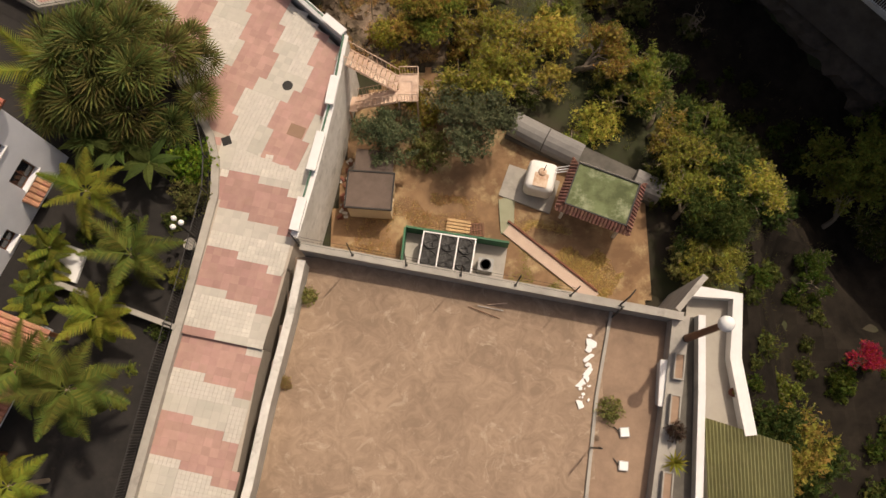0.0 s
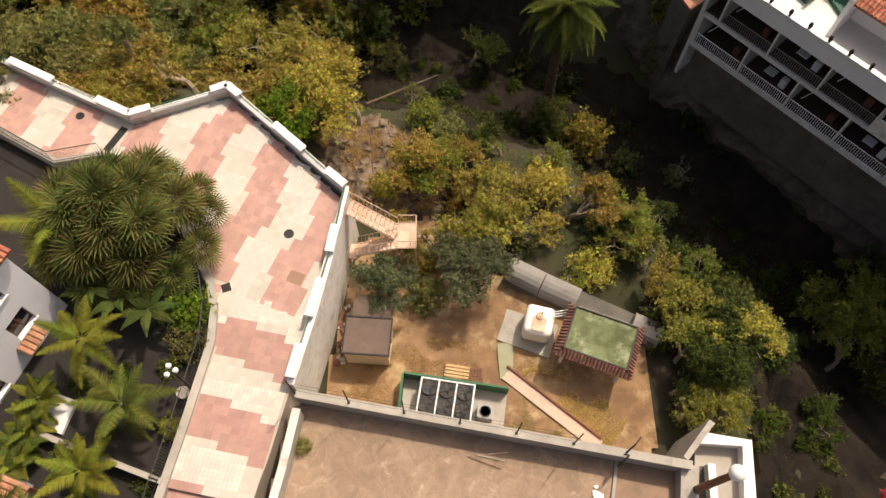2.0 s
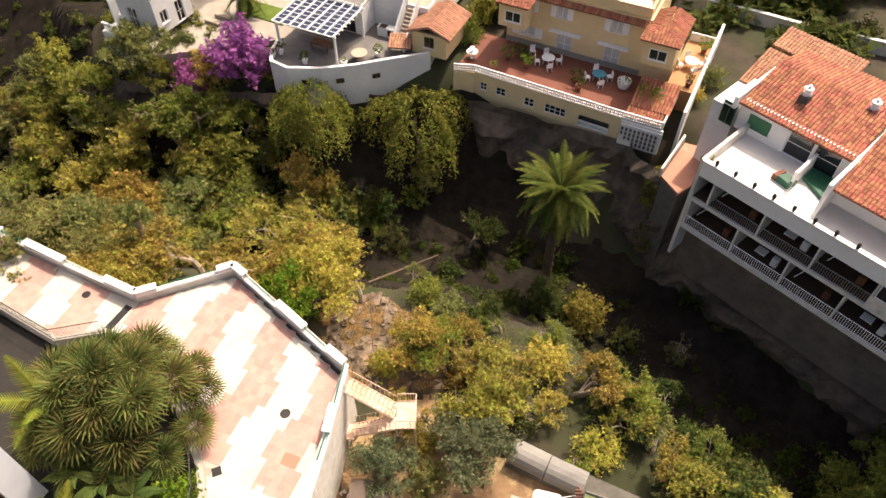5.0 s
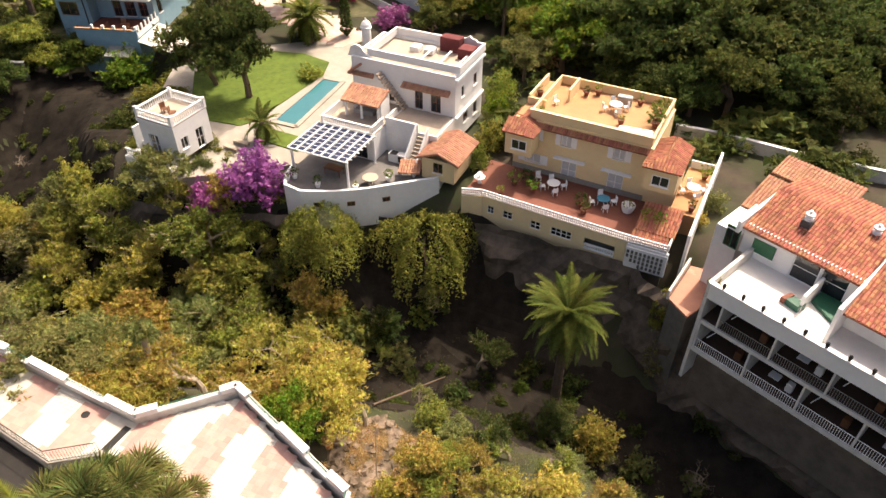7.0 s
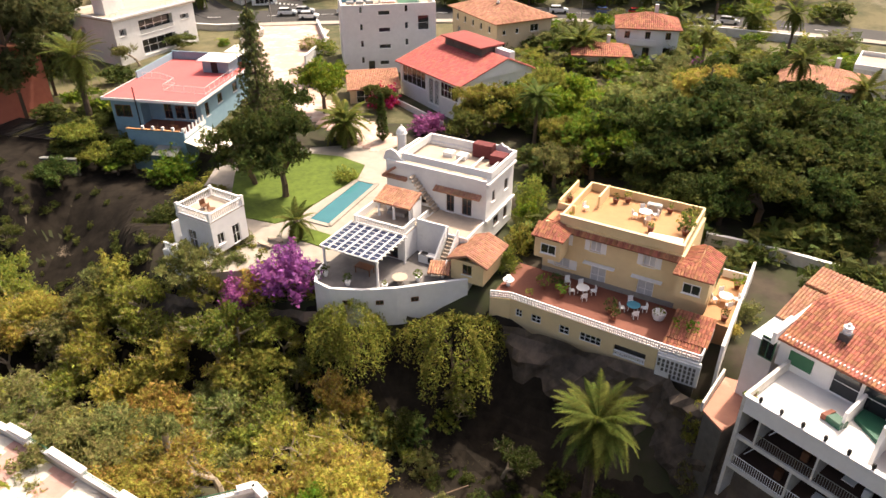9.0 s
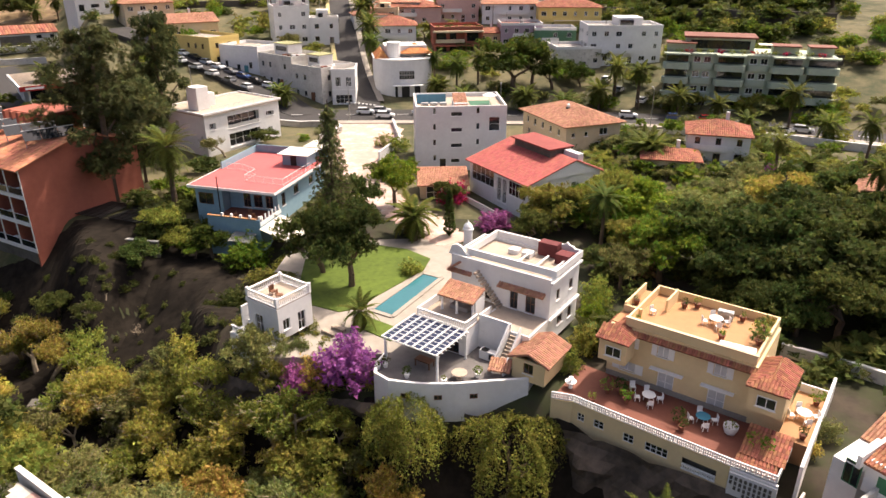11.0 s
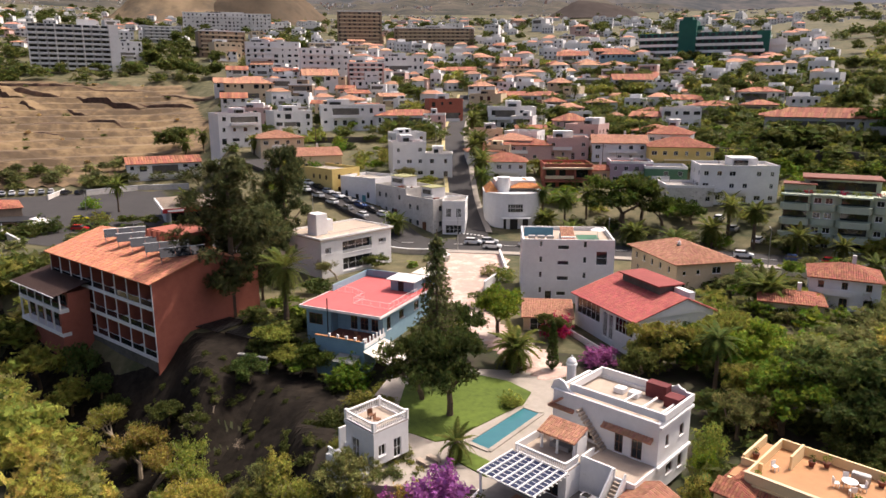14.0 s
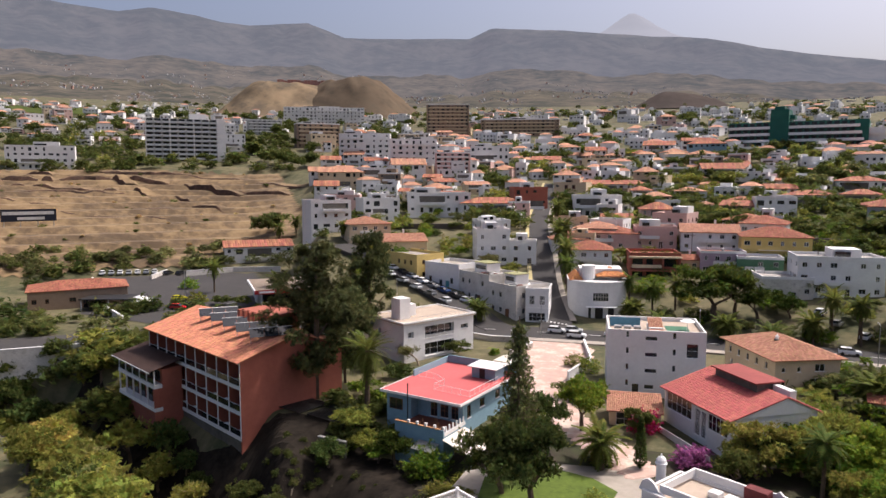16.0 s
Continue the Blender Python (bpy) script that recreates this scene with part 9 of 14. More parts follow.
# ---- larger houses across the ravine ----
def red_block():
    a = thing("red_hotel", -103.6, 93.0, -4.5, -20.5, "brick-red three-storey apartment hotel with balconies", "apartment block")
    W, D = 34.0, 19.0
    part("core", box(0, W, 3.2, D, -4, 12.4), brick_red, a)
    part("base", box(0, W, 0.2, 3.19, -5, -0.003), dark_concrete, a)
    for s in range(4):
        part("slab", box(0, W - 0.26, 0, 3.195, s * 4.0, s * 4.0 + 0.55 if s < 3 else 12.4), white_wall, a)
    part("end_wall", box(W - 0.255, W + 0.01, 0.06, 3.19, -5, 12.4), brick_red, a)
    part("corner_strip", box(W - 0.2, W + 0.02, -0.02, 0.057, 0, 12.4), white_wall, a)
    for i in range(9):
        x = i * W / 9
        part("divider", box(max(0, x - 0.12), min(W, x + 0.12), 0.12, 3.19, 0.553, 11.997), brick_red, a)
        part("post", box(max(0, x - 0.1), min(W, x + 0.1), 0.003, 0.117, 0.553, 11.997), white_wall, a)
    for s in range(3):
        for i in range(9):
            x = i * W / 9
            z = s * 4.0 + 0.55
            window(a, Matrix.Translation((x + 0.9, 3.12, z)), 2.2, 2.4, wood_brown, 2, 1, 0.0, False, "door")
            rl = part("balcony_glass", box(x + 0.14, x + W / 9 - 0.14, 0.1, 0.14, z + 0.05, z + 0.95), glass, a)
            part("rail", rod(bmesh.new(), (x + 0.13, 0.12, z + 1.0), (x + W / 9 - 0.13, 0.12, z + 1.0), 0.03, seg=5), white_paint, rl)
            if random.random() < 0.6:
                part("terrace_seat", box(x + 1.0, x + 1.6, 0.6, 1.2, z, z + 0.7, bevel=0.05), white_paint, a)
    tile_roof(a, lambda bm: (roof_plane(bm, (-0.5, -0.7, 12.45), (W + 0.5, -0.7, 12.45), (0, 10.4, 2.9), rib=0.42, row=0.7), roof_plane(bm, (W + 0.5, D + 0.6, 12.45), (-0.5, D + 0.6, 12.45), (0, -9.8, 2.9), rib=0.5, row=0.8)), mat("roof_tile_pink", (0.56, 0.24, 0.14), (0.46, 0.18, 0.10), 0.85, 1.5, 0.3, island=0.22))
    for x in (0.0, W - 0.25):
        g = slab([(0.0, 0), (D, 0), (9.7, 2.6)], 0, 0.25)
        bmesh.ops.transform(g, matrix=pose(x, 0, 12.4, 90, 0, 90), verts=g.verts[:])
        part("gable_wall", g, brick_red, a)
    tw = part("roof_tower", box(17, 26, 10, 16, 12.4, 16.8), brick_red, a)
    part("tower_cap", box(16.8, 26.2, 9.8, 16.2, 16.803, 17.1), brick_red, tw)
    for q in range(4):
        part("chimney", box(18.5 + q * 1.7, 19.2 + q * 1.7, 8.2, 8.9, 14.5, 17.4), brick_red, a)
    inv = a.matrix_world.inverted()
    for k in range(5):          # rows of solar panels on stands
        c = inv @ Vector((-90.2 + 4.6 * k, 97.0 - 2.05 * k, 11.0))
        c.z = 12.45 + (c.y + 0.7) * 0.279 + 1.15
        row = pose(c.x, c.y, c.z - 0.2, 0, 0, 67)
        stand = part("solar_stand", box(-3.4, 3.4, 0.05, 0.13, -0.2, -0.12, row), grey_metal, a)
        for q in (-3.2, 0, 3.2):
            part("leg", box(q - 0.05, q + 0.05, 0.05, 0.13, -1.7, -0.203, row), grey_metal, stand)
        for q in range(3):
            part("solar_panel", box(-3.4 + q * 2.28, -1.18 + q * 2.28, -0.95, 0.95, 0, 0.06, row @ pose(0, -0.1, 0, 36, 0, 0)), glass, stand)
            part("panel_frame", box(-3.46 + q * 2.28, -1.12 + q * 2.28, 0.953, 1.03, -0.02, 0.09, row @ pose(0, -0.1, 0, 36, 0, 0)), white_paint, stand)
    # lower wing in front of the far end
    b = thing("hotel_wing", -107.7, 89.45, -4.5, -20.5, "low hotel wing with a brown metal roof", "building")
    L, Dp = 16.0, 4.9
    part("core", box(0, L, 1.4, Dp, -5, 7.9), brick_red, b)
    part("side_wall", box(L - 0.3, L + 0.02, 0, 1.395, -5, 5.0), brick_red, b)
    for z in (0.7, 4.7):
        part("slab", box(0, L + 0.05, -0.05, 1.39, z, z + 0.65), white_wall, b)
    for i in range(6):
        x = i * (L - 0.3) / 5
        part("pier", box(x, x + 0.2, 0.05, 0.3, 1.353, 4.697), white_wall, b)
        part("pier", box(x, x + 0.15, 0.05, 0.25, 5.353, 7.7), white_paint, b)
        if i < 5:
            window(b, Matrix.Translation((x + 0.4, 1.32, 5.6)), 2.5, 1.9, wood_brown, 2, 1, 0.0, False)
            part("door", box(x + 0.6, x + 2.4, 1.33, 1.395, 1.36, 3.6), glass, b)
            part("balcony_glass", box(x + 0.25, x + 3.1, 0.12, 0.16, 5.4, 6.3), glass, b)
    bm = bmesh.new()
    vv = [[], []]
    for i in range(121):
        for q, (y, z) in enumerate(((-0.9, 7.75), (6.0, 9.3))):
            vv[q].append(bm.verts.new((-0.5 + 16.8 * i / 120, y, z + (0.08 if i % 4 < 2 else 0))))
    for i in range(120):
        bm.faces.new((vv[0][i], vv[0][i + 1], vv[1][i + 1], vv[1][i]))
    bmesh.ops.solidify(bm, geom=bm.faces[:], thickness=0.06)
    part("roof", bm, mat("brown_sheet", (0.10, 0.06, 0.05), (0.07, 0.042, 0.035), 0.6, 1.0, 0.3), b)
    part("gutter", rod(bmesh.new(), (-0.5, -0.95, 7.7), (16.3, -0.95, 7.7), 0.08, seg=6), white_paint, b)
    # pool corner of the hotel
    c = tagged(part("hotel_terrace", slab([(-132, 103), (-112, 95), (-108, 101), (-126, 110)], -9, 0.5), tan_floor), "raised hotel pool terrace", "terrace", kind="structure")
    part("pool", slab([(-128, 103.8), (-118, 99.6), (-116.5, 102.4), (-126, 106.6)], 0.4, 0.56), mat("pale_pool", (0.35, 0.62, 0.68), (0.3, 0.55, 0.62), 0.1, bump=0.05), c)
    for k in range(2):
        w = thing("carport_roof", -63.5 - 9 * k, 86.5 + 1.5 * k, -3.2, -12, "dark slatted carport roof beside the hotel", "shelter", "slatted carports")
        for i in range(14):
            part("slat", box(0, 8, i * 0.45, i * 0.45 + 0.25, 2.6, 2.7), dark_metal, w)
        part("wall", box(0.2, 7.8, 5.9, 6.1, -2, 2.6), old_white, w)
        part("beam", box(0.1, 0.3, 0, 6.2, 2.45, 2.597), dark_metal, w)
        part("beam", box(7.7, 7.9, 0, 6.2, 2.45, 2.597), dark_metal, w)


red_block()


def blue_house():
    a = thing("blue_house", -50.9, 91.8, -2.2, -7, "pale blue house with a red flat roof", "house")
    shell(a, 12.2, 16.0, 6.0, blue_wall, {"front": [(0.7, 3.6, 2.2, 1.5), (1.6, -0.0 + 0.4, 1.5, 1.5), (6.6, 2.85, 1.2, 2.3), (8.3, 2.95, 1.4, 1.9), (10.2, 2.95, 1.2, 1.9)], "right": [(1.2, 3.0, 1.1, 1.9), (5, 3.6, 1.5, 1.3), (10, 3.6, 1.5, 1.3)], "left": [(2, 3.6, 1.5, 1.3), (8, 3.6, 1.5, 1.3)]}, t=0.28, frame_m=wood_brown)
    part("footing", box(0, 12.2, 0.02, 16, -3.5, -0.003), blue_wall, a)
    # the left bay stands forward of the veranda
    bay = part("bay", box(-0.003, 4.4, -1.9, -0.003, -3.0, 5.95), blue_wall, a)
    for x, z, w, h in ((0.5, 3.5, 2.4, 1.7), (1.7, 0.1, 1.6, 1.7)):
        window(bay, Matrix.Translation((x, -1.96, z)), w, h, wood_brown, 2, 1, 0.0, False)
    part("roof", box(-0.9, 13.1, -2.3, 16.9, 6.003, 6.25, bevel=0.03), roof_red, a)
    for x0, x1, y0, y1 in ((-1.0, 13.2, -2.42, -2.303), (13.103, 13.2, -2.3, 16.9), (-1.0, -0.903, -2.3, 16.9)):
        part("roof_edge", box(x0, x1, y0, y1, 5.92, 6.3), white_paint, a)
    part("roof_wall", box(-0.6, -0.4, 6.0, 16.6, 6.253, 7.3), blue_wall, a)
    part("roof_wall", box(-0.397, 12.6, 16.4, 16.6, 6.253, 7.5), blue_wall, a)
    hut = part("roof_hut", box(7.6, 11.8, 10.6, 13.8, 6.253, 8.1), blue_wall, a)
    part("hut_roof", box(7.2, 12.4, 9.8, 14.2, 8.103, 8.24), white_wall, hut)
    part("hut_door", box(9.0, 10.0, 10.56, 10.597, 6.26, 7.9), dark_metal, hut)
    part("roof_awning", box(9.4, 14.0, 14.4, 18.6, 8.0, 8.08, pose(0, 0, 0.3, 0, 0, 0)), shade_cloth, a, "cream roof awning")
    for p, q in (((6.2, 1.6, 6.25), (12.6, 1.2, 6.25)), ((12.6, 1.2, 6.25), (12.6, 10.0, 6.25)), ((6.2, 1.6, 6.25), (6.2, 4.6, 6.25)), ((3.0, 6.4, 6.25), (6.2, 4.6, 6.25)), ((0.4, 6.2, 6.25), (3.0, 6.4, 6.25))):
        railing(a, p, q, 0.95, 1.3, 0.025, white_paint)
    part("pipe", rod(bmesh.new(), (4.2, -2.5, 1.0), (4.2, -2.5, 8.0), 0.09, seg=6), dark_metal, a)
    # veranda
    t = part("terrace", box(4.403, 12.6, -6.0, -0.003, -3.5, 2.55), blue_wall, a)
    part("terrace_floor", box(4.5, 12.4, -5.8, -0.004, 2.553, 2.6), terra, t)
    part("terrace_parapet", box(4.403, 12.6, -6.0, -5.8, 2.553, 3.5), blue_wall, t)
    part("terrace_parapet", box(12.4, 12.6, -5.79, -0.01, 2.553, 3.1), white_wall, t)
    part("parapet_cap", box(4.4, 12.0, -6.08, -5.75, 3.503, 3.62), orange_floor, t)
    for k in range(5):
        part("pier", box(6.6 + k * 1.45, 6.9 + k * 1.45, -6.05, -5.75, 3.62, 4.05), white_paint, t)
    for k in range(6):
        part("baluster", box(12.42, 12.58, -5.3 + k * 0.95, -5.1 + k * 0.95, 3.103, 3.9), white_paint, t)
    part("side_awning", box(0, 5.0, 0, 6.0, 0, 0.07, pose(12.75, -6.6, 2.4, 0, 17, 0)), shade_cloth, a, "cream cloth awning over a side terrace")
    part("striped_awning", box(8.6, 12.0, -8.2, -6.05, 1.0, 1.07, pose(0, 0, 2.2, 16, 0, 0)), grey_metal, a, "grey striped awning")
    for x, y in ((17.2, -6.4), (17.2, -0.9)):
        part("awning_post", rod(bmesh.new(), (x, y, -3.5), (x, y, 0.95), 0.05, seg=6), white_paint, a)
    M = a.matrix_world
    for x, y in ((7.2, -3.6), (9.0, -2.6), (10.6, -3.8)):
        p = M @ Vector((x, y, 2.6))
        c = thing("terrace_chair", p.x, p.y, p.z, 40 * x, "dark terrace chair on a veranda", "chair", "terrace chairs")
        part("seat", box(-0.3, 0.3, -0.3, 0.3, 0.35, 0.42), wood_brown, c)
        part("backrest", box(-0.3, 0.3, 0.26, 0.32, 0.42, 0.95), wood_brown, c)
        for q, w in ((-0.25, -0.25), (0.25, -0.25), (-0.25, 0.25), (0.25, 0.25)):
            part("leg", box(q - 0.03, q + 0.03, w - 0.03, w + 0.03, 0, 0.35), wood_brown, c)


blue_house()


def white_flats():
    a = thing("white_flats", -63.3, 118.0, 0.0, 64, "white modern house with deep balconies and roof terrace", "house")
    shell(a, 18, 12, 7.2, white_wall, {"front": [(1.0, 4.4, 1.4, 1.2), (1.0, 1.2, 1.4, 1.2), (5.2, 3.9, 7.5, 2.4), (5.2, 0.3, 7.5, 2.6), (14.6, 4.6, 2.0, 0.9), (14.9, 1.4, 1.0, 1.0)], "left": [(3, 4.2, 1.2, 1.2)]}, cols=4, depth=0.7, t=0.9)
    part("footing", box(0, 18, 0.02, 12, -5, -0.003), white_wall, a)
    part("balcony_front", box(5.2, 12.7, 0.02, 0.12, 3.6, 4.6), grey_wall, a)
    part("roof", box(-0.4, 18.4, -0.4, 12.4, 7.203, 7.4), tan_floor, a)
    bm = bmesh.new()
    parapet(bm, -0.4, 18.4, -0.4, 12.4, 7.403, 0.3, 0.25)
    part("parapet", bm, white_wall, a)
    part("stair_head", box(2.0, 4.6, 4.0, 7.0, 7.403, 11.6), white_wall, a)
    part("stair_head", box(4.6, 7.5, 6.0, 9.0, 7.403, 9.8), white_wall, a)
    railing(a, (0, 0.2, 7.7), (18, 0.2, 7.7), 0.7, 1.2, 0.03, grey_metal)


white_flats()


def grey_block():
    a = thing("white_block", -23.6, 116.6, -0.4, 13.6, "plain white four-storey block with small windows", "apartment block")
    fr = []
    for s in range(4):
        fr += [(6.0, 1.0 + s * 2.75, 2.0 if s else 1.6, 0.75), (2.9, 1.4 + s * 2.75, 0.55, 1.1), (10.4, 1.4 + s * 2.75, 0.6, 1.1)]
    fr += [(12.6, 6.6, 1.9, 2.4), (4.0, 0.02, 1.2, 1.8)]
    shell(a, 15.7, 12, 11.0, white_wall, {"front": fr, "right": [(3, 7, 1.2, 1.2), (7, 4, 1.2, 1.2)]}, t=0.28, cols=1)
    part("footing", box(0, 15.7, 0.02, 12, -5, -0.003), white_wall, a)
    part("roof", box(0.3, 15.4, 0.3, 11.7, 10.2, 10.3), tan_floor, a)
    tile_roof(a, lambda bm: roof_plane(bm, (6.6, 0.3, 10.9), (9.0, 0.3, 10.9), (0, 4.5, 1.4)), roof_tile_orange)
    part("roof_room", box(6.6, 9.0, 0.8, 5.0, 10.303, 11.3), white_wall, a)
    for k in range(3):
        part("roof_tank", rod(bmesh.new(), (1.0 + k * 1.6, 1.6, 11.1), (2.2 + k * 1.6, 1.6, 11.1), 0.35, seg=10), grey_metal, a)
    part("pool_screen", box(0.4, 5.6, 6.0, 6.15, 10.303, 11.9), mat("blue_screen", (0.12, 0.3, 0.42)), a)
    part("green_mat", box(9.8, 13.6, 2.0, 7.5, 10.303, 10.36), green_paint, a)
    part("parasol", lathe(bmesh.new(), [(1.3, 12.0), (0.7, 12.25), (0.05, 12.4)], 12, 13.2, 4), white_paint, a)
    part("parasol_pole", rod(bmesh.new(), (13.2, 4, 10.3), (13.2, 4, 12.1), 0.04, seg=5), white_paint, a)


grey_block()


def red_roof_house():
    a = thing("red_roof_house", -13.2, 108.6, -1.0, -50, "pale house with a bright red tiled roof", "house")
    shell(a, 15.6, 13.5, 5.4, white_wall, {"front": [(0.6, 2.2, 6.2, 2.6), (7.6, 0.6, 1.2, 3.8), (9.0, 0.6, 1.2, 3.8), (10.6, 2.4, 4.2, 2.2)], "right": [(2.0, 3.0, 1.5, 1.3), (8.0, 3.4, 0.9, 0.9)]}, t=0.25, cols=5)
    part("footing", box(0, 15.6, 0.02, 13.5, -4, -0.003), white_wall, a)
    tile_roof(a, lambda bm: (roof_plane(bm, (-0.4, -0.7, 5.2), (16, -0.7, 5.2), (0, 9.0, 2.6), rib=0.34, row=0.55), roof_plane(bm, (16, 14.2, 5.2), (-0.4, 14.2, 5.2), (0, -5.9, 2.6), rib=0.34, row=0.55)), roof_red)
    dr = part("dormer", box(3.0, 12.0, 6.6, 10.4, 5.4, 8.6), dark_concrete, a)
    part("dormer_roof", box(2.6, 12.4, 6.0, 10.8, 8.603, 8.8), mat("dark_red_sheet", (0.30, 0.07, 0.06)), dr)
    part("terrace_wall", box(-1.5, 15.5, -3.2, -3.0, -3, 0.6), white_wall, a)
    part("side_wall", box(12.2, 15.5, 9.0, 10.0, 5.6, 8.4), white_wall, a)
    for k in range(2):
        g = slab([(0, 0), (13.5, 0), (8.3, 2.3)], 0, 0.22)
        bmesh.ops.transform(g, matrix=pose(0.22 if k == 0 else 15.6, 0, 5.4, 90, 0, 90), verts=g.verts[:])
        part("gable_wall", g, white_wall, a)


red_roof_house()


def hip_house():
    a = thing("hipped_house", -6.5, 142.5, -0.2, -58.8, "pale yellow villa with an orange hipped roof", "house")
    shell(a, 16.6, 11.8, 5.4, beige_wall, {"front": [(1.5 + k * 3.0, 3.3, 0.8, 1.2) for k in range(5)] + [(2, 0.9, 1.0, 1.2)], "right": [(1.2, 3.3, 0.7, 0.8), (4.0, 3.3, 0.7, 0.9), (7.2, 3.3, 1.8, 1.3), (1.2, 0.8, 0.7, 1.0), (6.4, 0.5, 2.0, 1.6)]}, t=0.25)
    part("footing", box(0, 16.6, 0.02, 11.8, -4, -0.003), beige_wall, a)
    bm = bmesh.new()
    hip(bm, 0, 16.6, 0, 11.8, 5.6, 2.4, 0.8, 0.34, 0.55)
    part("roof", bm, roof_tile_orange, a)
    chimney(a, 10, 4.2, 6.6)


hip_house()
g_ = thing("garage", -20.5, 103.5, -1.2, 12, "low cream garage with an orange tile roof", "garage")
shell(g_, 7.5, 6, 2.4, beige_wall, {"front": [(1, 0.02, 2.4, 2.0), (4.6, 0.8, 1.2, 1.0)]})
tile_roof(g_, lambda bm: roof_plane(bm, (-0.4, -0.5, 2.3), (7.9, -0.5, 2.3), (0, 7.0, 1.0)), roof_tile_orange)


def sage_block():
    a = thing("sage_apartments", 24.2, 171.0, 0.0, -8, "sage-green apartment block with rounded balconies", "apartment block")
    W, n, fh = 36.0, 4, 3.3
    part("core", box(0, W, 2.6, 14, -3, n * fh - 0.2), sage_wall, a)

    def lip(x0, x1, deep):
        pts = [(x0, 2.59)]
        for k in range(9):
            f = k / 8
            pts.append((x0 + 0.9 * (1 - math.cos(f * math.pi / 2)), 2.2 - (deep + 0.2) * math.sin(f * math.pi / 2)))
        for k in range(9):
            f = 1 - k / 8
            pts.append((x1 - 0.9 * (1 - math.cos(f * math.pi / 2)), 2.2 - (deep + 0.2) * math.sin(f * math.pi / 2)))
        return pts + [(x1, 2.59)]

    bays = ((-0.6, 5.4, 1.6), (5.6, 10.6, 0.5), (10.8, 17.4, 2.2), (17.6, 22.2, 0.5), (22.4, 29.4, 2.2), (29.6, 36.6, 1.5))
    for s in range(n):
        z = s * fh
        for i, (x0, x1, deep) in enumerate(bays):
            b = part("balcony", slab(lip(x0, x1, deep), z - 0.45, z + 0.95), sage_wall, a)
            if s == n - 1:
                part("balcony_roof", slab(lip(x0, x1, deep), z + 2.75, z + 3.1), sage_wall, b)
            if i % 2 == 0 or i == 5:
                part("opening", box(x0 + 0.7, x1 - 0.5, 2.52, 2.598, z + 0.96, z + 2.7), glass, b)
            else:
                part("pier", box(x0 + 0.1, x1 - 0.1, 2.1, 2.59, z + 0.953, z + 2.745), sage_wall, b)
                window(a, Matrix.Translation((x0 + 0.5, 2.06, z + 1.1)), 1.5, 1.3, white_paint, 2, 1, 0.0)
                window(a, Matrix.Translation((x0 + 2.7, 2.06, z + 1.1)), 1.5, 1.3, white_paint, 2, 1, 0.0)
    part("attic", box(4, 19, 6, 14, n * fh + 0.003, n * fh + 2.8), sage_wall, a)
    part("attic_roof", box(3.5, 19.5, 5.2, 14.3, n * fh + 2.803, n * fh + 3.2), terra, a)
    part("attic_opening", box(5, 18, 5.93, 5.99, n * fh + 0.4, n * fh + 2.3), glass, a)
    for x0, x1 in ((-0.4, 6.5), (22.5, 28.5), (30.0, 35.6)):
        part("lean_to_roof", box(x0, x1, 3.2, 8.0, n * fh + 1.6, n * fh + 1.85), terra, a)
        part("lean_to_wall", box(x0 + 0.3, x1 - 0.3, 4.6, 7.9, n * fh + 0.003, n * fh + 1.597), sage_wall, a)
    part("canopy", box(19.6, 22.4, 2.6, 6.0, n * fh + 1.9, n * fh + 2.0), shade_cloth, a)
    for k in range(14):
        vs, fs = leaf_cloud(30, (0.9, 0.5, 0.5), 0.4, (2.5 + k * 2.3, 2.0, n * fh + 0.4))
        raw("planting", vs, fs, petal_r if k % 3 == 1 else leaf_green, a)


sage_block()


def green_hotel():
    a = thing("green_hotel", -27.7, 518.8, 50.0, -8, "dark green high-rise hotel with white balcony bands", "hotel")
    part("core", box(0, 82, 3, 22, -24, 22), teal_wall, a)
    part("tower", box(26, 37, 0, 20, -24, 30), teal_wall, a)
    part("tower_top", box(31, 40, 6, 16, 24, 26.5), teal_wall, a)
    part("tower_cap", box(28, 34, 2, 14, 30.003, 32), teal_wall, a)
    for s in range(5):
        for x0, x1 in ((0, 25.9), (37.1, 82 - s * 1.2)):
            sl = part("balcony_band", box(x0, x1, 0.4, 2.99, s * 4.3 + 0.2, s * 4.3 + 1.9), white_paint, a)
            for i in range(int((x1 - x0) / 4.2)):
                part("window", box(x0 + i * 4.2 + 0.5, x0 + i * 4.2 + 3.6, 2.9, 2.99, s * 4.3 + 2.0, s * 4.3 + 4.2), glass, a)
    part("wing", box(82, 92, 6, 22, -24, 17), white_wall, a)
    for s in range(4):
        part("wing_balcony", box(80.5, 93, 4.5, 5.99, s * 4.2, s * 4.2 + 1.2), white_wall, a)


green_hotel()


pale_grey = mat("pale_grey_render", (0.58, 0.60, 0.60), (0.50, 0.52, 0.52), 0.85, 1.2, 0.3)


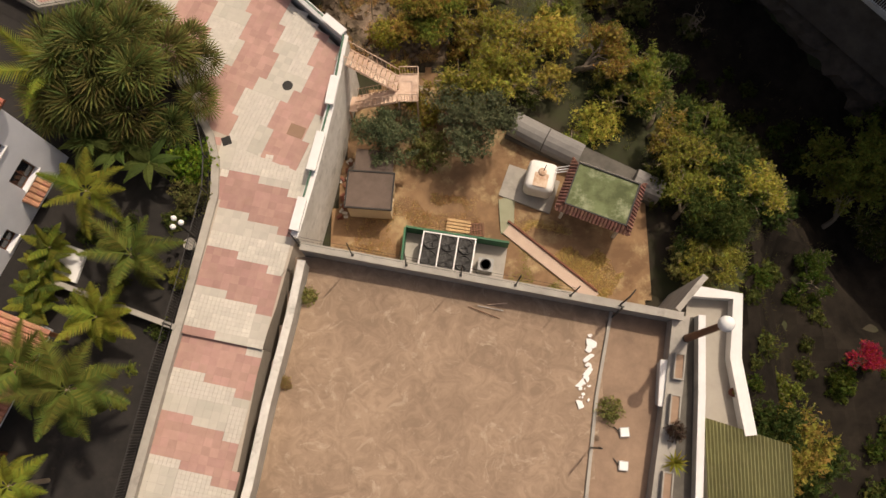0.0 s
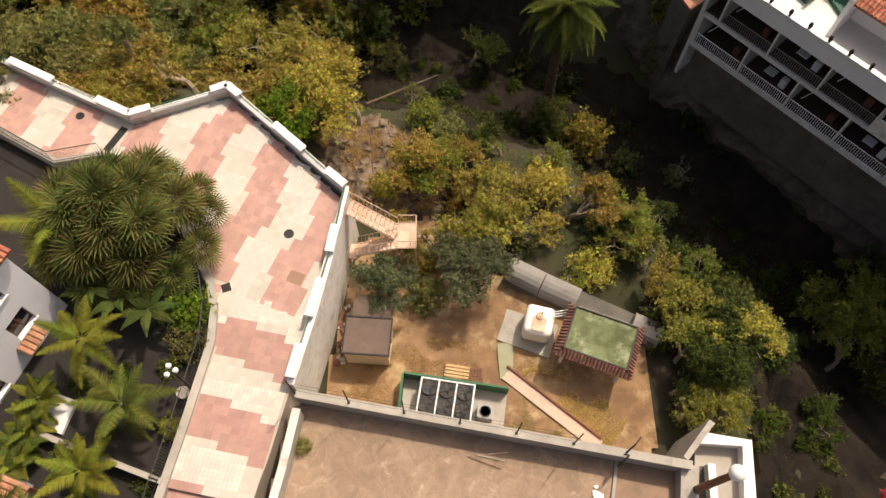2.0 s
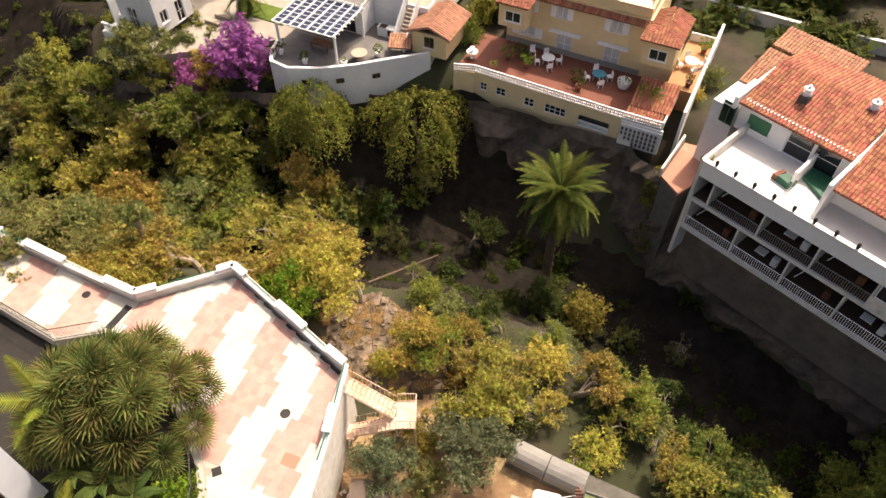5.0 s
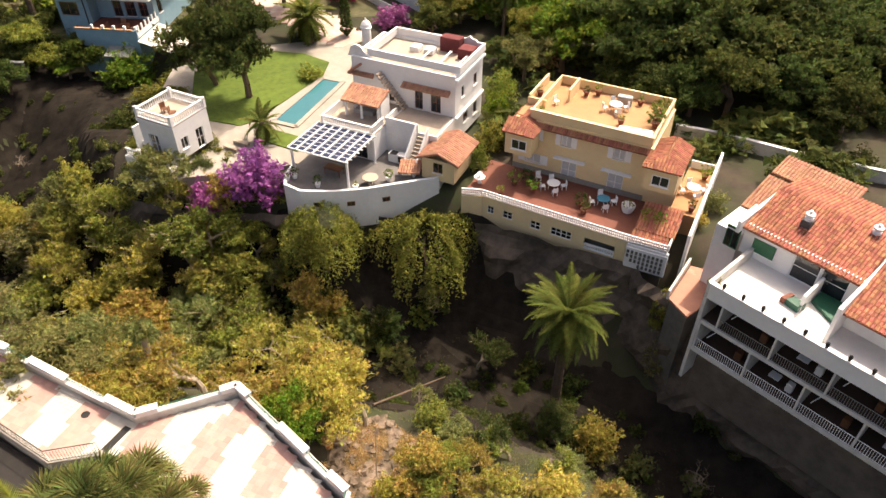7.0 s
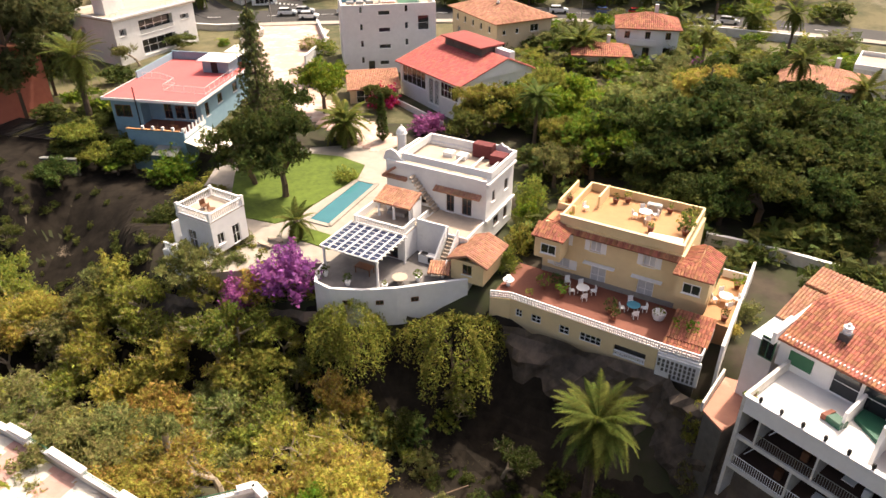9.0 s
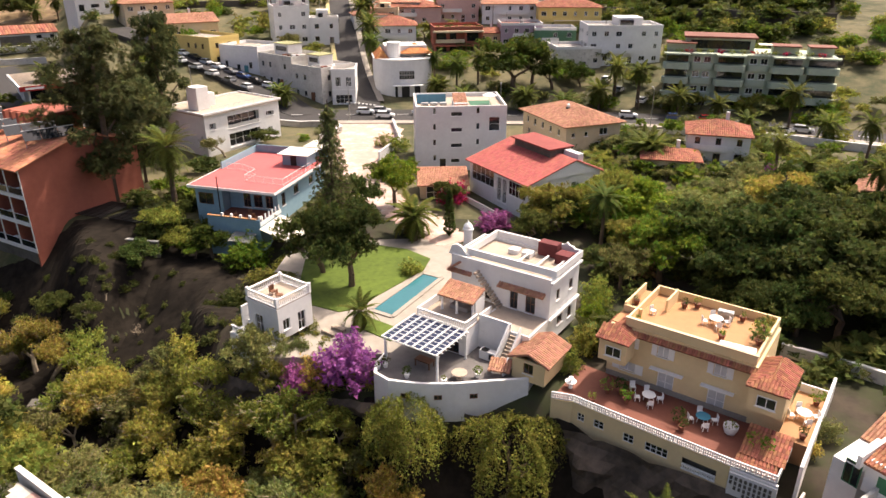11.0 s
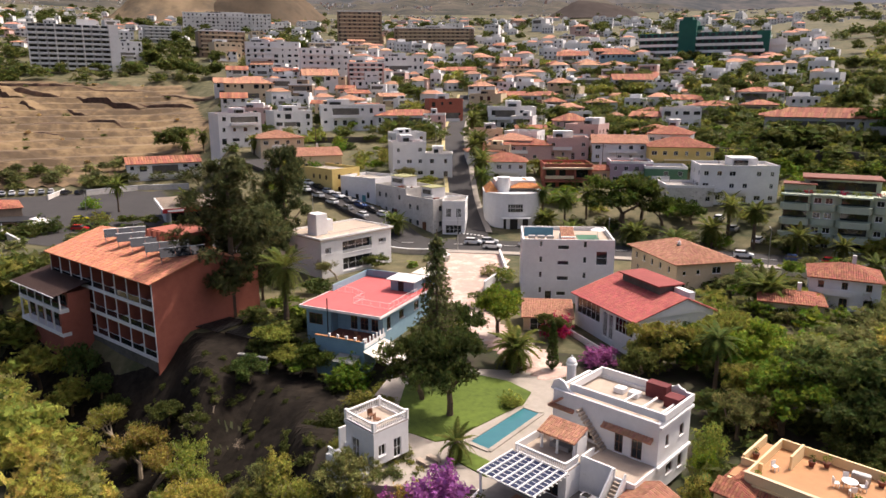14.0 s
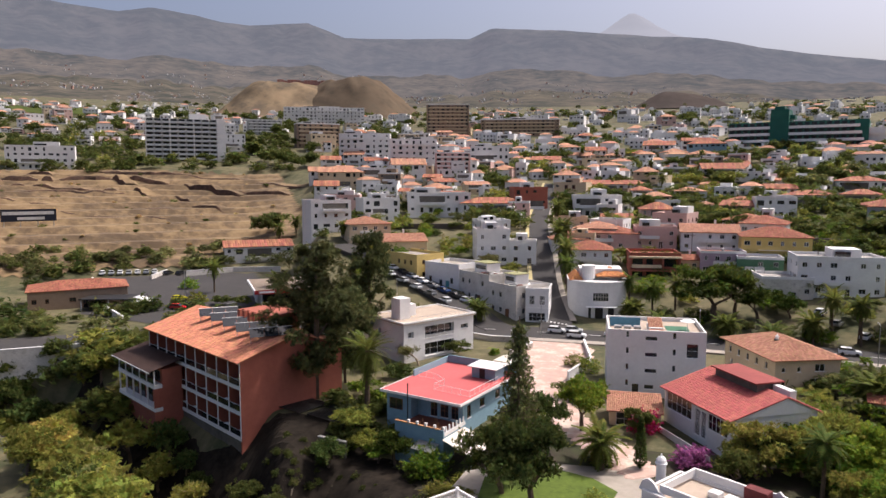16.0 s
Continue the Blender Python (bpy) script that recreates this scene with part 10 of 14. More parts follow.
def grey_tower():
    a = thing("grey_tower", -347.1, 315.6, 43.5, 49, "grey ten-storey apartment slab with a white end", "apartment block")
    W = 42
    part("core", box(0, W, 1.5, 14, -12, 28), grey_wall, a)
    part("end_wall", box(W, W + 5, 0, 15, -12, 28.5), white_wall, a)
    for s in range(10):
        part("balcony_band", box(0, W, 0, 1.49, s * 2.8, s * 2.8 + 1.2), pale_grey, a)
        for i in range(9):
            part("window", box(i * W / 9 + 0.6, (i + 1) * W / 9 - 0.6, 1.42, 1.49, s * 2.8 + 1.25, s * 2.8 + 2.6), glass, a)
    for i in range(10):
        part("pier", box(i * W / 9 - 0.2, i * W / 9 + 0.2, -0.1, 1.495, -2, 28), white_wall if i % 3 == 0 else grey_wall, a)
    part("roof_room", box(26, 36, 5, 11, 28.003, 31.5), white_wall, a)


grey_tower()


def billboard():
    x, y = -266.2, 182.6
    a = thing("billboard", x, y, ground(x, y) + 0.3, 57, "dark blue roadside billboard with pale lettering bars", "billboard")
    part("panel", box(-9.6, 9.6, -0.12, 0.12, 2.2, 7.0, bevel=0.03), mat("navy_board", (0.012, 0.016, 0.03), (0.01, 0.012, 0.022), 0.6), a)
    part("bar", box(-9.0, 8.8, -0.17, -0.125, 4.8, 6.1), mat("pale_print", (0.6, 0.6, 0.58)), a)
    part("bar", box(-4.0, 5.4, -0.17, -0.125, 2.8, 3.9), mat("pale_print", (0.6, 0.6, 0.58)), a)
    for q in (-8.6, -3, 3, 8.6):
        part("post", box(q - 0.15, q + 0.15, 0.13, 0.4, -1, 6.6), grey_metal, a)


billboard()


def station():
    a = thing("fuel_station", -121.7, 144.2, 0.35, 47, "fuel station canopy with a red edge", "fuel station")
    W, Dp = 16.0, 17.0
    roof = box(0, W, 0, Dp, 4.9, 5.5)
    for v in roof.verts:
        v.co.z += v.co.y * 0.05
    part("canopy", roof, white_wall, a)
    part("red_edge", box(-0.05, W + 0.05, -0.1, -0.003, 4.6, 5.7), mat("sign_red", (0.36, 0.02, 0.02)), a)
    part("sign_shape", box(1.2, 5.2, -0.14, -0.103, 4.9, 5.4), white_paint, a)
    for k in range(13):
        part("roof_rib", box(0.4, W - 0.4, 0.6 + k * 1.25, 1.0 + k * 1.25, 5.56 + k * 0.0625, 5.75 + k * 0.0625), tan_floor, a)
    for x, y in ((2, 2), (14, 2), (2, 14), (14, 14)):
        part("column", box(x - 0.2, x + 0.2, y - 0.2, y + 0.2, 0, 5.0), white_paint, a)
    for x in (4, 8, 11):
        part("pump", box(x, x + 0.8, 3.6, 4.2, 0, 1.8, bevel=0.05), mat("sign_red", (0.36, 0.02, 0.02)) if x == 8 else white_paint, a)
    part("shop", box(2, W - 1, 11, 16.5, -1, 4.8), white_wall, a)
    part("shop_window", box(3, W - 2, 10.9, 10.99, 0.6, 3.4), glass, a)
    k = thing("kiosk", -133.0, 158.0, 0.6, 47, "low white kiosk with a flat roof beside the station", "kiosk")
    part("wall", box(0, 8, 0, 6, -1, 3.6), white_wall, k)
    part("roof", box(-0.5, 8.5, -0.5, 6.5, 3.603, 3.9), beige_wall, k)
    part("door", box(3, 4.2, -0.05, -0.003, 0.1, 2.3), glass, k)
    drape("car_park", [(-206, 160), (-160, 122), (-132, 122), (-118, 138), (-108, 150), (-120, 160), (-140, 172), (-165, 196), (-182, 193), (-200, 175)], asphalt, "grey asphalt car park", 0.12, 3.0, "car park")
    for pts, h in (([(-207, 163), (-178, 143.5), (-160, 141)], 1.0), ([(-186.5, 169.5), (-194.3, 184.8)], 2.0), ([(-181.5, 180.0), (-174.0, 195.0), (-160, 204)], 2.4), ([(-158, 127.5), (-141, 119.0)], 1.2)):
        wall_run("wall_car_park", pts, 0.35, -2, 1.0 + h, old_white, "low white car park wall", 0.08)


station()


def street_row():
    """A terrace of low houses stepping down the side street to the corner."""
    for x, y, z, yaw, w, d, h, n, wall, words in (
            (-98.8, 180.3, 6.0, -25, 19.0, 10, 7.0, 2, yellow_wall, "ochre yellow terraced house with a flat roof"),
            (-82.4, 176.2, 4.6, -15.5, 12.4, 11, 6.6, 1, white_wall, "low whitewashed terraced house with small windows"),
            (-70.6, 171.2, 2.3, -31, 13.2, 10, 7.6, 2, old_white, "weathered white terraced house with a cluttered roof"),
            (-60.3, 165.1, 0.4, -29, 10.6, 11, 7.8, 2, old_white, "weathered white corner house with a roof terrace")):
        a = thing("terraced_house", x, y, z, yaw, words, "house", "terraced street houses")
        a.matrix_world = a.matrix_world @ Matrix.Translation((-w / 2, 0, 0))
        fh = h / n
        wins = [(1.2 + i * 2.9, 0.9 if n == 1 else s * fh + (fh * 0.34), 1.0, 1.3) for s in range(n) for i in range(int((w - 1) / 2.9)) if (i + s) % 4 != 3]
        if n == 1:
            wins = [(1.5, 1.8, 1.0, 1.6), (5.3, 0.05, 1.1, 2.6), (9.3, 1.8, 1.0, 1.6)]
        shell(a, w, d, h, wall, {"front": wins, "right": [(2, fh * 0.4, 1.0, 1.3), (6, fh * 0.4, 1.0, 1.3)] + ([(2, fh * 1.4, 1.0, 1.3), (6, fh * 1.4, 1.0, 1.3)] if n > 1 else [])}, t=0.25, frame_m=wood_brown if wall is yellow_wall else grey_metal, sills=False)
        part("footing", box(0, w, 0.02, d, -4, -0.003), wall, a)
        part("roof", box(0.26, w - 0.26, 0.26, d - 0.26, h - 0.1, h + 0.02), grey_floor if wall is old_white else pavement_m, a)
        bm = bmesh.new()
        parapet(bm, -0.03, w + 0.03, -0.03, d + 0.03, h + 0.023, 0.8, 0.2)
        part("parapet", bm, wall, a)
        if wall is old_white:
            hut = part("roof_hut", box(1, w * 0.5, 4.5, 9, h + 0.025, h + 2.7), white_wall, a)
            part("hut_roof", box(0.8, w * 0.5 + 0.3, 4.2, 9.2, h + 2.703, h + 2.85), corr_roof, hut)
            part("hut_window", box(1.6, w * 0.5 - 0.6, 4.42, 4.49, h + 1.0, h + 2.1), glass, hut)
            for k in range(9):      # things left on the roof
                q = random.uniform(w * 0.5, w - 1.2)
                part("roof_clutter", box(q, q + random.uniform(0.3, 0.9), random.uniform(0.6, 3), random.uniform(3.2, 4.2), h + 0.026, h + random.uniform(0.4, 1.2), bevel=0.03), random.choice((wood_brown, grey_metal, terra, white_paint, concrete)), a)
            part("aerial", rod(bmesh.new(), (w * 0.3, 7, h), (w * 0.3, 7, h + 5), 0.04, seg=4), dark_metal, a)
        part("door_surround", box(w * 0.62, w * 0.62 + 1.3, -0.06, -0.003, 0, 2.5), wood_brown if n > 1 else mat("teal_door", (0.10, 0.30, 0.32)), a)
    # the corner's narrow front, with its balcony windows
    c = thing("corner_house", -53.4, 163.0, 0.3, 12, "white corner house with twin barred windows", "house")
    shell(c, 5.6, 9, 7.8, white_wall, {"front": [(0.9, 4.4, 1.3, 2.2), (3.4, 4.4, 1.3, 2.2), (0.8, 0.3, 4.0, 2.1)], "right": [(2, 4.6, 1, 1.6), (6, 4.6, 1, 1.6)]}, t=0.25, cols=4)
    part("footing", box(0, 5.6, 0.02, 9, -4, -0.003), white_wall, c)
    bm = bmesh.new()
    parapet(bm, -0.1, 5.7, -0.1, 9.1, 7.803, 0.7, 0.25)
    part("parapet", bm, white_wall, c)
    part("roof", box(0.2, 5.4, 0.2, 8.8, 7.7, 7.82), grey_floor, c)
    part("band", box(-0.06, 5.66, -0.08, -0.003, 3.5, 3.75), white_paint, c)


street_row()


def round_house():
    a = thing("round_house", -37.0, 171.0, 0.9, 18, "white house with a curved front and orange roofs", "house")
    arc = [(-7.2, 6.0)] + [(7.2 * math.sin(radians(t)) * 1.0, 6.0 - 6.0 * math.cos(radians(t))) for t in range(-80, 81, 10)] + [(7.2, 6.0)]
    body = arc + [(7.2, 13), (-7.2, 13)]
    part("wall", slab(body, -4, 9.0), white_wall, a)
    part("cornice", slab([(x * 1.03, y - 0.2) for x, y in arc] + [(7.4, 13.2), (-7.4, 13.2)], 9.003, 9.25), white_paint, a)
    up = part("upper_wall", box(-4.5, 6.0, 5.5, 12.5, 9.253, 11.9), white_wall, a)
    part("upper_tower", lathe(bmesh.new(), [(0, 9.26), (1.7, 9.26), (1.7, 12.6), (1.8, 12.63), (1.8, 12.9), (0, 12.95)], 20, -2.4, 4.8), white_wall, a)
    for x0, x1, y0, y1, z in ((-6.8, -4.0, 3.5, 12.8, 9.3), (-0.3, 6.9, 3.5, 12.8, 10.4)):
        bm = bmesh.new()
        hip(bm, x0, x1, y0, y1, z, 1.8, 0.3, 0.36, 0.7)
        part("roof", bm, mat("roof_tile_bright", (0.62, 0.26, 0.10), (0.48, 0.19, 0.07), 0.85, 1.5, 0.3, island=0.22), a)
    for k in range(6):
        for q in range(2):
            x = -1.5 + k * 0.62
            part("pane", box(x, x + 0.52, -0.03 + 0.0, 0.06, 4.6 + q * 1.05, 5.5 + q * 1.05), glass, a)
    for x, w in ((-2.6, 1.1), (-1.0, 1.9), (2.2, 1.4)):
        part("shop_front", box(x, x + w, (0.05 if abs(x) < 1.5 else 0.45) - 0.2, 0.9, 0.2, 2.9), dark_metal, a)
    part("awning", box(-3.2, 4.2, -1.4, -0.25, 3.1, 3.25), white_paint, a)
    part("side_window", box(7.15, 7.26, 8, 9.4, 4.4, 6.0), glass, a)


round_house()


CAR_PAINT = {"white": (0.75, 0.75, 0.74), "silver": (0.42, 0.43, 0.44), "black": (0.02, 0.02, 0.022), "blue": (0.03, 0.06, 0.16), "red": (0.42, 0.02, 0.02), "yellow": (0.62, 0.55, 0.02), "grey": (0.16, 0.165, 0.17)}
CAR = {}


def car(x, y, z, yaw, colour):
    """A small hatchback about 4.1 m long."""
    if colour in CAR:
        return copy_thing(CAR[colour], pose(x, y, z, 0, 0, yaw))
    c = thing("car", x, y, z, yaw, f"{colour} hatchback car parked on asphalt" if colour != "yellow" else "bright yellow van parked on asphalt", "car", "parked cars")
    pm = mat("car_paint_" + colour, CAR_PAINT[colour], CAR_PAINT[colour], 0.25, 1, bump=0, spec=0.6)
    prof = [(-2.05, 0.3), (2.0, 0.3), (2.08, 0.62), (1.95, 0.85), (0.95, 1.0), (-1.95, 1.02), (-2.1, 0.7)]
    b = slab(prof, -0.85, 0.85)
    bmesh.ops.transform(b, matrix=pose(0, 0, 0, 90, 0, 0), verts=b.verts[:])
    bmesh.ops.bevel(b, geom=b.edges[:], offset=0.06, segments=2, affect="EDGES")
    part("body", b, pm, c)
    cab = slab([(1.0, 0.98), (-1.95, 0.98), (-1.7, 1.42), (0.25, 1.45)], -0.74, 0.74)
    bmesh.ops.transform(cab, matrix=pose(0, 0, 0, 90, 0, 0), verts=cab.verts[:])
    part("window_glass", cab, glass, c)
    part("roof", box(-1.68, 0.3, -0.68, 0.68, 1.43, 1.5, bevel=0.025), pm, c)
    for wx in (-1.3, 1.3):
        for wy in (-0.8, 0.8):
            w = rod(bmesh.new(), (wx, wy - 0.1, 0.31), (wx, wy + 0.1, 0.31), 0.31, seg=14)
            part("tyre", w, dark_metal, c)
    CAR[colour] = c
    return c


def zr(x, y):
    return max(ground(x, y), 0)


for x, y, yaw, col in ((-43.0, 154.6, 8, "white"), (-37.6, 151.6, 5, "white"), (-39.5, 156.2, 8, "silver"), (-30.5, 156.6, 8, "white"), (16, 160, -2, "white"), (50.3, 151.6, -20, "silver"), (55, 147.0, 30, "white"), (41.3, 152.6, -8, "grey"), (46, 150, 20, "white"), (33, 158.6, 0, "red"), (26, 159, 0, "blue")):
    car(x, y, zr(x, y) + 0.33, yaw, col)
for k, col in enumerate(("silver", "white", "black", "blue", "grey", "white", "silver", "black", "white")):
    f = k / 8
    x, y = -66.5 - 33 * f, 165.0 + 14.2 * f
    car(x, y, ground(x, y) + 0.6, -27 - 3 * f, col)
for k, col in enumerate(("white", "grey", "white", "silver", "white")):
    f = k / 4
    x, y = -76 - 22 * f, 164.5 + 10 * f
    car(x, y, ground(x, y) + 0.6, 150, col)
for x, y, yaw, col in ((-151.2, 147.1, 60, "yellow"), (-142.1, 137.7, 20, "red"), (-140.5, 140.5, 60, "black"), (-189.6, 179.7, 100, "black"), (-185.6, 181.5, 100, "black"), (-181, 190, 100, "black")) + tuple((-205.5 + 1.9 * q, 166.0 + 2.0 * q, 135, ("white", "silver")[q % 2]) for q in range(7)):
    car(x, y, ground(x, y) + 0.14, yaw, col)
car(-133, 106.9, zr(-133, 106.9) + 0.33, 45, "white")
for x, y, col in ((57, 172, "white"), (61, 170, "silver"), (20, 172, "white"), (15, 178, "grey"), (12, 184, "white")):
    car(x, y, ground(x, y) + 0.6, 70, col)


stone_wall = mat("dark_stone_wall", (0.12, 0.10, 0.085), (0.065, 0.055, 0.048), 0.95, 0.9, 0.2, bump=0.6)
for h0, h1, r, hgt, back in ((2.0, 19.0, 236, 6.0, 0), (4.5, 15.5, 262, 5.0, 1), (9.0, 20.0, 205, 4.0, 0), (-13, -3, 262, 3.0, 0), (-30, -22, 258, 3.5, 0)):
    pts = [polar(h0 + (h1 - h0) * k / 6, r) for k in range(7)]
    zb = ground(*pts[3])
    wall_run("retaining_wall", pts, 0.8, zb - 6, zb + hgt * 0.55, stone_wall, "dark stone retaining wall on the slope", category="wall")

# small house yard beside the car park
cp = thing("carport_shelter", -163, 124.0, 0.7, 27, "dark flat carport beside a tiled house", "shelter")
part("roof", box(0, 15, 0, 8, 2.9, 3.15), dark_metal, cp)
for x, y in ((0.3, 0.3), (7.4, 0.3), (14.5, 0.3), (0.3, 7.6), (14.5, 7.6)):
    part("post", box(x, x + 0.2, y, y + 0.2, -0.6, 2.897), white_paint, cp)
tent = thing("awning_tent", -151.5, 133.5, 0.6, 30, "white fabric awning beside the car park", "awning")
part("cover", lathe(bmesh.new(), [(4.6, 2.4), (3.0, 2.9), (0.1, 3.7)], 4), white_paint, tent)
for k in range(4):
    part("pole", rod(bmesh.new(), (4.4 * math.cos(k * 1.571), 4.4 * math.sin(k * 1.571), -0.4), (4.4 * math.cos(k * 1.571), 4.4 * math.sin(k * 1.571), 2.45), 0.06, seg=6), white_paint, tent)


def street_lamp(x, y, h=8.0, yaw=0):
    a = thing("street_lamp", x, y, zr(x, y) + 0.2, yaw, "slim grey street lamp beside the road", "street lamp", "street lamps")
    part("pole", rod(bmesh.new(), (0, 0, -0.5), (0, 0, h), 0.1, 0.06, seg=8), grey_metal, a)
    part("arm", rod(bmesh.new(), (0, 0, h - 0.1), (1.6, 0, h + 0.15), 0.05, seg=6), grey_metal, a)
    part("head", box(1.3, 2.1, -0.14, 0.14, h + 0.05, h + 0.2, bevel=0.03), grey_metal, a)


for x, y, yaw in ((-106.9, 117.5, 45), (-61.8, 146.5, 80), (-45, 148.5, 90), (-12, 152, 95), (20, 152.5, 95), (-58, 179, 0), (-66, 200.5, 0), (-75, 222, 0), (-85, 155, 120), (-152, 150, 30)):
    street_lamp(x, y, 8.0, yaw)


def utility_pole(x, y, h):
    a = thing("utility_pole", x, y, ground(x, y), random.uniform(0, 90), "weathered wooden utility pole with a crossarm", "pole", "utility poles")
    part("pole", rod(bmesh.new(), (0, 0, -0.5), (0, 0, h), 0.14, 0.1, seg=7), bark, a)
    part("crossarm", box(-0.9, 0.9, -0.05, 0.05, h - 0.7, h - 0.58), bark, a)


for x, y, h in ((-112, 208, 9), (-95, 240, 9), (-60, 235, 9), (-20, 215, 9), (12, 205, 9), (31, 96, 9), (-46, 260, 9), (-132, 262, 9)):
    utility_pole(x, y, h)
town_house(47.0, 99.0, -1.2, -28, 11.0, 9.0, 5.4, 2, white_wall, "hip", roof_tile_orange, 1.8, 0)
town_house(63.0, 108.0, -0.9, -30, 13.0, 9.0, 4.2, 1, old_white, "flat", roof_tile, 0.0, 0)
town_house(70.0, 92.0, -1.6, -36, 12.0, 9.0, 3.6, 1, beige_wall, "gable", roof_tile, 1.6, 0)
wall_run("wall_garden_east", [(38, 92), (50, 88), (66, 80), (84, 68)], 0.3, -4, 0.2, old_white, "white garden wall between plots", 0.08)


# ---- plants ----
TREE = {}
FAR_WOOD = {}
SCRUB = {}


def mesh_of(name, verts, faces, material, smooth=False):
    me = bpy.data.meshes.new(name)
    me.from_pydata([tuple(v) for v in verts], [], faces)
    me.materials.append(material)
    if smooth:
        me.polygons.foreach_set("use_smooth", [True] * len(me.polygons))
    return me


def bm_mesh(name, bm, material):
    me = bpy.data.meshes.new(name)
    bm.to_mesh(me)
    bm.free()
    me.materials.append(material)
    return me


def limb(bm, rng, p, d, r, length, depth, tips):
    steps = 3 if depth > 1 else 2
    for k in range(steps):
        q = p + d * length / steps
        d2 = (d + Vector(rng.normal(0, 0.16, 3))).normalized()
        rod(bm, p, q, r * (1 - 0.25 * k / steps), r * (1 - 0.25 * (k + 1) / steps), 6 if depth > 1 else 3, False)
        p, d = q, d2
    r *= 0.72
    if depth == 0:
        tips.append(p)
        return
    for _ in range(3):
        a = rng.uniform(0, 2 * math.pi)
        s = Vector((math.cos(a), math.sin(a), rng.uniform(-0.1, 0.35)))
        limb(bm, rng, p, (d * 0.7 + s * 0.85).normalized(), r * 0.72, length * 0.72, depth - 1, tips)


def tree_mesh(kind, variant, material, lod=0):
    """Unit meshes: about 1 m tall trunk-to-top, scaled when placed. Returns trunk and crown."""
    key = (kind, variant, material.name, lod)
    if key in TREE:
        return TREE[key]
    rng = np.random.default_rng(variant * 17 + len(kind) * 131)
    bm = bmesh.new()
    tips = []
    bk = bark
    if kind == "broad":
        limb(bm, rng, Vector((0, 0, -0.05)), Vector((0, 0, 1)), 0.045, 0.34, 1 if lod in (1, 2) else 2, tips)
        cs, ds = [], []
        n = (110, 46, 16, 160, 76)[lod]
        lobes = 8 if lod in (0, 3, 4) else 6
        for q in range(lobes):
            a = q * 2.4 + rng.uniform(-0.5, 0.5)
            out = rng.uniform(0.16, 0.34) if q else 0.05
            lc = np.array([out * math.cos(a), out * math.sin(a), rng.uniform(0.42, 0.72) if q else 0.76])
            ls = rng.uniform(0.13, 0.23)
            for k in range(7 if lod in (0, 3, 4) else 4):
                d = rng.normal(size=3)
                d /= np.linalg.norm(d)
                d[2] = abs(d[2]) * 0.9 - 0.25
                c = lc + d * ls * rng.uniform(0.6, 1.15)
                rr = rng.uniform(0.05, 0.105) * (1.5 if lod in (1, 2) else 1)
                v = rng.normal(size=(9, 3))
                v /= np.linalg.norm(v, axis=1)[:, None]
                v[:, 2] = np.abs(v[:, 2]) - 0.25
                v = v[rng.integers(0, 9, n)]
                f = rng.random(n)[:, None]
                cs.append(c + v * rr * (0.2 + 1.45 * f) * np.array([1.2, 1.2, 0.9]) + rng.normal(size=(n, 3)) * rr * (0.42 - 0.3 * f))
                ds.append(v * 1.3 + d * 0.3)
        vs, fs = leaf_quads(rng, np.concatenate(cs), np.concatenate(ds), (0.046, 0.1, 0.17, 0.036, 0.058)[lod], slim=0.36, tri=True)
    elif kind == "open":
        limb(bm, rng, Vector((0, 0, -0.05)), Vector((0, 0, 1)), 0.04, 0.30, 3, tips)
        bk = pale_bark
        cs, ds = [], []
        for c in tips:
            c = np.array(c)
            out = c - np.array([0, 0, 0.35])
            out /= np.linalg.norm(out)
            for q in range(8):          # leafy twigs that stick out of the crown
                d = out * 0.6 + rng.normal(size=3) * 0.6 + np.array([0, 0, 0.4])
                d /= np.linalg.norm(d)
                L = rng.uniform(0.07, 0.21)
                if q < 3:
                    rod(bm, c, c + d * L * 1.12, 0.005, 0.002, 3, False)
                n = 17
                f = rng.random((n, 1)) ** 0.8
                cs.append(c + d * L * f + rng.normal(size=(n, 3)) * 0.034 * (1.1 - 0.7 * f))
                ds.append(rng.normal(size=(n, 3)) * 0.5 + d * 1.2)
        vs, fs = leaf_quads(rng, np.concatenate(cs), np.concatenate(ds), 0.042, slim=0.34, tri=True)
    elif kind == "willow":
        limb(bm, rng, Vector((0, 0, -0.05)), Vector((0, 0, 1)), 0.05, 0.33, 2, tips)
        cs = []
        for k in range(430):
            a, f = rng.uniform(0, 2 * math.pi), rng.random() ** 0.5
            w_ = 0.40 + 0.11 * math.sin(3 * a + variant) + 0.07 * math.sin(5 * a)
            top = np.array([w_ * f * math.cos(a), w_ * f * math.sin(a), 0.98 - 0.36 * f * f + rng.normal() * 0.04])
            L = rng.uniform(0.18, 0.55)
            m = int(L * 74)
            t = np.linspace(0, 1, m)[:, None]
            arch = np.concatenate([0.16 * math.cos(a) * np.sqrt(t), 0.16 * math.sin(a) * np.sqrt(t), 0.05 * np.sin(t * 3) - L * t ** 1.4], 1)
            cs.append(top + arch + rng.normal(size=(m, 3)) * 0.012)
        c = np.concatenate(cs)
        vs, fs = leaf_quads(rng, c, np.tile([0, 0, -0.8], (len(c), 1)), 0.032, 0.6, 0.36, tri=True)
    elif kind == "bush":
        for k in range(5):
            a = k * 1.26
            rod(bm, (0, 0, 0), (0.2 * math.cos(a), 0.2 * math.sin(a), 0.4), 0.025, 0.01, 5)
        n = (1700, 440, 115)[lod]
        v = rng.normal(size=(n, 3))
        v /= np.linalg.norm(v, axis=1)[:, None]
        v[:, 2] = np.abs(v[:, 2])
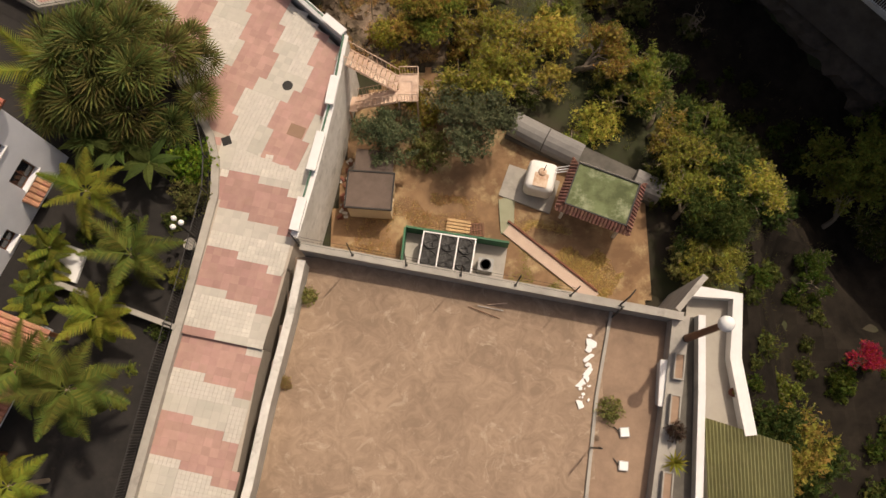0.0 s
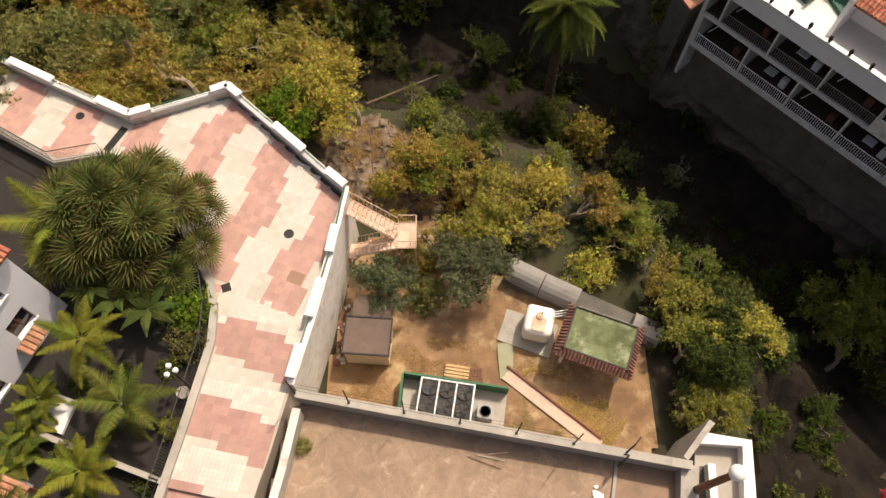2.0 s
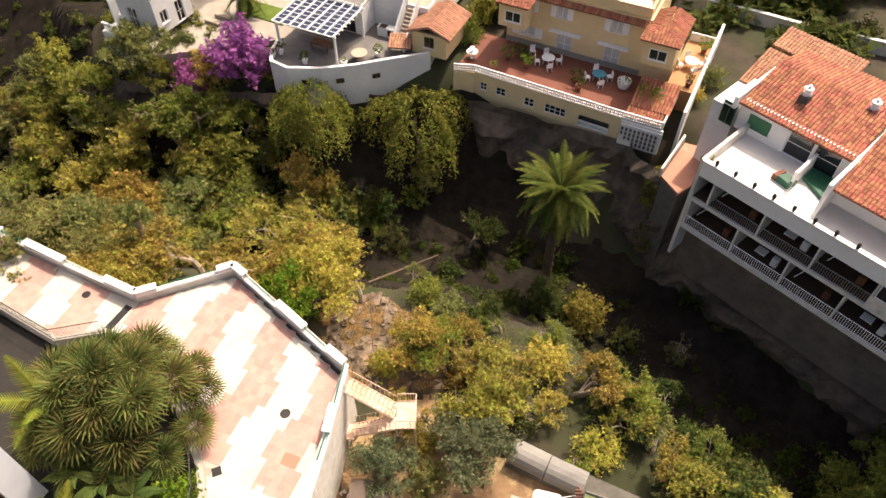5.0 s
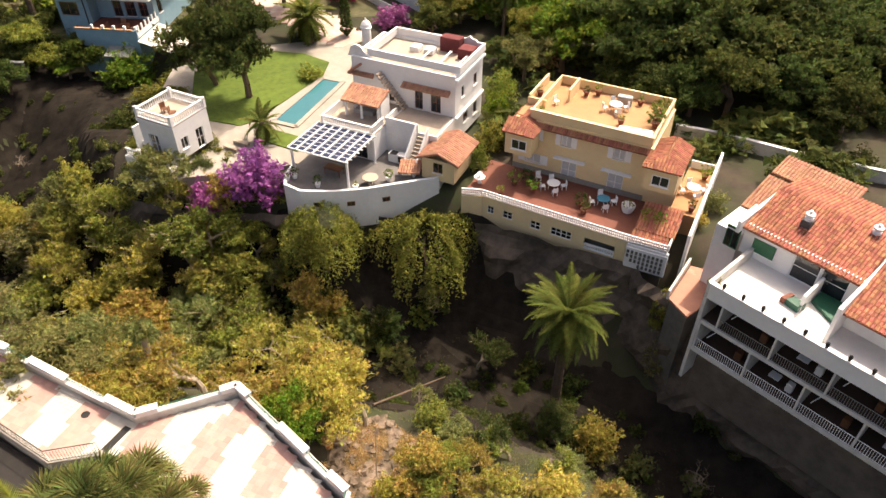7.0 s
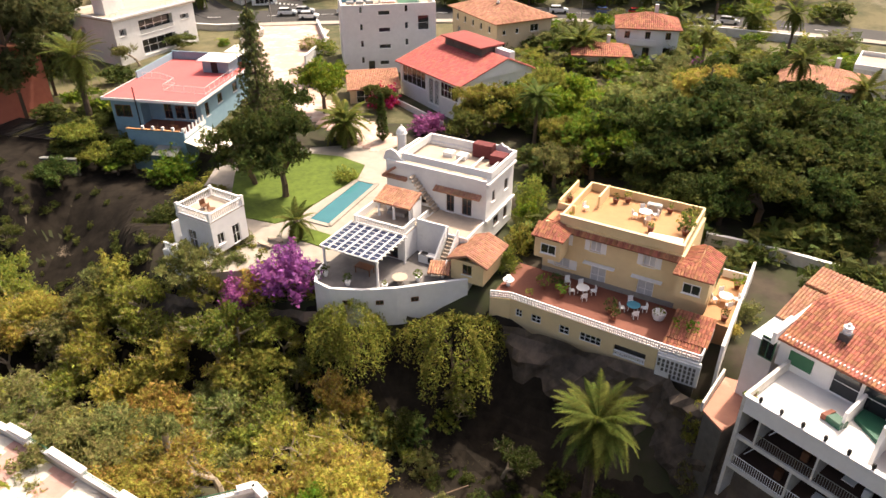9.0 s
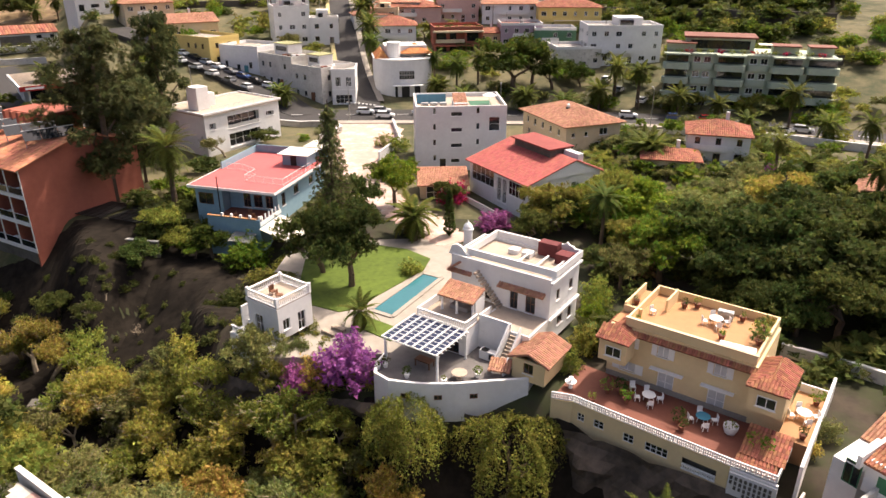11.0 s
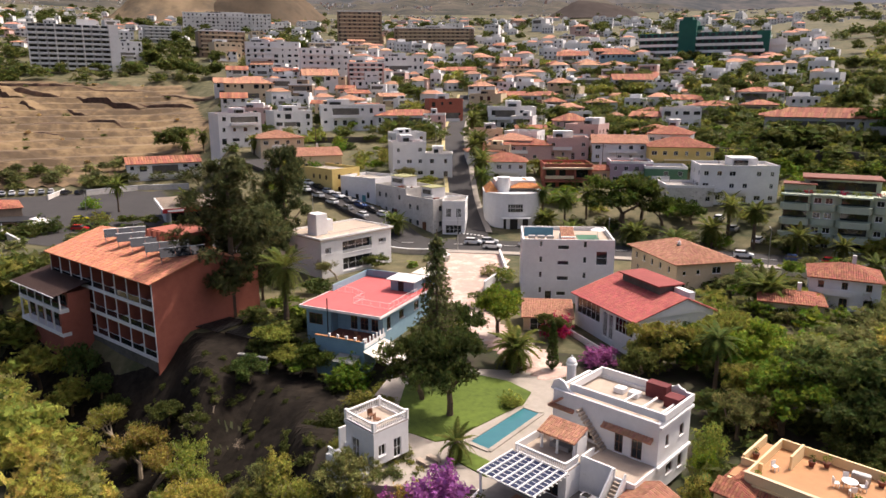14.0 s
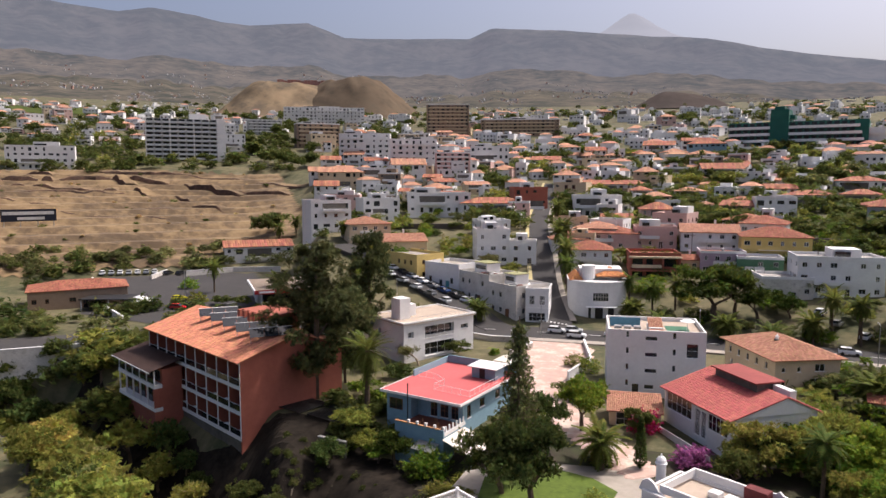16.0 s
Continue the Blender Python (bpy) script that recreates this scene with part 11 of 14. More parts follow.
        if lod < 2:         # gathered into sprays
            v = v[:90][rng.integers(0, 90, n)]
        lump = 1 + 0.3 * np.sin(v[:, 0] * 5 + variant) * np.cos(v[:, 1] * 4.3 + v[:, 2] * 3)
        f = rng.random(n)
        c = v * (np.array([0.5, 0.5, 0.75])) * (lump * (0.45 + 0.6 * f))[:, None] + np.array([0, 0, 0.12])
        if lod < 2:
            c += rng.normal(size=(n, 3)) * (0.07 - 0.045 * f)[:, None]
        vs, fs = leaf_quads(rng, c, v, (0.075, 0.13, 0.24)[lod], tri=True)
    elif kind == "euc":
        limb(bm, rng, Vector((0, 0, -0.02)), Vector((0, 0, 1)), 0.014, 0.34, 1, tips)
        rod(bm, (0, 0, 0.3), (0.02, 0.01, 0.95), 0.018, 0.006, 6)
        cs, ds = [], []
        for k in range(84):
            h = rng.uniform(0.2, 1.0)
            w = 0.23 * (1.25 - abs(h - 0.58) * 1.5)
            a, f = rng.uniform(0, 2 * math.pi), rng.random() ** 0.5
            c = np.array([w * f * math.cos(a), w * f * math.sin(a), h])
            n = 95
            v = rng.normal(size=(n, 3))
            v /= np.linalg.norm(v, axis=1)[:, None]
            cs.append(c + v * rng.uniform(0.045, 0.085) * (0.4 + 0.6 * rng.random(n))[:, None] * np.array([1, 1, 0.85]))
            ds.append(v)
        vs, fs = leaf_quads(rng, np.concatenate(cs), np.concatenate(ds), 0.034, 0.3, 0.4, tri=True)
    elif kind == "pine":
        rod(bm, (0, 0, -0.02), (0, 0, 1.0), 0.02, 0.004, 7)
        cs = []
        for k in range(15):
            h = 0.16 + 0.055 * k
            L = 0.26 * (1 - (h - 0.1) / 0.95) + 0.02
            for q in range(7):
                a = q * 0.9 + k * 0.37 + rng.normal() * 0.1
                tip = (L * math.cos(a), L * math.sin(a), h - 0.03 + L * 0.1)
                rod(bm, (0, 0, h), tip, 0.005, 0.002, 4, False)
                m = 26
                t = rng.random((m, 1)) * 0.85 + 0.15
                cs.append(np.array([0, 0, h]) + t * (np.array(tip) - np.array([0, 0, h])) + rng.normal(size=(m, 3)) * 0.013)
        c = np.concatenate(cs)
        vs, fs = leaf_quads(rng, c, c * 0.2, 0.032)
    elif kind == "cypress":
        rod(bm, (0, 0, -0.02), (0, 0, 0.6), 0.02, 0.01, 6)
        n = 900
        h = rng.random(n)
        a = rng.uniform(0, 2 * math.pi, n)
        r = 0.085 * np.sqrt(np.clip(1 - h, 0.02, 1)) * np.minimum(1, h * 8) * (0.75 + 0.4 * rng.random(n))
        c = np.stack([r * np.cos(a), r * np.sin(a), 0.04 + h * 0.96], 1)
        vs, fs = leaf_quads(rng, c, np.stack([np.cos(a), np.sin(a), np.ones(n)], 1), 0.05)
    elif kind == "bare":
        limb(bm, rng, Vector((0, 0, -0.05)), Vector((0, 0, 1)), 0.03, 0.30, 4, tips)
        bk = pale_bark
        vs, fs = [(0, 0, 0), (0.001, 0, 0), (0, 0.001, 0)], [(0, 1, 2)]
    else:
        raise ValueError(kind)
    TREE[key] = (bm_mesh("trunk", bm, bk), mesh_of("crown", vs, fs, material))
    return TREE[key]


TREE_WORDS = {"broad": "broadleaf tree with a dense uneven crown", "open": "sparse tree with thin pale branches", "willow": "drooping tree with hanging leafy strands", "bush": "dense rounded leafy bush", "euc": "tall dark eucalyptus with ragged foliage", "pine": "tiered dark conifer", "cypress": "slim dark columnar cypress", "bare": "leafless pale-branched shrub"}
LEAF_WORDS = {"leaf_green": "green", "leaf_dark": "dark green", "leaf_yellow": "yellow-green", "leaf_olive": "grey-green", "leaf_grey": "grey-green", "leaf_blue": "blue-green", "leaf_lime": "bright green", "leaf_dry": "dry straw-coloured", "petal_magenta": "magenta-flowering", "petal_red": "red-flowering", "leaf_palm": "green", "leaf_deep": "deep green"}


def tree(kind, x, y, h, w, material, variant=None, z=None, lod=0, name=None, label=None, mass=None):
    variant = random.randint(0, 4) if variant is None else variant
    if lod in (1, 2) and math.hypot(x, y) > 260:
        lod = 2
    if kind == "broad" and lod == 0:
        lod = 3 if math.hypot(x, y) < 46 else 0 if math.hypot(x, y) < 78 else 4
    tr, cr = tree_mesh(kind, variant, material, lod)
    z = ground(x, y) if z is None else z
    if mass is not None or lod in (1, 2) and (lod == 2 or math.hypot(x, y) > 260) and name is None:
        m = pose(x, y, z - 0.1, 0, 0, random.uniform(0, 360)) @ Matrix.Diagonal((w, w, h, 1))
        for me, mt in ((cr, material),):
            co = np.empty(len(me.vertices) * 3)
            me.vertices.foreach_get("co", co)
            co = co.reshape(-1, 3) @ np.array(m.to_3x3()).T + np.array(m.translation)
            vs, fs = (FAR_WOOD if mass is None else mass).setdefault(mt.name, ([], []))
            b = len(vs)
            vs.extend(co.tolist())
            fs.extend([tuple(b + i for i in p.vertices) for p in me.polygons])
        return None
    t = thing(name or ("shrub" if kind in ("bush", "bare") else "tree"), x, y, z - 0.1, random.uniform(0, 360), label or (LEAF_WORDS[material.name] + " " + TREE_WORDS[kind] if kind != "bare" else TREE_WORDS[kind] + " in shade"), "shrub" if kind in ("bush", "bare") else "tree")
    s = Matrix.Diagonal((w, w, h, 1))
    if kind != "bush":
        share("trunk", tr, t, s)
    if kind != "bare":
        share("crown", cr, t, s)
    return t


def frond_mesh(name, length, droop, leaf, material, n=26, width=0.035):
    """A feathered palm leaf that rises and arches over along +x."""
    vs, fs = [], []
    pts = []
    for i in range(n + 1):
        f = i / n
        pts.append(Vector((length * (f - 0.12 * droop * f * f), 0, length * (0.35 * f * (1.2 - droop * 0.6) - droop * 0.62 * f ** 2.3))))
    for i in range(n):
        p, q = pts[i], pts[i + 1]
        w = 0.03 * (1 - i / n) + 0.008
        b = len(vs)
        vs += [p + Vector((0, -w, 0)), p + Vector((0, w, 0)), q + Vector((0, w, 0)), q + Vector((0, -w, 0))]
        fs.append((b, b + 1, b + 2, b + 3))
        f = i / n
        if f < 0.12:
            continue
        L = leaf * math.sin(math.pi * min(1, 0.2 + f * 0.8)) ** 0.6 * (1.05 - f * 0.45)
        for s in (-1, 1):
            tip = p + Vector((L * 0.55, s * L * 0.85, -L * (0.12 + 0.25 * random.random())))
            b = len(vs)
            vs += [p + Vector((-width, 0, 0.0)), p + Vector((width, 0, 0)), tip]
            fs.append((b, b + 1, b + 2))
    return mesh_of(name, vs, fs, material)


PALM = {}


def palm(x, y, trunk, r, material, fronds=34, kind="canary", lean=(0, 0), z=None, label=None, thick=0.28):
    """A feather palm; each leaf an object on a shared mesh."""
    key = (round(r, 1), material.name, kind)
    if key not in PALM:
        PALM[key] = [frond_mesh("frond", r * 1.12, d, r * (0.23 if kind == "canary" else 0.3), material, 44 if kind == "canary" else 28, 0.06 if kind == "canary" else 0.06) for d in ((0.35, 0.75, 1.15) if kind != "canary" else (0.7, 1.1, 1.45))]
    z = ground(x, y) if z is None else z
    t = thing("palm_tree", x, y, z, random.uniform(0, 360), label or "date palm with arching green fronds", "palm")
    bm = bmesh.new()
    top = Vector((lean[0], lean[1], trunk))
    prev, pr = Vector((0, 0, -0.3)), thick * 1.25
    n = max(3, int(trunk / 0.45))
    for k in range(1, n + 1):
        f = k / n
        p = Vector((lean[0] * f * f, lean[1] * f * f, trunk * f))
        rr = thick * (1.2 - 0.3 * f) * (1.07 if k % 2 else 0.95)
        rod(bm, prev, p, pr, rr, 9, False)
        prev, pr = p, rr
    rod(bm, prev, prev + Vector((0, 0, thick * 1.2)), pr * 1.3, pr * 0.6, 9)
    part("trunk", bm, bark if kind == "canary" else pale_bark, t)
    for k in range(fronds):
        f = k / fronds
        el = (62 - 78 * f if kind != "canary" else 76 - 130 * f) + random.uniform(-6, 6)
        m = Matrix.Translation(top + Vector((0, 0, thick * 0.8))) @ pose(0, 0, 0, 0, -el + 22, k * 137.5) @ Matrix.Rotation(random.uniform(-0.25, 0.25), 4, "X")
        share("frond", PALM[key][min(2, int(f * 3))], t, m @ Matrix.Diagonal((random.uniform(0.85, 1.08),) * 3 + (1,)))
    return t


CROWN = {}


def small_palm(x, y, trunk, r, material=None, label="tall slim palm with a round crown", z=None):
    """A palm seen from afar, its crown in one mesh."""
    material = material or leaf_palm
    v = random.randint(0, 2)
    if (v, material.name) not in CROWN:
        rng = random.Random(v)
        vs, fs = [], []
        for k in range(30):
            el, az = 65 - 105 * k / 30 + rng.uniform(-8, 8), k * 137.5
            me = frond_mesh("f", 1.15, 0.55 + 0.6 * k / 30, 0.30, material, 12, 0.075)
            m = pose(0, 0, 0, 0, -el + 22, az)
            b = len(vs)
            vs += [m @ q.co for q in me.vertices]
            fs += [tuple(b + i for i in p.vertices) for p in me.polygons]
            bpy.data.meshes.remove(me)
        CROWN[v, material.name] = mesh_of("crown", vs, fs, material)
    z = ground(x, y) if z is None else z
    t = thing("palm_tree", x, y, z, random.uniform(0, 360), label, "palm", "town palms")
    part("trunk", rod(bmesh.new(), (0, 0, -0.5), (random.uniform(-0.3, 0.3), random.uniform(-0.3, 0.3), trunk), 0.3, 0.2, 8), bark, t)
    share("crown", CROWN[v, material.name], t, Matrix.Translation((0, 0, trunk)) @ Matrix.Diagonal((r, r, r, 1)))
    return t


def fan_rosette():
    """A head of round fan leaves on long stalks."""
    rng = random.Random(3)
    vs, fs = [], []
    for k in range(24):
        el, az = radians(82 - 84 * k / 24 + rng.uniform(-8, 8)), k * 2.4
        d = Vector((math.cos(el) * math.cos(az), math.cos(el) * math.sin(az), math.sin(el)))
        L = 0.55 + rng.uniform(-0.1, 0.1)
        base = d * L
        side = d.cross(Vector((0, 0, 1))).normalized() if abs(d.z) < 0.98 else Vector((1, 0, 0))
        upv = side.cross(d).normalized()
        b = len(vs)
        vs += [side * -0.012, side * 0.012, base + side * 0.012, base - side * 0.012]
        fs.append((b, b + 1, b + 2, b + 3))
        for q in range(13):
            a = radians(-108 + q * 18)
            w = (d * math.cos(a) + side * math.sin(a) - upv * 0.16 * (1 + math.cos(a))).normalized()
            s2 = w.cross(upv).normalized() * 0.034
            R = 0.74 * (1 - 0.12 * abs(a) / 1.8)
            b = len(vs)
            vs += [base, base + w * R * 0.55 + s2, base + w * R - upv * 0.07, base + w * R * 0.55 - s2]
            fs.append((b, b + 1, b + 2, b + 3))
    return mesh_of("rosette", vs, fs, leafm("leaf_fan", (0.175, 0.18, 0.05), (0.08, 0.09, 0.025), 0.5))


ROSETTE = fan_rosette()
fp = thing("fan_palm_clump", -17.3, 18.2, -0.3, 0, "large dense clump of green fan palms", "palm")
for k in range(13):
    a, f = k * 2.4, (k / 13) ** 0.5
    x, y = 3.7 * f * math.cos(a), 3.1 * f * math.sin(a)
    h = 4.9 - 2.6 * f * f + random.uniform(-0.35, 0.35)
    part("stem", rod(bmesh.new(), (x * 0.4, y * 0.4, 0), (x, y, h), 0.13, 0.09, 7), bark, fp)
    share("rosette", ROSETTE, fp, Matrix.Translation((x, y, h)) @ pose(0, 0, 0, 18 * f * math.sin(a) * -1, 18 * f * math.cos(a), random.uniform(0, 360)) @ Matrix.Diagonal((1.65, 1.65, 1.5, 1)))
for k in range(12):
    a = k * 0.524 + 0.2
    share("rosette", ROSETTE, fp, pose(4.4 * math.cos(a), 3.7 * math.sin(a), 1.7 + random.uniform(-0.3, 0.5), 0, 30 * 0, random.uniform(0, 360)) @ Matrix.Diagonal((1.15, 1.15, 1.1, 1)))

# garden beside the lane
GB = -0.3
palm(-17.7, 11.3, 3.3, 2.2, leaf_palm_y, 12, "areca", z=GB, label="young palm with yellow-green feathery fronds", thick=0.09)
palm(-15.5, 8.3, 2.4, 2.4, leaf_palm, 14, "areca", z=GB, label="young palm with feathery fronds", thick=0.1)
palm(-16.9, 5.2, 2.2, 1.9, leaf_palm_y, 17, "areca", z=GB, label="young palm with yellow-green feathery fronds", thick=0.1)
palm(-20.3, 17.6, 3.8, 2.8, leaf_palm_y, 11, "areca", z=GB, label="young palm with long yellow-green fronds", thick=0.09)
palm(-16.9, 1.6, 4.0, 2.6, leaf_palm, 18, "areca", (0, 0), z=GB, label="full palm with feathery fronds", thick=0.16)
palm(-19.4, 2.6, 3.8, 2.5, leaf_palm, 16, "areca", (0, 0), z=GB, label="palm with a dark trunk and feathery fronds", thick=0.16)
palm(-19.4, -2.6, 3.2, 2.0, leaf_palm_y, 12, "areca", z=GB, label="young palm with yellow-green feathery fronds", thick=0.1)
palm(-28.6, 25.6, 3.6, 2.2, leaf_palm_y, 12, "areca", z=GB, label="young palm with yellow-green feathery fronds", thick=0.1)
palm(-31.0, 23.8, 3.0, 2.2, leaf_palm, 12, "areca", z=GB, label="young palm with feathery fronds", thick=0.1)
for k in range(6):
    palm(-20.9 + 0.12 * k, 5.2 + 0.75 * k, 1.2, 1.3, leaf_palm_y if k % 2 else leaf_palm, 11, "areca", z=GB, label="low hedge palm with dense spiky fronds", thick=0.08)
tree("bush", -13.7, 14.0, 2.4, 2.6, leaf_lime, 1, GB)
tree("bush", -13.5, 12.0, 1.6, 2.4, leaf_olive, 2, GB)
tree("bush", -13.7, 7.6, 1.2, 1.4, leaf_green, 3, GB)
tree("bush", -18.6, 6.3, 1.4, 1.6, leaf_green, 3, GB)
leaf_banana = leafm("leaf_banana", (0.075, 0.12, 0.03), (0.04, 0.065, 0.016), gaps=0.1)
for x, y in ((-17.0, 14.0), (-15.4, 13.4), (-18.6, 14.6)):
    b = thing("banana_plant", x, y, GB, random.uniform(0, 360), "banana plant with broad split leaves", "plant", "banana plants")
    part("stem", rod(bmesh.new(), (0, 0, 0), (0, 0, 1.9), 0.12, 0.08, 8), leaf_olive, b)
    for k in range(8):
        vs, fs = [], []
        for i in range(9):
            f = i / 8
            w = 0.26 * math.sin(math.pi * min(0.97, f * 0.9 + 0.1)) + 0.01
            c = Vector((1.7 * f, 0, 0.9 * f - 1.15 * f * f))
            vs += [c + Vector((0, -w, -0.05)), c + Vector((0, 0, 0.03)), c + Vector((0, w, -0.05))]
        for i in range(8):
            for q in (0, 1):
                fs.append((i * 3 + q, i * 3 + q + 1, i * 3 + q + 4, i * 3 + q + 3))
        o = raw("leaf", vs, fs, leaf_banana, b)
        o.matrix_basis = pose(0, 0, 1.8, 0, -random.uniform(10, 50), k * 137)
for k in range(9):
    tree("bush", random.uniform(-18, -14.5), random.uniform(0, 3.6), random.uniform(0.25, 0.5), random.uniform(0.4, 0.7), leaf_green, None, GB, 1)
gl = thing("garden_lamp", -13.5, 10.0, GB, 0, "dark garden lamp with three white globes", "lamp")
part("pole", rod(bmesh.new(), (0, 0, 0), (0, 0, 2.2), 0.05, seg=8), dark_metal, gl)
for k in range(3):
    c = (0.26 * math.cos(k * 2.1), 0.26 * math.sin(k * 2.1))
    part("globe", lathe(bmesh.new(), [(0.04, 2.15), (0.12, 2.22), (0.15, 2.32), (0.12, 2.42), (0.03, 2.47)], 12, *c), white_paint, gl)
ur = thing("urn", -13.3, 9.3, GB, 0, "dark stone garden urn", "urn")
part("bowl", lathe(bmesh.new(), [(0.2, 0), (0.1, 0.3), (0.32, 0.6), (0.34, 0.75), (0.26, 0.74)], 12), concrete, ur)
# court edge plants
tree("bush", -7.0, 6.6, 0.9, 1.0, leaf_olive, 1, 0.0)
tree("bush", -7.9, 2.2, 0.6, 0.7, leaf_dry, 1, 0.0)
tree("bush", 8.35, 0.9, 1.0, 1.3, leaf_olive, 2, 0.0)
tree("bush", 11.2, -0.1, 0.9, 0.95, leafm("leaf_plum", (0.10, 0.06, 0.045), (0.06, 0.035, 0.03)), 2, 1.15, label="reddish brown clipped shrub in a trough")
ag = thing("agave", 11.15, -1.55, 1.0, 0, "spiky yellow-green agave in a trough", "plant")
for k in range(26):
    a, el = k * 2.4, radians(75 - 70 * k / 26)
    d = Vector((math.cos(a) * math.cos(el), math.sin(a) * math.cos(el), math.sin(el)))
    s = d.cross(Vector((0, 0, 1))).normalized() * 0.05 if abs(d.z) < 0.99 else Vector((0.05, 0, 0))
    raw("leaf", [s * -1, s, d * 0.4 + s * 0.9, d * 0.75, d * 0.4 - s * 0.9], [(0, 1, 2, 3, 4)], leaf_palm_y, ag)
# sunken garden trees
tree("broad", -3.2, 16.9, 4.2, 4.0, leaf_blue, 1, G)
tree("broad", 1.6, 17.5, 4.6, 5.4, leaf_blue, 2, G)
tree("bush", -0.8, 16.6, 2.6, 2.6, leaf_olive, 2, G)
tree("bush", -1.0, 19.2, 2.0, 2.0, leaf_yellow, 1, G)


def rubble(name, pts, n, s0, s1, material, label, up, seed=5):
    """Loose broken stones over a slope."""
    rng = random.Random(seed)
    xs, ys = [p[0] for p in pts], [p[1] for p in pts]
    vs, fs = [], []
    while n:
        x, y = rng.uniform(min(xs), max(xs)), rng.uniform(min(ys), max(ys))
        if not inside(x, y, pts):
            continue
        n -= 1
        r = s0 + (s1 - s0) * rng.random() ** 3
        m = pose(x, y, ground(x, y) + up, rng.uniform(-30, 30), rng.uniform(-30, 30), rng.uniform(0, 360))
        b = len(vs)
        vs += [m @ Vector((r * i * rng.uniform(0.6, 1.2), r * j * rng.uniform(0.5, 1.0), r * k * rng.uniform(0.3, 0.7))) for k in (-1, 1) for i, j in ((-1, -1), (1, -1), (1, 1), (-1, 1))]
        fs += [tuple(b + q for q in f) for f in ((3, 2, 1, 0), (4, 5, 6, 7), (0, 1, 5, 4), (1, 2, 6, 5), (2, 3, 7, 6), (3, 0, 4, 7))]
    tagged(raw(name, vs, fs, material), label, "rubble", kind="stuff")


def tufts(name, pts, n, z, material, label, size=0.3, h=0.3, up=0.0):
    """Dry grass in one object."""
    xs, ys = [p[0] for p in pts], [p[1] for p in pts]
    vs, fs = [], []
    rng = random.Random(len(name) + n)
    while len(fs) < n * 5:
        x, y = rng.uniform(min(xs), max(xs)), rng.uniform(min(ys), max(ys))
        if not inside(x, y, pts) or noise.noise((x * 0.6, y * 0.6, 9)) < -0.05:
            continue
        zz = ground(x, y) + up if z is None else z
        for k in range(5):
            a = rng.uniform(0, 6.28)
            r = rng.uniform(0.3, 1) * size
            b = len(vs)
            p = Vector((x + rng.uniform(-0.1, 0.1), y + rng.uniform(-0.1, 0.1), zz - 0.03))
            q = Vector((math.cos(a), math.sin(a), 0))
            s = Vector((-q.y, q.x, 0)) * 0.02
            vs += [p - s, p + s, p + q * r * 0.6 + Vector((0, 0, h * rng.uniform(0.5, 1)))]
            fs.append((b, b + 1, b + 2))
    tagged(raw(name, vs, fs, material), label, "grass", kind="stuff")


straw = leafm("straw", (0.62, 0.47, 0.21), (0.44, 0.31, 0.12), 0.3)
tufts("dry_grass", [(-5.8, 9.3), (-2.6, 9.4), (-2.4, 11.8), (3.2, 11.5), (2.6, 13.6), (-2.6, 14.2), (-5.9, 12.2)], 1500, G, straw, "dry straw-coloured grass in the garden", 0.34, 0.13)
tufts("dry_grass_east", [(4.2, 12.4), (6.8, 12.2), (9, 10.8), (10.8, 9.0), (9.6, 7.4), (5, 10.8)], 1500, G, straw, "dry straw-coloured grass in the garden", 0.34, 0.13)
tufts("green_grass", [(3.8, 8.4), (8.2, 7.2), (8.6, 7.7), (4.6, 10.6)], 500, G, leaf_palm_y, "greenish grass beside the garden path", 0.3, 0.12)
tufts("slope_grass", [(-7.5, 23.5), (-4.5, 21.8), (-0.5, 23.2), (0.5, 26.5), (-4, 30.5), (-9, 29.5)], 2600, None, straw, "dry grass on the slope below the terrace", 0.5, 0.3, up=0.2)
rubble("slope_rubble", [(-8, 30), (-7.4, 24.5), (-5, 22.5), (0, 23), (0.4, 25.5), (-1.5, 28), (-4.5, 31)], 420, 0.05, 0.34, MATS["pale_soil"], "loose broken stones on the bare slope", 0.2)
tufts("slope_herbs", [(-8, 30), (-6.5, 26), (-3, 24.5), (0.4, 25.5), (-1.5, 28), (-4.5, 31)], 500, None, leaf_olive, "low grey-green herbs on the bare slope", 0.4, 0.25, up=0.2)


# brush over the ravine sides
BARE = [(-8.5, 30.0), (-5.0, 21.5), (0.0, 22.5), (0.8, 27.0), (-3.5, 31)]


def brush(n, x0, x1, y0, y1, kinds, leaves, s0, s1, dmin, dmax, sides, lod=1, seed=1):
    rng = random.Random(seed)
    made = 0
    for _ in range(n * 30):
        if made >= n:
            break
        x, y = rng.uniform(x0, x1), rng.uniform(y0, y1)
        d, side = ravine(x, y)
        if not dmin < d < dmax or side not in sides or inside(x, y, BARE):
            continue
        if inside(x, y, LANE) or inside(x, y, GARDEN) or (x < 18 and y < 8) or (x < -12 and y < 27 + max(0, (-19 - x)) * 0.5):
            continue
        if side > 0 and x > 1 and d > 8 or side > 0 and -16 < x < 3 and y > 53.4 or side > 0 and -35 < x < -16 and y > 56:
            continue
        h = rng.uniform(s0, s1)
        tree(rng.choice(kinds), round(x, 1), round(y, 1), h, h * rng.uniform(1.0, 1.3), rng.choice(leaves), rng.randint(0, 4), lod=lod)
        made += 1


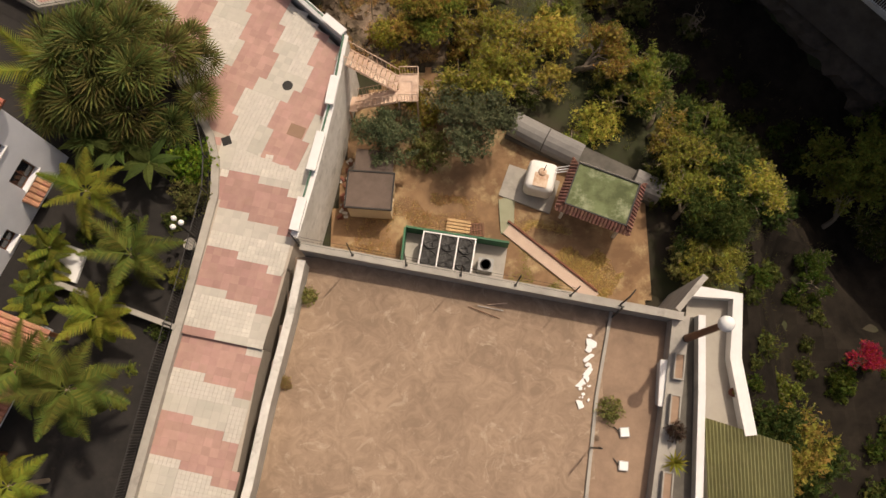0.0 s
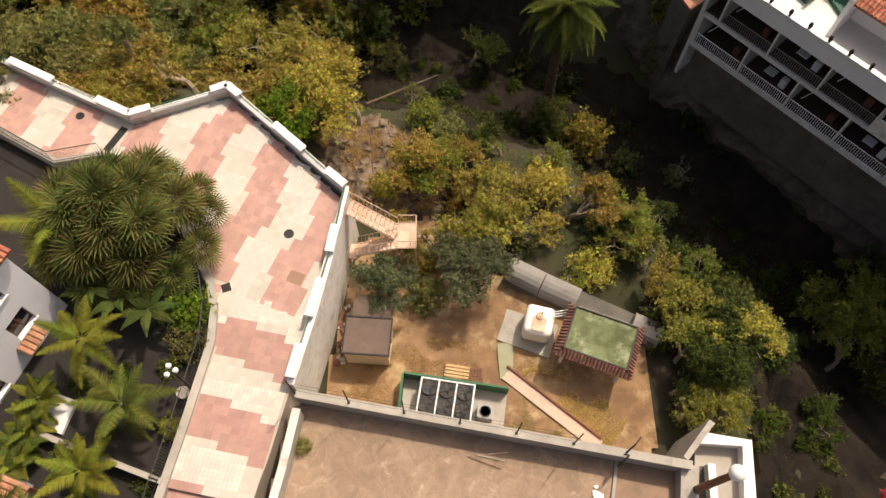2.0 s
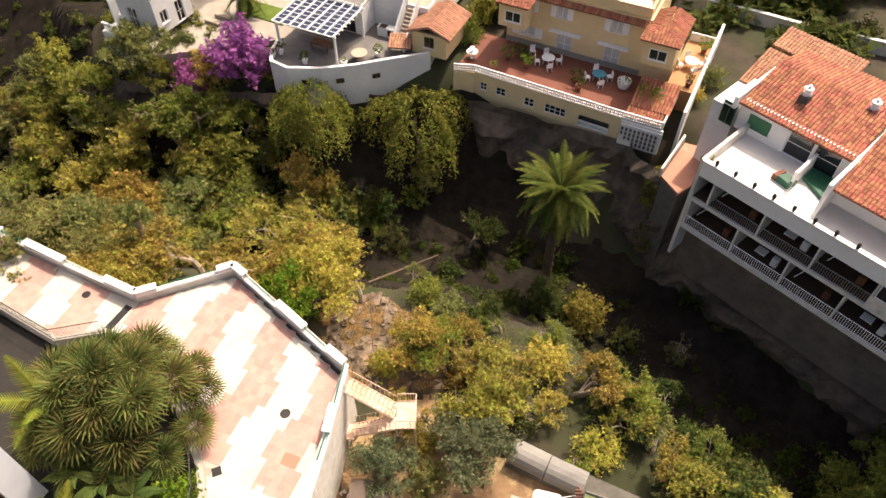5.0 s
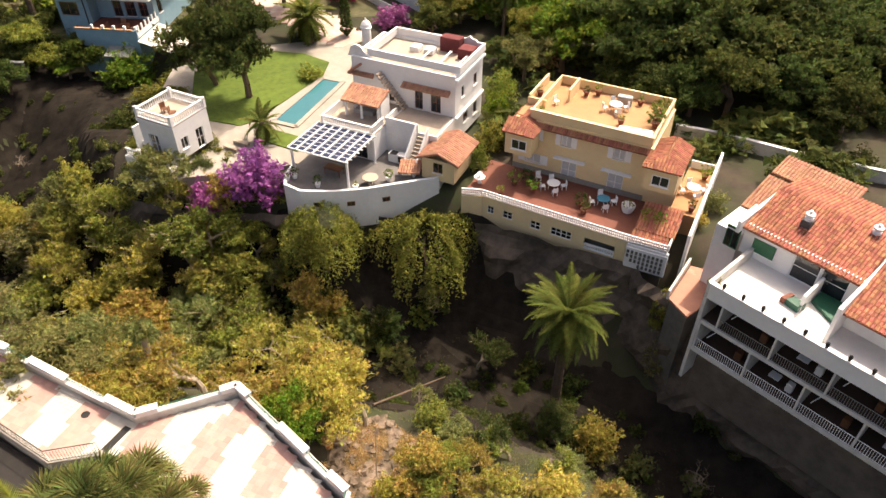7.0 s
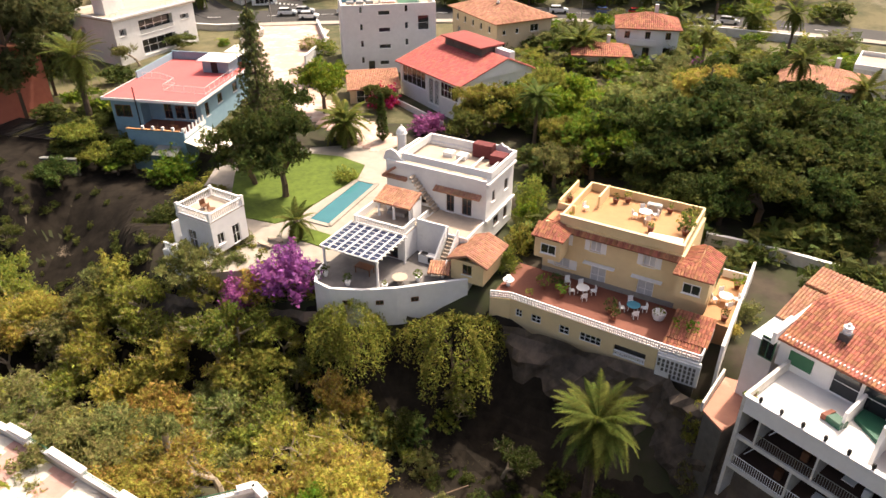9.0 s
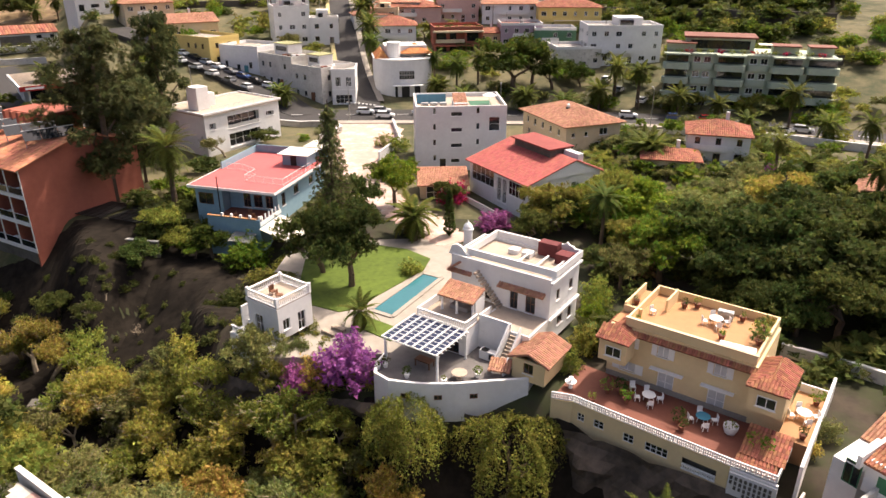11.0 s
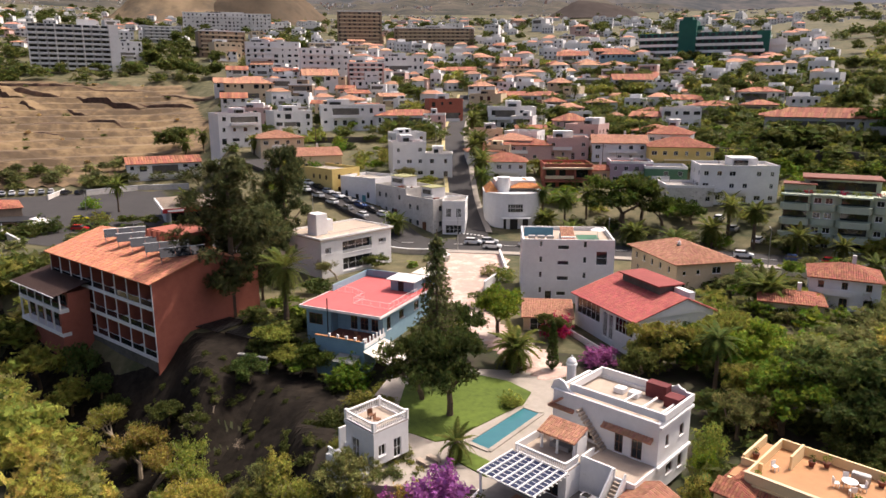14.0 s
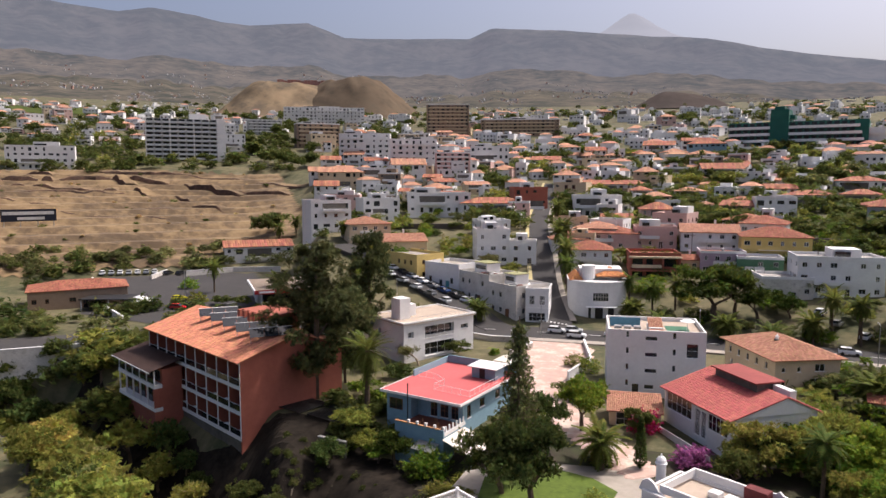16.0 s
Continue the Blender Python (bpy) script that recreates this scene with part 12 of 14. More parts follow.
brush(30, -62, -9, 26, 56, ("broad", "open", "open"), (leaf_yellow, leaf_yellow, leaf_green, leaf_olive), 5.0, 8.0, 2, 17, (-1,), 0, 2)
brush(24, -70, -19, 38, 60, ("broad", "open"), (leaf_green, leaf_olive, leaf_green, leaf_yellow), 5.0, 7.5, 0, 11, (1,), 0, 3)
brush(26, -19, 0, 38, 54, ("bush", "open"), (leaf_green, leaf_olive, leaf_dark), 2.0, 4.0, 1, 9.5, (1,), 1, 13)
brush(46, -66, -8, 26, 58, ("bush", "bush", "open"), (leaf_green, leaf_yellow, leaf_olive, leaf_yellow), 2.0, 4.0, 0, 15, (-1, 1), 1, 4)
brush(10, 2, 19, 9, 25, ("open", "bush"), (leaf_dark, leaf_dark, leaf_green), 2.0, 3.6, 7, 15, (-1,), 0, 5)
brush(26, -8, 34, 14, 44, ("bush", "open"), (leaf_dark, leaf_dark, leaf_olive), 1.0, 2.6, 0, 7, (-1, 1), 1, 6)
brush(60, -140, -45, 48, 90, ("broad", "bush"), (leaf_yellow, leaf_green, leaf_green, leaf_olive), 4.0, 8.0, 3, 14, (-1,), 1, 7)
brush(36, -150, -40, 20, 70, ("broad", "bush"), (leaf_green, leaf_yellow, leaf_dark), 4.0, 7.0, 6, 60, (-1,), 1, 9)


def gardens(n, seed, h0, h1, r0, r1, s0, s1, leaves):
    """Hedges, shrubs and trees between the town houses."""
    rng = random.Random(seed)
    for _ in range(n):
        h, r = rng.uniform(h0, h1), r0 + (r1 - r0) * rng.random() ** 1.3
        x, y = polar(h, r)
        if inside(x, y, FORECOURT) or any((Vector((x, y)) - p).length < 7 for line in (main_line, up_line, side_line) for p in line):
            continue
        s = rng.uniform(s0, s1)
        tree(rng.choice(("bush", "bush", "broad")), round(x, 1), round(y, 1), s, s * rng.uniform(1.2, 1.8), rng.choice(leaves), lod=2)


gardens(330, 21, -34, 18, 262, 560, 3.0, 7.0, (leaf_dark, leaf_dark, leaf_green, leaf_olive))
gardens(200, 22, -60, 16, 540, 1100, 5.0, 10.0, (leaf_dark,))
gardens(130, 23, -8, 26, 165, 262, 2.0, 5.0, (leaf_dark, leaf_green, leaf_olive, leaf_lime))
gardens(60, 24, -40, -8, 175, 262, 1.5, 4.0, (leaf_dark, leaf_green, leaf_olive))
gardens(90, 25, 0, 24, 92, 165, 1.8, 4.5, (leaf_dark, leaf_green, leaf_olive, leaf_lime))
gardens(50, 26, -34, -14, 100, 150, 1.5, 3.5, (leaf_dark, leaf_green, leaf_olive, leaf_lime))
gardens(150, 27, -33, 18, 190, 330, 2.0, 4.5, (leaf_dark, leaf_green, leaf_olive, leaf_lime))
gardens(60, 28, -60, -38, 180, 205, 2.0, 4.5, (leaf_dark, leaf_olive, leaf_dark))
gardens(70, 29, -60, -37, 266, 284, 2.0, 5.0, (leaf_dark, leaf_olive, leaf_grey, leaf_dark))
gardens(30, 30, -34, -28, 100, 112, 1.5, 3.0, (leaf_dark,))
gardens(60, 31, 4, 34, 62, 92, 2.0, 4.0, (leaf_dark,))
tufts("ravine_weeds", [(-20, 36), (-8, 30), (2, 31), (14, 24), (26, 12), (34, 16), (20, 34), (6, 46), (-12, 48)], 2600, None, leaf_olive, "scattered weeds on the dark ravine soil", 0.45, 0.45)
tufts("dry_weeds", [(-20, 36), (-8, 30), (2, 31), (14, 24), (26, 12), (34, 16), (20, 34), (6, 46), (-12, 48)], 160, None, leaf_dry, "scattered dry grass on the dark ravine soil", 0.4, 0.5)
# dead wood and ruins in the ravine
lg = thing("fallen_trunk", -5.5, 32.3, ground(-5.5, 32.3) + 0.1, 0, "pale fallen trunk lying across the ravine", "log")
part("trunk", rod(bmesh.new(), (0, 0, 0.2), (5.2, 9.8, ground(-0.3, 42.1) - ground(-5.5, 32.3) + 0.5), 0.1, 0.06, 7), bark, lg)
dp = thing("dead_palm", -21.7, 33.6, ground(-21.7, 33.6), 0, "dead palm trunk with a withered head", "palm")
part("trunk", rod(bmesh.new(), (0, 0, -0.3), (0.3, 0.2, 6.2), 0.3, 0.22, 9), pale_bark, dp)
vs, fs = leaf_cloud(160, (0.8, 0.8, 0.6), 0.6, (0.3, 0.2, 6.1))
raw("withered_leaves", vs, fs, leaf_olive, dp)
wf = thing("wooden_frame", -21.8, 52.2, ground(-21.8, 52.2), 10, "broken grey wooden frame standing in the brush", "frame")
for p, q in (((-1.2, 0, 0), (-1.0, 0, 4.6)), ((1.2, 0.2, 0), (1.5, 0.2, 5.2)), ((-1.3, 0, 3.6), (1.6, 0.2, 5.0)), ((-1.1, 0, 2.2), (1.3, 0.2, 3.2))):
    part("beam", rod(bmesh.new(), p, q, 0.13, 0.12, 5), pale_bark, wf)
bw = thing("garden_wall", -66.0, 82.6, -2.6, -3, "low stone wall with a pale coping along the bank", "wall")
part("masonry", box(0, 12.5, 0, 0.45, -3.0, 0.7, bevel=0.03), dark_concrete, bw)
part("coping", box(-0.05, 12.55, -0.06, 0.51, 0.703, 0.82, bevel=0.02), old_white, bw)
pl = thing("stone_pillar", -57.0, 58.5, ground(-57, 58.5) - 1.6, 15, "dark weathered stone pillar among shrubs", "pillar")
for k in range(3):
    part("stone", box(-0.9 + 0.06 * (k % 3), 0.9 - 0.05 * (k % 2), -0.8, 0.8, k * 1.3, k * 1.3 + 1.27, bevel=0.12), dark_concrete, pl)
for x, y, h, k, m in ((2.0, 26.0, 2.6, "open", leaf_yellow), (4.2, 27.6, 3.0, "open", leaf_green), (0.8, 29.0, 2.4, "bush", leaf_olive), (5.6, 25.0, 2.8, "open", leaf_yellow), (3.2, 30.6, 2.6, "open", leaf_olive), (-1.2, 31.0, 2.2, "bush", leaf_green), (7.2, 28.2, 3.0, "open", leaf_green), (1.6, 23.6, 2.2, "bush", leaf_yellow), (-8.8, 31.6, 2.6, "open", leaf_yellow), (-2.4, 33.4, 2.0, "open", leaf_olive)):
    tree(k, x, y, h, h * 1.2, m, 1, lod=0)
gardens(430, 33, -22, 18, 255, 540, 4.0, 9.0, (leaf_dark, leaf_dark, leaf_dark, leaf_green))
gardens(150, 34, -50, 16, 600, 1450, 6.0, 12.0, (leaf_dark,))
gardens(40, 35, -58, -47, 138, 163, 3.0, 6.0, (leaf_dark, leaf_green))
gardens(110, 36, 2, 26, 96, 168, 1.6, 4.0, (leaf_dark, leaf_green, leaf_olive, leaf_lime))
gardens(70, 37, 22, 40, 84, 150, 2.0, 4.5, (leaf_dark, leaf_green, leaf_olive, leaf_lime))
gardens(120, 41, 4, 19, 212, 300, 2.5, 6.0, (leaf_deep, leaf_dark, leaf_deep))
gardens(60, 42, -2, 7, 225, 330, 2.0, 5.0, (leaf_dark, leaf_green, leaf_lime))
for x, y, h, w, m in ((-11.0, 176.0, 15.0, 19.0, leaf_deep), (-1.4, 180.0, 8.5, 10.0, leaf_deep), (5.6, 182.0, 6.0, 7.0, leaf_deep), (66.0, 250.0, 16.0, 16.0, leaf_deep), (78.0, 262.0, 19.0, 18.0, leaf_deep), (84.0, 250.0, 15.0, 14.0, leaf_deep), (60.0, 264.0, 13.0, 12.0, leaf_deep)):
    tree("broad", x, y, h, w, m)
tree("bush", 44.0, 92.0, 3.0, 4.5, petal_m)
tree("bush", 56.5, 90.0, 2.6, 3.6, petal_r)
for x, y, h in ((52.0, 96.0, 6.0), (60.0, 99.0, 4.5), (40.0, 97.0, 5.0), (68.0, 101.0, 7.0)):
    small_palm(x, y, h, 3.2)
for x, y, h in ((-14.6, 4.8, 0.8), (-16.8, 10.4, 1.0), (-18.9, 10.0, 0.9), (-14.4, 10.8, 0.9), (-21.0, 9.6, 1.1), (-17.0, 7.6, 0.8)):
    tree("bush", x, y, h, h * 1.5, leaf_dark, None, GB, 1)
for x, y, h, r in ((-49.0, 185.0, 8.0, 3.6), (-50.6, 190.0, 10.0, 4.0), (-56.5, 204.0, 10.0, 4.0), (-59.0, 213.0, 9.0, 3.6), (-25.0, 176.0, 7.0, 3.6), (-22.0, 166.0, 3.0, 3.4), (-120, 152.0, 8.0, 3.6)):
    small_palm(x, y, h, r)
gardens(80, 38, -60, -38, 428, 540, 4.0, 8.0, (leaf_dark, leaf_dark, leaf_olive))
for x, y, h, k, m in ((9.0, 22.6, 3.0, "open", leaf_yellow), (11.2, 20.4, 3.2, "open", leaf_green), (7.2, 24.6, 2.6, "bush", leaf_yellow), (13.0, 18.6, 2.8, "open", leaf_olive), (10.4, 24.6, 2.6, "open", leaf_green), (12.8, 22.0, 2.4, "bush", leaf_olive), (14.8, 16.4, 3.0, "open", leaf_green), (15.6, 19.6, 2.4, "bush", leaf_dark), (8.6, 27.0, 2.4, "open", leaf_olive), (16.6, 13.6, 3.0, "open", leaf_green), (17.8, 16.6, 2.6, "bush", leaf_dark), (18.6, 13.8, 2.8, "open", leaf_green), (20.4, 13.6, 2.4, "bush", leaf_dark), (6.4, 21.6, 2.6, "open", leaf_yellow), (9.6, 18.6, 2.2, "bush", leaf_yellow)):
    tree(k, x, y, h, h * 1.35, m, int(x) % 4, lod=0)
tufts("slope_weeds", [(2, 22.5), (8, 20), (13, 15.5), (17, 10), (21, 5), (25, 8), (20, 17), (12, 25), (6, 30), (1, 30)], 1800, None, leaf_olive, "dry weeds on the slope behind the garden", 0.45, 0.45)
gardens(60, 39, -59, -38, 284, 424, 0.8, 2.0, (leaf_olive, leaf_dark, leaf_dry))
tree("willow", -11.7, 51.2, 7, 7.5, leaf_green)
tree("willow", -2.1, 50.7, 7.5, 9, leaf_green)
tree("bush", -18.8, 56.2, 5.5, 6.5, petal_m)
tree("bush", -21.7, 55.7, 4, 4, leaf_yellow)
tree("bush", -23.7, 55.1, 4, 3.5, petal_m)
tree("open", -24.4, 56.2, 5, 5, leaf_olive)
tree("open", -27.1, 55.8, 5, 5, leaf_green)
tree("bush", -29.0, 73.5, 1.8, 2.0, leaf_lime)
tree("bush", -16.5, 77.5, 2.4, 3.2, leaf_green)
tree("bush", -37.0, 70.4, 3, 4, leaf_dark)
tree("broad", -54.5, 86.0, 5.2, 6.5, leaf_green)
tree("broad", -51.4, 84.2, 4.6, 5.4, leaf_green)
tree("broad", -48.6, 82.8, 3.6, 4.6, leaf_lime)
tree("bush", -40.6, 82.0, 5.0, 6.6, leaf_lime)
tree("broad", -46.5, 83.8, 5.6, 6.0, leaf_deep)
tree("bush", -34.6, 81.6, 2.2, 4.6, leaf_green)
tree("bush", -41.8, 80.6, 2.0, 3.4, leaf_dark)
tree("bush", -34.2, 73.0, 2.0, 3.2, leaf_green)
for x, y, h, m in ((-58.0, 63.0, 9.0, leaf_yellow), (-53.0, 61.0, 9.0, leaf_green), (-63.0, 66.0, 9.5, leaf_yellow), (-67.5, 69.0, 9.0, leaf_green), (-48.0, 60.5, 9.0, leaf_yellow), (-55.4, 65.6, 8.0, leaf_green), (-72.5, 72.0, 8.5, leaf_green)):
    tree("open", x, y, h, h * 0.95, m)
tree("bare", -56.0, 72.5, 3.4, 4.0, leaf_dry)
tree("bare", -51.0, 70.5, 2.6, 3.2, leaf_dry)
tree("broad", -31.8, 73.1, 4, 5, leaf_green)
tree("broad", -22.9, 72.7, 12, 10, leaf_dark)
tree("broad", -27.5, 75.9, 11, 9, leaf_dark)
tree("bush", 6.0, 72.5, 4.5, 4, leaf_green)
tree("bush", 4.3, 62.4, 4, 3, leaf_green)
tree("bush", 5.2, 68.3, 4, 3, leaf_lime)
tree("bush", 2.8, 58.9, 3, 2.4, leaf_green)
tree("bush", 24.1, 52.2, 2.4, 2.6, leaf_olive)
tree("bush", 22.2, 50.0, 1.8, 2, leaf_yellow)
tree("broad", 13.7, 80.3, 9, 9.4, leaf_lime)
tree("broad", 18.2, 83.8, 10, 10.5, leaf_dark)
tree("broad", 20.8, 75.7, 9, 9.4, leaf_dark)
tree("broad", 25.2, 79.6, 12, 12.6, leaf_dark)
tree("broad", 29.6, 76.5, 12, 12.6, leaf_dark)
tree("broad", 35.6, 79.4, 12, 12.6, leaf_dark)
tree("broad", 40.9, 77.4, 11, 11.55, leaf_dark)
tree("broad", 43.6, 72.7, 10, 10.5, leaf_dark)
tree("broad", 49.8, 78.3, 10, 10.5, leaf_dark)
tree("broad", 30.2, 68.7, 9, 9.4, leaf_dark)
tree("broad", 36.1, 68.3, 8, 8.4, leaf_dark)
tree("broad", 40.0, 63.5, 8, 8.4, leaf_dark)
tree("broad", 10.8, 84.6, 7, 7.3, leaf_green)
tree("broad", 8.9, 77.7, 6, 6.3, leaf_olive)
tree("broad", 26.4, 69.4, 7, 7.3, leaf_dark)
tree("broad", 18.7, 73.4, 6, 6.3, leaf_dark)
tree("bush", 46.5, 67.2, 4, 4, leaf_dark)
tree("bush", 40.1, 58.3, 3, 3, leaf_dark)
tree("bush", 38.5, 63.8, 3, 3, leaf_dark)
tree("open", 2.7, 43.2, 5, 5, leaf_dark)
tree("broad", 8.6, 36.0, 4.5, 3.5, leaf_olive)
tree("bush", 12.2, 34.6, 4, 4, leaf_yellow)
tree("broad", 18.4, 42.7, 7, 3, leaf_green)
tree("bush", 18.1, 40.9, 3.5, 2.8, leaf_olive)
tree("bare", 20.1, 31.7, 3.4, 4, leaf_dry)
tree("broad", -10.0, 28.3, 6.5, 5, leaf_lime)
tree("open", -5.8, 30.2, 7, 5.5, leaf_yellow)
tree("open", -9.9, 43.9, 9, 8, leaf_yellow)
tree("open", -13.3, 46.6, 9, 7.5, leaf_yellow)
tree("open", -15.8, 42.1, 8, 8, leaf_yellow)
tree("open", -21.3, 44.7, 9, 9, leaf_olive)
tree("open", -24.1, 42.7, 7, 8, leaf_yellow)
tree("broad", -28.3, 44.8, 8, 8, leaf_yellow)
tree("open", -31.1, 52.2, 9, 9, leaf_green)
tree("open", -25.2, 51.4, 9, 8, leaf_yellow)
tree("open", -38.5, 54.8, 9, 9, leaf_yellow)
tree("open", -43.2, 58.6, 8, 9, leaf_olive)
tree("open", -41.0, 51.4, 8, 9, leaf_green)
tree("open", -34.8, 47.7, 8, 8, leaf_yellow)
tree("bush", -39.8, 45.9, 5, 7, leaf_olive)
tree("open", -18.8, 52.5, 5, 4, leaf_green)
tree("broad", -28.1, 56.7, 7, 7, leaf_olive)
tree("bush", -38.2, 59.9, 4.5, 5, leaf_yellow)
tree("open", -6.1, 46.9, 5, 4, leaf_dark)
tree("open", -27.9, 33.0, 6, 7, leaf_yellow)
tree("open", -23.5, 32.0, 6, 7, leaf_yellow)
tree("open", -17.7, 32.5, 6.5, 7, leaf_yellow)
tree("open", -19.2, 46.2, 8, 8, leaf_green)
tree("open", -46.0, 57.0, 8, 9, leaf_yellow)
tree("open", -34.9, 56.3, 8, 8, leaf_green)
tree("open", -21.3, 49.3, 7, 7, leaf_olive)
tree("open", -0.9, 20.7, 4, 4.5, leaf_yellow)
tree("open", 2.9, 21.6, 6, 6.5, leaf_yellow)
tree("open", 5.2, 20.6, 5.5, 6, leaf_yellow)
tree("open", 4.0, 23.9, 5, 6, leaf_yellow)
tree("broad", -0.9, 25.0, 4, 4.5, leaf_green)
tree("open", 10.7, 20.7, 4.6, 4.4, leaf_yellow)
tree("open", 12.1, 21.4, 4.4, 4, leaf_green)
tree("open", 13.0, 18.0, 4, 4, leaf_yellow)
tree("open", 13.5, 15.8, 4.4, 5, leaf_green)
tree("open", 14.2, 12.6, 4.2, 4.6, leaf_green)
tree("open", 13.6, 10.6, 3, 3, leaf_dark)
tree("open", 16.5, 14.2, 4.5, 5.5, leaf_dark)
tree("open", 17.4, 13.8, 4.6, 5, leaf_yellow)
tree("broad", 15.8, 11.8, 4.2, 4.4, leaf_dark)
tree("bush", 14.8, 9.4, 3.2, 3.6, leaf_olive)
tree("broad", 15.6, 9.6, 3.4, 3.6, leaf_green)
tree("broad", 28.6, 18.2, 8.5, 6.4, leaf_green)
tree("broad", 32.0, 17.4, 9.0, 7.0, leaf_dark)
tree("open", 28.2, 14.6, 7.0, 5.4, leaf_green)
tree("open", 31.6, 14.2, 7.5, 5.6, leaf_dark)
tree("open", 21.4, 2.2, 4.4, 4.6, leaf_green)
tree("open", 25.0, 9.9, 3.4, 3.6, leaf_deep)
tree("open", 26.9, 3.8, 3.0, 3.0, petal_r)
tree("bush", 20.2, -0.9, 4, 4.5, leaf_yellow)
tree("bush", 22.4, -2.0, 4, 5, leaf_dark)
tree("bush", 18.7, 0.3, 3, 3, leaf_dark)
tree("open", 8.5, 22.5, 5, 5, leaf_yellow)
tree("open", 1.2, 20.2, 3.5, 3.5, leaf_yellow)
tree("open", 16.3, 17.3, 4, 4.4, leaf_green)
tree("broad", -1.5, 25.2, 4.5, 5, leaf_yellow)
tree("broad", 8.6, 35.2, 4, 3, leaf_dark)
tree("open", 2.3, 28.7, 3.5, 3.5, leaf_dark)
tree("bush", -3.5, 24.5, 2.5, 2.5, leaf_yellow)
tree("open", 0.7, 26.2, 4, 4, leaf_yellow)
tree("euc", -66.9, 94.2, 26, 30, leaf_grey, lod=1)
tree("euc", -74.2, 123.5, 24, 21, leaf_grey, lod=1)
tree("euc", -67.3, 103.2, 17, 22, leaf_grey, lod=1)
tree("pine", -27.5, 81.7, 21, 15, leaf_grey)
tree("open", -31.5, 82.7, 11, 10, leaf_dark)
tree("broad", -26.5, 86.5, 10, 8, leaf_dark)
tree("broad", -23.6, 99.2, 9, 8, leaf_lime)
tree("bush", -36.4, 77.6, 2.2, 4.4, leaf_green)
tree("broad", -54.5, 79.0, 4.9, 5.6, leaf_dark)
tree("bush", -15.1, 102.4, 4, 5, petal_r)
tree("broad", -15.5, 100.1, 5, 5, leaf_dark)
tree("cypress", -13.7, 90.0, 7, 9, leaf_dark)
tree("bush", -7.6, 93.9, 3, 5, petal_m)
tree("broad", 0.1, 93.2, 8, 9, leaf_green)
tree("broad", 5.2, 95.9, 7, 7, leaf_green)
tree("broad", 9.1, 98.6, 9, 9, leaf_green)
tree("broad", 12.4, 94.4, 9, 9, leaf_lime)
tree("broad", -2.3, 88.0, 6, 6, leaf_dark)
tree("broad", -6.5, 180.4, 12, 13, leaf_dark, lod=1)
tree("broad", -187.6, 237.0, 10, 13, leaf_dark, lod=1)
tree("broad", -189.9, 230.6, 10, 11, leaf_dark, lod=1)
tree("open", -60.4, 118.5, 6, 7, leaf_olive, lod=1)
tree("bush", -29.5, 128.0, 3.5, 5, leaf_green, lod=1)
tree("bush", -32.8, 130.5, 3, 4, leaf_olive, lod=1)
tree("broad", -55.6, 104.6, 5, 7, leaf_dark, lod=1)
tree("bush", -54.2, 91.7, 2.6, 2.6, leaf_dark)
tree("broad", -137.8, 90.8, 8, 8.4, leaf_dark, lod=1)
tree("broad", -131.6, 94.1, 6, 6.3, leaf_dark, lod=1)
tree("broad", -136.5, 87.3, 9, 9.4, leaf_dark, lod=1)
tree("broad", -121.1, 92.4, 7, 7.3, leaf_dark, lod=1)
tree("broad", -97.2, 82.1, 9, 9.4, leaf_green, lod=1)
tree("broad", -113.3, 82.4, 9, 9.4, leaf_green, lod=1)
tree("broad", -90.5, 59.8, 8, 8.4, leaf_green)
tree("broad", -113.1, 88.3, 8, 8.4, leaf_dark, lod=1)
tree("broad", -87.9, 82.0, 7, 7.3, leaf_dark, lod=1)
tree("broad", -85.5, 77.2, 7, 7.3, leaf_green, lod=1)
tree("broad", -95.2, 74.7, 7, 7.3, leaf_yellow, lod=1)
tree("open", -78.2, 56.5, 6, 6.3, leaf_yellow)
# next three crowns get dark leaves in place of the hotel's shade
tree("broad", -63.3, 72.5, 4.2, 5.0, leaf_dark)
tree("open", -57.2, 69.8, 4.2, 5.0, leaf_dark)
tree("broad", -76.7, 76.7, 4.2, 5.0, leaf_dark)
tree("broad", -116.2, 92.4, 7, 7.3, leaf_green, lod=1)
tree("broad", -127.9, 86.0, 8, 8.4, leaf_dark, lod=1)
# dark leaves here also replace the hotel's shade
tree("broad", -81.9, 79.7, 4.2, 5.0, leaf_dark, lod=1)
tree("bush", -165.1, 105.6, 7, 10.5, leaf_dark, lod=1)
tree("bush", -213.9, 154.6, 5, 7.5, leaf_dark, lod=1)
tree("bush", -211.3, 163.3, 5, 7.5, leaf_dark, lod=1)
tree("bush", -205.1, 140.5, 4, 6.0, leaf_dark, lod=1)
tree("bush", -147.1, 132.4, 5, 7.5, leaf_dark, lod=1)
tree("bush", -163.2, 162.6, 4, 6.0, leaf_lime, lod=1)
tree("bush", -143.6, 146.0, 4, 6.0, leaf_green, lod=1)
tree("bush", -204.3, 194.2, 4, 6.0, leaf_olive, lod=1)
tree("bush", -199.5, 200.8, 4, 6.0, leaf_olive, lod=1)
tree("bush", -235.2, 170.5, 4, 6.0, leaf_olive, lod=1)
tree("bush", -239.2, 166.8, 4, 6.0, leaf_dark, lod=1)
tree("bush", -210.1, 188.8, 4, 6.0, leaf_olive, lod=1)
tree("bush", -198.6, 215.1, 4, 6.0, leaf_dark, lod=1)
tree("bush", -146.9, 238.6, 4, 6.0, leaf_dark, lod=1)
tree("bush", -111.6, 202.6, 4, 6.0, leaf_green, lod=1)
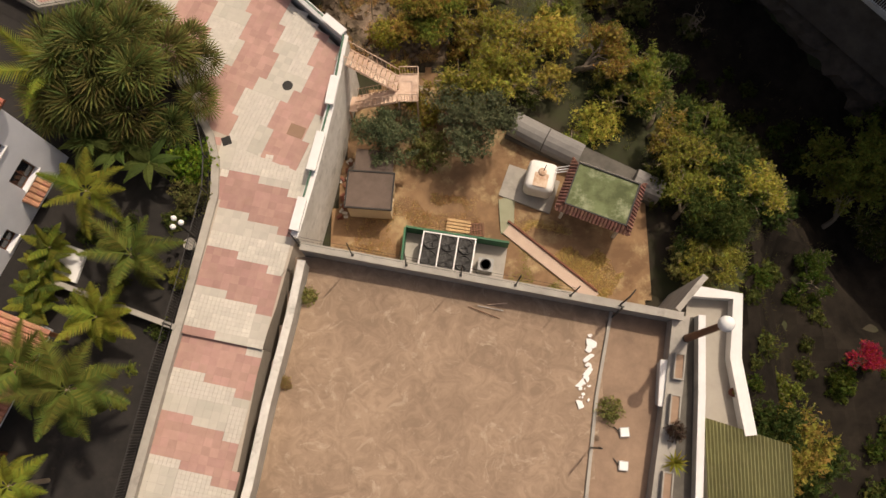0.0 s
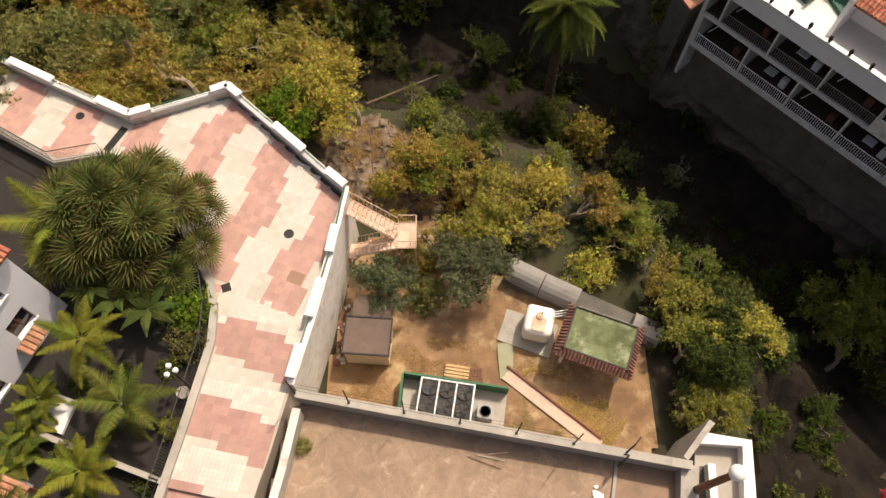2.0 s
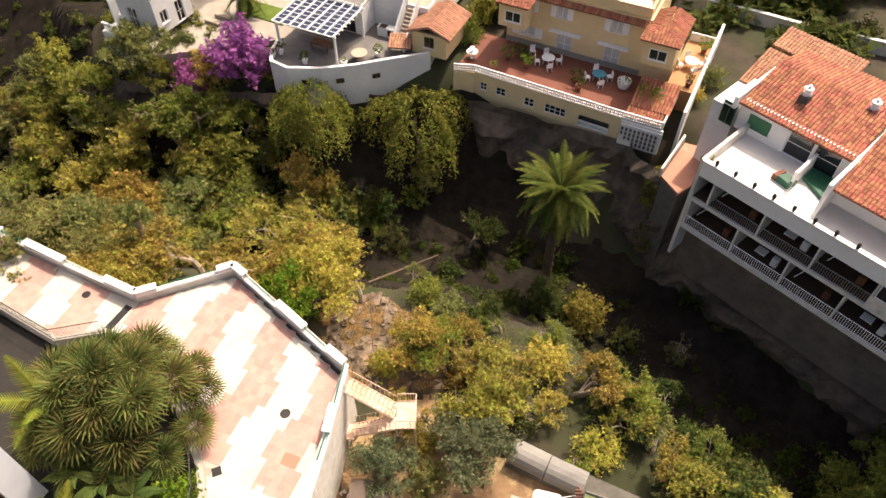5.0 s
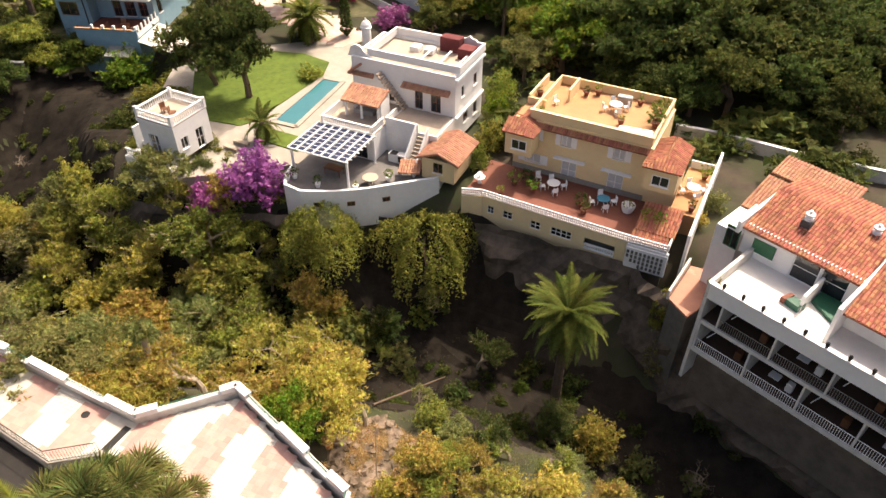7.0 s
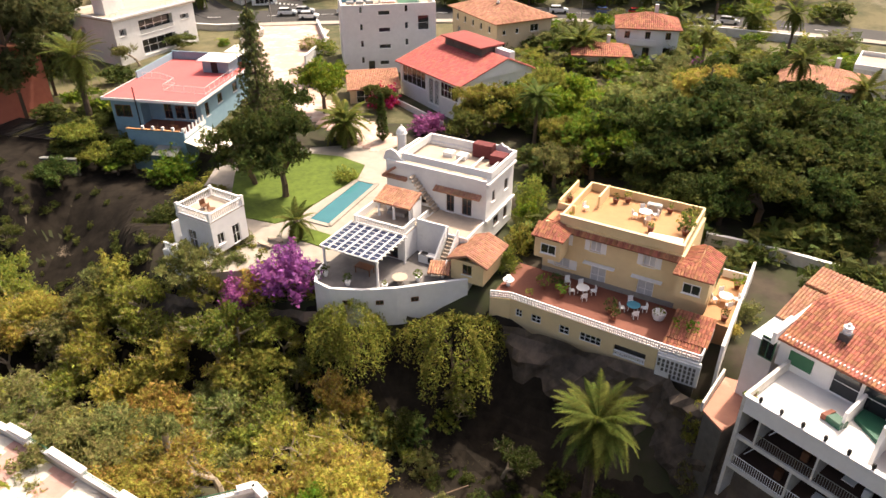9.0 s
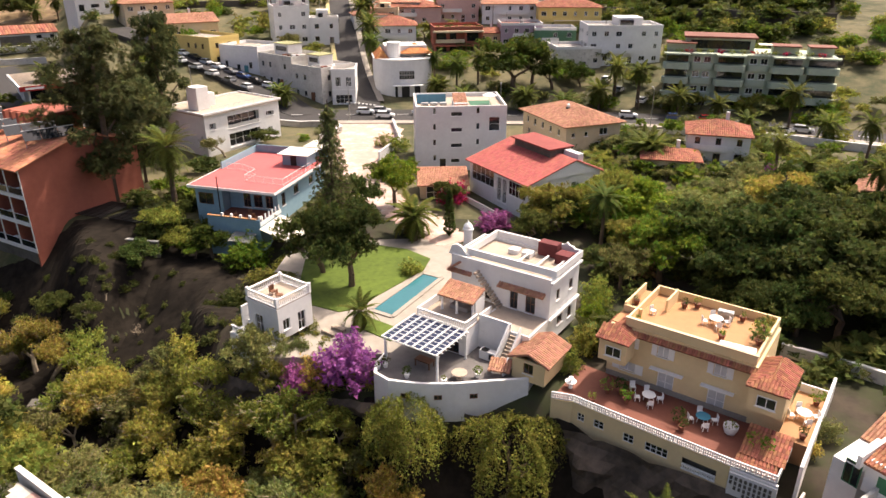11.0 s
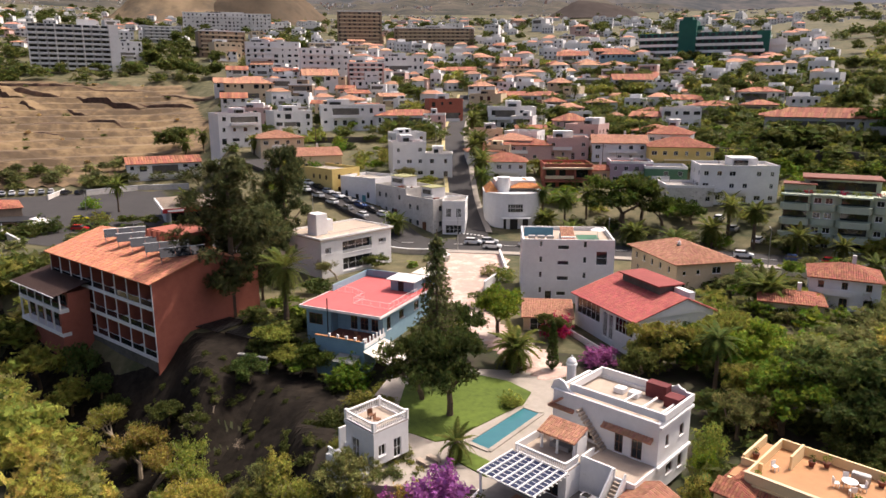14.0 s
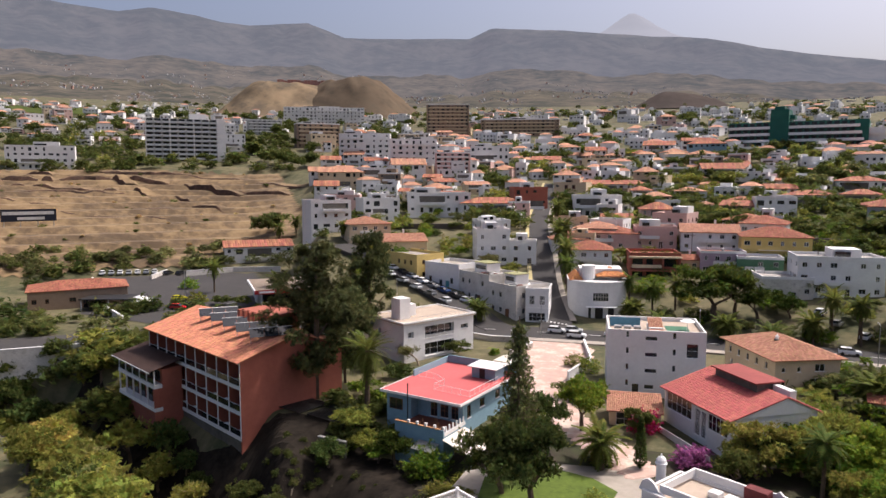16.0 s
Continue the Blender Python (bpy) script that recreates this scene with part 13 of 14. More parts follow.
tree("bush", -114.4, 229.1, 3, 4.5, leaf_green, lod=1)
tree("bush", -105.7, 220.6, 3, 4.5, leaf_dark, lod=1)
tree("bush", -99.3, 236.1, 3, 4.5, leaf_green, lod=1)
tree("bush", -94.1, 245.4, 3, 4.5, leaf_green, lod=1)
tree("bush", -101.9, 196.0, 3, 4.5, leaf_olive, lod=1)
tree("broad", 27.0, 350.1, 5.0, 6.0, leaf_dark, lod=1)
tree("broad", -4.1, 344.9, 5.5, 6.5, leaf_olive, lod=1)
tree("broad", -248.8, 517.4, 5.8, 6.9, leaf_olive, lod=1)
tree("broad", 30.2, 282.0, 5.5, 6.6, leaf_dark, lod=1)
tree("bush", 3.6, 585.7, 3.1, 3.8, leaf_dark, lod=1)
tree("broad", -70.1, 210.9, 5.6, 6.7, leaf_dark, lod=1)
tree("bush", -130.3, 411.3, 7.0, 8.4, leaf_dark, lod=1)
tree("bush", -76.9, 205.7, 6.8, 8.2, leaf_dark, lod=1)
tree("broad", -93.4, 233.0, 5.3, 6.3, leaf_green, lod=1)
tree("broad", -60.2, 653.6, 4.9, 5.8, leaf_dark, lod=1)
tree("broad", -171.0, 276.2, 6.1, 7.3, leaf_olive, lod=1)
tree("broad", -222.6, 378.6, 6.2, 7.5, leaf_dark, lod=1)
tree("broad", -189.7, 321.0, 5.6, 6.7, leaf_dark, lod=1)
tree("broad", -230.6, 392.6, 4.3, 5.2, leaf_dark, lod=1)
tree("broad", -299.0, 388.6, 3.1, 3.7, leaf_lime, lod=1)
tree("bush", 16.4, 497.9, 3.6, 4.3, leaf_dark, lod=1)
tree("broad", -235.5, 433.3, 6.8, 8.1, leaf_olive, lod=1)
tree("broad", 14.4, 300.2, 4.7, 5.6, leaf_dark, lod=1)
tree("broad", -114.8, 436.0, 6.0, 7.2, leaf_olive, lod=1)
tree("broad", 1.3, 302.9, 4.2, 5.0, leaf_dark, lod=1)
tree("broad", -194.2, 277.6, 5.5, 6.6, leaf_dark, lod=1)
tree("broad", 33.8, 484.2, 3.1, 3.7, leaf_olive, lod=1)
tree("broad", -49.5, 204.2, 3.4, 4.0, leaf_olive, lod=1)
tree("broad", 33.1, 280.5, 5.8, 6.9, leaf_dark, lod=1)
tree("broad", -39.7, 211.1, 4.9, 5.9, leaf_green, lod=1)
tree("broad", 59.4, 594.5, 5.5, 6.7, leaf_green, lod=1)
tree("bush", -54.0, 235.6, 6.6, 7.9, leaf_dark, lod=1)
tree("bush", -3.7, 220.4, 4.4, 5.3, leaf_dark, lod=1)
tree("bush", 14.0, 365.2, 6.2, 7.4, leaf_dark, lod=1)
tree("broad", -136.3, 380.2, 5.8, 6.9, leaf_olive, lod=1)
tree("broad", 6.3, 557.1, 6.0, 7.2, leaf_dark, lod=1)
tree("bush", -398.4, 531.5, 3.5, 4.1, leaf_olive, lod=1)
tree("bush", -56.1, 488.0, 3.7, 4.4, leaf_olive, lod=1)
tree("bush", -125.2, 452.2, 4.0, 4.8, leaf_dark, lod=1)
tree("broad", 17.0, 380.8, 5.3, 6.4, leaf_dark, lod=1)
tree("broad", -227.2, 330.1, 3.2, 3.8, leaf_green, lod=1)
tree("bush", -0.5, 540.7, 4.9, 5.9, leaf_olive, lod=1)
tree("bush", -117.3, 298.1, 5.9, 7.0, leaf_dark, lod=1)
tree("broad", 21.4, 588.8, 5.8, 7.0, leaf_dark, lod=1)
tree("broad", -41.6, 303.1, 5.6, 6.7, leaf_dark, lod=1)
tree("bush", -54.3, 349.1, 5.5, 6.6, leaf_dark, lod=1)
tree("broad", 28.6, 277.6, 3.8, 4.6, leaf_dark, lod=1)
tree("broad", -19.9, 244.8, 5.1, 6.2, leaf_dark, lod=1)
tree("bush", -182.5, 353.1, 5.1, 6.1, leaf_dark, lod=1)
tree("bush", -83.4, 218.7, 3.3, 4.0, leaf_olive, lod=1)
tree("broad", -197.2, 283.8, 6.6, 8.0, leaf_dark, lod=1)
tree("broad", -44.2, 327.8, 6.3, 7.5, leaf_green, lod=1)
tree("bush", -65.9, 478.9, 5.9, 7.1, leaf_dark, lod=1)
tree("broad", -107.9, 183.3, 6.9, 8.3, leaf_green, lod=1)
tree("bush", -148.4, 420.0, 3.9, 4.6, leaf_olive, lod=1)
tree("bush", -8.7, 504.1, 4.3, 5.2, leaf_dark, lod=1)
tree("broad", 20.1, 331.5, 5.7, 6.9, leaf_olive, lod=1)
tree("broad", -50.4, 253.2, 6.0, 7.2, leaf_lime, lod=1)
tree("bush", -109.2, 220.0, 5.1, 6.1, leaf_lime, lod=1)
tree("bush", -122.2, 228.0, 6.5, 7.8, leaf_green, lod=1)
tree("broad", 6.0, 214.7, 5.1, 6.1, leaf_dark, lod=1)
tree("broad", 23.0, 316.3, 7.0, 8.3, leaf_dark, lod=1)
tree("broad", -61.2, 582.5, 5.2, 6.2, leaf_olive, lod=1)
tree("broad", -72.9, 214.7, 4.9, 5.9, leaf_dark, lod=1)
tree("broad", -19.0, 212.3, 3.1, 3.8, leaf_dark, lod=1)
tree("bush", -43.9, 411.4, 4.4, 5.3, leaf_dark, lod=1)
tree("bush", 7.4, 288.1, 5.9, 7.0, leaf_olive, lod=1)
tree("bush", 1.6, 292.8, 5.2, 6.2, leaf_lime, lod=1)
tree("bush", -46.2, 314.4, 6.4, 7.7, leaf_dark, lod=1)
tree("broad", -117.2, 207.5, 6.6, 7.9, leaf_green, lod=1)
tree("broad", 24.3, 480.9, 6.1, 7.3, leaf_dark, lod=1)
tree("broad", -266.1, 386.4, 4.0, 4.8, leaf_olive, lod=1)
tree("bush", -58.6, 252.5, 3.8, 4.6, leaf_dark, lod=1)
tree("bush", -86.9, 206.9, 5.8, 7.0, leaf_green, lod=1)
tree("broad", -77.5, 298.5, 3.6, 4.3, leaf_dark, lod=1)
tree("bush", -35.7, 305.1, 3.5, 4.2, leaf_dark, lod=1)
tree("broad", -17.8, 408.4, 4.9, 5.8, leaf_olive, lod=1)
tree("broad", -198.8, 336.0, 3.2, 3.8, leaf_olive, lod=1)
tree("bush", -168.9, 639.7, 6.6, 7.9, leaf_olive, lod=1)
tree("broad", -101.8, 484.6, 5.3, 6.4, leaf_green, lod=1)
tree("bush", -253.4, 498.7, 3.6, 4.4, leaf_dark, lod=1)
tree("bush", 13.7, 224.9, 5.8, 6.9, leaf_dark, lod=1)
tree("bush", -108.2, 256.1, 3.9, 4.7, leaf_green, lod=1)
tree("broad", -108.0, 244.3, 5.1, 6.2, leaf_olive, lod=1)
tree("bush", -36.1, 253.5, 6.0, 7.3, leaf_dark, lod=1)
tree("broad", -103.2, 312.8, 5.6, 6.7, leaf_dark, lod=1)
tree("bush", -102.3, 188.4, 5.0, 6.0, leaf_lime, lod=1)
tree("bush", 9.5, 549.3, 4.8, 5.7, leaf_dark, lod=1)
tree("bush", -44.1, 242.6, 3.2, 3.8, leaf_dark, lod=1)
tree("broad", -74.9, 192.3, 5.2, 6.2, leaf_olive, lod=1)
tree("broad", 33.5, 366.2, 5.1, 6.1, leaf_green, lod=1)
tree("bush", -81.5, 332.3, 4.1, 4.9, leaf_dark, lod=1)
tree("bush", -53.3, 276.2, 4.6, 5.6, leaf_dark, lod=1)
tree("bush", 15.7, 259.8, 3.2, 3.8, leaf_green, lod=1)
tree("broad", -112.1, 325.5, 4.0, 4.8, leaf_olive, lod=1)
tree("broad", -55.3, 598.5, 4.7, 5.6, leaf_dark, lod=1)
tree("broad", -206.0, 488.3, 3.6, 4.3, leaf_lime, lod=1)
tree("broad", -136.6, 258.3, 6.1, 7.3, leaf_dark, lod=1)
tree("broad", 26.1, 262.6, 4.0, 4.7, leaf_green, lod=1)
tree("broad", -7.5, 290.4, 4.4, 5.3, leaf_lime, lod=1)
tree("broad", -48.3, 494.8, 4.1, 4.9, leaf_dark, lod=1)
tree("broad", -138.5, 227.1, 3.0, 3.6, leaf_dark, lod=1)
tree("broad", -89.7, 552.1, 5.2, 6.2, leaf_dark, lod=1)
tree("bush", 33.6, 507.1, 3.9, 4.7, leaf_olive, lod=1)
tree("broad", -12.8, 230.9, 3.3, 4.0, leaf_lime, lod=1)
tree("bush", 4.1, 247.5, 4.8, 5.7, leaf_olive, lod=1)
tree("bush", -3.1, 386.5, 5.6, 6.7, leaf_green, lod=1)
tree("bush", -107.1, 216.1, 3.7, 4.5, leaf_lime, lod=1)
tree("bush", -350.3, 459.2, 4.9, 5.9, leaf_dark, lod=1)
tree("bush", -0.3, 644.6, 4.2, 5.1, leaf_dark, lod=1)
tree("broad", -253.8, 334.0, 5.8, 6.9, leaf_dark, lod=1)
tree("broad", -319.4, 386.2, 8.6, 10.4, leaf_dark, lod=1)
tree("broad", -340.8, 474.8, 9.2, 11.0, leaf_dark, lod=1)
tree("broad", -270.6, 352.7, 10.4, 12.5, leaf_dark, lod=1)
tree("broad", -326.7, 399.9, 12.0, 14.4, leaf_dark, lod=1)
tree("broad", -371.1, 471.3, 11.8, 14.2, leaf_dark, lod=1)
tree("broad", -322.5, 432.7, 7.4, 8.9, leaf_dark, lod=1)
tree("broad", -424.8, 582.5, 10.4, 12.5, leaf_dark, lod=1)
tree("broad", -284.8, 370.5, 10.7, 12.8, leaf_dark, lod=1)
tree("broad", -355.7, 443.3, 7.8, 9.3, leaf_dark, lod=1)
tree("broad", -396.0, 516.8, 7.4, 8.9, leaf_dark, lod=1)
tree("broad", -283.3, 358.8, 11.1, 13.3, leaf_dark, lod=1)
tree("broad", -450.7, 546.1, 7.8, 9.4, leaf_dark, lod=1)
tree("broad", -444.9, 547.2, 11.2, 13.5, leaf_dark, lod=1)
tree("broad", -322.4, 406.1, 8.5, 10.2, leaf_dark, lod=1)
tree("broad", -356.3, 460.4, 8.4, 10.0, leaf_dark, lod=1)
tree("broad", -380.3, 450.0, 7.1, 8.6, leaf_dark, lod=1)
tree("broad", -403.1, 533.0, 11.1, 13.3, leaf_dark, lod=1)
tree("broad", -303.7, 382.4, 9.4, 11.3, leaf_dark, lod=1)
tree("broad", -337.4, 470.2, 9.3, 11.2, leaf_dark, lod=1)
tree("broad", -296.2, 367.5, 8.7, 10.4, leaf_dark, lod=1)
tree("broad", -340.3, 404.9, 11.0, 13.2, leaf_dark, lod=1)
tree("broad", -333.4, 391.6, 7.2, 8.7, leaf_dark, lod=1)
tree("broad", -258.1, 347.9, 8.7, 10.5, leaf_dark, lod=1)
tree("broad", -371.9, 431.3, 7.4, 8.9, leaf_dark, lod=1)
tree("broad", -329.8, 419.0, 7.1, 8.5, leaf_dark, lod=1)
tree("broad", -464.0, 578.3, 7.5, 9.1, leaf_dark, lod=1)
tree("broad", -262.5, 366.5, 8.2, 9.9, leaf_dark, lod=1)
tree("broad", -320.3, 382.9, 10.4, 12.5, leaf_dark, lod=1)
tree("broad", -352.8, 435.6, 9.6, 11.6, leaf_dark, lod=1)
tree("broad", -291.9, 356.6, 9.4, 11.2, leaf_dark, lod=1)
tree("broad", -354.7, 476.3, 7.8, 9.3, leaf_dark, lod=1)
tree("broad", -256.9, 358.5, 10.8, 12.9, leaf_dark, lod=1)
tree("broad", -345.6, 401.8, 11.0, 13.2, leaf_dark, lod=1)
tree("broad", -395.6, 487.9, 8.8, 10.6, leaf_dark, lod=1)
tree("broad", -311.9, 406.4, 9.4, 11.2, leaf_dark, lod=1)
tree("broad", -332.5, 426.4, 11.5, 13.8, leaf_dark, lod=1)
tree("broad", -276.2, 346.1, 11.7, 14.0, leaf_dark, lod=1)
tree("broad", -266.8, 350.0, 9.8, 11.7, leaf_dark, lod=1)
tree("broad", -318.3, 438.4, 9.0, 10.8, leaf_dark, lod=1)
tree("broad", -286.9, 403.6, 10.9, 13.0, leaf_dark, lod=1)
tree("bush", -369.4, 245.7, 6.0, 8.4, leaf_dark, lod=1)
tree("bush", -344.2, 306.4, 5.9, 8.3, leaf_dark, lod=1)
tree("bush", -548.4, 463.6, 8.6, 12.1, leaf_dark, lod=1)
tree("bush", -334.5, 290.1, 6.3, 8.8, leaf_dark, lod=1)
tree("bush", -393.5, 323.2, 4.8, 6.7, leaf_dark, lod=1)
tree("bush", -505.5, 424.8, 8.5, 12.0, leaf_dark, lod=1)
tree("bush", -331.9, 264.8, 5.3, 7.5, leaf_dark, lod=1)
tree("bush", -389.0, 263.9, 4.0, 5.6, leaf_dark, lod=1)
tree("bush", -552.2, 472.4, 5.3, 7.5, leaf_dark, lod=1)
tree("bush", -370.1, 323.0, 4.4, 6.2, leaf_dark, lod=1)
tree("bush", -521.9, 340.5, 5.0, 7.0, leaf_dark, lod=1)
tree("bush", -426.3, 358.8, 4.2, 5.9, leaf_dark, lod=1)
tree("bush", -508.1, 392.5, 8.2, 11.4, leaf_green, lod=1)
tree("bush", -445.3, 320.0, 6.8, 9.5, leaf_dark, lod=1)
tree("bush", -571.3, 463.3, 4.4, 6.1, leaf_dark, lod=1)
tree("bush", -456.4, 305.9, 6.3, 8.8, leaf_dark, lod=1)
tree("bush", -595.5, 480.9, 5.9, 8.2, leaf_green, lod=1)
tree("bush", -416.5, 291.2, 6.3, 8.8, leaf_dark, lod=1)
tree("bush", -336.7, 290.2, 7.6, 10.6, leaf_dark, lod=1)
tree("bush", -453.7, 323.3, 6.7, 9.4, leaf_dark, lod=1)
tree("bush", -350.7, 313.1, 6.8, 9.5, leaf_dark, lod=1)
tree("bush", -499.1, 352.1, 7.7, 10.7, leaf_dark, lod=1)
tree("bush", -478.7, 343.6, 6.3, 8.9, leaf_dark, lod=1)
tree("bush", -453.6, 340.6, 4.5, 6.3, leaf_dark, lod=1)
tree("bush", -412.1, 278.1, 4.9, 6.9, leaf_dark, lod=1)
tree("bush", -357.8, 263.9, 7.0, 9.7, leaf_dark, lod=1)
tree("bush", -571.8, 383.6, 8.9, 12.5, leaf_dark, lod=1)
tree("bush", -549.6, 408.0, 8.6, 12.0, leaf_dark, lod=1)
tree("bush", -520.3, 461.5, 5.0, 7.0, leaf_dark, lod=1)
tree("bush", -432.3, 369.0, 5.7, 7.9, leaf_dark, lod=1)
tree("bush", -370.1, 294.4, 7.1, 9.9, leaf_dark, lod=1)
tree("bush", -342.3, 308.5, 7.3, 10.2, leaf_dark, lod=1)
tree("bush", -514.0, 363.2, 5.5, 7.7, leaf_green, lod=1)
tree("bush", -460.0, 308.4, 6.5, 9.2, leaf_dark, lod=1)
tree("bush", -387.3, 330.6, 4.8, 6.7, leaf_dark, lod=1)
tree("bush", -449.7, 349.5, 6.5, 9.1, leaf_dark, lod=1)
tree("bush", -486.2, 381.7, 8.7, 12.1, leaf_dark, lod=1)
tree("bush", -580.0, 454.7, 7.3, 10.2, leaf_dark, lod=1)
tree("bush", -438.1, 296.4, 6.1, 8.5, leaf_dark, lod=1)
tree("bush", -346.1, 248.9, 5.8, 8.1, leaf_dark, lod=1)
tree("bush", -408.3, 356.1, 7.6, 10.7, leaf_dark, lod=1)
tree("bush", -391.2, 343.5, 6.8, 9.5, leaf_dark, lod=1)
tree("bush", -380.6, 259.8, 8.5, 11.9, leaf_dark, lod=1)
tree("bush", -522.6, 414.3, 8.1, 11.4, leaf_dark, lod=1)
tree("bush", -437.2, 356.1, 7.8, 10.9, leaf_green, lod=1)
tree("bush", -493.3, 423.0, 6.7, 9.4, leaf_dark, lod=1)
tree("bush", -437.2, 329.1, 7.9, 11.1, leaf_dark, lod=1)
tree("bush", -390.9, 279.6, 7.7, 10.8, leaf_dark, lod=1)
tree("bush", -383.2, 304.2, 7.8, 10.9, leaf_dark, lod=1)
tree("bush", -442.2, 305.5, 4.7, 6.6, leaf_dark, lod=1)
tree("bush", -455.8, 306.7, 5.7, 8.0, leaf_dark, lod=1)
tree("bush", -417.0, 294.1, 5.7, 7.9, leaf_dark, lod=1)
tree("bush", -357.3, 293.9, 6.0, 8.4, leaf_green, lod=1)
tree("bush", -422.5, 334.0, 6.1, 8.5, leaf_dark, lod=1)
tree("bush", -404.0, 336.5, 9.0, 12.6, leaf_dark, lod=1)
tree("bush", -537.9, 460.5, 4.6, 6.4, leaf_dark, lod=1)
tree("bush", -426.5, 328.8, 8.5, 11.9, leaf_green, lod=1)
tree("bush", -445.8, 392.4, 7.1, 9.9, leaf_dark, lod=1)
tree("bush", -386.3, 319.3, 7.8, 10.9, leaf_dark, lod=1)
tree("bush", -336.1, 292.3, 5.2, 7.3, leaf_dark, lod=1)
tree("broad", -17.8, 363.6, 9.9, 11.8, leaf_green, lod=1)
tree("broad", 25.4, 426.4, 6.2, 7.4, leaf_dark, lod=1)
tree("broad", 18.6, 357.8, 9.4, 11.3, leaf_olive, lod=1)
tree("broad", 47.1, 389.9, 9.3, 11.2, leaf_dark, lod=1)
tree("broad", 13.8, 488.1, 8.2, 9.9, leaf_green, lod=1)
tree("broad", 11.5, 374.2, 5.5, 6.6, leaf_dark, lod=1)
tree("broad", -33.1, 411.5, 9.8, 11.7, leaf_dark, lod=1)
tree("broad", -14.2, 398.0, 5.1, 6.1, leaf_dark, lod=1)
tree("broad", -34.6, 361.7, 9.1, 10.9, leaf_green, lod=1)
tree("broad", -30.1, 398.7, 6.2, 7.4, leaf_dark, lod=1)
tree("broad", -38.4, 368.6, 6.5, 7.8, leaf_dark, lod=1)
tree("broad", -28.3, 378.6, 8.9, 10.7, leaf_dark, lod=1)
tree("broad", -21.9, 369.3, 8.5, 10.2, leaf_dark, lod=1)
tree("broad", -23.1, 377.4, 6.8, 8.1, leaf_dark, lod=1)
tree("broad", -43.4, 399.1, 8.5, 10.2, leaf_olive, lod=1)
tree("broad", -24.6, 410.5, 6.0, 7.1, leaf_dark, lod=1)
tree("broad", 22.3, 456.6, 9.1, 10.9, leaf_green, lod=1)
tree("broad", 39.5, 396.3, 5.7, 6.8, leaf_olive, lod=1)
tree("broad", 45.6, 383.0, 7.1, 8.5, leaf_dark, lod=1)
tree("broad", -25.5, 462.9, 8.6, 10.3, leaf_dark, lod=1)
tree("broad", -16.7, 391.6, 7.5, 9.0, leaf_green, lod=1)
tree("broad", 36.0, 444.0, 8.3, 10.0, leaf_dark, lod=1)
tree("broad", 16.6, 482.2, 6.5, 7.8, leaf_dark, lod=1)
tree("broad", 24.5, 465.7, 8.2, 9.8, leaf_dark, lod=1)
tree("broad", 1.9, 501.2, 9.6, 11.5, leaf_dark, lod=1)
tree("broad", 10.3, 512.2, 8.0, 9.6, leaf_dark, lod=1)
tree("broad", 9.9, 440.0, 7.8, 9.4, leaf_dark, lod=1)
tree("broad", -15.0, 390.9, 6.2, 7.5, leaf_dark, lod=1)
tree("broad", 34.1, 507.1, 9.0, 10.7, leaf_dark, lod=1)
tree("broad", 62.4, 505.4, 7.3, 8.8, leaf_olive, lod=1)
tree("broad", -4.8, 364.7, 7.5, 9.0, leaf_dark, lod=1)
tree("broad", -35.9, 375.6, 9.5, 11.5, leaf_dark, lod=1)
tree("broad", 19.8, 382.2, 7.6, 9.1, leaf_olive, lod=1)
tree("broad", 35.4, 393.5, 9.9, 11.9, leaf_olive, lod=1)
tree("broad", 55.3, 476.4, 8.9, 10.7, leaf_dark, lod=1)
tree("broad", -36.6, 436.8, 8.3, 10.0, leaf_olive, lod=1)
tree("broad", 29.5, 377.0, 9.0, 10.7, leaf_dark, lod=1)
tree("broad", -18.7, 413.3, 9.3, 11.1, leaf_olive, lod=1)
tree("broad", 6.4, 514.3, 8.0, 9.6, leaf_olive, lod=1)
tree("broad", -42.7, 429.3, 9.4, 11.3, leaf_dark, lod=1)
tree("broad", -38.9, 524.3, 7.5, 9.0, leaf_green, lod=1)
tree("broad", 5.9, 385.7, 9.3, 11.1, leaf_dark, lod=1)
tree("broad", -33.9, 363.9, 7.8, 9.4, leaf_olive, lod=1)
tree("broad", 13.0, 389.4, 8.1, 9.7, leaf_dark, lod=1)
tree("broad", -17.5, 521.3, 6.6, 7.9, leaf_olive, lod=1)
tree("broad", 26.6, 378.7, 8.8, 10.6, leaf_dark, lod=1)
tree("broad", -34.0, 381.2, 5.9, 7.0, leaf_dark, lod=1)
tree("broad", -20.6, 425.8, 8.3, 10.0, leaf_olive, lod=1)
tree("broad", 40.2, 506.6, 7.1, 8.5, leaf_green, lod=1)
tree("broad", 23.5, 385.8, 9.8, 11.7, leaf_dark, lod=1)
tree("broad", 25.6, 97.2, 6.0, 7.1, leaf_olive, lod=1)
tree("bush", 27.1, 97.0, 2.5, 3.0, leaf_dark, lod=1)
tree("broad", 9.6, 102.0, 4.2, 5.0, leaf_green, lod=1)
tree("broad", 33.6, 99.2, 5.9, 7.1, leaf_lime, lod=1)
tree("bush", 17.0, 104.1, 3.3, 4.0, leaf_olive, lod=1)
tree("broad", 48.3, 112.0, 3.7, 4.4, leaf_dark, lod=1)
tree("bush", 12.3, 99.2, 6.0, 7.2, leaf_green, lod=1)
tree("bush", 26.3, 106.3, 5.5, 6.5, leaf_olive, lod=1)
tree("broad", 42.7, 115.3, 3.7, 4.5, leaf_green, lod=1)
tree("bush", 27.3, 107.3, 4.6, 5.5, leaf_olive, lod=1)
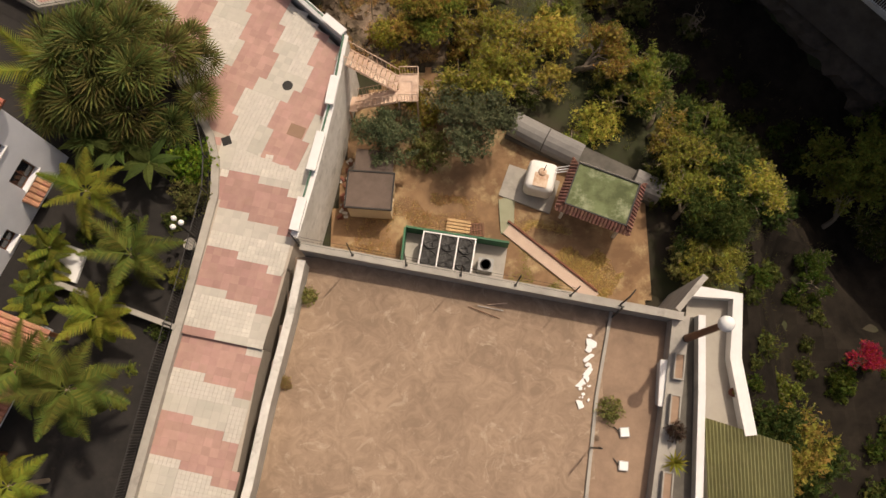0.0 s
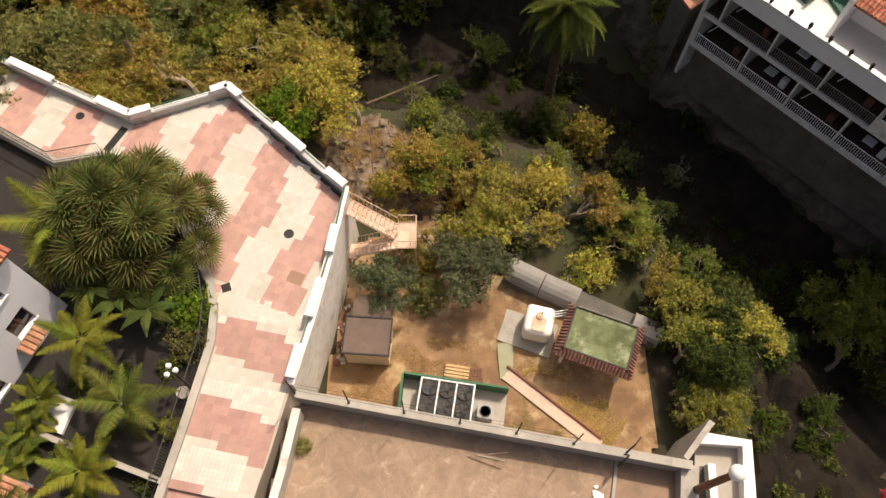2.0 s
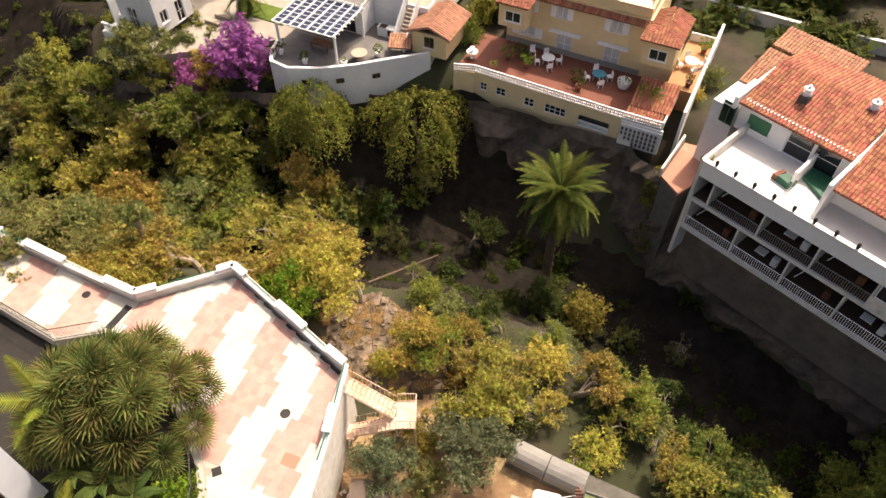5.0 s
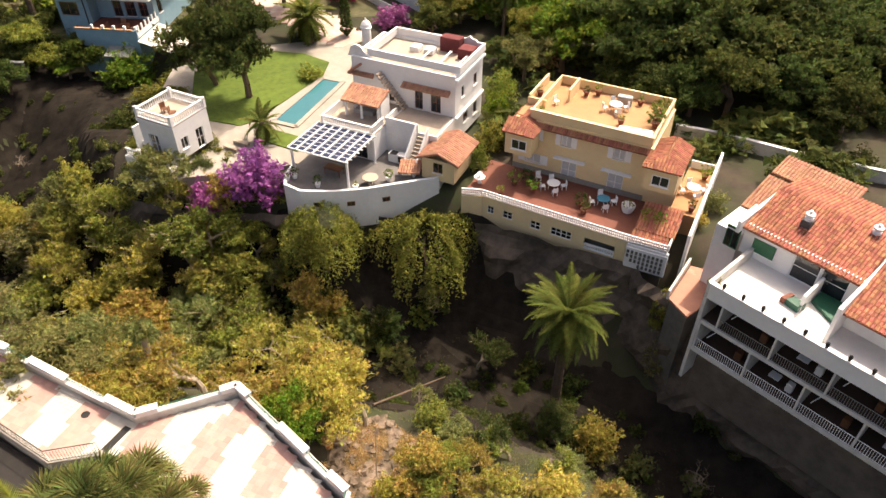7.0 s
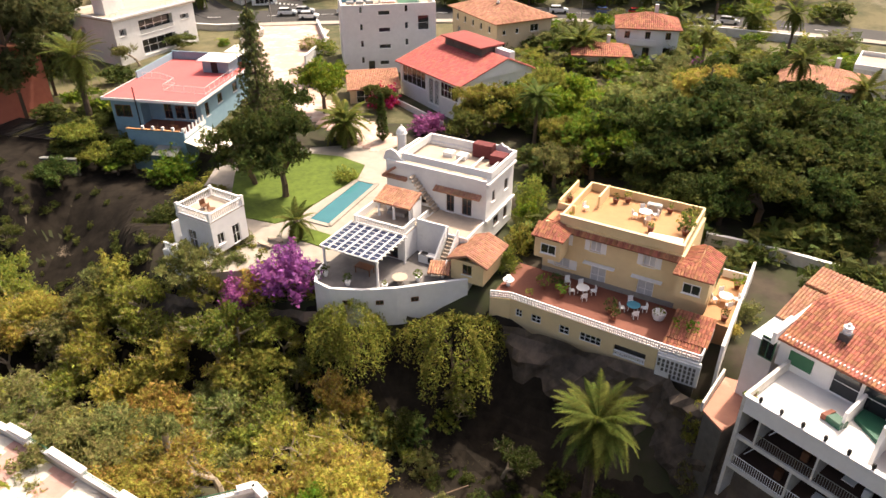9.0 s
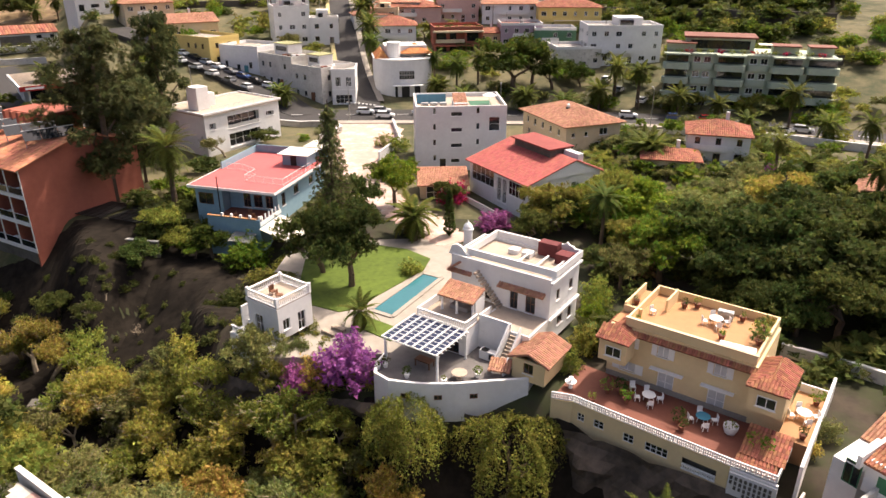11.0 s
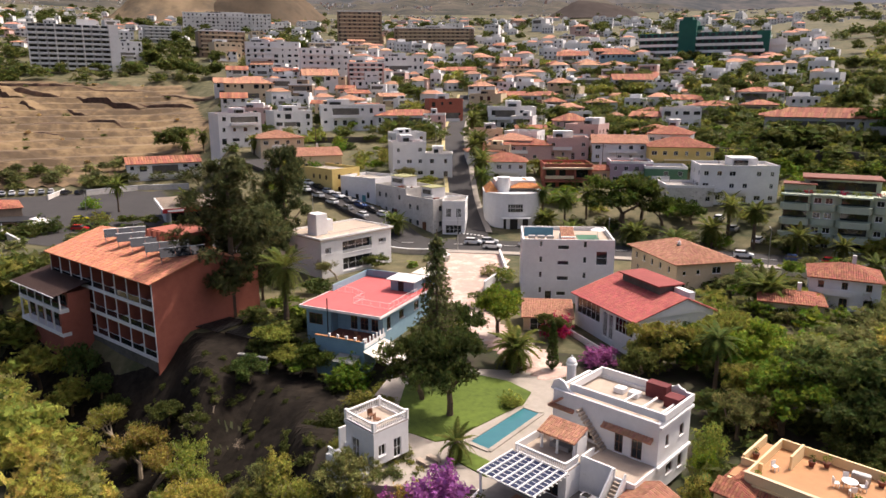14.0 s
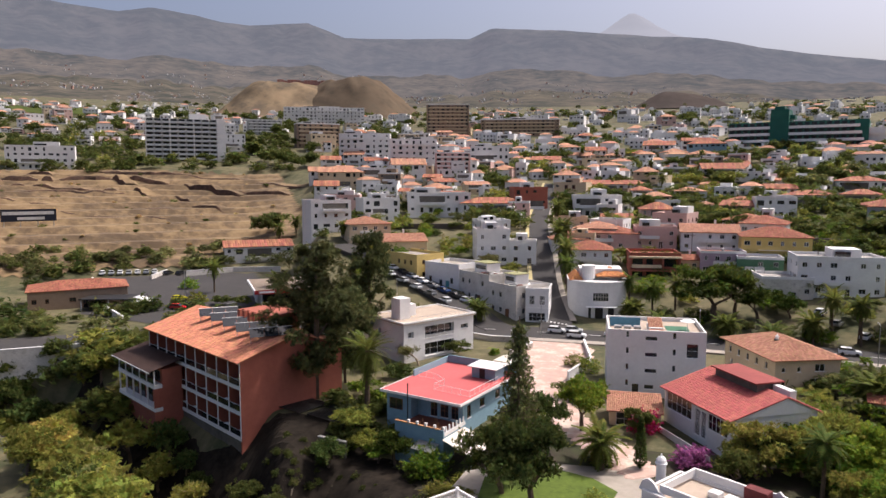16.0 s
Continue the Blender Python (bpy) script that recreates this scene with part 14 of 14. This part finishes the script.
tree("bush", 23.2, 93.4, 4.9, 5.9, leaf_dark, lod=1)
tree("bush", 30.7, 110.1, 2.7, 3.2, leaf_lime, lod=1)
tree("bush", 46.3, 104.7, 4.3, 5.2, leaf_olive, lod=1)
tree("broad", 30.4, 103.6, 3.3, 3.9, leaf_lime, lod=1)
tree("broad", 7.8, 96.4, 5.2, 6.3, leaf_green, lod=1)
tree("bush", 35.7, 99.5, 2.6, 3.1, leaf_olive, lod=1)
tree("bush", 24.3, 97.8, 3.8, 4.6, leaf_dark, lod=1)
tree("broad", 18.7, 101.8, 4.2, 5.1, leaf_green, lod=1)
tree("bush", 30.9, 117.0, 3.2, 3.9, leaf_olive, lod=1)
tree("bush", 25.9, 100.7, 4.3, 5.2, leaf_lime, lod=1)
tree("broad", 37.1, 104.3, 3.0, 3.6, leaf_lime, lod=1)
tree("bush", 30.1, 108.7, 3.0, 3.6, leaf_green, lod=1)
tree("broad", 10.4, 106.0, 4.6, 5.6, leaf_green, lod=1)
tree("broad", 41.1, 101.5, 4.2, 5.0, leaf_lime, lod=1)
tree("bush", 37.3, 116.2, 5.5, 6.6, leaf_dark, lod=1)
tree("bush", 45.1, 100.6, 3.3, 4.0, leaf_dark, lod=1)
tree("bush", 44.1, 117.5, 4.2, 5.1, leaf_olive, lod=1)
tree("broad", 48.2, 112.4, 5.0, 6.0, leaf_green, lod=1)
tree("bush", 48.6, 114.3, 5.2, 6.2, leaf_green, lod=1)
tree("broad", 27.0, 98.1, 5.7, 6.8, leaf_olive, lod=1)
tree("broad", 30.3, 101.1, 4.4, 5.3, leaf_olive, lod=1)
tree("bush", 10.2, 92.4, 5.7, 6.8, leaf_lime, lod=1)
tree("bush", 21.3, 97.7, 3.5, 4.3, leaf_dark, lod=1)
tree("bush", 9.6, 116.4, 3.6, 4.4, leaf_lime, lod=1)
tree("bush", 17.0, 101.6, 3.2, 3.8, leaf_olive, lod=1)
tree("broad", 30.6, 96.5, 3.8, 4.5, leaf_dark, lod=1)
tree("bush", 32.8, 103.7, 3.9, 4.7, leaf_dark, lod=1)
tree("bush", 16.7, 95.0, 5.6, 6.7, leaf_olive, lod=1)
tree("bush", 7.7, 112.2, 4.3, 5.1, leaf_olive, lod=1)
tree("broad", 20.3, 95.6, 3.0, 3.6, leaf_green, lod=1)
tree("broad", 15.6, 101.1, 3.3, 4.0, leaf_olive, lod=1)
tree("broad", 5.7, 99.8, 5.5, 6.6, leaf_lime, lod=1)
tree("broad", 19.1, 117.2, 2.6, 3.1, leaf_olive, lod=1)
tree("broad", 32.6, 94.5, 5.4, 6.5, leaf_dark, lod=1)
tree("bush", 33.1, 106.0, 4.5, 5.4, leaf_olive, lod=1)
tree("broad", 17.6, 98.4, 4.4, 5.2, leaf_green, lod=1)
tree("broad", 20.6, 98.1, 5.7, 6.9, leaf_olive, lod=1)
tree("bush", 45.5, 98.8, 5.6, 6.7, leaf_dark, lod=1)
tree("broad", 42.6, 106.0, 4.9, 5.9, leaf_green, lod=1)
tree("bush", 33.7, 108.4, 4.2, 5.0, leaf_lime, lod=1)
tree("bush", 50.8, 201.3, 4.1, 6.5, leaf_green, lod=1)
tree("bush", 72.1, 217.3, 4.1, 6.6, leaf_green, lod=1)
tree("bush", 38.9, 200.2, 2.6, 4.2, leaf_lime, lod=1)
tree("bush", 75.1, 205.4, 3.3, 5.2, leaf_lime, lod=1)
tree("bush", 36.2, 204.0, 2.8, 4.5, leaf_dark, lod=1)
tree("bush", 37.7, 216.8, 4.0, 6.4, leaf_dark, lod=1)
tree("bush", 62.4, 192.5, 3.4, 5.5, leaf_lime, lod=1)
tree("bush", 76.7, 191.6, 2.4, 3.8, leaf_lime, lod=1)
tree("bush", 47.1, 221.3, 4.0, 6.4, leaf_green, lod=1)
tree("bush", 76.4, 191.7, 2.1, 3.4, leaf_lime, lod=1)
tree("bush", 80.3, 194.2, 2.6, 4.1, leaf_green, lod=1)
tree("bush", 66.6, 192.8, 2.4, 3.8, leaf_green, lod=1)
tree("bush", 75.3, 193.5, 4.6, 7.3, leaf_dark, lod=1)
tree("bush", 52.4, 217.3, 4.4, 7.0, leaf_lime, lod=1)
tree("bush", 46.9, 215.4, 3.9, 6.2, leaf_dark, lod=1)
tree("bush", 84.1, 209.1, 4.1, 6.5, leaf_lime, lod=1)
tree("bush", 44.0, 198.3, 3.3, 5.3, leaf_dark, lod=1)
tree("bush", 57.6, 193.9, 4.6, 7.4, leaf_green, lod=1)
tree("bush", 38.1, 221.7, 2.1, 3.3, leaf_lime, lod=1)
tree("bush", 64.3, 219.3, 3.2, 5.1, leaf_green, lod=1)
tree("bush", 43.3, 213.1, 3.1, 5.0, leaf_green, lod=1)
tree("bush", 66.5, 229.9, 2.0, 3.2, leaf_green, lod=1)
tree("bush", 75.4, 237.9, 3.0, 4.8, leaf_dark, lod=1)
tree("bush", 87.7, 217.0, 4.6, 7.4, leaf_green, lod=1)
tree("bush", 32.3, 218.5, 3.7, 5.9, leaf_lime, lod=1)
tree("bush", 32.9, 210.1, 4.0, 6.4, leaf_lime, lod=1)
tree("bush", 46.7, 225.6, 2.9, 4.6, leaf_dark, lod=1)
tree("bush", 83.9, 206.3, 4.5, 7.2, leaf_lime, lod=1)
tree("bush", 30.8, 197.5, 4.8, 7.7, leaf_lime, lod=1)
tree("bush", 39.7, 234.0, 3.1, 4.9, leaf_lime, lod=1)
tree("broad", 82.1, 343.6, 14, 17, leaf_dark, lod=1)
tree("broad", 67.7, 325.8, 13, 14, leaf_dark, lod=1)
tree("broad", 85.8, 306.0, 13, 14, leaf_dark, lod=1)
tree("broad", 26.7, 84.4, 9, 10.35, leaf_dark)
tree("broad", 32.4, 90.9, 10, 11.5, leaf_dark)
tree("broad", 35.4, 87.6, 10, 11.5, leaf_dark)
tree("broad", 38.8, 85.9, 9, 10.35, leaf_dark)
tree("broad", 22.6, 77.0, 8, 9.2, leaf_dark)
tree("broad", 30.8, 78.4, 9, 10.35, leaf_dark)
tree("broad", 31.7, 98.5, 9, 10.35, leaf_yellow)
tree("broad", 19.6, 84.3, 7, 8.0, leaf_dark)
tree("broad", 16.6, 86.7, 6, 6.8, leaf_green)
tree("bush", 13.2, 95.3, 5, 5.75, leaf_lime)
tree("broad", 8.9, 102.4, 6, 6.8, leaf_green)
tree("broad", 1.4, 94.5, 6, 6.8, leaf_dark)
tree("bush", -1.7, 93.2, 5, 5.75, leaf_green)
tree("broad", 43.7, 107.5, 7, 8.0, leaf_dark, lod=1)
tree("broad", 44.0, 97.0, 8, 9.2, leaf_dark)
tree("bush", 11.3, 81.7, 4, 4.6, leaf_dry)
tree("bush", 36.5, 122.2, 2.5, 2.875, petal_m, lod=1)
tree("bush", 32.1, 115.1, 3, 3.4, leaf_green, lod=1)
small_palm(-65.5, 232.6, 11, 3.5)
small_palm(-52.1, 194.7, 10, 3.5)
small_palm(-55.5, 207.1, 11, 3.5)
small_palm(-31.1, 177.5, 8, 3.2)
small_palm(-28.6, 170.4, 3.5, 3.8)
small_palm(-7.8, 164.2, 3.5, 3.8)
small_palm(1.5, 162.7, 3, 3.8)
small_palm(9.7, 167.7, 5, 3.8)
small_palm(13.6, 171.9, 9, 3.5)
small_palm(18.9, 169.7, 9, 3.2)
small_palm(16.0, 126.5, 3.5, 4.2)
small_palm(-151.2, 161.0, 8, 3.5)
small_palm(-177.6, 237.2, 7, 3.8)
small_palm(-180.9, 230.2, 6, 3.8)
small_palm(-57.8, 383.7, 10, 3.2)
small_palm(-36.6, 430.7, 10, 3.2)
small_palm(-109.7, 446.6, 10, 3.2)
small_palm(28.7, 385.5, 11, 3.5)
small_palm(-20.4, 469.7, 9, 3.2)
small_palm(-47.3, 350.1, 8, 3.2)
small_palm(-129.1, 198.1, 5, 3.0)
small_palm(-63.0, 157.2, 4, 3.1)
small_palm(-65.1, 158.6, 4, 3.0)
small_palm(-178.4, 336.8, 8, 3.1)
small_palm(-52.0, 251.3, 5, 3.2)
small_palm(-20.2, 181.2, 7, 3.2)
small_palm(-216.8, 655.0, 9, 3.8)
small_palm(-18.9, 89.8, 3, 4.0)
small_palm(-2.0, 301.1, 7, 3.1)
small_palm(-87.3, 442.3, 9, 3.0)
small_palm(-118.2, 323.3, 8, 3.8)
small_palm(17.3, 124.6, 4, 4.1)
small_palm(26.9, 163.5, 5, 3.6)
small_palm(37.3, 144.6, 4, 3.1)
small_palm(48.1, 154.1, 8, 3.6)
small_palm(52.4, 144.3, 4, 3.6)
small_palm(52.2, 124.6, 9, 3.1)
small_palm(18.6, 171.1, 8, 3.1)
small_palm(13.7, 177.9, 8, 3.1)
small_palm(-7.1, 163.2, 4, 3.6)
small_palm(9.2, 171.2, 4, 3.6)
small_palm(34.9, 160.3, 4, 3.1)
small_palm(37.9, 123.6, 6, 2.4)
small_palm(44.3, 99.9, 9, 2.9)
small_palm(-28.9, 170.7, 4, 3.1)
small_palm(7.1, 90.0, 7, 3.1)
small_palm(18.4, 95.0, 4, 3.1)
small_palm(42.2, 120.9, 3, 2.9)
palm(9.5, 39.6, 11, 3.9, leaf_palm, 90, label="canary date palm with arching green fronds", thick=0.38)
palm(-19.2, 63.2, 2.2, 2.6, leaf_palm, 36, label="canary date palm with arching green fronds", thick=0.38)
palm(-18.3, 87.9, 3, 3.2, leaf_palm, 36, label="canary date palm with arching green fronds", thick=0.38)
palm(-56.3, 92.7, 9.5, 4.6, leaf_palm, 60, label="canary date palm with arching green fronds", thick=0.38)
tree("broad", 27.1, 76.1, 8, 9.6, leaf_dark)
tree("broad", 30.8, 72.7, 9, 10.7, leaf_dark)
tree("broad", 36.5, 74.8, 9, 10.7, leaf_dark)
tree("broad", 40.1, 71.2, 9, 10.7, leaf_dark)
tree("broad", 46.0, 72.3, 9, 10.7, leaf_dark)
tree("broad", 22.5, 70.5, 6, 7.1, leaf_dark)
tree("broad", 41.9, 85.0, 10, 12.0, leaf_dark)
tree("broad", 48.0, 83.2, 10, 12.0, leaf_dark)
tree("broad", 21.4, 81.5, 8, 9.6, leaf_dark)


def scrub(n, pts, kinds, leaves, s0, s1, seed):
    """Low growth over a bank, too dense to count."""
    rng = random.Random(seed)
    xs, ys = [p[0] for p in pts], [p[1] for p in pts]
    while n:
        x, y = rng.uniform(min(xs), max(xs)), rng.uniform(min(ys), max(ys))
        if inside(x, y, pts):
            s = rng.uniform(s0, s1)
            tree(rng.choice(kinds), x, y, s, s * rng.uniform(1.0, 1.5), rng.choice(leaves), rng.randint(0, 4), lod=1, mass=SCRUB)
            n -= 1


# dark scrub added to darken a bank that lies in shade
scrub(120, [(-82, 74), (-70, 80), (-58, 80), (-47, 78), (-40, 74), (-33.5, 66), (-36, 58), (-46, 56), (-62, 62)], ("bush",), (leaf_dark,), 0.5, 1.3, 51)
scrub(40, [(-36, 57), (-16, 55), (-16, 57), (-30, 66), (-36, 66)], ("bush",), (leaf_dark, leaf_green, leaf_olive), 0.8, 2.0, 52)
scrub(120, [(-6, 34), (4, 33), (16, 27), (24, 20), (30, 22), (14, 40), (-4, 46)], ("bush",), (leaf_dark, leaf_deep, leaf_dark), 0.4, 1.4, 53)
# more dark scrub, added in place of shade on the right slope
scrub(46, [(18.5, 10), (26, 11), (31, 6), (30, -5), (18, -6), (17.5, 4)], ("bush",), (leaf_dark, leaf_deep, leaf_dark), 0.6, 1.6, 54)
for leaf_name, (vs, fs) in SCRUB.items():
    tagged(raw("scrub", vs, fs, MATS[leaf_name]), LEAF_WORDS[leaf_name] + " low scrub over the ravine banks", "scrub", kind="stuff")
def far_town(n, h0, h1, r0, r1, seed):
    """Small houses crowding the far slope, too many to count."""
    rng = random.Random(seed)
    walls, roofs, holes = bmesh.new(), bmesh.new(), bmesh.new()
    taken = list(HOUSES)
    for _ in range(n * 8):
        if not n:
            break
        h, r = rng.uniform(h0, h1), r0 + (r1 - r0) * rng.random()
        x, y = polar(h, r)
        w, d, t = rng.uniform(6, 13), rng.uniform(6, 10), rng.uniform(3.0, 8.5)
        if any((x - p) ** 2 + (y - q) ** 2 < (e + w * 0.5) ** 2 for p, q, e in taken) or any((Vector((x, y)) - p).length < 9 for p in up_line):
            continue
        taken.append((x, y, w * 0.45))
        m = pose(x, y, ground(x, y), 0, 0, -h + rng.uniform(-25, 25))
        bx(walls, -w / 2, w / 2, 0, d, -4, t, m)
        k = max(1, int(w / 2.8))
        for s in range(max(1, int(t / 3))):
            for i in range(k):
                q = -w / 2 + (i + 0.5) * w / k
                bx(holes, q - rng.uniform(0.4, 1.0), q + 0.6, -0.06, 0.03, s * 3 + 0.9, s * 3 + 2.3, m)
        if rng.random() < 0.45:
            c = [roofs.verts.new(m @ Vector(v)) for v in ((-w / 2 - 0.4, -0.4, t), (w / 2 + 0.4, -0.4, t), (w / 2 + 0.4, d + 0.4, t), (-w / 2 - 0.4, d + 0.4, t), (-w * 0.2, d / 2, t + 1.7), (w * 0.2, d / 2, t + 1.7))]
            for f in ((0, 1, 5, 4), (1, 2, 5), (2, 3, 4, 5), (3, 0, 4)):
                roofs.faces.new([c[i] for i in f])
        else:
            bx(walls, -w * 0.3, w * 0.2, d * 0.4, d * 0.95, t, t + rng.uniform(1.2, 2.6), m)
        n -= 1
    tagged(part("far_houses", walls, white_wall), "white rendered houses crowding the far slope", "houses", kind="stuff")
    tagged(part("far_roofs", roofs, roof_tile_orange), "orange tile roofs of houses on the far slope", "roofs", kind="stuff")
    tagged(part("far_windows", holes, glass), "dark windows of houses on the far slope", "windows", kind="stuff")


far_town(230, -33, 10, 330, 620, 61)
far_town(260, -58, 8, 620, 1250, 62)
# distant trees on the town slope, too many to count
for leaf_name, (vs, fs) in FAR_WOOD.items():
    tagged(raw("far_trees", vs, fs, MATS[leaf_name]), "distant " + LEAF_WORDS[leaf_name] + " trees and shrubs of the town slope", "trees", kind="stuff")


def villages():
    """Small far houses over the lower mountain slopes."""
    rng = random.Random(8)
    # wall and roof colours are greyed to carry the distance haze
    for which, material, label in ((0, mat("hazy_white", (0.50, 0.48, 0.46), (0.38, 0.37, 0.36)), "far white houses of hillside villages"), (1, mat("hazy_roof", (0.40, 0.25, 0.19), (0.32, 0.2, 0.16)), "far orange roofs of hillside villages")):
        bm = bmesh.new()
        for k in range(4600 if which == 0 else 1200):
            h = rng.uniform(-62, 16)
            r = rng.choice((rng.uniform(850, 1500), rng.uniform(1500, 3300), rng.uniform(1500, 2400)))
            if h > -30 and r > 2500 + 40 * (16 - h) * 0.4:
                continue
            if noise.noise((h * 0.16, r * 0.004, 2)) < 0.02:
                continue
            x, y = polar(h, r)
            if r < 1560:
                z = ground(x, y)
            else:
                e = lerp_table(RIDGE, h)
                kk = lerp_table(SLOPE, r)
                z = 190 + (4300 * math.tan(radians(e)) - 150) * kk + 60 * kk * (noise.noise((x * 0.0022, y * 0.0022, 1)) + 0.5 * noise.noise((x * 0.007, y * 0.007, 4))) * 1.3 - 4
            s = rng.uniform(1.4, 3.6)
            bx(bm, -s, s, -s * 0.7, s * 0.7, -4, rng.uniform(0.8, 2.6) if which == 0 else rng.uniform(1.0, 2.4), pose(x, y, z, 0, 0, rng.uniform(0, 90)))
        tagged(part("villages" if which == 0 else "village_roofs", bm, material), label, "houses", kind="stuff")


villages()
